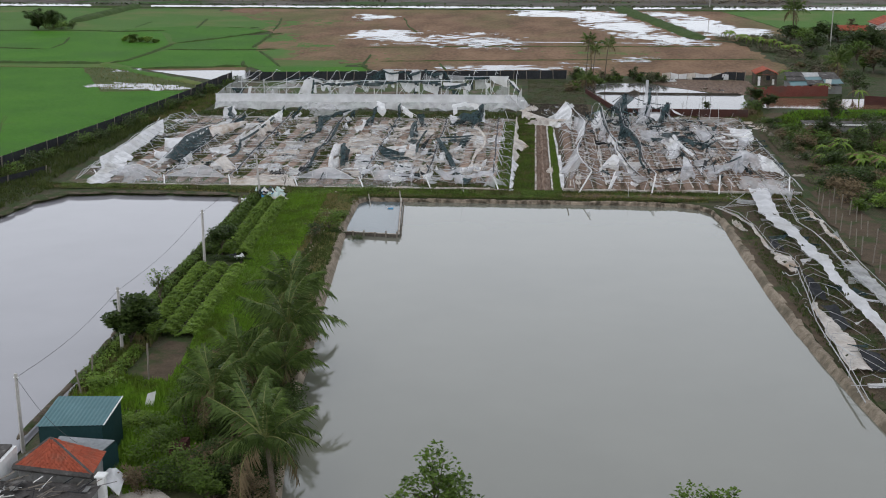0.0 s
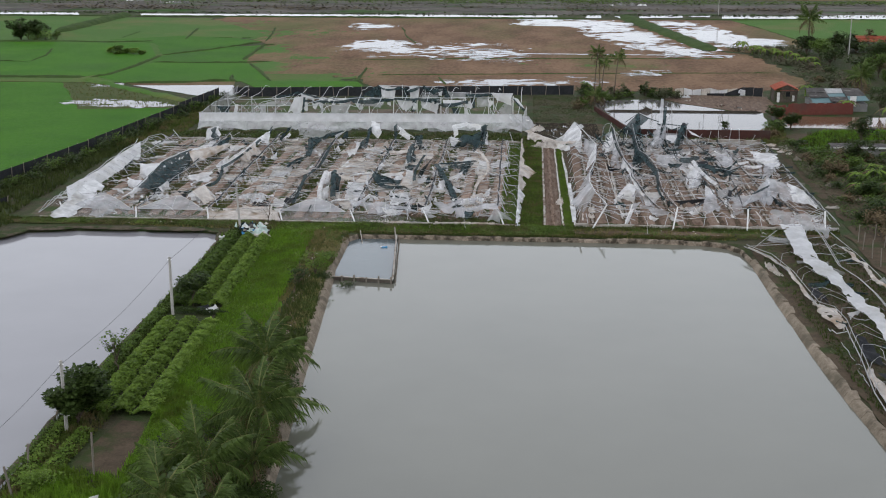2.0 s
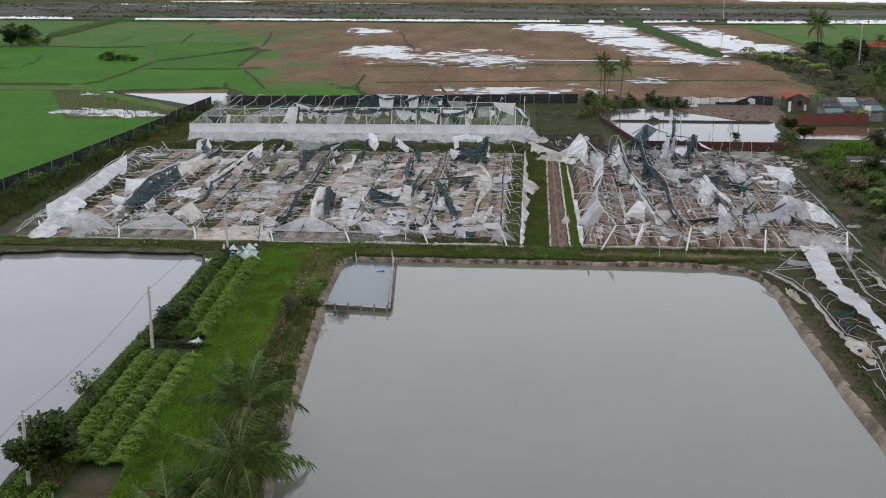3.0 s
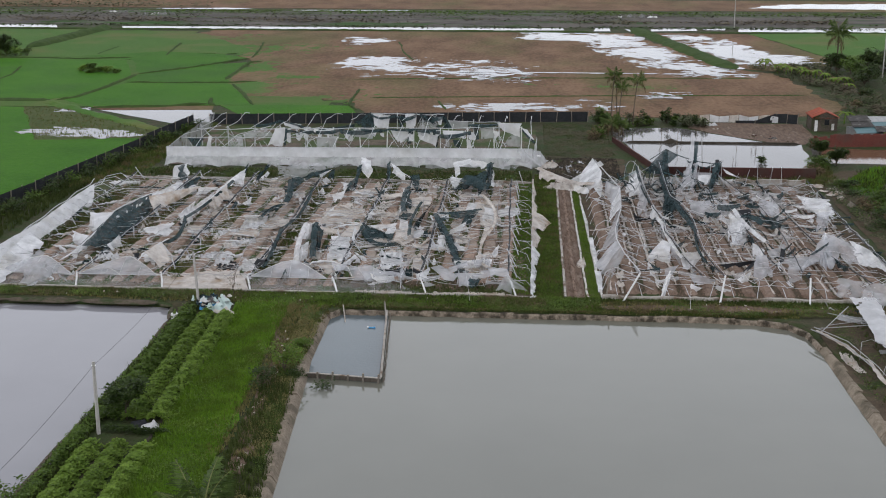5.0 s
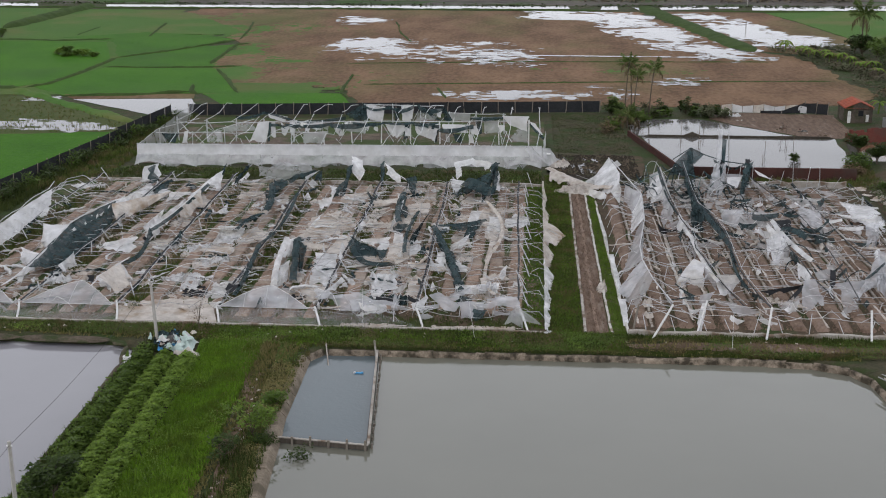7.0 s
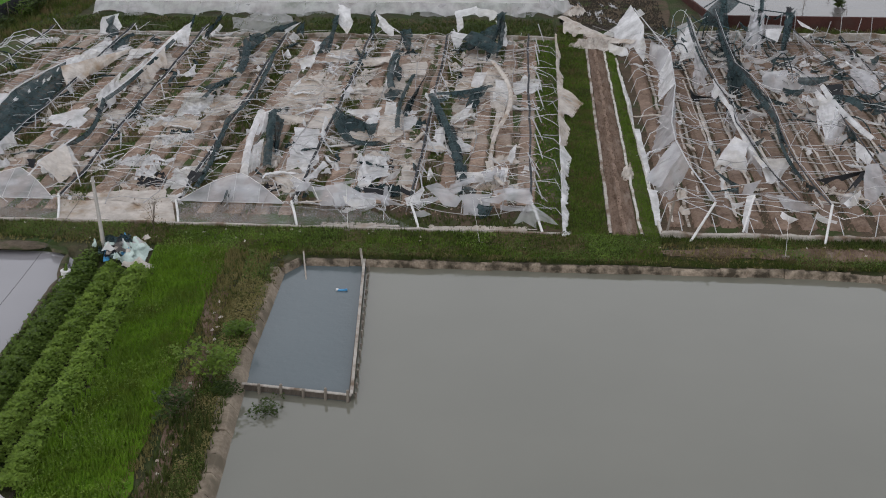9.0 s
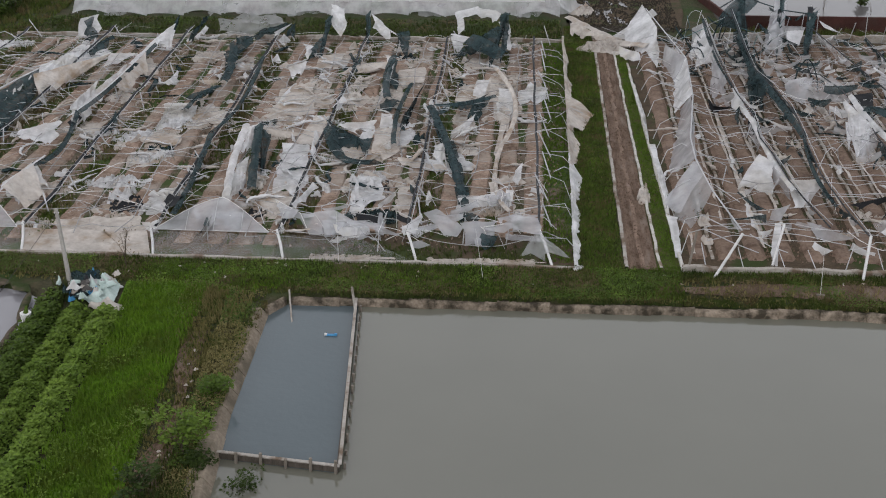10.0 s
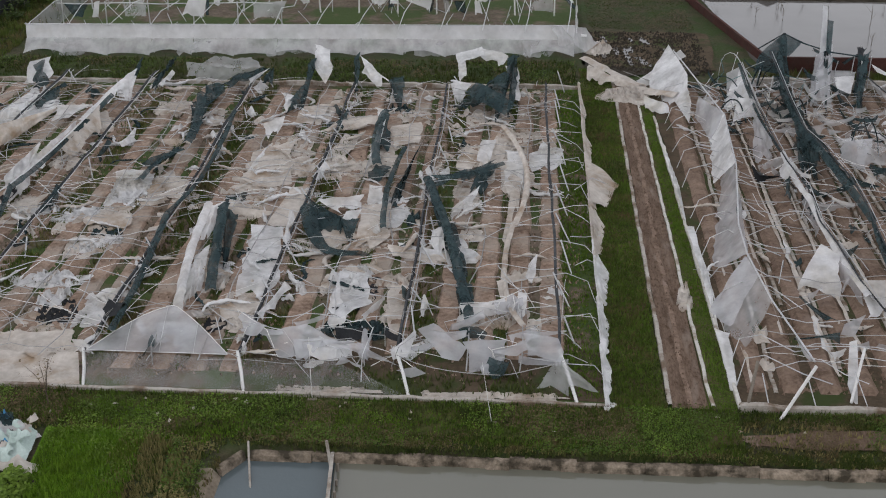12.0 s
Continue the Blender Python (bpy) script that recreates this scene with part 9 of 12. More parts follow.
# long covers draped over the ridge lines of the collapsed greenhouse
for a, mid, b, left, right, mat, seed in (
        ((13.9, 191.0, 3.0), (12.9, 181.0, 2.4), (13.0, 172.5, 2.1), 0.25, 0.35, M_NET, 1201),
        ((13.0, 173.5, 2.2), (13.8, 166.5, 2.1), (14.2, 159.6, 1.9), 0.3, 0.45, M_NET, 1202),
        ((14.2, 160.4, 1.9), (13.6, 153.6, 1.8), (13.7, 147.0, 1.9), 0.17, 0.2, M_NET, 1203),
        ((10.3, 188.6, 2.6), (10.3, 180.0, 2.0), (10.6, 171.6, 1.8), 0.17, 0.15, M_NET, 1204),
        ((11.0, 163.4, 1.9), (11.3, 157.0, 1.6), (11.8, 150.6, 1.5), 0.4, 0.3, M_FILM, 1205),
        ((10.8, 171.0, 1.8), (11.0, 167.0, 1.6), (11.2, 162.4, 1.7), 0.25, 0.3, M_FILM, 1206),
        ((19.4, 169.0, 2.0), (20.0, 163.0, 1.7), (20.8, 157.0, 1.6), 0.35, 0.4, M_FILM, 1207),
        ((19.8, 166.0, 2.0), (20.8, 165.0, 2.3), (21.6, 163.6, 1.8), 0.25, 0.5, M_NET, 1208)):
    net = mat is M_NET
    film("shade_net" if net else "film_strip", a, b, left, right, mat, (D_NET if net else W_FILM) + " draped along a sagging ridge", "shade net" if net else "plastic film", hang=0.7, sag=0.25, ragged=0.14, wrinkle=0.07, seed=seed, mid=mid)
# strips of muddy mulch film left along the edges of its beds
for k, x in enumerate((4.9, 6.9, 8.6, 9.2, 10.6, 12.4, 15.2, 16.6, 17.7, 19.3, 21.4, 23.6, 25.4)):
    y0 = 143.0 + (k * 5) % 9
    film("mulch_strip", (x + 0.3 * (k % 3 - 1), y0, 0.3), (x, y0 + 17 + (k * 7) % 22, 0.3), 0.11, 0.13, M_FILM_CREAM, "narrow muddy mulch film along a soil bed", hang=0.1, sag=0.0, ragged=0.7, wrinkle=0.07, floor=0.27, seed=1300 + k)

# the long muddy sheet dragged across the end of the soil path
film("film_strip", (-1.8, 195.4, 0.9), (2.6, 188.6, 0.6), 0.9, 0.6, M_FILM_CREAM, C_FILM + " dragged across the end of the path", hang=0.3, ragged=0.4, seed=1401, mid=(0.2, 192.6, 0.7))
film("film_strip", (0.6, 190.4, 0.7), (5.2, 184.6, 1.3), 0.5, 0.7, M_FILM_CREAM, C_FILM + " dragged across the end of the path", hang=0.5, ragged=0.4, seed=1402, mid=(2.8, 187.6, 0.8))
film("film_strip", (2.2, 189.6, 0.5), (6.0, 192.6, 2.4), 0.4, 0.9, M_FILM, W_FILM + " caught on the end of the ridge", hang=0.6, ragged=0.4, seed=1403)

# covers sagging from the beams of the standing greenhouse
def hung(y, seed, sheets, mat, label, name="film_sheet"):
    """Sheets between two upper and two lower corners, each given as x, z, in the plane of one row of posts."""
    for k, (x0, z0, x1, z1, x2, z2, x3, z3) in enumerate(sheets):
        rag(name, (x0, y, z0), (x1, y, z1), (x2, y - 0.35, max(z2, 0.25)), (x3, y - 0.35, max(z3, 0.25)), mat, label, seed + k, 0.14, 0.13)


hung(204.5, 1550, [(-38.4, 3.96, -36.9, 4.14, -37.4, 1.5, -39.4, 1.66), (-47.9, 2.68, -47.4, 2.77, -47.6, 1.23, -48.2, 1.34)], M_WALL_FILM, W_FILM + " sagging from the greenhouse beam")
hung(204.5, 1570, [(-45.2, 2.53, -43.2, 2.98, -42.9, 1.53, -45, 1.5), (-32.6, 2.76, -29.5, 3.03, -30.2, 1.5, -32.5, 1.54)], M_FILM_THIN, T_FILM + " sagging from the greenhouse beam")
hung(204.5, 1590, [(-51, 2.48, -48.4, 2.52, -49.1, 1.32, -50, 1.31), (-37.2, 3.98, -36.7, 3.99, -36.9, 1.4, -37.2, 1.39)], M_NET, D_NET + " hanging from the greenhouse beam", "shade_net")
hung(211.7, 1610, [(-23.3, 2.88, -19.8, 2.73, -21.2, 0.94, -22, 1), (-19.2, 2.78, -16.1, 2.83, -16.5, 0.3, -18.8, 1.29), (-15.5, 2.76, -12.2, 2.73, -12.2, 1.67, -15.3, 1.74), (-12, 2.65, -10.5, 2.48, -10.7, 1.49, -11.8, 1.55), (-7.7, 3.96, -4.3, 3.93, -4.5, 1.98, -6.7, 2.81), (-12.1, 1.47, -11.6, 1.48, -11.3, 0.3, -12, 0.37), (-30.2, 2.47, -29.2, 2.64, -28.4, 0.99, -29, 0.82), (-33.3, 2.58, -31.2, 2.77, -31.6, 1.81, -33, 2.03), (-38.3, 2.59, -37.7, 2.75, -37.6, 0.77, -38.2, 0.68), (-35.8, 2.78, -34.7, 3.03, -35.2, 1.12, -35.7, 1.43)], M_WALL_FILM, W_FILM + " sagging from the greenhouse beam")
hung(211.7, 1630, [(-10.1, 3.27, -8.2, 3.29, -8.1, 1.73, -10, 1.58), (-5.6, 2.43, -4.3, 2.96, -4.4, 0.6, -6.8, 0.76), (-15.2, 1.5, -14.6, 1.43, -14.5, 0.41, -15, 0.44), (-45, 1.77, -41.5, 2.86, -40.1, 1.61, -44.3, 1.39), (-28.6, 2.96, -25.3, 3.01, -25.7, 1.5, -28.2, 1.78)], M_FILM_THIN, T_FILM + " sagging from the greenhouse beam")
hung(211.7, 1650, [(-18.6, 2.95, -16, 2.91, -16.3, 1.88, -18.4, 2.48), (-14.2, 1.44, -13, 1.46, -12.9, 0.39, -13.8, 0.46), (-20.5, 2.61, -19.8, 2.62, -20.2, 0.24, -20.7, 0.23), (-11.2, 3.52, -10.4, 3.38, -10.3, 1.5, -10.8, 1.57), (-16.4, 2.27, -15.9, 2.28, -16.3, 0.22, -16.6, 0.3)], M_NET, D_NET + " hanging from the greenhouse beam", "shade_net")
hung(219.6, 1670, [(-26.6, 3.63, -24, 3.59, -24.3, 1.77, -26, 1.83), (-21.7, 3.78, -20.1, 3.88, -20.2, 1.71, -21.6, 1.81), (-17.1, 3.39, -16.1, 3.41, -16.3, 2.3, -16.7, 2.37), (-40.4, 2.46, -37.6, 2, -37.9, 1.33, -40.1, 1.8), (-26.7, 3.88, -25.2, 3.73, -25.2, 1.64, -26.3, 1.83)], M_WALL_FILM, W_FILM + " sagging from the greenhouse beam")
hung(219.6, 1690, [(-19.6, 2.83, -16.5, 3.03, -17.1, 1.87, -19.8, 1.71), (-15.3, 2.88, -12.2, 2.76, -12.2, 1.86, -14.7, 1.79)], M_FILM_THIN, T_FILM + " sagging from the greenhouse beam")
hung(219.6, 1710, [(-28.4, 1.88, -26.7, 3.88, -26.3, 1.74, -27.8, 1.39), (-22.7, 3.44, -22, 3.45, -22, 1.68, -22.6, 1.67), (-19.5, 3.97, -19.1, 3.98, -16.3, 1.89, -17.1, 1.87), (-16.1, 3.61, -15.6, 3.41, -14.6, 1.83, -15.9, 1.97), (-29.5, 2.36, -27, 4.04, -26.2, 2.57, -28.8, 1.96)], M_NET, D_NET + " hanging from the greenhouse beam", "shade_net")
for k in range(26):
    rr = random.Random(k + 12100)
    x = rr.uniform(-39, -23) if k < 18 else rr.uniform(-23, -5)
    z, w = rr.uniform(2.2, 2.9), rr.uniform(0.3, 1.1)
    rag("film_sheet", (x, 211.5, z), (x + w, 211.5, z - rr.uniform(-.2, .3)), (x + w * rr.uniform(.4, 1.2), 211.2, z - rr.uniform(.4, 1.5)), (x + w * rr.uniform(-.2, .4), 211.1, z - rr.uniform(.4, 1.5)), (M_WALL_FILM, M_FILM_THIN, M_FILM)[k % 3], W_FILM + " in shreds on the greenhouse beam", 1800 + k, 0.3, 0.16)
for k, (x0, z0, x1, z1, x2, z2) in enumerate([(-27.3, 2.9, -25.5, 2.85, -23.5, 2.88), (-19.4, 3.06, -17.7, 2.96, -15.9, 2.75), (-15.9, 2.28, -13.8, 2.39, -11.4, 2.82), (-11.8, 3.75, -9.9, 3.93, -7.6, 3.89), (-23.5, 2.96, -21.4, 2.99, -19.4, 3.02), (-36.3, 2.62, -33.6, 2.58, -30.4, 2.78), (-30.4, 2.78, -27.3, 2.71, -24.2, 2.95), (-39.5, 2.49, -37.9, 2.67, -36.3, 2.22)]):
    film("shade_net", (x0, 211.3, z0 + 0.08), (x2, 211.3, z2 + 0.08), 0.12, 0.42 + 0.25 * math.sin(k * 2.3) ** 2, M_NET, D_NET + " rolled along the greenhouse beam", "shade net", hang=0.95, sag=0.12, ragged=0.4, wrinkle=0.1, seed=1900 + k, mid=(x1, 211.3, z1 + 0.05))
for k, (x0, z0, x1, z1, x2, z2) in enumerate([(-26.9, 3.88, -25.3, 3.4, -23.4, 3.72), (-23.4, 3.76, -21.8, 3.45, -20, 3.97), (-19.5, 4.05, -17.9, 3.5, -15.9, 3.69), (-44.7, 2.15, -42.9, 2.17, -40.7, 2.78), (-40.7, 2.7, -38.7, 2.31, -36.4, 1.6), (-36.4, 1.6, -32.9, 1.81, -29.4, 2.28)]):
    film("shade_net", (x0, 219.2, z0 + 0.08), (x2, 219.2, z2 + 0.08), 0.12, 0.42 + 0.25 * math.sin(k * 2.3) ** 2, M_NET, D_NET + " rolled along the greenhouse beam", "shade net", hang=0.95, sag=0.12, ragged=0.4, wrinkle=0.1, seed=1950 + k, mid=(x1, 219.2, z1 + 0.05))
film("shade_net", (-4.1, 210.5, 3.3), (-2.2, 209.5, 1.6), 0.2, 0.4, M_NET, D_NET + " leaning off the greenhouse corner", "shade net", hang=0.8, ragged=0.4, seed=1990)
rag("film_sheet", (-4.2, 211.0, 3.4), (-3.4, 210.8, 3.2), (-2.0, 209.6, 1.5), (-2.6, 209.8, 1.5), M_WALL_FILM, W_FILM + " leaning off the greenhouse corner", 1991, 0.2, 0.14)

# ---- concrete revetment of the ponds: slabs leaning on the bank ----
def slabs(points, label, seed, length=1.9, width=1.05, top=0.10, mat=None):
    wall = thing("pond_revetment", label, "revetment", kind="structure")
    r = random.Random(seed)
    for (x0, y0), (x1, y1) in zip(points, points[1:]):
        d = np.array([x1 - x0, y1 - y0])
        n = max(1, int(round(np.linalg.norm(d) / length)))
        d = d / np.linalg.norm(d)
        out = np.array([-d[1], d[0]])
        cuts = [0.0] + sorted((i + r.uniform(-0.35, 0.35)) / n for i in range(1, n)) + [1.0]
        for i in range(n):
            a = np.array([x0, y0]) + np.array([x1 - x0, y1 - y0]) * (cuts[i] + 0.01 / n)
            b = np.array([x0, y0]) + np.array([x1 - x0, y1 - y0]) * (cuts[i + 1] - 0.01 / n)
            t = top + r.uniform(-0.08, 0.05)
            w = width * r.uniform(0.82, 1.12)
            k = r.uniform(-0.07, 0.07)
            v = []
            for p, e in ((a, -k), (b, k)):
                lo, mi, hi = p - out * 0.12, p + out * (0.35 + e), p + out * (w + e)
                v += [(lo[0], lo[1], WATER - 0.25), (mi[0], mi[1], t - 0.06 + e), (mi[0] + out[0] * 0.08, mi[1] + out[1] * 0.08, t + e), (hi[0], hi[1], t + e * 0.5), (hi[0], hi[1], -0.3)]
            f = [(j, j + 5, j + 6, j + 1) for j in range(4)] + [(4, 3, 2, 1, 0), (5, 6, 7, 8, 9)]
            part("concrete_slab", (v, f), mat or M_CONC, wall)
    return wall


slabs([(-13.4, 60.5), (-15.5, 74.0), (-15.9, 82.0), (-17.2, 98.0), (-18.4, 115.0), (-19.2, 125.0), (-19.4, 134.9)], "cracked concrete slabs lining the pond bank", 1)


def rim(points, label, seed, length=1.5, width=0.42, top=0.0):
    """A low concrete rim of cracked, tilted lengths with a rounded coping."""
    wall = thing("pond_rim", label, "pond rim", kind="structure")
    r = random.Random(seed)
    for (x0, y0), (x1, y1) in zip(points, points[1:]):
        a, d = np.array([x0, y0]), np.array([x1 - x0, y1 - y0])
        ln = np.linalg.norm(d)
        out = np.array([-d[1], d[0]]) / ln
        n = max(1, int(round(ln / length)))
        cuts = [0.0] + sorted((i + r.uniform(-.46, .46)) / n for i in range(1, n)) + [1.0]
        for i in range(n):
            v = []
            t, push = top + r.uniform(-.09, .06), r.uniform(-.06, .06)
            m = 5
            for k in range(m):
                p = a + d * (cuts[i] + 0.003 / n + (cuts[i + 1] - cuts[i] - 0.006 / n) * k / (m - 1))
                e, g = r.uniform(-.04, .04), r.uniform(-.04, .03)
                for o, z in ((-0.05 + push, WATER - 0.25), (0.02 + push + e, -0.3 + g), (0.04 + push + e, t - 0.1 + g), (0.12 + push, t + g), (width - 0.08 + e, t + g * 0.6), (width + e, t - 0.08), (width, -0.3)):
                    q = p + out * o
                    v.append((q[0], q[1], z))
            part("rim_length", (v, grid_faces(m, 7) + [tuple(range(6, -1, -1)), tuple(range((m - 1) * 7, m * 7))]), M_RIM, wall)
    return wall


rim([(-19.4, 134.9), (-18.6, 136.2), (-8.0, 136.3), (12.0, 136.4), (16.4, 136.0), (18.7, 135.1), (19.7, 133.4), (20.1, 130.0)], "cracked stained concrete rim of the pond", 2)
slabs([(20.1, 130.0), (20.3, 118.5), (20.6, 105.0), (21.1, 94.7), (21.7, 87.0), (22.3, 81.0), (23.1, 74.4), (24.4, 60.5)], "worn concrete slabs along the pond", 3, width=0.78)
LEFT_BANK = [(-31.9, 69.0), (-31.9, 82.0), (-32.3, 88.0), (-32.4, 100.0), (-32.3, 112.0), (-32.4, 126.0), (-32.7, 132.5), (-33.4, 136.2), (-34.9, 137.2), (-42.0, 137.3), (-48.7, 137.2), (-53.8, 135.9), (-56.3, 131.7), (-56.9, 128.0), (-57.5, 124.5), (-59.7, 117.0), (-70.0, 100.0)]
for k, (p, q) in enumerate(zip(LEFT_BANK, LEFT_BANK[1:])):
    ridge("earth_bank", p, q, 0.5 if k < 7 else 1.3, 0.08, M_BANK, "worn dark earth bank of the second pond", "bank", seed=60 + k, step=0.5, bumpy=0.4)

# ---- the fish pen in the pond's corner ----
pen = thing("fish_pen", "small fish pen of boards and stakes in the pond corner", "fish pen")


def plank(a, b, z0, z1, t):
    a, b = np.array(a, float), np.array(b, float)
    d = (b - a) / np.linalg.norm(b - a)
    o = np.array([-d[1], d[0]]) * t / 2
    p = [a - o, b - o, b + o, a + o]
    return prism([(q[0], q[1]) for q in p], z0, z1)


part("board", plank((-19.0, 121.4), (-13.5, 120.7), WATER - 0.3, WATER + 0.34, 0.1), M_BOARD, pen, "dark wet board wall")
part("board", plank((-13.5, 120.7), (-14.8, 136.4), WATER - 0.3, WATER + 0.34, 0.1), M_BOARD, pen, "dark wet board wall")
part("cap", plank((-19.1, 121.42), (-13.4, 120.68), WATER + 0.344, WATER + 0.40, 0.16), M_CURB, pen, "pale capping strip")
part("cap", plank((-13.4, 120.72), (-14.8, 136.5), WATER + 0.404, WATER + 0.45, 0.16), M_CURB, pen, "pale capping strip")
for j in range(5):
    x = -18.2 + j * 1.15
    part("stake", tube([(x, 121.1 - 0.12 * j, WATER - 0.6), (x + 0.04, 121.1 - 0.12 * j, WATER + rnd.uniform(0.45, 0.7))], 0.08, 6), M_WOOD, pen)
for j in range(15):
    y = 121 + j * 1.05
    x = -13.25 - (y - 120.7) * 0.083
    part("stake", tube([(x, y, WATER - 0.6), (x + 0.05, y, WATER + rnd.uniform(0.2, 0.5))], 0.07, 6), M_WOOD, pen)
part("stake", tube([(-14.75, 135.9, WATER - 0.5), (-14.95, 136.0, 0.95)], 0.07, 6), M_CURB, pen, "pale corner stake")
solo("leaning_pole", tube([(-18.0, 134.0, WATER - 0.1), (-18.6, 136.6, 0.35)], 0.05, 6), M_CURB, "pale bamboo pole leaning on the pond edge", "pole")
fl = thing("float", "small blue plastic float in the fish pen", "float", at=(-15.7, 132.9, WATER + 0.03))
part("body", box(-0.28, -0.07, 0, 0.28, 0.07, 0.08, 0.03), M_BLUE, fl)
part("drum", tube([(-0.34, 0.0, 0.05), (-0.2, 0.0, 0.05)], 0.08, 8), M_PLASTER, fl, "white end drum")
part("drum", tube([(0.2, 0.0, 0.05), (0.34, 0.0, 0.05)], 0.08, 8), M_BLUE, fl)


# ---- poles and cables ----
def utility_pole(x, y, h, lean=(0, 0), label="square concrete utility pole by the pond"):
    p = thing("utility_pole", label, "utility pole", "poles along the bank", at=(x, y, 0))
    part("pole", tube([(0, 0, -0.2), (lean[0] * 0.5, lean[1] * 0.5, h * 0.5), (lean[0], lean[1], h)], 0.14, 4, 0.75), M_POLE, p)
    part("insulator", tube([(lean[0] - 0.14, lean[1], h - 0.25), (lean[0] + 0.14, lean[1], h - 0.25)], 0.05, 6), M_PLASTER, p, "pale insulator")
    return p


utility_pole(-30.45, 85.1, 5.0)
utility_pole(-30.5, 109.2, 5.0)
utility_pole(-31.3, 136.9, 4.6, (-0.4, 0.5))
utility_pole(-30.9, 67.6, 5.0)
for a, b in [((-30.9, 67.6, 4.75), (-30.45, 85.1, 4.75)), ((-30.45, 85.1, 4.75), (-30.5, 109.2, 4.75)), ((-30.5, 109.2, 4.75), (-31.7, 137.4, 4.35)), ((-30.9, 67.6, 4.75), (-25.2, 62.0, 3.2))]:
    solo("cable", tube(pipe_line(a, b, 0.5, 0, 16), 0.015, 4), M_WIRE, "thin black cable slung between the poles", "cable")
cam_box = thing("meter_box", "small white box on the concrete pole", "box", at=(-30.24, 85.0, 1.3))
part("case", box(-0.12, -0.1, 0, 0.12, 0.1, 0.34, 0.02), M_PLASTER, cam_box)
for x, y, h, lx in [(-26.5, 79.0, 2.9, 0.05), (-30.2, 76.0, 2.0, -0.35), (-31.0, 80.2, 1.5, 0.1)]:
    solo("stake", tube([(x, y, -0.1), (x + lx, y, h)], 0.07, 5), M_WOOD, "grey timber stake in the garden", "stake")
for x, y, h, lx in [(-16.4, 140.6, 3.2, -0.1), (-7.8, 139.2, 3.0, -0.5), (11.1, 138.4, 2.6, 0.0)]:
    wand = thing("bamboo_pole", "thin pale bamboo wand stuck in the bank", "pole", "wands on the bank", at=(x, y, 0))
    part("cane", tube([(0, 0, -0.05), (lx * 0.5, 0.2, h * 0.5), (lx, 0.5, h)], 0.016, 5, 0.6), M_POST, wand)
    part("foot", box(-0.22, -0.08, 0.06, 0.22, 0.08, 0.16, 0.02), M_WOOD, wand)
panel = thing("tin_sheet", "loose pale roofing sheet standing in the weeds", "metal sheet", at=(-25.1, 74.2, 0.1))
part("sheet", ([(-0.25, 0, 0.0), (0.35, 0.1, 0.15), (0.55, 0.25, 1.15), (0.0, 0.15, 1.0), (-0.25, 0.03, 0.0), (0.35, 0.13, 0.15), (0.55, 0.28, 1.15), (0.0, 0.18, 1.0)], [(0, 1, 2, 3), (7, 6, 5, 4), (0, 4, 5, 1), (1, 5, 6, 2), (2, 6, 7, 3), (3, 7, 4, 0)]), M_PLASTER, panel)

# ---- rubbish heap and bucket by the corner pole ----
M_RAG_GREEN = material("pale_green_rag", (0.36, 0.46, 0.42), (0.60, 0.70, 0.66), scale=1.2, rough=0.6, bump=0.06)
heap("rubbish", -29.2, 135.4, 2.4, 2.6, 0.8, M_RAG_GREEN, "heap of pale green plastic rubbish", seed=81, category="rubbish heap", edge=0.7)
heap("rubbish", -29.5, 136.6, 2.0, 1.6, 1.0, M_FILM, "white sacks on the rubbish heap", seed=86, category="rubbish heap", edge=0.7)
heap("rubbish", -28.4, 134.3, 2.0, 1.0, 0.5, M_FILM_CREAM, "cream film trodden beside the rubbish heap", seed=87, category="rubbish heap", edge=0.7)
heap("rubbish", -30.1, 135.9, 1.6, 1.6, 0.9, M_NET_BLACK, "black sacks in the rubbish heap", seed=88, category="rubbish heap", edge=0.7)
for j in range(34):
    rj = random.Random(j + 8600)
    heap("rubbish", -29.6 + rj.gauss(0, 0.65), 135.7 + rj.gauss(0, 0.8), rj.uniform(.3, .8), rj.uniform(.3, .8), 0.35, rj.choice([M_FILM, M_RAG_GREEN, M_NET, M_BLUE, M_SLATE, M_FILM_CREAM]), "bag or rag in the rubbish heap", 1100 + j, category="rubbish", edge=0.7, floor=rj.uniform(0.2, 0.9))
heap("rubbish", -30.4, 137.2, 1.9, 1.8, 0.9, M_NET, "dark net bundled in the rubbish heap", seed=82, category="rubbish heap", edge=0.7)
heap("rubbish", -30.5, 135.5, 0.7, 0.8, 0.5, M_BLUE, "blue plastic rag in the rubbish heap", seed=83, category="rubbish heap", edge=0.7)
heap("rubbish", -27.4, 110.2, 1.2, 1.3, 0.35, M_FILM, "crumpled white film dumped in the garden", seed=84, category="rubbish heap", edge=0.7)
heap("rubbish", -28.2, 110.6, 1.6, 1.6, 0.4, M_NET_BLACK, "crumpled black film dumped in the garden", seed=85, category="rubbish heap", edge=0.7)
bucket = thing("bucket", "white plastic bucket with a plant at the pond edge", "bucket", at=(-32.2, 132.6, 0.05))
part("body", tube([(0, 0, 0), (0, 0, 0.5)], 0.26, 10, 1.2), M_PLASTER, bucket)
part("plant", tube([(0, 0, 0.5), (0.08, 0.05, 0.9)], 0.16, 5, 0.3), M_LEAF, bucket)


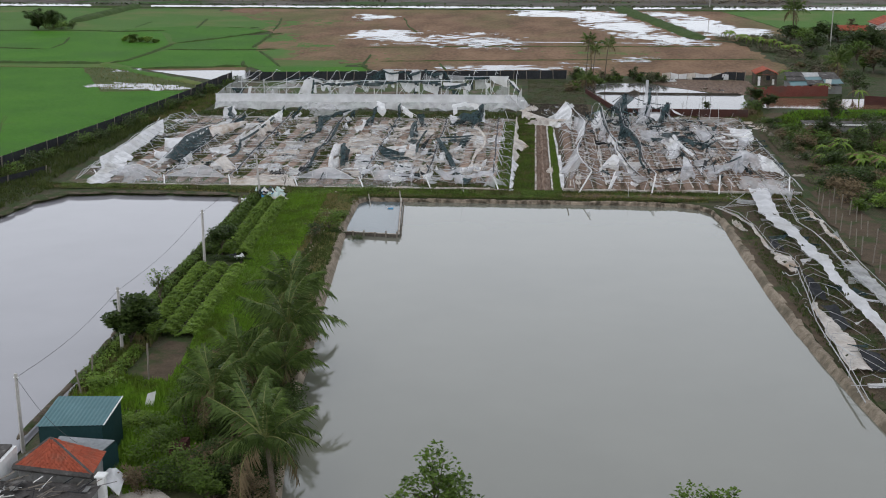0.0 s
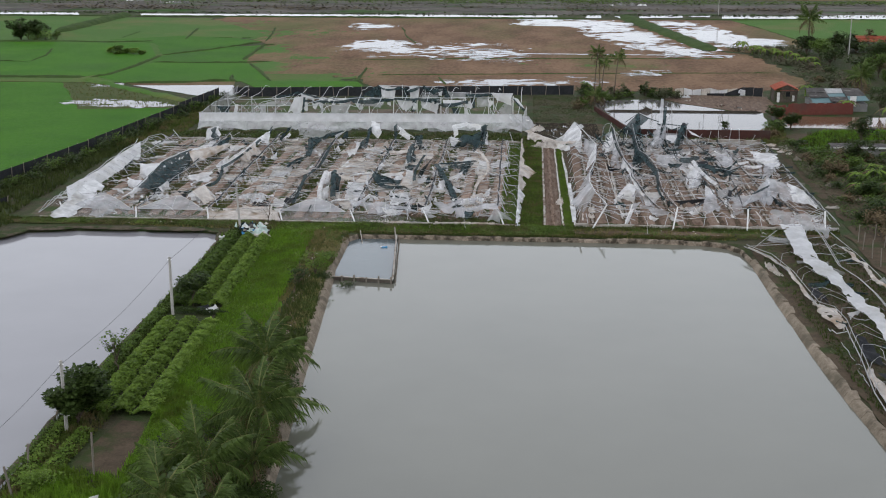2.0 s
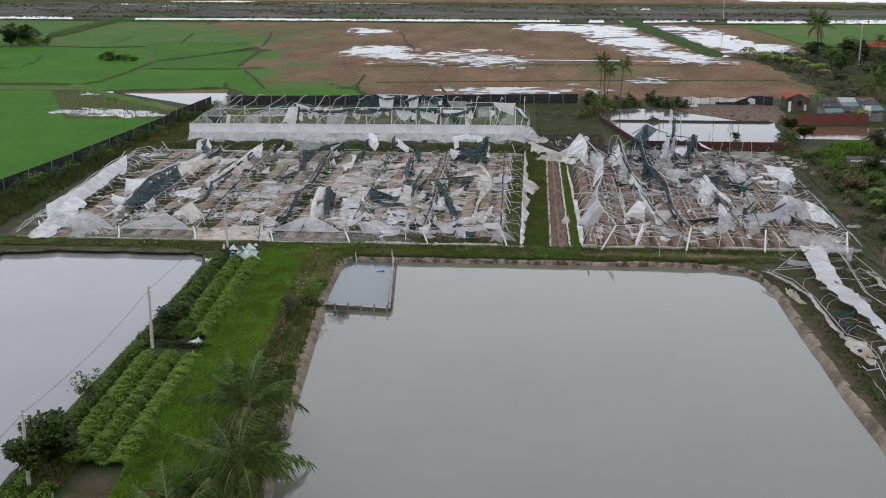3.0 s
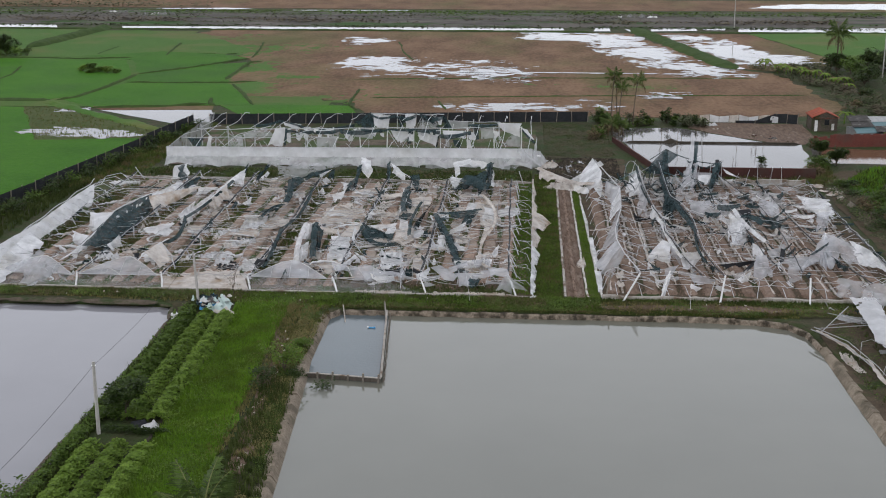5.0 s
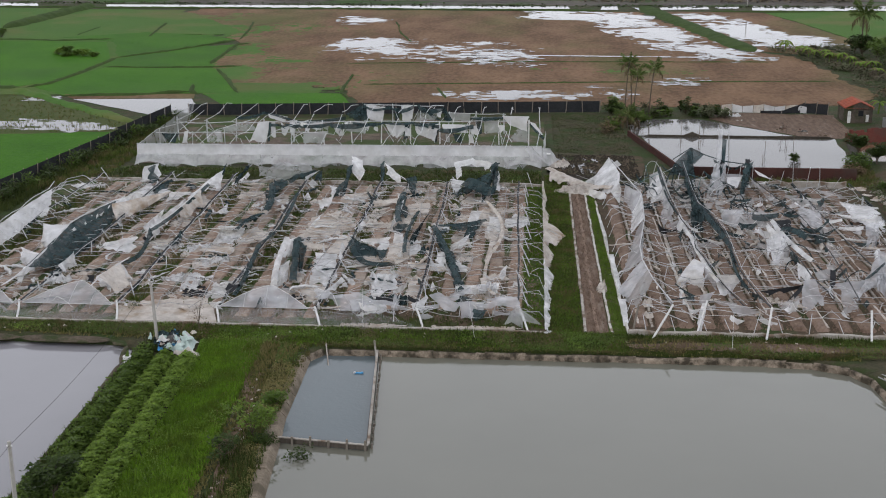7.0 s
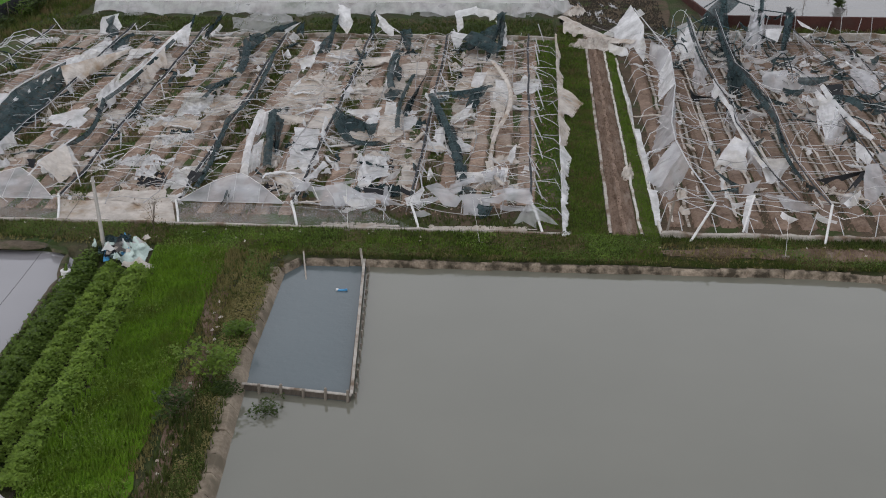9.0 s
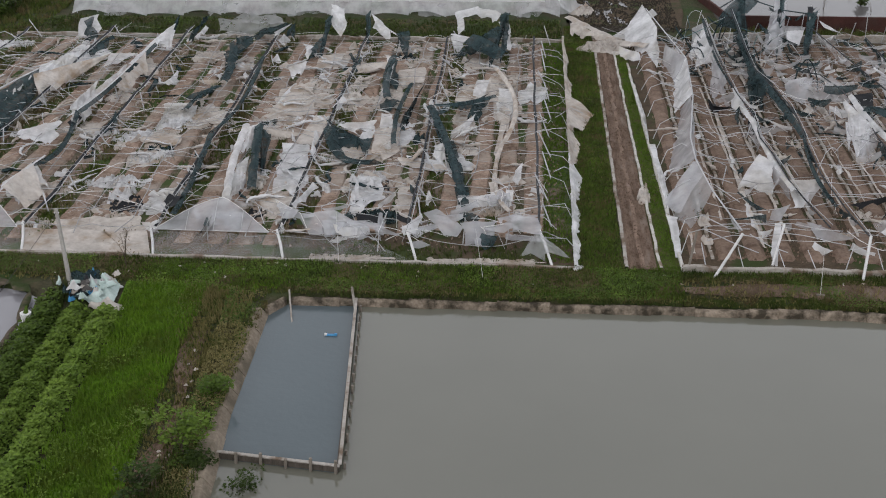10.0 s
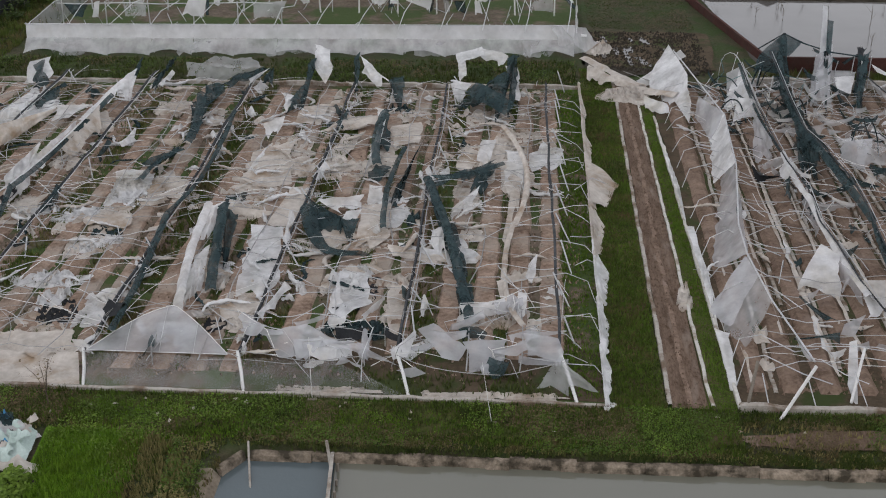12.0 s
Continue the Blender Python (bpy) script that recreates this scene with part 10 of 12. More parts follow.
# ---- plants ----
def leaves(count, place, size, r, flatness=0.5, mat=None):
    """Many small pointed leaves; place() gives each one's spot."""
    v, f = [], []
    for _ in range(count):
        x, y, z = place()
        a, tilt, s = r.uniform(0, 6.283), r.uniform(-0.9, 0.9) * (1 - flatness) + 0.25, size * r.uniform(0.6, 1.4)
        dx, dy, dz = math.cos(a) * math.cos(tilt), math.sin(a) * math.cos(tilt), math.sin(tilt)
        sx, sy = -math.sin(a) * s * 0.32, math.cos(a) * s * 0.32
        roll = r.uniform(-0.5, 0.5) * s * 0.4
        k = len(v)
        v += [(x, y, z), (x + dx * s * 0.5 + sx, y + dy * s * 0.5 + sy, z + dz * s * 0.5 + roll), (x + dx * s, y + dy * s, z + dz * s - 0.1 * s), (x + dx * s * 0.5 - sx, y + dy * s * 0.5 - sy, z + dz * s * 0.5 - roll)]
        f.append((k, k + 1, k + 2, k + 3))
    return v, f


def tree(name, x, y, h, spread, count, leaf, mat, label, seed, category="tree", trunk_r=0.12, bare=False, low=0.35):
    """A tapered trunk, forked limbs, and a crown of leaves in uneven clumps at the limb ends."""
    r = random.Random(seed)
    t = thing(name, label, category, at=(x, y, 0))
    fork = h * low
    parts_geo = [tube([(0, 0, -0.1), (r.uniform(-.1, .1), r.uniform(-.1, .1), fork * 0.6), (r.uniform(-.15, .15), r.uniform(-.15, .15), fork)], trunk_r, 6, 0.75)]
    tips = []
    for i in range(9):
        a = i * 2.4 + r.uniform(-.5, .5)
        reach, up = spread * r.uniform(0.35, 0.95), h * r.uniform(0.55, 0.98)
        if i < 2:
            reach *= 0.4
            up = h * r.uniform(0.85, 1.0)
        tip = (reach * math.cos(a), reach * math.sin(a), up)
        mid = (tip[0] * 0.45, tip[1] * 0.45, fork + (up - fork) * 0.6)
        parts_geo.append(tube([(0, 0, fork * 0.9), mid, tip], trunk_r * 0.5, 4, 0.25))
        tips.append((tip, spread * r.uniform(0.28, 0.46)))
        tips.append((mid, spread * r.uniform(0.22, 0.36)))
        for _ in range(2):
            q = (tip[0] + r.uniform(-.4, .4) * spread, tip[1] + r.uniform(-.4, .4) * spread, tip[2] + r.uniform(-.25, .12) * h)
            parts_geo.append(tube([mid, q], trunk_r * 0.22, 3, 0.3))
            tips.append((q, spread * r.uniform(0.16, 0.3)))
    part("trunk", joined(*parts_geo), M_BARK, t)
    if not bare:
        def spot():
            (cx, cy, cz), rad = r.choice(tips)
            while True:
                p = (r.uniform(-1, 1), r.uniform(-1, 1), r.uniform(-1, 1))
                q = p[0] ** 2 + p[1] ** 2 + p[2] ** 2
                if 0.15 < q < 1:
                    return cx + p[0] * rad, cy + p[1] * rad, max(0.1, cz + p[2] * rad * 0.75)
        part("crown", leaves(count, spot, leaf, r), mat, t)
    return t


def shrub(x, y, w, h, count, leaf, mat, label, seed, name="shrub", stems=True):
    r = random.Random(seed)
    t = thing(name, label, "shrub", at=(x, y, 0))
    lumps = [(r.uniform(-.35, .35) * w, r.uniform(-.35, .35) * w, r.uniform(0.2, 0.75) * h, r.uniform(0.2, 0.36) * w) for _ in range(9)]
    if stems:
        part("stem", joined(*[tube([(0, 0, 0), (cx * 0.6, cy * 0.6, cz * 0.6), (cx, cy, cz)], 0.035, 4, 0.4) for cx, cy, cz, _ in lumps]), M_BARK, t)

    def spot():
        cx, cy, cz, rad = r.choice(lumps)
        a, b, q = r.uniform(0, 6.283), math.acos(r.uniform(-1, 1)), rad * r.uniform(0.6, 1.05)
        return cx + q * math.sin(b) * math.cos(a), cy + q * math.sin(b) * math.sin(a), max(0.05, cz + q * math.cos(b) * 0.8)
    part("foliage", leaves(count, spot, leaf, r), mat, t)
    return t


def frond(length, droop, seed, width=0.8, pairs=38):
    """A palm leaf along +x: a bent rib with two rows of drooping leaflets."""
    r = random.Random(seed)
    rib = []
    for i in range(9):
        s = i / 8
        rib.append((length * (s - 0.12 * droop * s * s), 0.12 * math.sin(s * 2 + seed), length * (0.42 * s - droop * s * s)))
    v, f = [], []
    for i in range(pairs):
        s = 0.12 + 0.87 * i / pairs
        k = min(7, int(s * 8))
        q = s * 8 - k
        p = [rib[k][j] + (rib[k + 1][j] - rib[k][j]) * q for j in range(3)]
        ln = width * (0.35 + 1.1 * math.sin(math.pi * min(0.96, s + 0.08))) * r.uniform(0.8, 1.1)
        for side in (-1, 1):
            if r.random() < 0.2:
                continue
            fall = r.uniform(0.55, 1.35)
            tip = (p[0] + ln * r.uniform(0.35, 0.75), p[1] + side * ln * r.uniform(0.3, 0.6), p[2] - ln * fall)
            mid = (p[0] + ln * 0.28, p[1] + side * ln * 0.36, p[2] - ln * fall * 0.25)
            n = len(v)
            v += [(p[0] - 0.02, p[1], p[2]), (p[0] + 0.035, p[1], p[2]), (mid[0] + 0.042, mid[1], mid[2]), (mid[0] - 0.042, mid[1], mid[2]), tip]
            f += [(n, n + 1, n + 2, n + 3), (n + 3, n + 2, n + 4)]
    return (v, f), tube(rib, 0.045, 4, 0.3)


FRONDS = [frond(3.4, d, s) for s, d in enumerate((0.25, 0.4, 0.55, 0.75, 0.95, 0.5, 0.65, 0.35))]
FROND_MESH = [(mesh("frond", g[0], g[1], M_FROND), mesh("rib", c[0], c[1], M_RACHIS)) for g, c in FRONDS]
FROND_DEAD = (mesh("frond", FRONDS[4][0][0], FRONDS[4][0][1], M_LEAF_BROWN), FROND_MESH[4][1])


def palm(x, y, h, label, seed, count=20, scale=1.0, wind=0.0, trunk_r=0.17):
    r = random.Random(seed)
    t = thing("coconut_palm", label, "palm tree", "palms", at=(x, y, 0))
    bend = (r.uniform(-.5, .5), r.uniform(-.5, .5))
    part("trunk", tube([(bend[0] * s * s, bend[1] * s * s, h * s - 0.1) for s in (0, 0.2, 0.4, 0.6, 0.8, 1.0)], trunk_r, 8, 0.7), M_BARK, t)
    for i in range(count):
        s = i / count
        k = (1, 0, 7, 5, 2, 6, 3, 4)[min(7, int(s * 8))]
        dead = i >= count - 3
        fm, rm = FROND_DEAD if dead else FROND_MESH[k]
        a = i * 137.5 + r.uniform(-18, 18)
        a = a + wind * math.sin(radians(a)) * 25
        lift = -55 * (1 - s) ** 1.5 + (38 if dead else 0) + r.uniform(-15, 15)
        ob = new("frond", fm)
        ob.parent = t
        ob.matrix_local = pose(bend[0], bend[1], h - 0.1, 0, lift, a) @ Matrix.Scale(scale * r.uniform(0.72, 1.12), 4)
        rb = new("rib", rm)
        rb.parent = ob
    return t


palm(-18.5, 91.7, 3.0, "coconut palm with upright fronds on the bank", 1, 20, 1.12)
palm(-17.25, 80.2, 4.2, "coconut palm leaning over the pond bank", 2, 20, 1.1)
palm(-18.7, 75.5, 2.8, "coconut palm among shrubs on the bank", 3, 19, 1.08)
palm(-13.9, 61.2, 4.5, "coconut palm beside the house yard", 4, 22, 1.1)
palm(-19.8, 70.5, 3.2, "young coconut palm among shrubs", 5, 18, 0.95)
palm(-17.2, 68.6, 3.0, "young coconut palm by the water", 6, 18, 0.9)
palm(-21.0, 75.6, 2.6, "young coconut palm in the weeds", 9, 16, 0.85)
palm(-17.1, 84.6, 1.9, "low coconut palm hanging over the pond slabs", 10, 20, 0.85)
palm(-16.6, 78.0, 2.0, "low coconut palm hanging over the pond slabs", 11, 20, 0.85)
palm(64.3, 316, 7.5, "tall coconut palm at the far hamlet", 7, 20, 1.2)
palm(57.0, 236, 4.2, "coconut palm behind the brick house", 8, 20, 1.0)
for k, (x, y, h) in enumerate([(10.0, 236.7, 9.2), (11.0, 237.5, 8.2), (13.55, 236.0, 8.3), (11.2, 235.3, 7.0)]):
    palm(x, y, h * 0.86, "slender areca palm behind the pond", 20 + k, 14, 0.58, trunk_r=0.1)
palm(9.5, 225, 2.0, "low date palm bush at the pond", 30, 14, 0.7)
palm(11.3, 226, 1.6, "low date palm bush at the pond", 31, 12, 0.6)

tree("tree", -30.1, 86.3, 3.6, 2.1, 7000, 0.3, M_LEAF_DARK, "dark round-crowned tree beside the pole", 1, low=0.14)
tree("tree", -30.5, 95.2, 3.4, 1.0, 380, 0.22, M_LEAF, "thin half-bare young tree at the pond", 2, trunk_r=0.07)
tree("tree", -29.4, 111.6, 2.7, 1.7, 1500, 0.26, M_LEAF_DARK, "small leafy tree beside the pole", 3, trunk_r=0.07)
tree("tree", -4.6, 57.6, 5.2, 2.0, 1500, 0.26, M_LEAF, "leafy tree on the near bank of the pond", 4)
tree("tree", 8.8, 57.0, 4.2, 1.7, 900, 0.24, M_LEAF, "leafy treetop on the near bank of the pond", 5)
tree("tree", -20.6, 121.0, 2.2, 1.3, 900, 0.2, M_LEAF_LIGHT, "leafy shrub-like tree by the fish pen", 6, trunk_r=0.05, low=0.15)
tree("tree", -21.5, 117.6, 1.7, 1.0, 500, 0.2, M_LEAF_DARK, "small tree by the path", 7, trunk_r=0.05, low=0.15)
tree("tree", -28.8, 139.4, 2.6, 1.1, 60, 0.12, M_LEAF_BROWN, "bare brown sapling at the bank", 8, trunk_r=0.04)
for k, (x, y, w, h, m, lab) in enumerate([(-21.4, 70.5, 3.6, 3.2, M_LEAF, "tangled shrub under the palms"), (-19.0, 76.5, 3.0, 2.4, M_LEAF_DARK, "dark shrub under the palms"), (-22.2, 66.6, 2.8, 2.2, M_LEAF, "shrub beside the rubble"), (-18.4, 65.2, 3.0, 1.9, M_LEAF_BROWN, "withered brown brush on the bank"),
                                           (-20.2, 72.8, 3.0, 3.4, M_LEAF_LIGHT, "light green shrub under the palms"), (-18.2, 80.5, 2.6, 2.0, M_LEAF_DARK, "dark brush at the palm's foot"), (-17.2, 88.0, 2.4, 1.4, M_LEAF_BROWN, "dry brush on the bank"), (-17.8, 93.0, 2.6, 1.2, M_LEAF_DARK, "low brush on the bank"), (-22.6, 78.6, 2.4, 1.5, M_LEAF, "shrub in the grass"),
                                           (-16.6, 66.6, 2.4, 1.8, M_LEAF_DARK, "dark brush by the water"), (-25.2, 71.4, 2.2, 1.0, M_LEAF_LIGHT, "weeds by the teal shed"), (-23.4, 70.4, 2.6, 1.2, M_LEAF, "weeds by the teal shed"), (-29.2, 77.4, 2.4, 0.9, M_LEAF_LIGHT, "low leafy bush in the garden"), (-19.7, 120.2, 1.3, 0.5, M_LEAF_DARK, "floating weed by the pen"), (-20.2, 126, 1.6, 1.0, M_LEAF, "low shrub along the bank")]):
    shrub(x, y, w, h, int(520 * w), 0.16, m, lab, k)
rw = random.Random(77)
for k in range(20):
    y = rw.uniform(61, 86)
    x = -23.4 + (y - 61) * 0.05 + rw.uniform(0, 6.0)
    if x < -17.2 + (61 - y) * 0.02:
        shrub(x, y, rw.uniform(1.8, 3.2), rw.uniform(1.0, 2.6), 1300, 0.15, rw.choice([M_LEAF, M_LEAF_DARK, M_LEAF, M_LEAF_DARK, M_LEAF_BROWN]), "tangled brush below the palms", 700 + k)
weed = shrub(-17.6, 119.6, 1.7, 0.5, 420, 0.14, M_LEAF_DARK, "clump of weed floating by the fish pen", 90, "water_weed", False)
weed.location.z = WATER - 0.1


def turf(name, area, per_m2, height, mat, label, seed, clump=0.5, category="grass"):
    """Tufts of blades all over a polygon, thicker in some places than others."""
    r = np.random.RandomState(seed)
    xs, ys = [p[0] for p in area], [p[1] for p in area]
    n = int((max(xs) - min(xs)) * (max(ys) - min(ys)) * per_m2)
    x, y = r.uniform(min(xs), max(xs), n), r.uniform(min(ys), max(ys), n)
    ok = (inside(x, y, area) < 0) & (fbm(x * 0.5, y * 0.5, seed, 3) > clump * r.uniform(0.2, 1.2, n))
    x, y = x[ok], y[ok]
    tall = height * (0.45 + 1.1 * fbm(x * 0.35, y * 0.35, seed + 3, 3))
    v, f = [], []
    for px, py, h in zip(x, y, tall):
        for _ in range(4):
            a, hh, b = r.uniform(0, 6.283), h * r.uniform(0.6, 1.3), r.uniform(0.1, 0.6)
            ox, oy = px + r.uniform(-.12, .12), py + r.uniform(-.12, .12)
            w = 0.035 + 0.03 * h
            k = len(v)
            v += [(ox - w * math.sin(a), oy + w * math.cos(a), 0.03), (ox + w * math.sin(a), oy - w * math.cos(a), 0.03), (ox + b * hh * math.cos(a), oy + b * hh * math.sin(a), 0.05 + hh)]
            f.append((k, k + 1, k + 2))
    return solo(name, (v, f), mat, label, category, kind="stuff")


turf("grass", [(-28.0, 137.4), (-23.4, 137.4), (-22.8, 120), (-22.2, 108), (-20.5, 88), (-21.8, 76), (-24.2, 76), (-26.6, 96), (-26.0, 118)], 64, 0.27, M_GRASS_BRIGHT, "bright green tall grass between the ponds", 1, 0.2)
turf("grass", [(-27.8, 137.2), (-23.4, 137.2), (-22.6, 120), (-22.0, 108), (-21.0, 90), (-24.6, 78), (-26.6, 96), (-26.4, 118)], 30, 0.3, M_GRASS_PATH, "darker rank clumps in the bright grass", 51, 0.62)
turf("grass", [(-24.6, 137.2), (-22.8, 137.2), (-22.0, 120), (-21.6, 108), (-22.8, 104), (-23.6, 120)], 26, 0.24, M_GRASS_DRY, "dry blades mixed into the bright grass", 52, 0.6)
turf("grass", [(-27.1, 137.4), (-26.0, 137.4), (-25.6, 118), (-25.9, 98), (-26.6, 98), (-26.9, 118)], 26, 0.34, M_GRASS_BRIGHT, "bright grass beside the vegetable rows", 21, 0.12)
turf("grass", [(-23.4, 137), (-20.6, 136.6), (-20.0, 122), (-19.0, 106), (-20.8, 106), (-21.4, 120)], 36, 0.26, M_GRASS_DRY, "dry yellowing grass along the bank", 2, 0.5)
turf("grass", [(-21.5, 122), (-19.5, 120), (-17.8, 98), (-17.0, 86), (-20.5, 80), (-21.6, 106)], 20, 0.4, M_GRASS_DARK, "dark weeds along the bank", 3, 0.4)
turf("grass", [(-60, 138.2), (-36, 138.4), (-20, 136.8), (3.5, 136.9), (3.5, 140.8), (-58, 140.8)], 44, 0.13, M_GRASS, "weedy grass on the bank before the greenhouses", 4, 0.3)
turf("grass", [(-50, 138.4), (-20, 137.0), (20, 136.6), (20, 137.2), (3, 138.0), (-20, 138.4), (-50, 139.6)], 16, 0.12, M_GRASS_DRY, "dry grass along the pond edge", 22, 0.6)
turf("grass", [(-28, 138.2), (-22, 136), (-19, 137.6), (-8, 138.6), (-8, 139.6), (-28, 140)], 40, 0.16, M_GRASS_BRIGHT, "bright grass on the bank", 5, 0.5)
turf("grass", [(3.5, 139.7), (31, 139.9), (31, 141.0), (3.5, 140.8)], 60, 0.16, M_GRASS, "dark grass along the greenhouse sill", 6, 0.2)
turf("grass", [(3.5, 136.7), (20, 136.8), (20, 138.0), (3.5, 137.8)], 70, 0.14, M_GRASS, "grass on the pond edge", 7, 0.3)
turf("grass", [(-2.0, 140.8), (0.3, 140.8), (0.3, 194), (-2.2, 194)], 66, 0.15, M_GRASS_PATH, "grass verge of the soil path", 8, 0.42)
turf("grass", [(-2.2, 141), (0.3, 141), (0.3, 194), (-2.3, 194)], 30, 0.24, M_GRASS, "rank dull clumps on the verge", 81, 0.6)
turf("grass", [(-2.2, 141), (0.3, 141), (0.3, 194), (-2.3, 194)], 30, 0.2, M_GRASS_DARK, "dark clumps on the verge", 82, 0.56)
turf("grass", [(-2.2, 141), (0.3, 141), (0.3, 194), (-2.3, 194)], 18, 0.12, M_GRASS_DRY, "dry patches on the verge", 83, 0.72)
turf("grass", [(2.65, 141), (3.55, 141), (3.0, 190), (2.3, 190)], 70, 0.15, M_GRASS_PATH, "grass verge of the soil path", 9, 0.12)
turf("grass", [(3, 137.7), (30, 137.9), (30, 138.5), (14, 138.2), (6, 138.6), (3, 138.9)], 34, 0.12, M_GRASS, "grass creeping over the mud path", 28, 0.4)
turf("grass", [(3, 139.0), (12, 139.6), (30, 139.4), (30, 140.0), (3, 140.0)], 30, 0.12, M_GRASS, "grass creeping over the mud path", 29, 0.45)
turf("grass", [(0, 140.2), (3.6, 140.2), (3.6, 141.4), (0, 141.4)], 50, 0.14, M_GRASS_PATH, "grass over the end of the soil path", 30, 0.3)
turf("grass", [(-57, 188.8), (-2.6, 189.2), (-2.6, 196), (-54, 195)], 9, 0.35, M_GRASS_DARK, "overgrown lane between the greenhouses", 10, 0.3)
turf("grass", [(-32.2, 137), (-30.8, 137), (-31.0, 112), (-30.6, 78), (-31.2, 76), (-31.9, 90), (-32.2, 112)], 24, 0.4, M_GRASS_DARK, "weeds along the second pond", 11, 0.3)
turf("grass", [(-31, 77), (-25, 76), (-23.5, 72), (-24.0, 66), (-30.5, 73)], 22, 0.45, M_GRASS_BRIGHT, "rank weeds by the teal shed", 12, 0.3)
turf("grass", [(-24.3, 76), (-21, 76), (-21, 66), (-24.3, 65)], 22, 0.4, M_GRASS_DARK, "weeds between shed and palms", 13, 0.3)
turf("grass", [(21.6, 131), (22.3, 131), (22.6, 117), (23.2, 108), (23.2, 95), (23.8, 80), (23.4, 80), (22.4, 95), (21.8, 114)], 10, 0.22, M_GRASS_DARK, "weeds between pond and tunnel", 14, 0.4)
turf("grass", [(24, 138), (30, 138), (31, 100), (30.6, 78), (25.4, 78), (25, 105)], 9, 0.2, M_GRASS_DARK, "weeds inside the fallen tunnel", 15, 0.5)
turf("grass", [(-68, 146), (-58, 142), (-58, 190), (-55, 228), (-57.5, 229), (-62.5, 178)], 7, 0.6, M_GRASS_DARK, "weeds along the fence", 16, 0.3)
turf("grass", [(-74, 118), (-59, 124), (-56, 140), (-66, 146)], 10, 0.4, M_GRASS_DARK, "weeds beyond the second pond", 17, 0.3)
turf("grass", [(-24.2, 137.6), (-19.6, 136.9), (-19.8, 122), (-20.8, 110)], 22, 0.2, M_GRASS, "low mixed grass along the bank", 31, 0.35)
turf("grass", [(-18, 136.5), (19, 136.8), (19, 137.15), (-18, 137.0)], 70, 0.17, M_GRASS_DARK, "grass hanging over the pond rim", 33, 0.55)
turf("grass", [(-22, 137.2), (3.5, 137.2), (3.5, 138.2), (-22, 138.2)], 30, 0.14, M_GRASS, "mixed grass above the pond rim", 34, 0.35)
turf("grass", [(-50, 138.6), (-19, 137.6), (3.5, 137.4), (3.5, 140.8), (-50, 140.7)], 16, 0.26, M_GRASS_DARK, "rank clumps on the bank", 41, 0.62)
turf("grass", [(-30, 138.4), (-19, 137.4), (3.5, 137.3), (3.5, 140.8), (-30, 140.7)], 42, 0.18, M_GRASS_PATH, "fresh green clumps on the bank", 42, 0.62)
turf("grass", [(3.5, 139.8), (31, 140.0), (31, 141.0), (3.5, 140.9)], 40, 0.3, M_GRASS_DARK, "rank weeds along the sill", 43, 0.5)
turf("grass", [(-30, 80.3), (-25.4, 79.2), (-24.0, 74), (-30, 74.5)], 40, 0.3, M_GRASS_BRIGHT, "rank green grass below the dug plot", 44, 0.2)
turf("grass", [(-31.6, 88), (-30.2, 88), (-30.2, 76), (-31.2, 76)], 30, 0.3, M_GRASS, "weeds along the second pond", 45, 0.2)
turf("grass", [(-1, 207), (9, 207), (9, 235), (-1, 235)], 14, 0.12, M_GRASS_DARK, "weeds of the back yard", 18, 0.35)
turf("grass", [(37.5, 141), (58, 130), (60, 200), (40, 200), (38, 190)], 5, 0.5, M_GRASS_DARK, "rank weeds of the neglected garden", 19, 0.35)
for k, x in enumerate(BAYS[:-1]):
    turf("weeds", [(x - 0.9, 143), (x + 0.7, 143), (x + 0.5, 188), (x - 1.4, 188)], 18, 0.34, M_GRASS, "green weeds sprouting along the greenhouse furrow", 40 + k, 0.52, "weeds")
    turf("weeds", [(x + 3.9, 143), (x + 4.5, 143), (x + 4.5, 188), (x + 3.9, 188)], 18, 0.3, M_GRASS, "green weeds sprouting along the greenhouse furrow", 60 + k, 0.62, "weeds")
turf("weeds", [(-4.6, 141.5), (-2.2, 141.5), (-2.2, 188), (-4.4, 188)], 34, 0.2, M_GRASS_PATH, "weeds inside the greenhouse edge", 70, 0.4, "weeds")
turf("weeds", [(-18, 141.3), (-4, 141.3), (-4, 143.6), (-18, 143.6)], 10, 0.3, M_GRASS_DARK, "weeds inside the front wall", 71, 0.5, "weeds")


turf("grass", [(-60, 182), (-53.5, 189), (-53, 232), (-58, 228)], 12, 0.45, M_GRASS, "green weeds between fence and greenhouse", 24, 0.2)
turf("grass", [(-25.5, 78), (-20.5, 78), (-19.5, 64), (-24.2, 61)], 26, 0.6, M_GRASS_BRIGHT, "rank green weeds under the palms", 25, 0.2)
turf("grass", [(-30.8, 89), (-28.5, 89), (-28.8, 76), (-30.6, 75)], 24, 0.3, M_GRASS, "weeds beside the dug plot", 26, 0.3)
turf("grass", [(-25.2, 88.5), (-23.5, 88), (-23.2, 76), (-25.2, 76)], 30, 0.3, M_GRASS_BRIGHT, "weeds beside the dug plot", 36, 0.2)
turf("grass", [(36.2, 186), (39, 184.8), (42, 193), (60, 199), (60, 204.3), (43, 202.8), (37.5, 194)], 10, 0.35, M_GRASS_BRIGHT, "bright grass of the garden plot", 37, 0.15)
turf("grass", [(10, 191), (33, 191), (33.4, 194), (14.6, 194)], 14, 0.4, M_GRASS, "weeds behind the greenhouse sill", 38, 0.3)
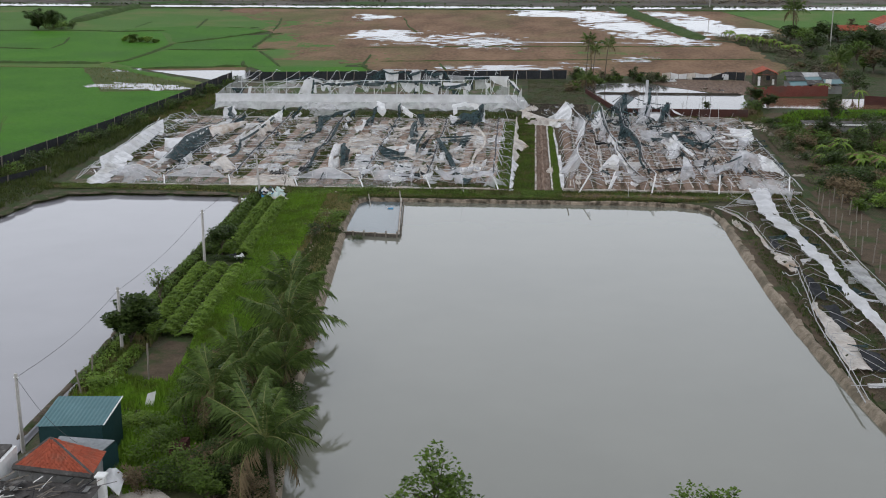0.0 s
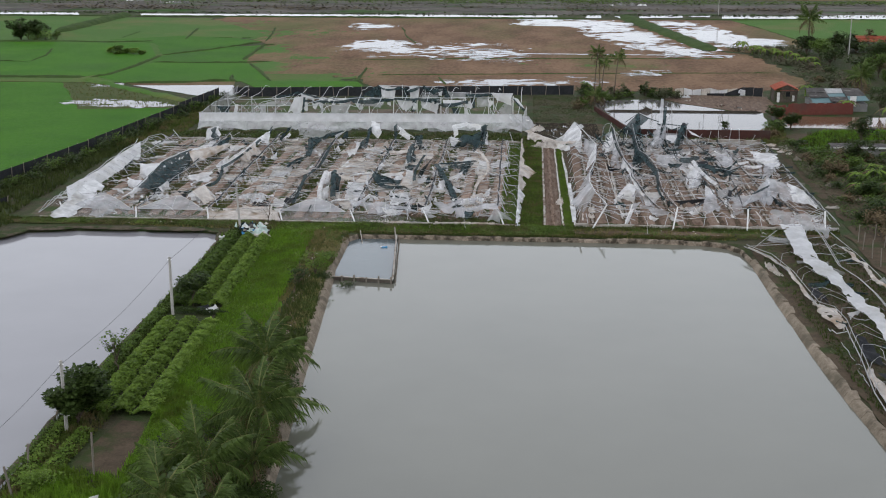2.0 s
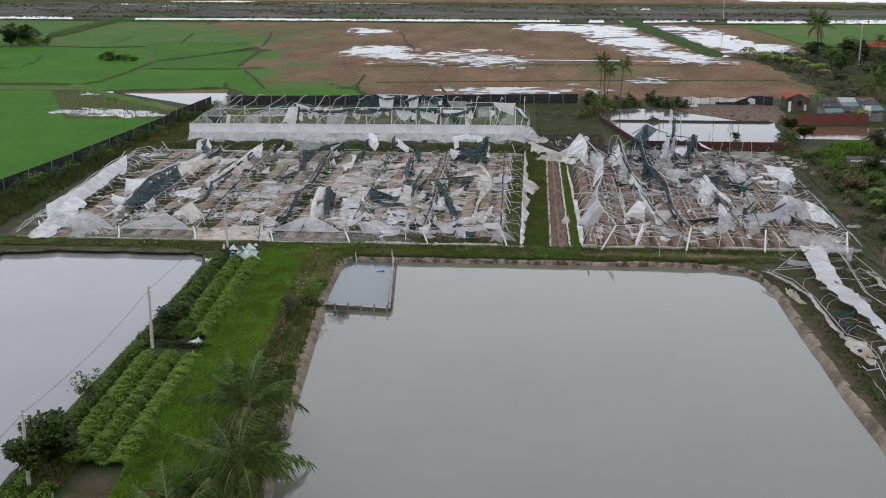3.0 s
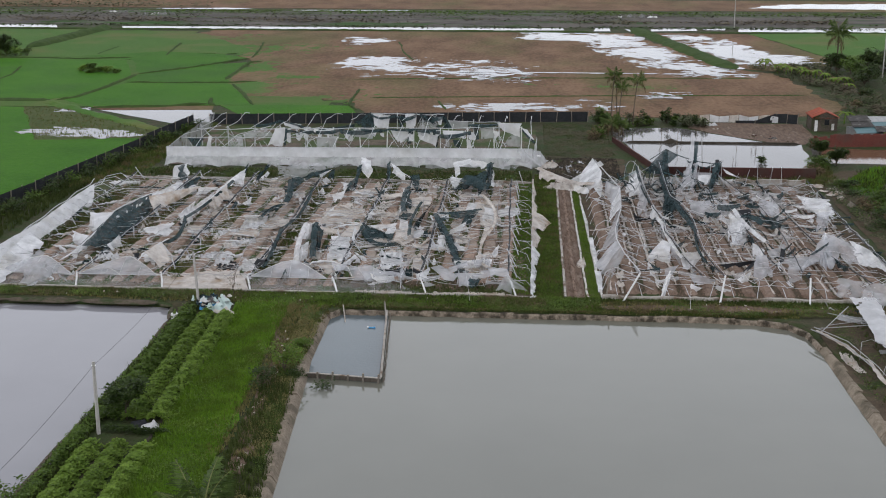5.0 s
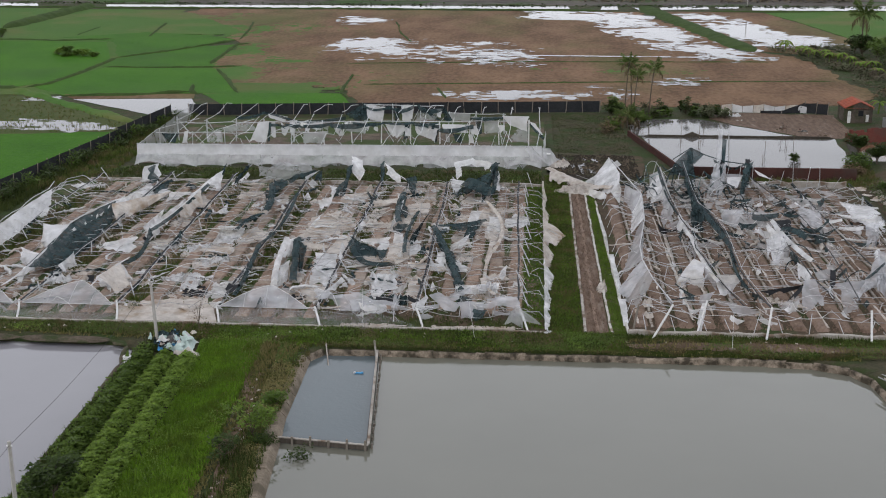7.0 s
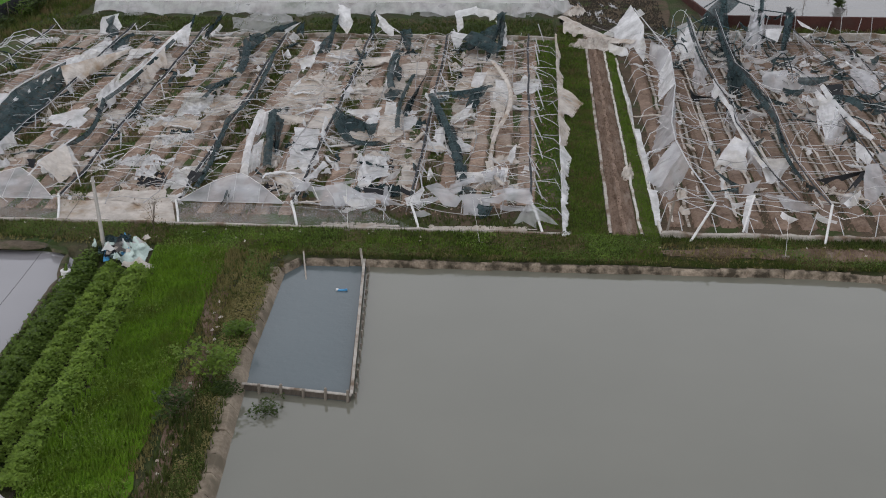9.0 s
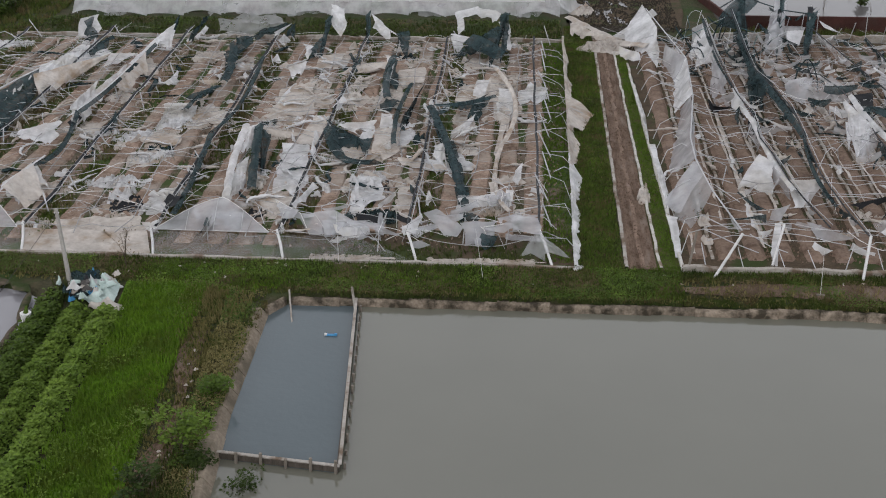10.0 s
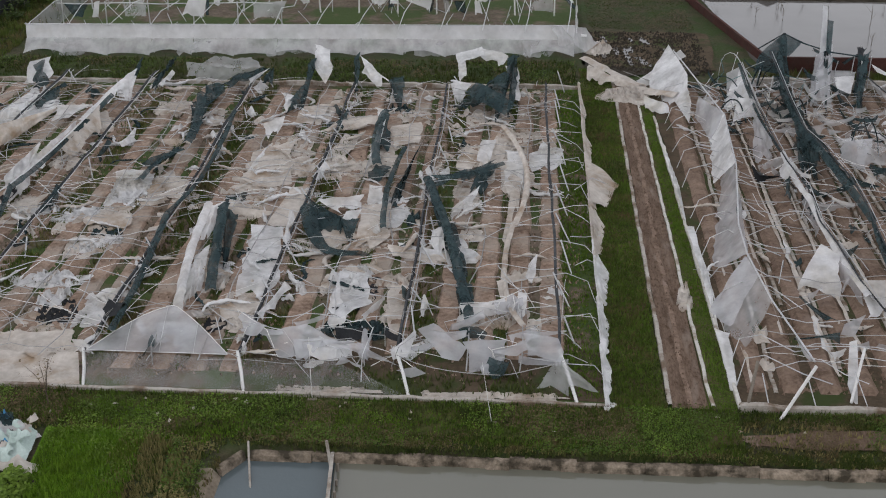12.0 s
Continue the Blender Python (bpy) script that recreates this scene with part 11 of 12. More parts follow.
turf("grass", [(33, 190), (36, 190), (37, 204), (34.6, 204)], 12, 0.5, M_GRASS, "weeds at the corner of the pond", 39, 0.3)
turf("grass", [(-92, 246), (-86, 246), (-61, 226), (-60, 217), (-77, 214)], 1.3, 0.3, M_GRASS, "sedge in the marshy corner", 27, 0.4)
for k in range(16):
    rk = random.Random(k + 9700)
    shrub(-23.2 + rk.uniform(0, 5.5), rk.uniform(63, 84), rk.uniform(1.6, 2.8), rk.uniform(1.4, 2.8), 1500, 0.14, rk.choice([M_LEAF, M_LEAF, M_LEAF_LIGHT, M_LEAF_DARK]), "tall leafy undergrowth below the palms", 1500 + k)


def weeds(area, count, leaf, tall, mat, label, seed, thick=0.5):
    """Low broad-leaved weeds in patches over a polygon."""
    r = np.random.RandomState(seed)
    xs, ys = [p[0] for p in area], [p[1] for p in area]
    n = count * 6
    x, y = r.uniform(min(xs), max(xs), n), r.uniform(min(ys), max(ys), n)
    ok = (inside(x, y, area) < 0) & (fbm(x * 0.38 + seed, y * 0.38, seed, 3) > thick + r.uniform(-0.05, 0.09, n))
    spots = iter(zip(x[ok][:count].tolist(), y[ok][:count].tolist(), (0.08 + tall * r.uniform(0, 1, n) ** 1.6).tolist()))
    return solo("weeds", leaves(int(min(count, ok.sum())), lambda: next(spots), leaf, random.Random(seed), 0.55), mat, label, "weeds", kind="stuff")


BANK = [(-56, 138.6), (-36, 138.3), (-24, 137.0), (3.5, 136.9), (3.5, 140.8), (-56, 140.8)]
weeds(BANK, 20000, 0.085, 0.2, M_LEAF, "green broad-leaved weeds on the bank", 201, 0.5)
weeds(BANK, 13000, 0.085, 0.14, M_LEAF_BROWN, "dead brown weeds on the bank", 202, 0.52)
weeds(BANK, 9000, 0.09, 0.22, M_LEAF_LIGHT, "bright weeds on the bank", 203, 0.55)
weeds([(3.5, 136.8), (20, 136.9), (31, 137.6), (31, 141), (3.5, 140.9)], 9000, 0.085, 0.18, M_LEAF, "green weeds along the mud path", 204, 0.52)
weeds([(3.5, 136.8), (20, 136.9), (31, 137.6), (31, 141), (3.5, 140.9)], 7000, 0.085, 0.12, M_LEAF_BROWN, "dead brown weeds along the mud path", 205, 0.54)
TUNNEL_FLOOR = [(21.2, 132), (24, 138), (31, 138), (31, 78), (24.0, 78), (22.6, 92), (21.8, 106), (21.4, 120)]
weeds(TUNNEL_FLOOR, 9000, 0.13, 0.2, M_LEAF_DARK, "dark weeds under the fallen tunnel", 215, 0.5)
weeds(TUNNEL_FLOOR, 9000, 0.12, 0.14, M_SCRUB_BROWN, "dead brown weeds under the fallen tunnel", 216, 0.5)
weeds(TUNNEL_FLOOR, 4500, 0.12, 0.2, M_LEAF, "green weeds under the fallen tunnel", 217, 0.54)
STRIP = [(-28.0, 137.4), (-23.2, 137.4), (-22.6, 122), (-22.0, 110), (-21.2, 104), (-20.6, 90), (-22.5, 78), (-24.6, 78), (-26.6, 96), (-26.4, 118)]
weeds(STRIP, 5000, 0.09, 0.3, M_LEAF, "dark green rank weeds in the grass strip", 206, 0.54)
weeds(STRIP, 12000, 0.1, 0.34, M_LEAF_LIGHT, "bright rank weeds in the grass strip", 207, 0.53)
SIDE = [(-22.0, 137), (-19.9, 136.6), (-19.7, 122), (-18.6, 104), (-17.4, 90), (-19.0, 88), (-19.6, 104), (-20.8, 118)]
weeds(SIDE, 12000, 0.1, 0.3, M_GRASS_DRY, "dry brown weeds along the pond slabs", 208, 0.47)
weeds(SIDE, 9000, 0.1, 0.34, M_LEAF, "green weeds along the pond slabs", 209, 0.52)
weeds([(-57, 189), (-2.6, 189.4), (-2.6, 196), (-54, 195)], 12000, 0.13, 0.22, M_LEAF, "green weeds in the lane between the greenhouses", 210, 0.49)
weeds([(-57, 189), (-2.6, 189.4), (-2.6, 196), (-54, 195)], 7000, 0.13, 0.2, M_LEAF_BROWN, "dead weeds in the lane between the greenhouses", 214, 0.5)
weeds([(-1, 207), (9, 207), (9, 235), (-1, 235)], 4000, 0.13, 0.12, M_SCRUB, "dull weeds of the back yard", 211, 0.5)
weeds([(-1, 207), (9, 207), (9, 235), (-1, 235)], 7000, 0.13, 0.12, M_SCRUB_BROWN, "dead weeds of the back yard", 212, 0.52)
weeds([(-32.3, 136), (-31.2, 136), (-31.0, 112), (-31.0, 78), (-31.7, 78), (-32.2, 100)], 7000, 0.2, 0.4, M_LEAF, "leafy weeds along the second pond", 213, 0.3)


def crop_row(a, b, width, height, count, mat, label, seed):
    """One row of leafy vegetable plants in lumps."""
    r = random.Random(seed)
    a, b = np.array(a), np.array(b)
    n = int(np.linalg.norm(b - a) / 0.55)

    def spot():
        i = r.randrange(n)
        c = a + (b - a) * (i + r.uniform(-.3, .3)) / n
        w = width * (0.92 + 0.14 * math.sin(i * 1.9 + seed))
        q = r.uniform(-1, 1)
        lump = 0.86 + 0.16 * math.sin(i * 2.3 + seed * 1.7)
        return c[0] + q * w / 2, c[1] + r.uniform(-.2, .2), 0.08 + height * lump * (1 - q * q) * r.uniform(0.55, 1.0)
    return solo("vegetable_bed", leaves(count, spot, 0.19, r, 0.6), mat, label, "vegetables", "vegetable rows")


for j, off in enumerate([0.0, 1.6, 3.2]):
    crop_row((-29.8 + off * 1.08, 88.5), (-30.2 + off * 1.08, 107.5), 1.5, 0.62, 10500, M_LEAF_LIGHT, "leafy green vegetable row on the bank", j)
    crop_row((-30.8 + off * 1.1, 111.5), (-31.3 + off, 134.0), 1.6 if j else 1.7, 0.7, 12500, M_LEAF_LIGHT if j else M_LEAF, "leafy green vegetable row on the bank" if j else "dark leafy vegetable row along the second pond", j + 10)
crop_row((-31.3, 89), (-31.7, 110), 1.1, 0.5, 4200, M_LEAF, "dark leafy weeds along the second pond", 31)
crop_row((-30.6, 78), (-31.2, 88), 1.2, 0.5, 1200, M_LEAF_LIGHT, "leafy vegetable patch by the bare plot", 21)
crop_row((-29.4, 76.5), (-29.3, 85.5), 1.4, 0.5, 1200, M_LEAF_LIGHT, "leafy vegetable patch by the bare plot", 22)
crop_row((-29.8, 109.6), (-25.8, 109.2), 1.5, 0.5, 700, M_LEAF_DARK, "dark leafy patch between the rows", 23)

# ---- net fence beside the paddies ----
def net_fence(a, b, height, label, seed):
    f = thing("net_fence", label, "fence")
    a, b = np.array(a, float), np.array(b, float)
    n = max(2, int(np.linalg.norm(b - a) / 2.5))
    for i in range(n + 1):
        p = a + (b - a) * i / n
        lean = 0.15 * math.sin(i * 2.7 + seed)
        part("post", tube([(p[0], p[1], -0.1), (p[0] + lean, p[1], height + 0.12)], 0.07, 5), M_WOOD, f)
        if i < n:
            q = a + (b - a) * (i + 1) / n
            sheet("net_panel", (p[0], p[1], 0.05), (q[0], q[1], 0.05), (q[0], q[1], height), (p[0], p[1], height), M_NET_BLACK, f, step=0.6, wrinkle=0.08, seed=i + seed)
    return f


net_fence((-71.5, 128), (-67.0, 148.5), 1.5, "dark net fence on posts along the paddies", 1)
net_fence((-67.0, 148.5), (-62.3, 178), 1.6, "dark net fence on posts along the paddies", 2)
net_fence((-62.3, 178), (-58.5, 210), 1.7, "dark net fence on posts along the paddies", 3)
net_fence((-58.5, 210), (-56.5, 228), 2.0, "dark net fence on posts along the paddies", 4)
net_fence((-54.5, 230.5), (6.3, 238), 1.7, "dark net fence behind the standing greenhouse", 5)
net_fence((-64.0, 137.5), (-60.5, 146.5), 0.9, "low dark fence in the weeds", 6)
for j in range(26):
    y = 146 + j * 3.2
    x = -65.5 + (y - 148) * 0.105 + 1.4
    if y < 228:
        shrub(x + math.sin(j * 2.1) * 0.5, y, 2.6, 1.5 + 0.5 * math.sin(j * 1.3), 330, 0.3, M_LEAF_DARK if j % 3 else M_LEAF, "dark scrub growing along the net fence", 100 + j)
tree("tree", -71.5, 158, 5.5, 1.8, 130, 0.2, M_LEAF, "thin bare young tree in the paddy edge", 12, trunk_r=0.06)

# ---- walls, houses and sheds ----
def wall_run(a, b, height, mat, label, thick=0.25, z0=0.0, name="garden_wall"):
    return solo(name, plank(a, b, z0, height, thick), mat, label, "wall", kind="structure")


wall_run((9.3, 219.5), (14.4, 194.4), 0.8, M_BRICK, "low red brick wall by the flooded pond")
wall_run((14.3, 194.2), (33.6, 194.4), 1.45, M_BRICK, "low red brick wall behind the greenhouse")
yard_fence = thing("film_fence", "pale sagging film fence round the bare yard", "fence")
for i in range(8):
    x, q = 24.6 + i * 1.58, 24.6 + (i + 1) * 1.58
    h0, h1 = 1.15 + 0.2 * math.sin(i * 2.1), 1.15 + 0.2 * math.sin((i + 1) * 2.1)
    part("post", tube([(x, 239.2, -0.1), (x + 0.06 * math.sin(i * 3), 239.2, h0 + 0.15)], 0.05, 5), M_WOOD, yard_fence)
    sheet("film_panel", (x, 239.2, 0.05), (q, 239.2, 0.05), (q, 239.25, h1), (x, 239.2, h0), M_WALL_FILM if i % 3 else M_FILM_CREAM, yard_fence, step=0.3, wrinkle=0.12, seed=i + 50)
dark_fence = thing("net_fence", "dark leaning net fence by the yard", "fence")
for i, (x, y) in enumerate([(30.3, 238.7), (33.4, 238.6), (36.9, 239.4), (38.6, 239.0), (40.1, 238.2)]):
    part("post", tube([(x, y, -0.1), (x + 0.1, y, 0.6 if i < 2 else 1.9)], 0.06, 5), M_WOOD, dark_fence)
    if i:
        sheet("net_panel", (lx, ly, 0.05), (x, y, 0.05), (x, y, 0.5 if i < 2 else 1.6), (lx, ly, 0.45 if i < 3 else 1.5), M_NET_BLACK, dark_fence, step=0.3, wrinkle=0.12, seed=i + 70)
    lx, ly = x, y
heap("torn_film", 25.6, 236.2, 2.6, 1.8, 0.6, M_FILM, "white film caught at the corner of the yard", 971)
for j in range(16):
    rj = random.Random(j + 8800)
    s = rj.random()
    heap("stone_lump", 24 + 12 * s + rj.uniform(-1, 1), 234 - 12 * s + rj.uniform(-1.5, 2.5), rj.uniform(.5, 1.4), rj.uniform(.5, 1.2), 0.4, rj.choice([M_RUBBLE, M_EARTH, M_BRICK, M_SLATE]), "lump of rubble scattered on the bare yard", 980 + j, category="rubble", edge=0.7, floor=-0.06)
solo("sign_panel", box(51.6, 222.2, 0.9, 52.6, 222.3, 2.6), M_PLASTER, "white panel leaning at the end of the wall", "panel")
yard_wall = thing("brick_wall", "long red brick yard wall with a broken top", "wall", kind="structure")
for i in range(28):
    s0, s1 = i / 28, (i + 1) / 28
    low = 1.2 + 0.5 * abs(math.sin(i * 1.3)) if i < 6 else 1.9 - 0.12 * (i % 3 == 0)
    part("wall_length", plank((37.8 + 13.7 * s0, 217.6 + 2.0 * s0), (37.8 + 13.7 * s1, 217.6 + 2.0 * s1), 0.0, low, 0.25), M_BRICK_RED, yard_wall)
for j in range(14):
    rj = random.Random(j + 8700)
    solo("brick_lump", heap("", 38.6 + rj.uniform(0, 4.0), 216.9 + rj.uniform(-.4, .3), rj.uniform(.4, 1.0), rj.uniform(.4, .8), 0.5, None, "", 990 + j, loose=True, edge=0.7, floor=0.04), M_BRICK_RED, "fallen brick rubble below the broken wall", "rubble")
wall_run((55.5, 210.5), (72, 206.0), 1.5, M_BRICK, "red brick wall beside the flooded yard")


def gable_roof(x0, y0, x1, y1, z, rise, over, mat, parent, along="y", label="", rows=0):
    """Two sloping planes of lapped courses over a rectangle."""
    x0, y0, x1, y1 = x0 - over, y0 - over, x1 + over, y1 + over
    courses = rows or 1
    roof = part("roof", ([(x0, y0, z - 0.12), (x1, y0, z - 0.12), (x1, y1, z - 0.12), (x0, y1, z - 0.12)], [(0, 1, 2, 3)]), mat, parent, label)
    for side in (0, 1):
        for c in range(courses):
            s0, s1 = c / courses, (c + 1) / courses
            lift = 0.05 if rows else 0.0
            if along == "y":
                mid = (x0 + x1) / 2
                e = x0 if side == 0 else x1
                pa, pb = e + (mid - e) * s0, e + (mid - e) * s1
                q = [(pa, y0, z + rise * s0 + lift), (pa, y1, z + rise * s0 + lift), (pb, y1, z + rise * s1), (pb, y0, z + rise * s1)]
            else:
                mid = (y0 + y1) / 2
                e = y0 if side == 0 else y1
                pa, pb = e + (mid - e) * s0, e + (mid - e) * s1
                q = [(x0, pa, z + rise * s0 + lift), (x1, pa, z + rise * s0 + lift), (x1, pb, z + rise * s1), (x0, pb, z + rise * s1)]
            v = q + [(a, b, c_ - 0.09) for a, b, c_ in q]
            f = [(0, 1, 2, 3), (7, 6, 5, 4), (0, 4, 5, 1), (2, 6, 7, 3), (1, 5, 6, 2), (3, 7, 4, 0)]
            part("tile_course", (v, f), mat, roof)
    return roof


def pent(x0, y0, x1, y1, z, rise, along="y"):
    """Walls up to a gable."""
    if along == "y":
        m = (x0 + x1) / 2
        v = [(x0, y0, 0), (x1, y0, 0), (x1, y1, 0), (x0, y1, 0), (x0, y0, z), (x1, y0, z), (x1, y1, z), (x0, y1, z), (m, y0, z + rise), (m, y1, z + rise)]
        f = [(0, 1, 5, 8, 4), (2, 3, 7, 9, 6), (1, 2, 6, 5), (3, 0, 4, 7)]
    else:
        m = (y0 + y1) / 2
        v = [(x0, y0, 0), (x1, y0, 0), (x1, y1, 0), (x0, y1, 0), (x0, y0, z), (x1, y0, z), (x1, y1, z), (x0, y1, z), (x0, m, z + rise), (x1, m, z + rise)]
        f = [(0, 1, 5, 4), (2, 3, 7, 6), (1, 2, 6, 9, 5), (3, 0, 4, 8, 7)]
    return v, f


hut = thing("house", "small grey house with a red tile roof", "house", at=(41.2, 232.0, 0))
part("wall", pent(0, 0, 3.8, 4.6, 2.2, 0.9), M_CONC_WET, hut)
gable_roof(0, 0, 3.8, 4.6, 2.2, 0.9, 0.2, M_TILE, hut, "y", "red tile roof", 5)
part("window", box(1.8, -0.06, 1.0, 2.5, 0.0, 1.8), M_GLASS_DARK, hut, "dark window opening")
part("door", box(0.3, -0.06, 0.0, 0.75, 0.0, 1.7), M_PLASTER, hut, "narrow pale door")
part("window", box(2.9, -0.06, 0.2, 3.3, 0.0, 1.2), M_PLASTER, hut, "pale boarded opening")
lean = thing("shed", "low shed with a patchwork of torn tin roofing", "shed", at=(45.8, 222.5, 0))
part("wall", box(0, 0, 0, 8.8, 7.0, 1.3), M_PLASTER_GREY, lean)
for j in range(9):
    x, y = 0.0 + (j % 3) * 3.0, 0.2 + (j // 3) * 2.4
    m = (M_TEAL, M_SLATE, M_TEAL, M_SLATE, M_TEAL, M_SLATE, M_SLATE, M_STEEL_DULL, M_SLATE)[j]
    z = 1.36 + (j // 3) * 0.4 + 0.06 * (j % 3) + 0.25 * abs(math.sin(j * 2.3))
    part("roof_sheet", ([(x - .2, y - .2, z), (x + 3.1, y, z + .1), (x + 3.0, y + 2.5, z + .5), (x, y + 2.6, z + .45), (x - .2, y - .2, z - .05), (x + 3.1, y, z + .05), (x + 3.0, y + 2.5, z + .45), (x, y + 2.6, z + .4)], [(0, 1, 2, 3), (7, 6, 5, 4), (0, 4, 5, 1), (1, 5, 6, 2), (2, 6, 7, 3), (3, 7, 4, 0)]), m, lean)
farm = thing("house", "white farmhouse with a bright red roof", "house", at=(83.0, 308, 0))
part("wall", pent(0, 0, 7, 9, 4.4, 1.6), M_PLASTER, farm)
gable_roof(0, 0, 7, 9, 4.4, 1.6, 0.4, M_TILE, farm, "y", "bright red tile roof", 6)
part("window", box(1.2, -0.07, 1.6, 2.4, 0, 3.2), M_GLASS_DARK, farm)
part("window", box(4.2, -0.07, 1.6, 5.4, 0, 3.2), M_GLASS_DARK, farm)
annex = thing("house", "low annex with a weathered red roof", "house", at=(75.0, 312, 0))
part("wall", pent(0, 0, 7, 6, 2.6, 1.1, "x"), M_PLASTER_GREY, annex)
gable_roof(0, 0, 7, 6, 2.6, 1.1, 0.3, M_TILE, annex, "x", "weathered red tile roof", 4)
low_shed = thing("shed", "long low shed with a pale flat roof", "shed", at=(40.1, 182.5, 0))
part("wall", box(0, 0, 0, 17, 2.6, 1.3), M_PLASTER_GREY, low_shed)
part("roof", box(-0.3, -0.26, 1.304, 17.3, 2.9, 1.40), M_SLATE, low_shed, "dark flat roof")
part("fascia", box(-0.3, -0.34, 1.24, 17.3, -0.264, 1.43), M_PLASTER, low_shed, "white fascia board")

shed = thing("shed", "teal metal shed with a sloping sheet roof", "shed", at=(-29.0, 65.8, 0))
part("wall", ([(0, 0, 0), (3.8, 0.3, 0), (3.9, 3.4, 0), (0.1, 3.1, 0), (0, 0, 2.36), (3.75, 0.3, 2.4), (3.9, 3.4, 2.96), (0.1, 3.1, 2.94)], [(0, 1, 5, 4), (1, 2, 6, 5), (2, 3, 7, 6), (3, 0, 4, 7)]), M_TEAL_DARK, shed, "dark teal sheet wall")
roof_v, roof_f = [], []
for j in range(33):
    s = j / 32
    zz = 0.03 if j % 2 else 0.0
    a = (-0.12 + 3.95 * s, -0.15 + 0.5 * s, 2.43 + zz)
    b = (0.05 + 3.95 * s, 3.2 + 0.3 * s, 3.0 + zz)
    roof_v += [a, b]
roof_f = [(2 * j, 2 * j + 2, 2 * j + 3, 2 * j + 1) for j in range(32)]
part("roof", (roof_v, roof_f), M_TEAL, shed, "corrugated teal roof sheet")
part("verge", tube([(3.85, 0.36, 2.46), (4.02, 3.5, 3.02)], 0.05, 4), M_PLASTER, shed, "pale verge strip")
M_FIBRE = material("pale_fibre_cement", (0.17, 0.185, 0.19), (0.30, 0.315, 0.32), scale=0.9, rough=0.8, bump=0.02, stain=(0.12, 0.12, 0.11), stain_scale=0.8)
porch = thing("lean_to", "low grey lean-to roof below the teal shed", "lean-to", at=(-26.9, 62.6, 0))
part("roof", ([(-0.6, 0.55, 1.75), (2.0, 0.1, 1.7), (2.8, 2.4, 2.05), (-0.6, 2.6, 2.1), (-0.6, 0.55, 1.69), (2.0, 0.1, 1.64), (2.8, 2.4, 1.99), (-0.6, 2.6, 2.04)], [(0, 1, 2, 3), (7, 6, 5, 4), (0, 4, 5, 1), (1, 5, 6, 2), (2, 6, 7, 3), (3, 7, 4, 0)]), M_FIBRE, porch)
for px, py in ((1.9, 0.2), (2.8, 2.3), (0.1, 0.7)):
    part("post", tube([(px, py, 0), (px, py, 1.7)], 0.05, 5), M_WOOD, porch)
part("side", ([(2.0, 0.15, 0), (2.95, 2.4, 0), (2.95, 2.4, 1.98), (2.0, 0.15, 1.64)], [(0, 1, 2, 3)]), M_TEAL_DARK, porch)

cot = thing("house", "old house with a hipped red tile roof", "house", at=(-28.1, 60.1, 0))
part("wall", box(0.2, 0.1, 0, 4.2, 2.2, 2.4), M_PLASTER_GREY, cot)
hip = [(-0.1, 0.2, 2.5), (4.6, -0.5, 2.45), (4.4, 2.3, 2.5), (0.1, 2.5, 2.5), (1.55, 1.5, 3.6), (1.75, 1.45, 3.6)]
part("roof", (hip, [(0, 1, 5, 4), (1, 2, 5), (2, 3, 4, 5), (3, 0, 4)]), M_TILE, cot, "dark red roof boarding")
course_no = 11
for c in range(course_no):
    s0 = c / course_no
    a, b = Vector(hip[0]).lerp(Vector(hip[4]), s0), Vector(hip[1]).lerp(Vector(hip[5]), s0)
    a2, b2 = Vector(hip[0]).lerp(Vector(hip[4]), s0 + 1.15 / course_no), Vector(hip[1]).lerp(Vector(hip[5]), s0 + 1.15 / course_no)
    n = max(2, int((b - a).length / 0.3))
    for j in range(n):
        p0, p1, p2, p3 = a.lerp(b, (j + 0.03) / n), a.lerp(b, (j + 0.97) / n), a2.lerp(b2, (j + 0.97) / n), a2.lerp(b2, (j + 0.03) / n)
        up = Vector((0, -0.02, 0.05))
        m0, m1 = p0.lerp(p1, 0.5) + up * 2.0, p3.lerp(p2, 0.5) + up * 1.4
        part("roof_tile", ([tuple(p0 + up), tuple(m0), tuple(p1 + up), tuple(p2 + up * 0.4), tuple(m1), tuple(p3 + up * 0.4)], [(0, 1, 4, 5), (1, 2, 3, 4)]), M_TILE, cot)
for c in range(7):
    s0, s1 = c / 7, min(1.0, (c + 1.15) / 7)
    a, b = Vector(hip[1]).lerp(Vector(hip[5]), s0), Vector(hip[2]).lerp(Vector(hip[5]), s0)
    a2, b2 = Vector(hip[1]).lerp(Vector(hip[5]), s1), Vector(hip[2]).lerp(Vector(hip[5]), s1)
    n = max(2, int((b - a).length / 0.3))
    for j in range(n):
        p0, p1, p2, p3 = a.lerp(b, (j + 0.03) / n), a.lerp(b, (j + 0.97) / n), a2.lerp(b2, (j + 0.97) / n), a2.lerp(b2, (j + 0.03) / n)
        up = Vector((0.03, 0, 0.06))
        m0, m1 = p0.lerp(p1, 0.5) + up * 2.0, p3.lerp(p2, 0.5) + up * 1.4
        part("roof_tile", ([tuple(p0 + up), tuple(m0), tuple(p1 + up), tuple(p2 + up * 0.4), tuple(m1), tuple(p3 + up * 0.4)], [(0, 1, 4, 5), (1, 2, 3, 4)]), M_TILE, cot)
part("ridge_cap", tube([hip[0], hip[4]], 0.1, 6), M_SLATE, cot)
part("ridge_cap", tube([hip[4], hip[5], hip[1]], 0.1, 6), M_SLATE, cot)
part("eave", tube([(-0.1, 0.1, 2.46), (4.6, -0.58, 2.4)], 0.16, 6), M_SLATE, cot, "dark mossy eave")
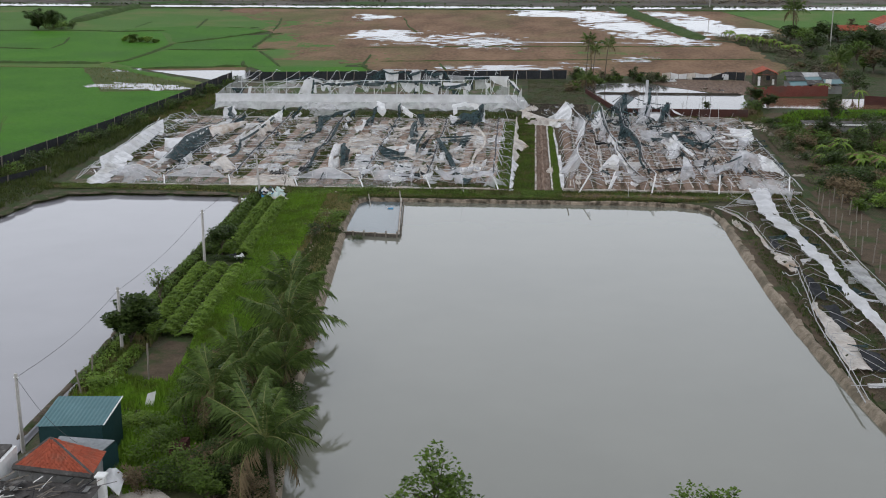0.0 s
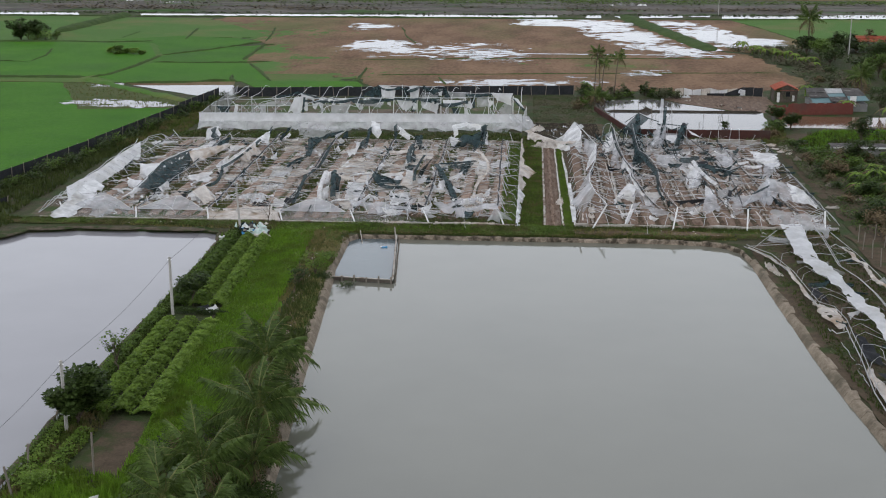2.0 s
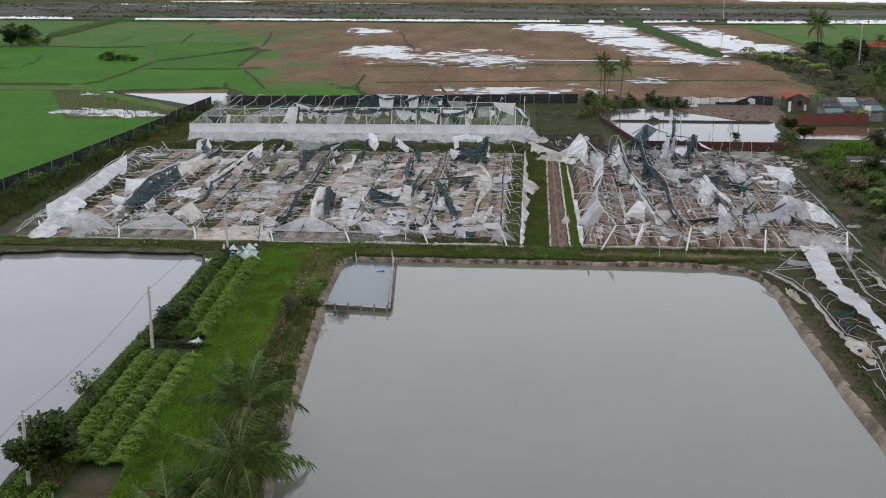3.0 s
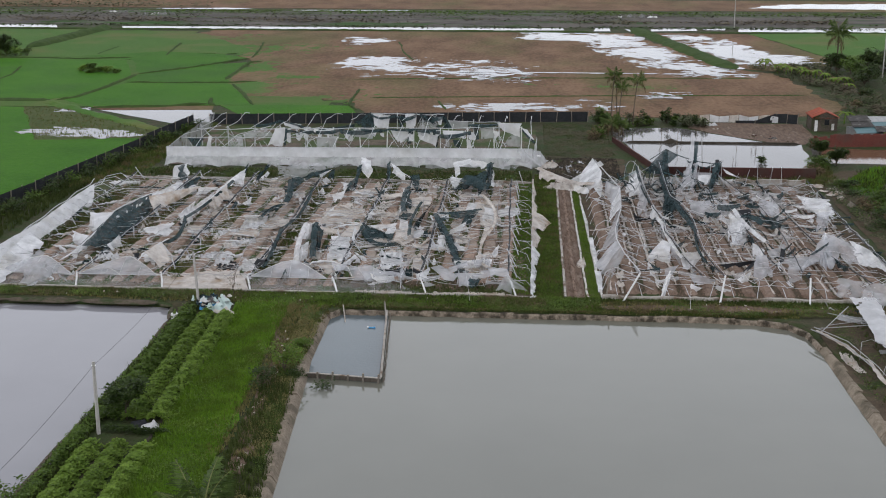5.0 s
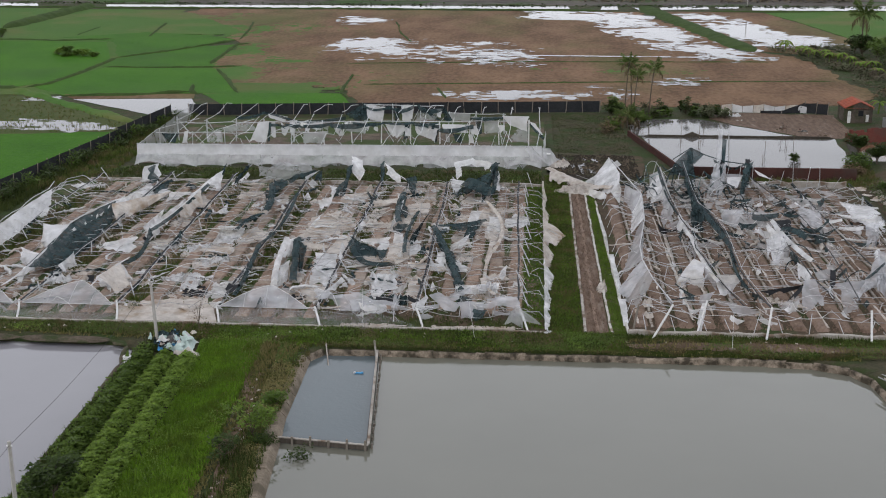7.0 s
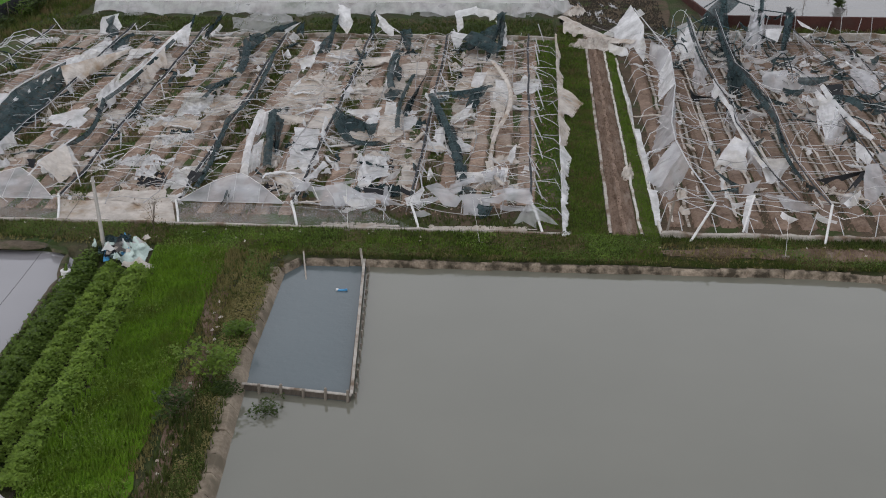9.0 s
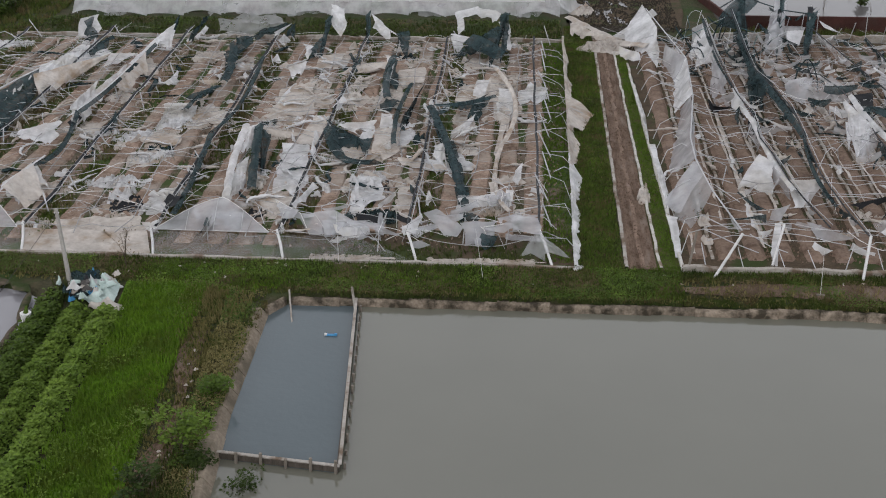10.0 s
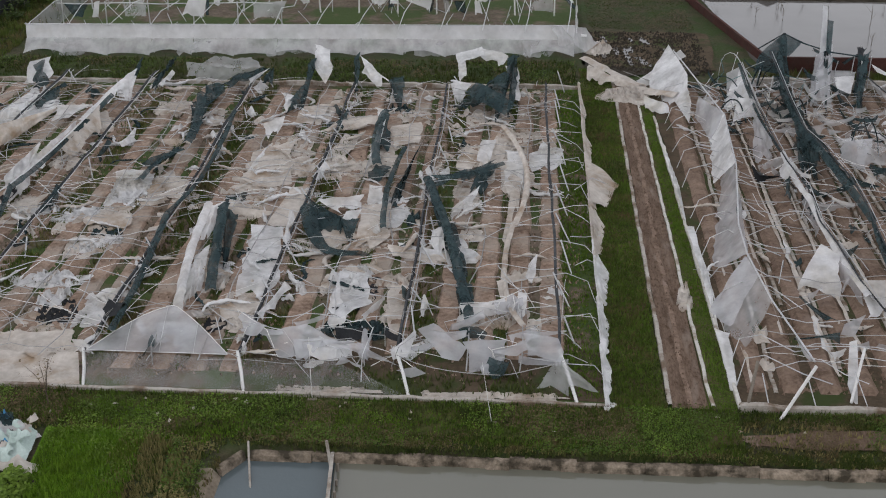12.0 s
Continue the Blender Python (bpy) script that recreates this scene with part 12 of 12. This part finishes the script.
pil = thing("gate_pillar", "white capped gate pillar by the yard", "pillar", at=(-23.0, 59.6, 0))
part("shaft", box(-0.2, -0.2, 0, 0.2, 0.2, 2.4), M_PLASTER, pil)
part("cap", box(-0.3, -0.3, 2.404, 0.3, 0.3, 2.55, 0.05), M_PLASTER, pil)
whouse = thing("house", "white rendered house with a grey broken roof", "house", at=(-33.1, 56.5, 0))
part("wall", box(0, 0, 0, 4.4, 5.5, 2.9), M_PLASTER, whouse)
part("roof", box(-0.2, -0.2, 2.904, 4.2, 5.4, 3.05, 0.04), M_SLATE, whouse, "dark broken roofing")
out = thing("outbuilding", "low outbuilding under broken grey roof sheets", "outbuilding", at=(-28.6, 55.2, 0))
part("wall", box(0, 0, 0, 5.4, 4.2, 1.9), M_PLASTER_GREY, out)
part("roof", box(-0.2, -0.2, 1.904, 5.6, 4.4, 1.93), M_SLATE, out, "sagging dark roof")
r9 = random.Random(9)
for j in range(26):
    x, y = r9.uniform(-.2, 5.6), r9.uniform(-.3, 3.7)
    z = 1.95 + 0.012 * j
    w, l2, a = r9.uniform(.25, .6), r9.uniform(.4, 1.0), r9.uniform(-.6, .6)
    c, s = math.cos(a), math.sin(a)
    q = [(x + c * p - s * q_, y + s * p + c * q_) for p, q_ in ((0, 0), (w, 0), (w, l2), (0, l2))]
    part("roof_sheet", prism(q, z, z + 0.03), M_SLATE if j % 7 else M_PLASTER_GREY, out)
for j in range(70):
    x, y, a, ln = r9.uniform(0, 5.4), r9.uniform(-.2, 4.0), r9.choice((0.2, 1.5, 1.1)) + r9.gauss(0, .25), r9.uniform(.4, 1.6)
    z = r9.uniform(2.0, 2.35)
    part("slat", tube([(x, y, z), (x + ln * math.cos(a), y + ln * math.sin(a), z + r9.uniform(-.05, .15))], r9.uniform(.015, .04), 4), (M_WOOD, M_SLATE, M_NET_BLACK, M_WOOD, M_PLASTER)[j % 5], out)
tarp = thing("tarpaulin", "white tarpaulin draped over junk by the lean-to", "tarpaulin", at=(0, 0, 0))
g = np.meshgrid(np.linspace(-1, 1, 14), np.linspace(-1, 1, 14), indexing="ij")
tz = 1.55 - 0.9 * np.clip(np.abs(g[0]) - 0.25, 0, 1) - 0.7 * np.clip(np.abs(g[1]) - 0.3, 0, 1) + 0.25 * (fbm(g[0] * 3, g[1] * 3, 4, 3) - 0.5)
part("sheet", (np.stack([-23.4 + g[0] * 0.75, 62.1 + g[1] * 1.0, tz], -1).reshape(-1, 3), grid_faces(14, 14)), M_FILM, tarp, smooth=True)
flat("yard_paving", [(-23.8, 50), (-19.5, 50), (-19.5, 61.6), (-21, 63), (-23.6, 62.8)], 0.11, M_RUBBLE, "pale broken paving of the house yard", "paving", rough=0.5)
stack = thing("brick_stack", "overgrown stack of old bricks by the palms", "brick stack", at=(-21.4, 66.6, 0))
for j in range(60):
    lay, pos = j // 12, j % 12
    x, y = (pos % 4) * 0.24 + 0.02 * math.sin(j), (pos // 4) * 0.42 + 0.03 * math.cos(j * 2)
    part("brick", box(x, y, 0.02 + lay * 0.22, x + 0.22, y + 0.38, 0.22 + lay * 0.22, 0.02), M_BRICK, stack)

# ---- greenery by the far hamlet and the neglected garden ----
rg = random.Random(31)
GREENS = [M_LEAF, M_LEAF_DARK, M_LEAF, M_LEAF_LIGHT, M_LEAF_BROWN]
for k in range(90):
    x, y = rg.uniform(34, 60), rg.uniform(132, 200)
    if x < 36 + (y - 150) * 0.06:
        x += 4
    w = rg.uniform(1.8, 4.2)
    m = rg.choice(GREENS)
    if y > 182:
        continue
    shrub(x, y, w, rg.uniform(0.8, 2.6), int(230 * w), 0.3, m, "withered brown shrub in the garden" if m == M_LEAF_BROWN else "leafy green shrub in the garden", 200 + k)
for k, (x, y, h, s) in enumerate([(45.5, 190, 4.2, 2.2), (41.2, 176, 3.2, 2.0), (47, 172, 4.2, 2.6), (55.8, 219, 4.4, 2.6), (37.2, 208, 2.8, 1.6), (38.5, 204, 2.4, 1.5)]):
    tree("tree", x, y, h, s, 1700, 0.3, M_LEAF_DARK, "dark leafy tree by the neglected garden", 40 + k, low=0.2)
for k in range(56):
    x, y = rg.uniform(61, 96), rg.uniform(246, 318)
    m = rg.choice([M_LEAF, M_LEAF_DARK, M_LEAF_DARK, M_LEAF_BROWN])
    tree("tree", x, y, rg.uniform(2.6, 5.6), rg.uniform(1.8, 3.6), 1200, 0.42, m, "bare brownish tree near the hamlet" if m == M_LEAF_BROWN else "dark leafy tree near the hamlet", 80 + k, low=0.2, trunk_r=0.16)
SIDE_GARDEN = [(33.0, 141), (45, 138), (60, 141), (60, 186), (40, 183), (36.5, 193), (33.6, 191)]
for k, (m, lab, n, leaf) in enumerate([(M_LEAF_DARK, "dark green rank weeds of the neglected garden", 16000, 0.22), (M_SCRUB_BROWN, "withered brown stalks of the neglected garden", 14000, 0.2), (M_LEAF, "green rank weeds of the neglected garden", 9000, 0.2), (M_SCRUB, "dusty weeds of the neglected garden", 9000, 0.2)]):
    weeds(SIDE_GARDEN, n, leaf, 0.5, m, lab, 620 + k, 0.48)
for k in range(26):
    rk = random.Random(k + 9650)
    y = rk.uniform(143, 192)
    m = rk.choice([M_LEAF_DARK, M_LEAF_BROWN, M_LEAF_DARK, M_LEAF])
    shrub(34.2 + (y - 143) * 0.03 + rk.uniform(0, 4), y, rk.uniform(1.0, 2.4), rk.uniform(0.5, 1.3), 420, 0.22, m, "withered brown shrub by the wrecked greenhouse" if m == M_LEAF_BROWN else "low green shrub by the wrecked greenhouse", 2300 + k)
for k in range(22):
    s = k / 21
    x, y = 54 + 3 * math.sin(k * 2.4) + 4 * s, 314 - 68 * s + rg.uniform(-6, 6)
    shrub(x + 1, y, rg.uniform(1.6, 3.2), rg.uniform(0.6, 1.5), 420, 0.36, rg.choice([M_LEAF_DARK, M_LEAF_BROWN, M_SCRUB, M_SCRUB_BROWN]), "dusty scrub at the field's edge", 300 + k)
for k, (m, lab, n) in enumerate([(M_SCRUB, "dusty grey-green scrub at the field's edge", 5200), (M_SCRUB_BROWN, "withered brown scrub at the field's edge", 3600), (M_LEAF_DARK, "dark weeds at the field's edge", 4200)]):
    weeds([(44.5, 317), (62, 322), (62, 246), (50, 246), (52.5, 262), (51, 290)], n, 0.34, 0.9, m, lab, 640 + k, 0.6)
for k in range(34):
    x = 7.5 + 17 * rg.random()
    shrub(x, 237.5 + rg.uniform(-3.5, 2.0), rg.uniform(0.8, 2.2), rg.uniform(0.9, 2.2) * (1.5 if rg.random() < 0.25 else 1), 230, 0.34, rg.choice([M_LEAF, M_LEAF_DARK, M_SCRUB, M_LEAF_DARK]), "reeds and scrub behind the flooded pond", 400 + k)
for k in range(7):
    shrub(6.5 + k * 0.6, 222 + 2 * k + rg.uniform(-1, 1), 2.2, 1.3, 260, 0.35, M_LEAF if k % 2 else M_LEAF_BROWN, "scrub beside the flooded pond", 430 + k)
for k, (x, y, h, s) in enumerate([(-133, 325, 5.0, 2.6), (-130.5, 324, 4.4, 2.6), (-128, 323.5, 4.6, 2.4), (-132, 323, 3.0, 2.0)]):
    tree("tree", x, y, h, s, 2000, 0.42, M_LEAF_DARK, "dark leafy clump of trees among the paddies", 150 + k, low=0.1, trunk_r=0.15)
for k, (x, y, w, h) in enumerate([(-126, 324, 3.4, 2.8), (-123.5, 325, 3.0, 2.2), (-128, 322, 4.0, 1.8), (-99.5, 296.5, 1.8, 1.5), (-97.5, 296, 2.0, 2.2), (-95.5, 295.5, 1.6, 1.2), (-93.5, 294.5, 2.0, 1.7), (-91.5, 294, 1.6, 0.9), (-97, 294, 1.6, 0.9)]):
    shrub(x, y, w, h, 420, 0.4, M_LEAF if k % 3 else M_LEAF_LIGHT, "light green bush among the paddies", 900 + k)
for band, (y0, y1, count, tall, mat, lab) in enumerate([(411, 415, 900, 0.3, M_LEAF_DARK, "dark reeds along the far canal bank"), (421, 431, 1800, 0.3, M_SCRUB_BROWN, "withered scrub on the canal embankment"), (432, 446, 900, 0.4, M_SCRUB, "dusty scrub on the canal embankment"), (445, 468, 3600, 0.5, M_LEAF, "green scrub behind the canal embankment"), (486, 500, 700, 2.4, M_SCRUB, "row of bushes beyond the canal")]):
    r = random.Random(band + 61)

    def spot():
        while True:
            x, y = r.uniform(-240, 240 if band < 4 else -120), r.uniform(y0, y1)
            if float(fbm(np.array(x * 0.05), np.array(y * 0.12), band, 3)) > r.uniform(0.36, 0.6):
                break
        off = (y - 444) / 29
        return x, y + x * 0.019, max(0.0, 1.1 * (1 - off * off)) + tall * r.random() ** 2
    solo("scrub", leaves(count * 3, spot, 0.8, r, 0.8), mat, lab, "scrub", kind="stuff")
for k, (x, y) in enumerate([(-144, 447), (-140, 447.5), (-131, 439.5), (-127.5, 440), (-124.5, 439), (-121, 438.5), (25, 442), (28.4, 442.5), (32, 442.2), (35.5, 441.8)]):
    heap("stone_lump", x, y, 3.4, 4.0, 1.0, M_PLASTER_GREY if k % 3 else M_PLASTER, "pale rubble tipped on the embankment", seed=k + 700, category="rubble", edge=0.5, floor=0.85)
for k, (x, y) in enumerate([(57, 415), (70, 300)]):
    solo("utility_pole", tube([(x, y, 0), (x, y, 9)], 0.14, 5, 0.7), M_POLE, "tall grey utility pole beyond the fields", "utility pole")


def banana(x, y, h, seed):
    """A clump of broad arching leaves on short stems, torn by the wind."""
    r = random.Random(seed)
    t = thing("banana_plant", "yellow-green banana plant with wind-torn leaves", "banana plant", "banana plants", at=(x, y, 0))
    part("stem", tube([(0, 0, 0), (0.1, 0.05, h * 0.5), (0.15, 0.1, h * 0.7)], 0.12, 6, 0.6), M_LEAF_LIGHT, t)
    for i in range(8):
        a, ln = i * 0.79 + r.uniform(-.3, .3), h * r.uniform(0.7, 1.0)
        v = []
        for k in range(7):
            s = k / 6
            cx, z = ln * s * 0.9, h * 0.65 + ln * (0.55 * s - 0.85 * s * s)
            w = 0.30 * math.sin(math.pi * min(0.97, 0.08 + s)) * r.uniform(0.6, 1.1)
            for o, dz in ((-w, -0.08), (0, 0.04), (w, -0.08)):
                v.append((cx * math.cos(a) - o * math.sin(a), cx * math.sin(a) + o * math.cos(a), max(0.05, z + dz)))
        part("leaf", (v, grid_faces(7, 3)), M_LEAF_LIGHT if i % 4 else M_LEAF_BROWN, t)


turf("grass", [(3, 138), (30, 138), (30, 139.8), (3, 139.8)], 7, 0.2, M_GRASS_DRY, "sparse dry grass on the mud path", 23, 0.5)
for k in range(15):
    rk = random.Random(k + 9500)
    x, y = rk.uniform(15, 33), rk.choice([rk.uniform(197, 216), rk.uniform(219, 221), rk.uniform(221, 226)])
    tw = thing("sapling", "bare sapling standing in the flooded pond", "sapling", "drowned saplings", at=(x, y, 0))
    h = rk.uniform(0.9, 2.4)
    part("stem", joined(tube([(0, 0, -0.1), (0.05, 0, h * .5), (rk.uniform(-.3, .3), 0.1, h)], 0.035, 4, 0.3), *[tube([(0, 0, h * u), (rk.uniform(-.6, .6), rk.uniform(-.6, .6), h * (u + .3))], 0.018, 3, 0.4) for u in (.3, .45, .6, .7)]), M_BARK, tw)
for k in range(12):
    rk = random.Random(k + 9100)
    banana(37.2 + rk.uniform(0, 7), 155 + rk.uniform(0, 16), rk.uniform(1.6, 2.6), k)
for k in range(16):
    rk = random.Random(k + 9700)
    u = k / 15
    banana(47.5 + 11 * u + rk.uniform(-1, 1.5), 318 - 36 * u + rk.uniform(-4, 4), rk.uniform(1.8, 2.8), 60 + k)
for k, (x, y) in enumerate([(49, 222), (53.5, 214), (46, 240), (58, 250)]):
    banana(x + 2, y, 2.6, 40 + k)
for k in range(16):
    rk = random.Random(k + 9300)
    x, y = (34.0 + rk.gauss(0, 1.0), 185 + rk.gauss(0, 2.2)) if k < 10 else (rk.uniform(33, 42), rk.uniform(142, 182))
    heap("rubbish", x, y, rk.uniform(.7, 2.0), rk.uniform(.6, 1.6), 0.3, rk.choice([M_RUBBLE, M_FILM_CREAM, M_WOOD, M_SLATE]), "debris and film scraps dumped in the garden", 1200 + k, category="rubbish", edge=0.7, floor=0.07)
for k, (x, y, w, h, m) in enumerate([(35.3, 201, 3.4, 1.9, M_LEAF), (36.6, 204, 2.4, 1.5, M_LEAF_DARK), (34.2, 197.5, 2.4, 1.2, M_LEAF_BROWN), (40.8, 179, 3.0, 2.0, M_LEAF_BROWN), (42.5, 177, 2.6, 1.8, M_LEAF_BROWN), (10.6, 229, 2.4, 1.6, M_LEAF_BROWN), (12.2, 231, 2.2, 1.4, M_LEAF), (28.5, 204.5, 1.2, 1.3, M_LEAF_DARK)]):
    shrub(x, y, w, h, int(300 * w), 0.26, m, "bushy shrub beside the flooded pond" if y > 195 else "reddish brown shrub in the garden", 1300 + k)

for k in range(20):
    rk = random.Random(k + 9900)
    y = 61.5 + k * 1.05
    x = -13.9 - (y - 60.5) * 0.11 - rk.uniform(0.2, 1.6)
    shrub(x, y, rk.uniform(1.6, 2.6), rk.uniform(1.2, 2.8), 1500, 0.16, rk.choice([M_LEAF_DARK, M_LEAF_DARK, M_LEAF_BROWN, M_LEAF_DARK]), "dark brush overhanging the pond slabs", 1700 + k)

# the furrow is a flat, dark-coloured strip between rows and grass
flat("furrow", [(-27.36, 133.5), (-27.14, 133.5), (-26.85, 112), (-26.6, 90), (-26.85, 90), (-27.1, 112)], 0.115, M_MUD, "narrow dark furrow beside the vegetable rows", "furrow", rough=0.1)
bits = []
for k in range(60):
    rk = random.Random(k + 10100)
    if k < 24:
        y = rk.uniform(104, 131)
        x = -19.9 - (y - 104) * 0.085 + rk.gauss(0, 0.35)
    else:
        x, y = rk.uniform(-45, 28), rk.uniform(138.2, 140.4)
    bits.append(heap("", x, y, rk.uniform(.1, .32), rk.uniform(.1, .32), 0.12, None, "", 3000 + k, edge=0.6, loose=True, floor=0.14))
solo("litter", joined(*bits), M_FILM_CREAM, "pale film litter trodden into the bank", "litter", kind="stuff", smooth=True)
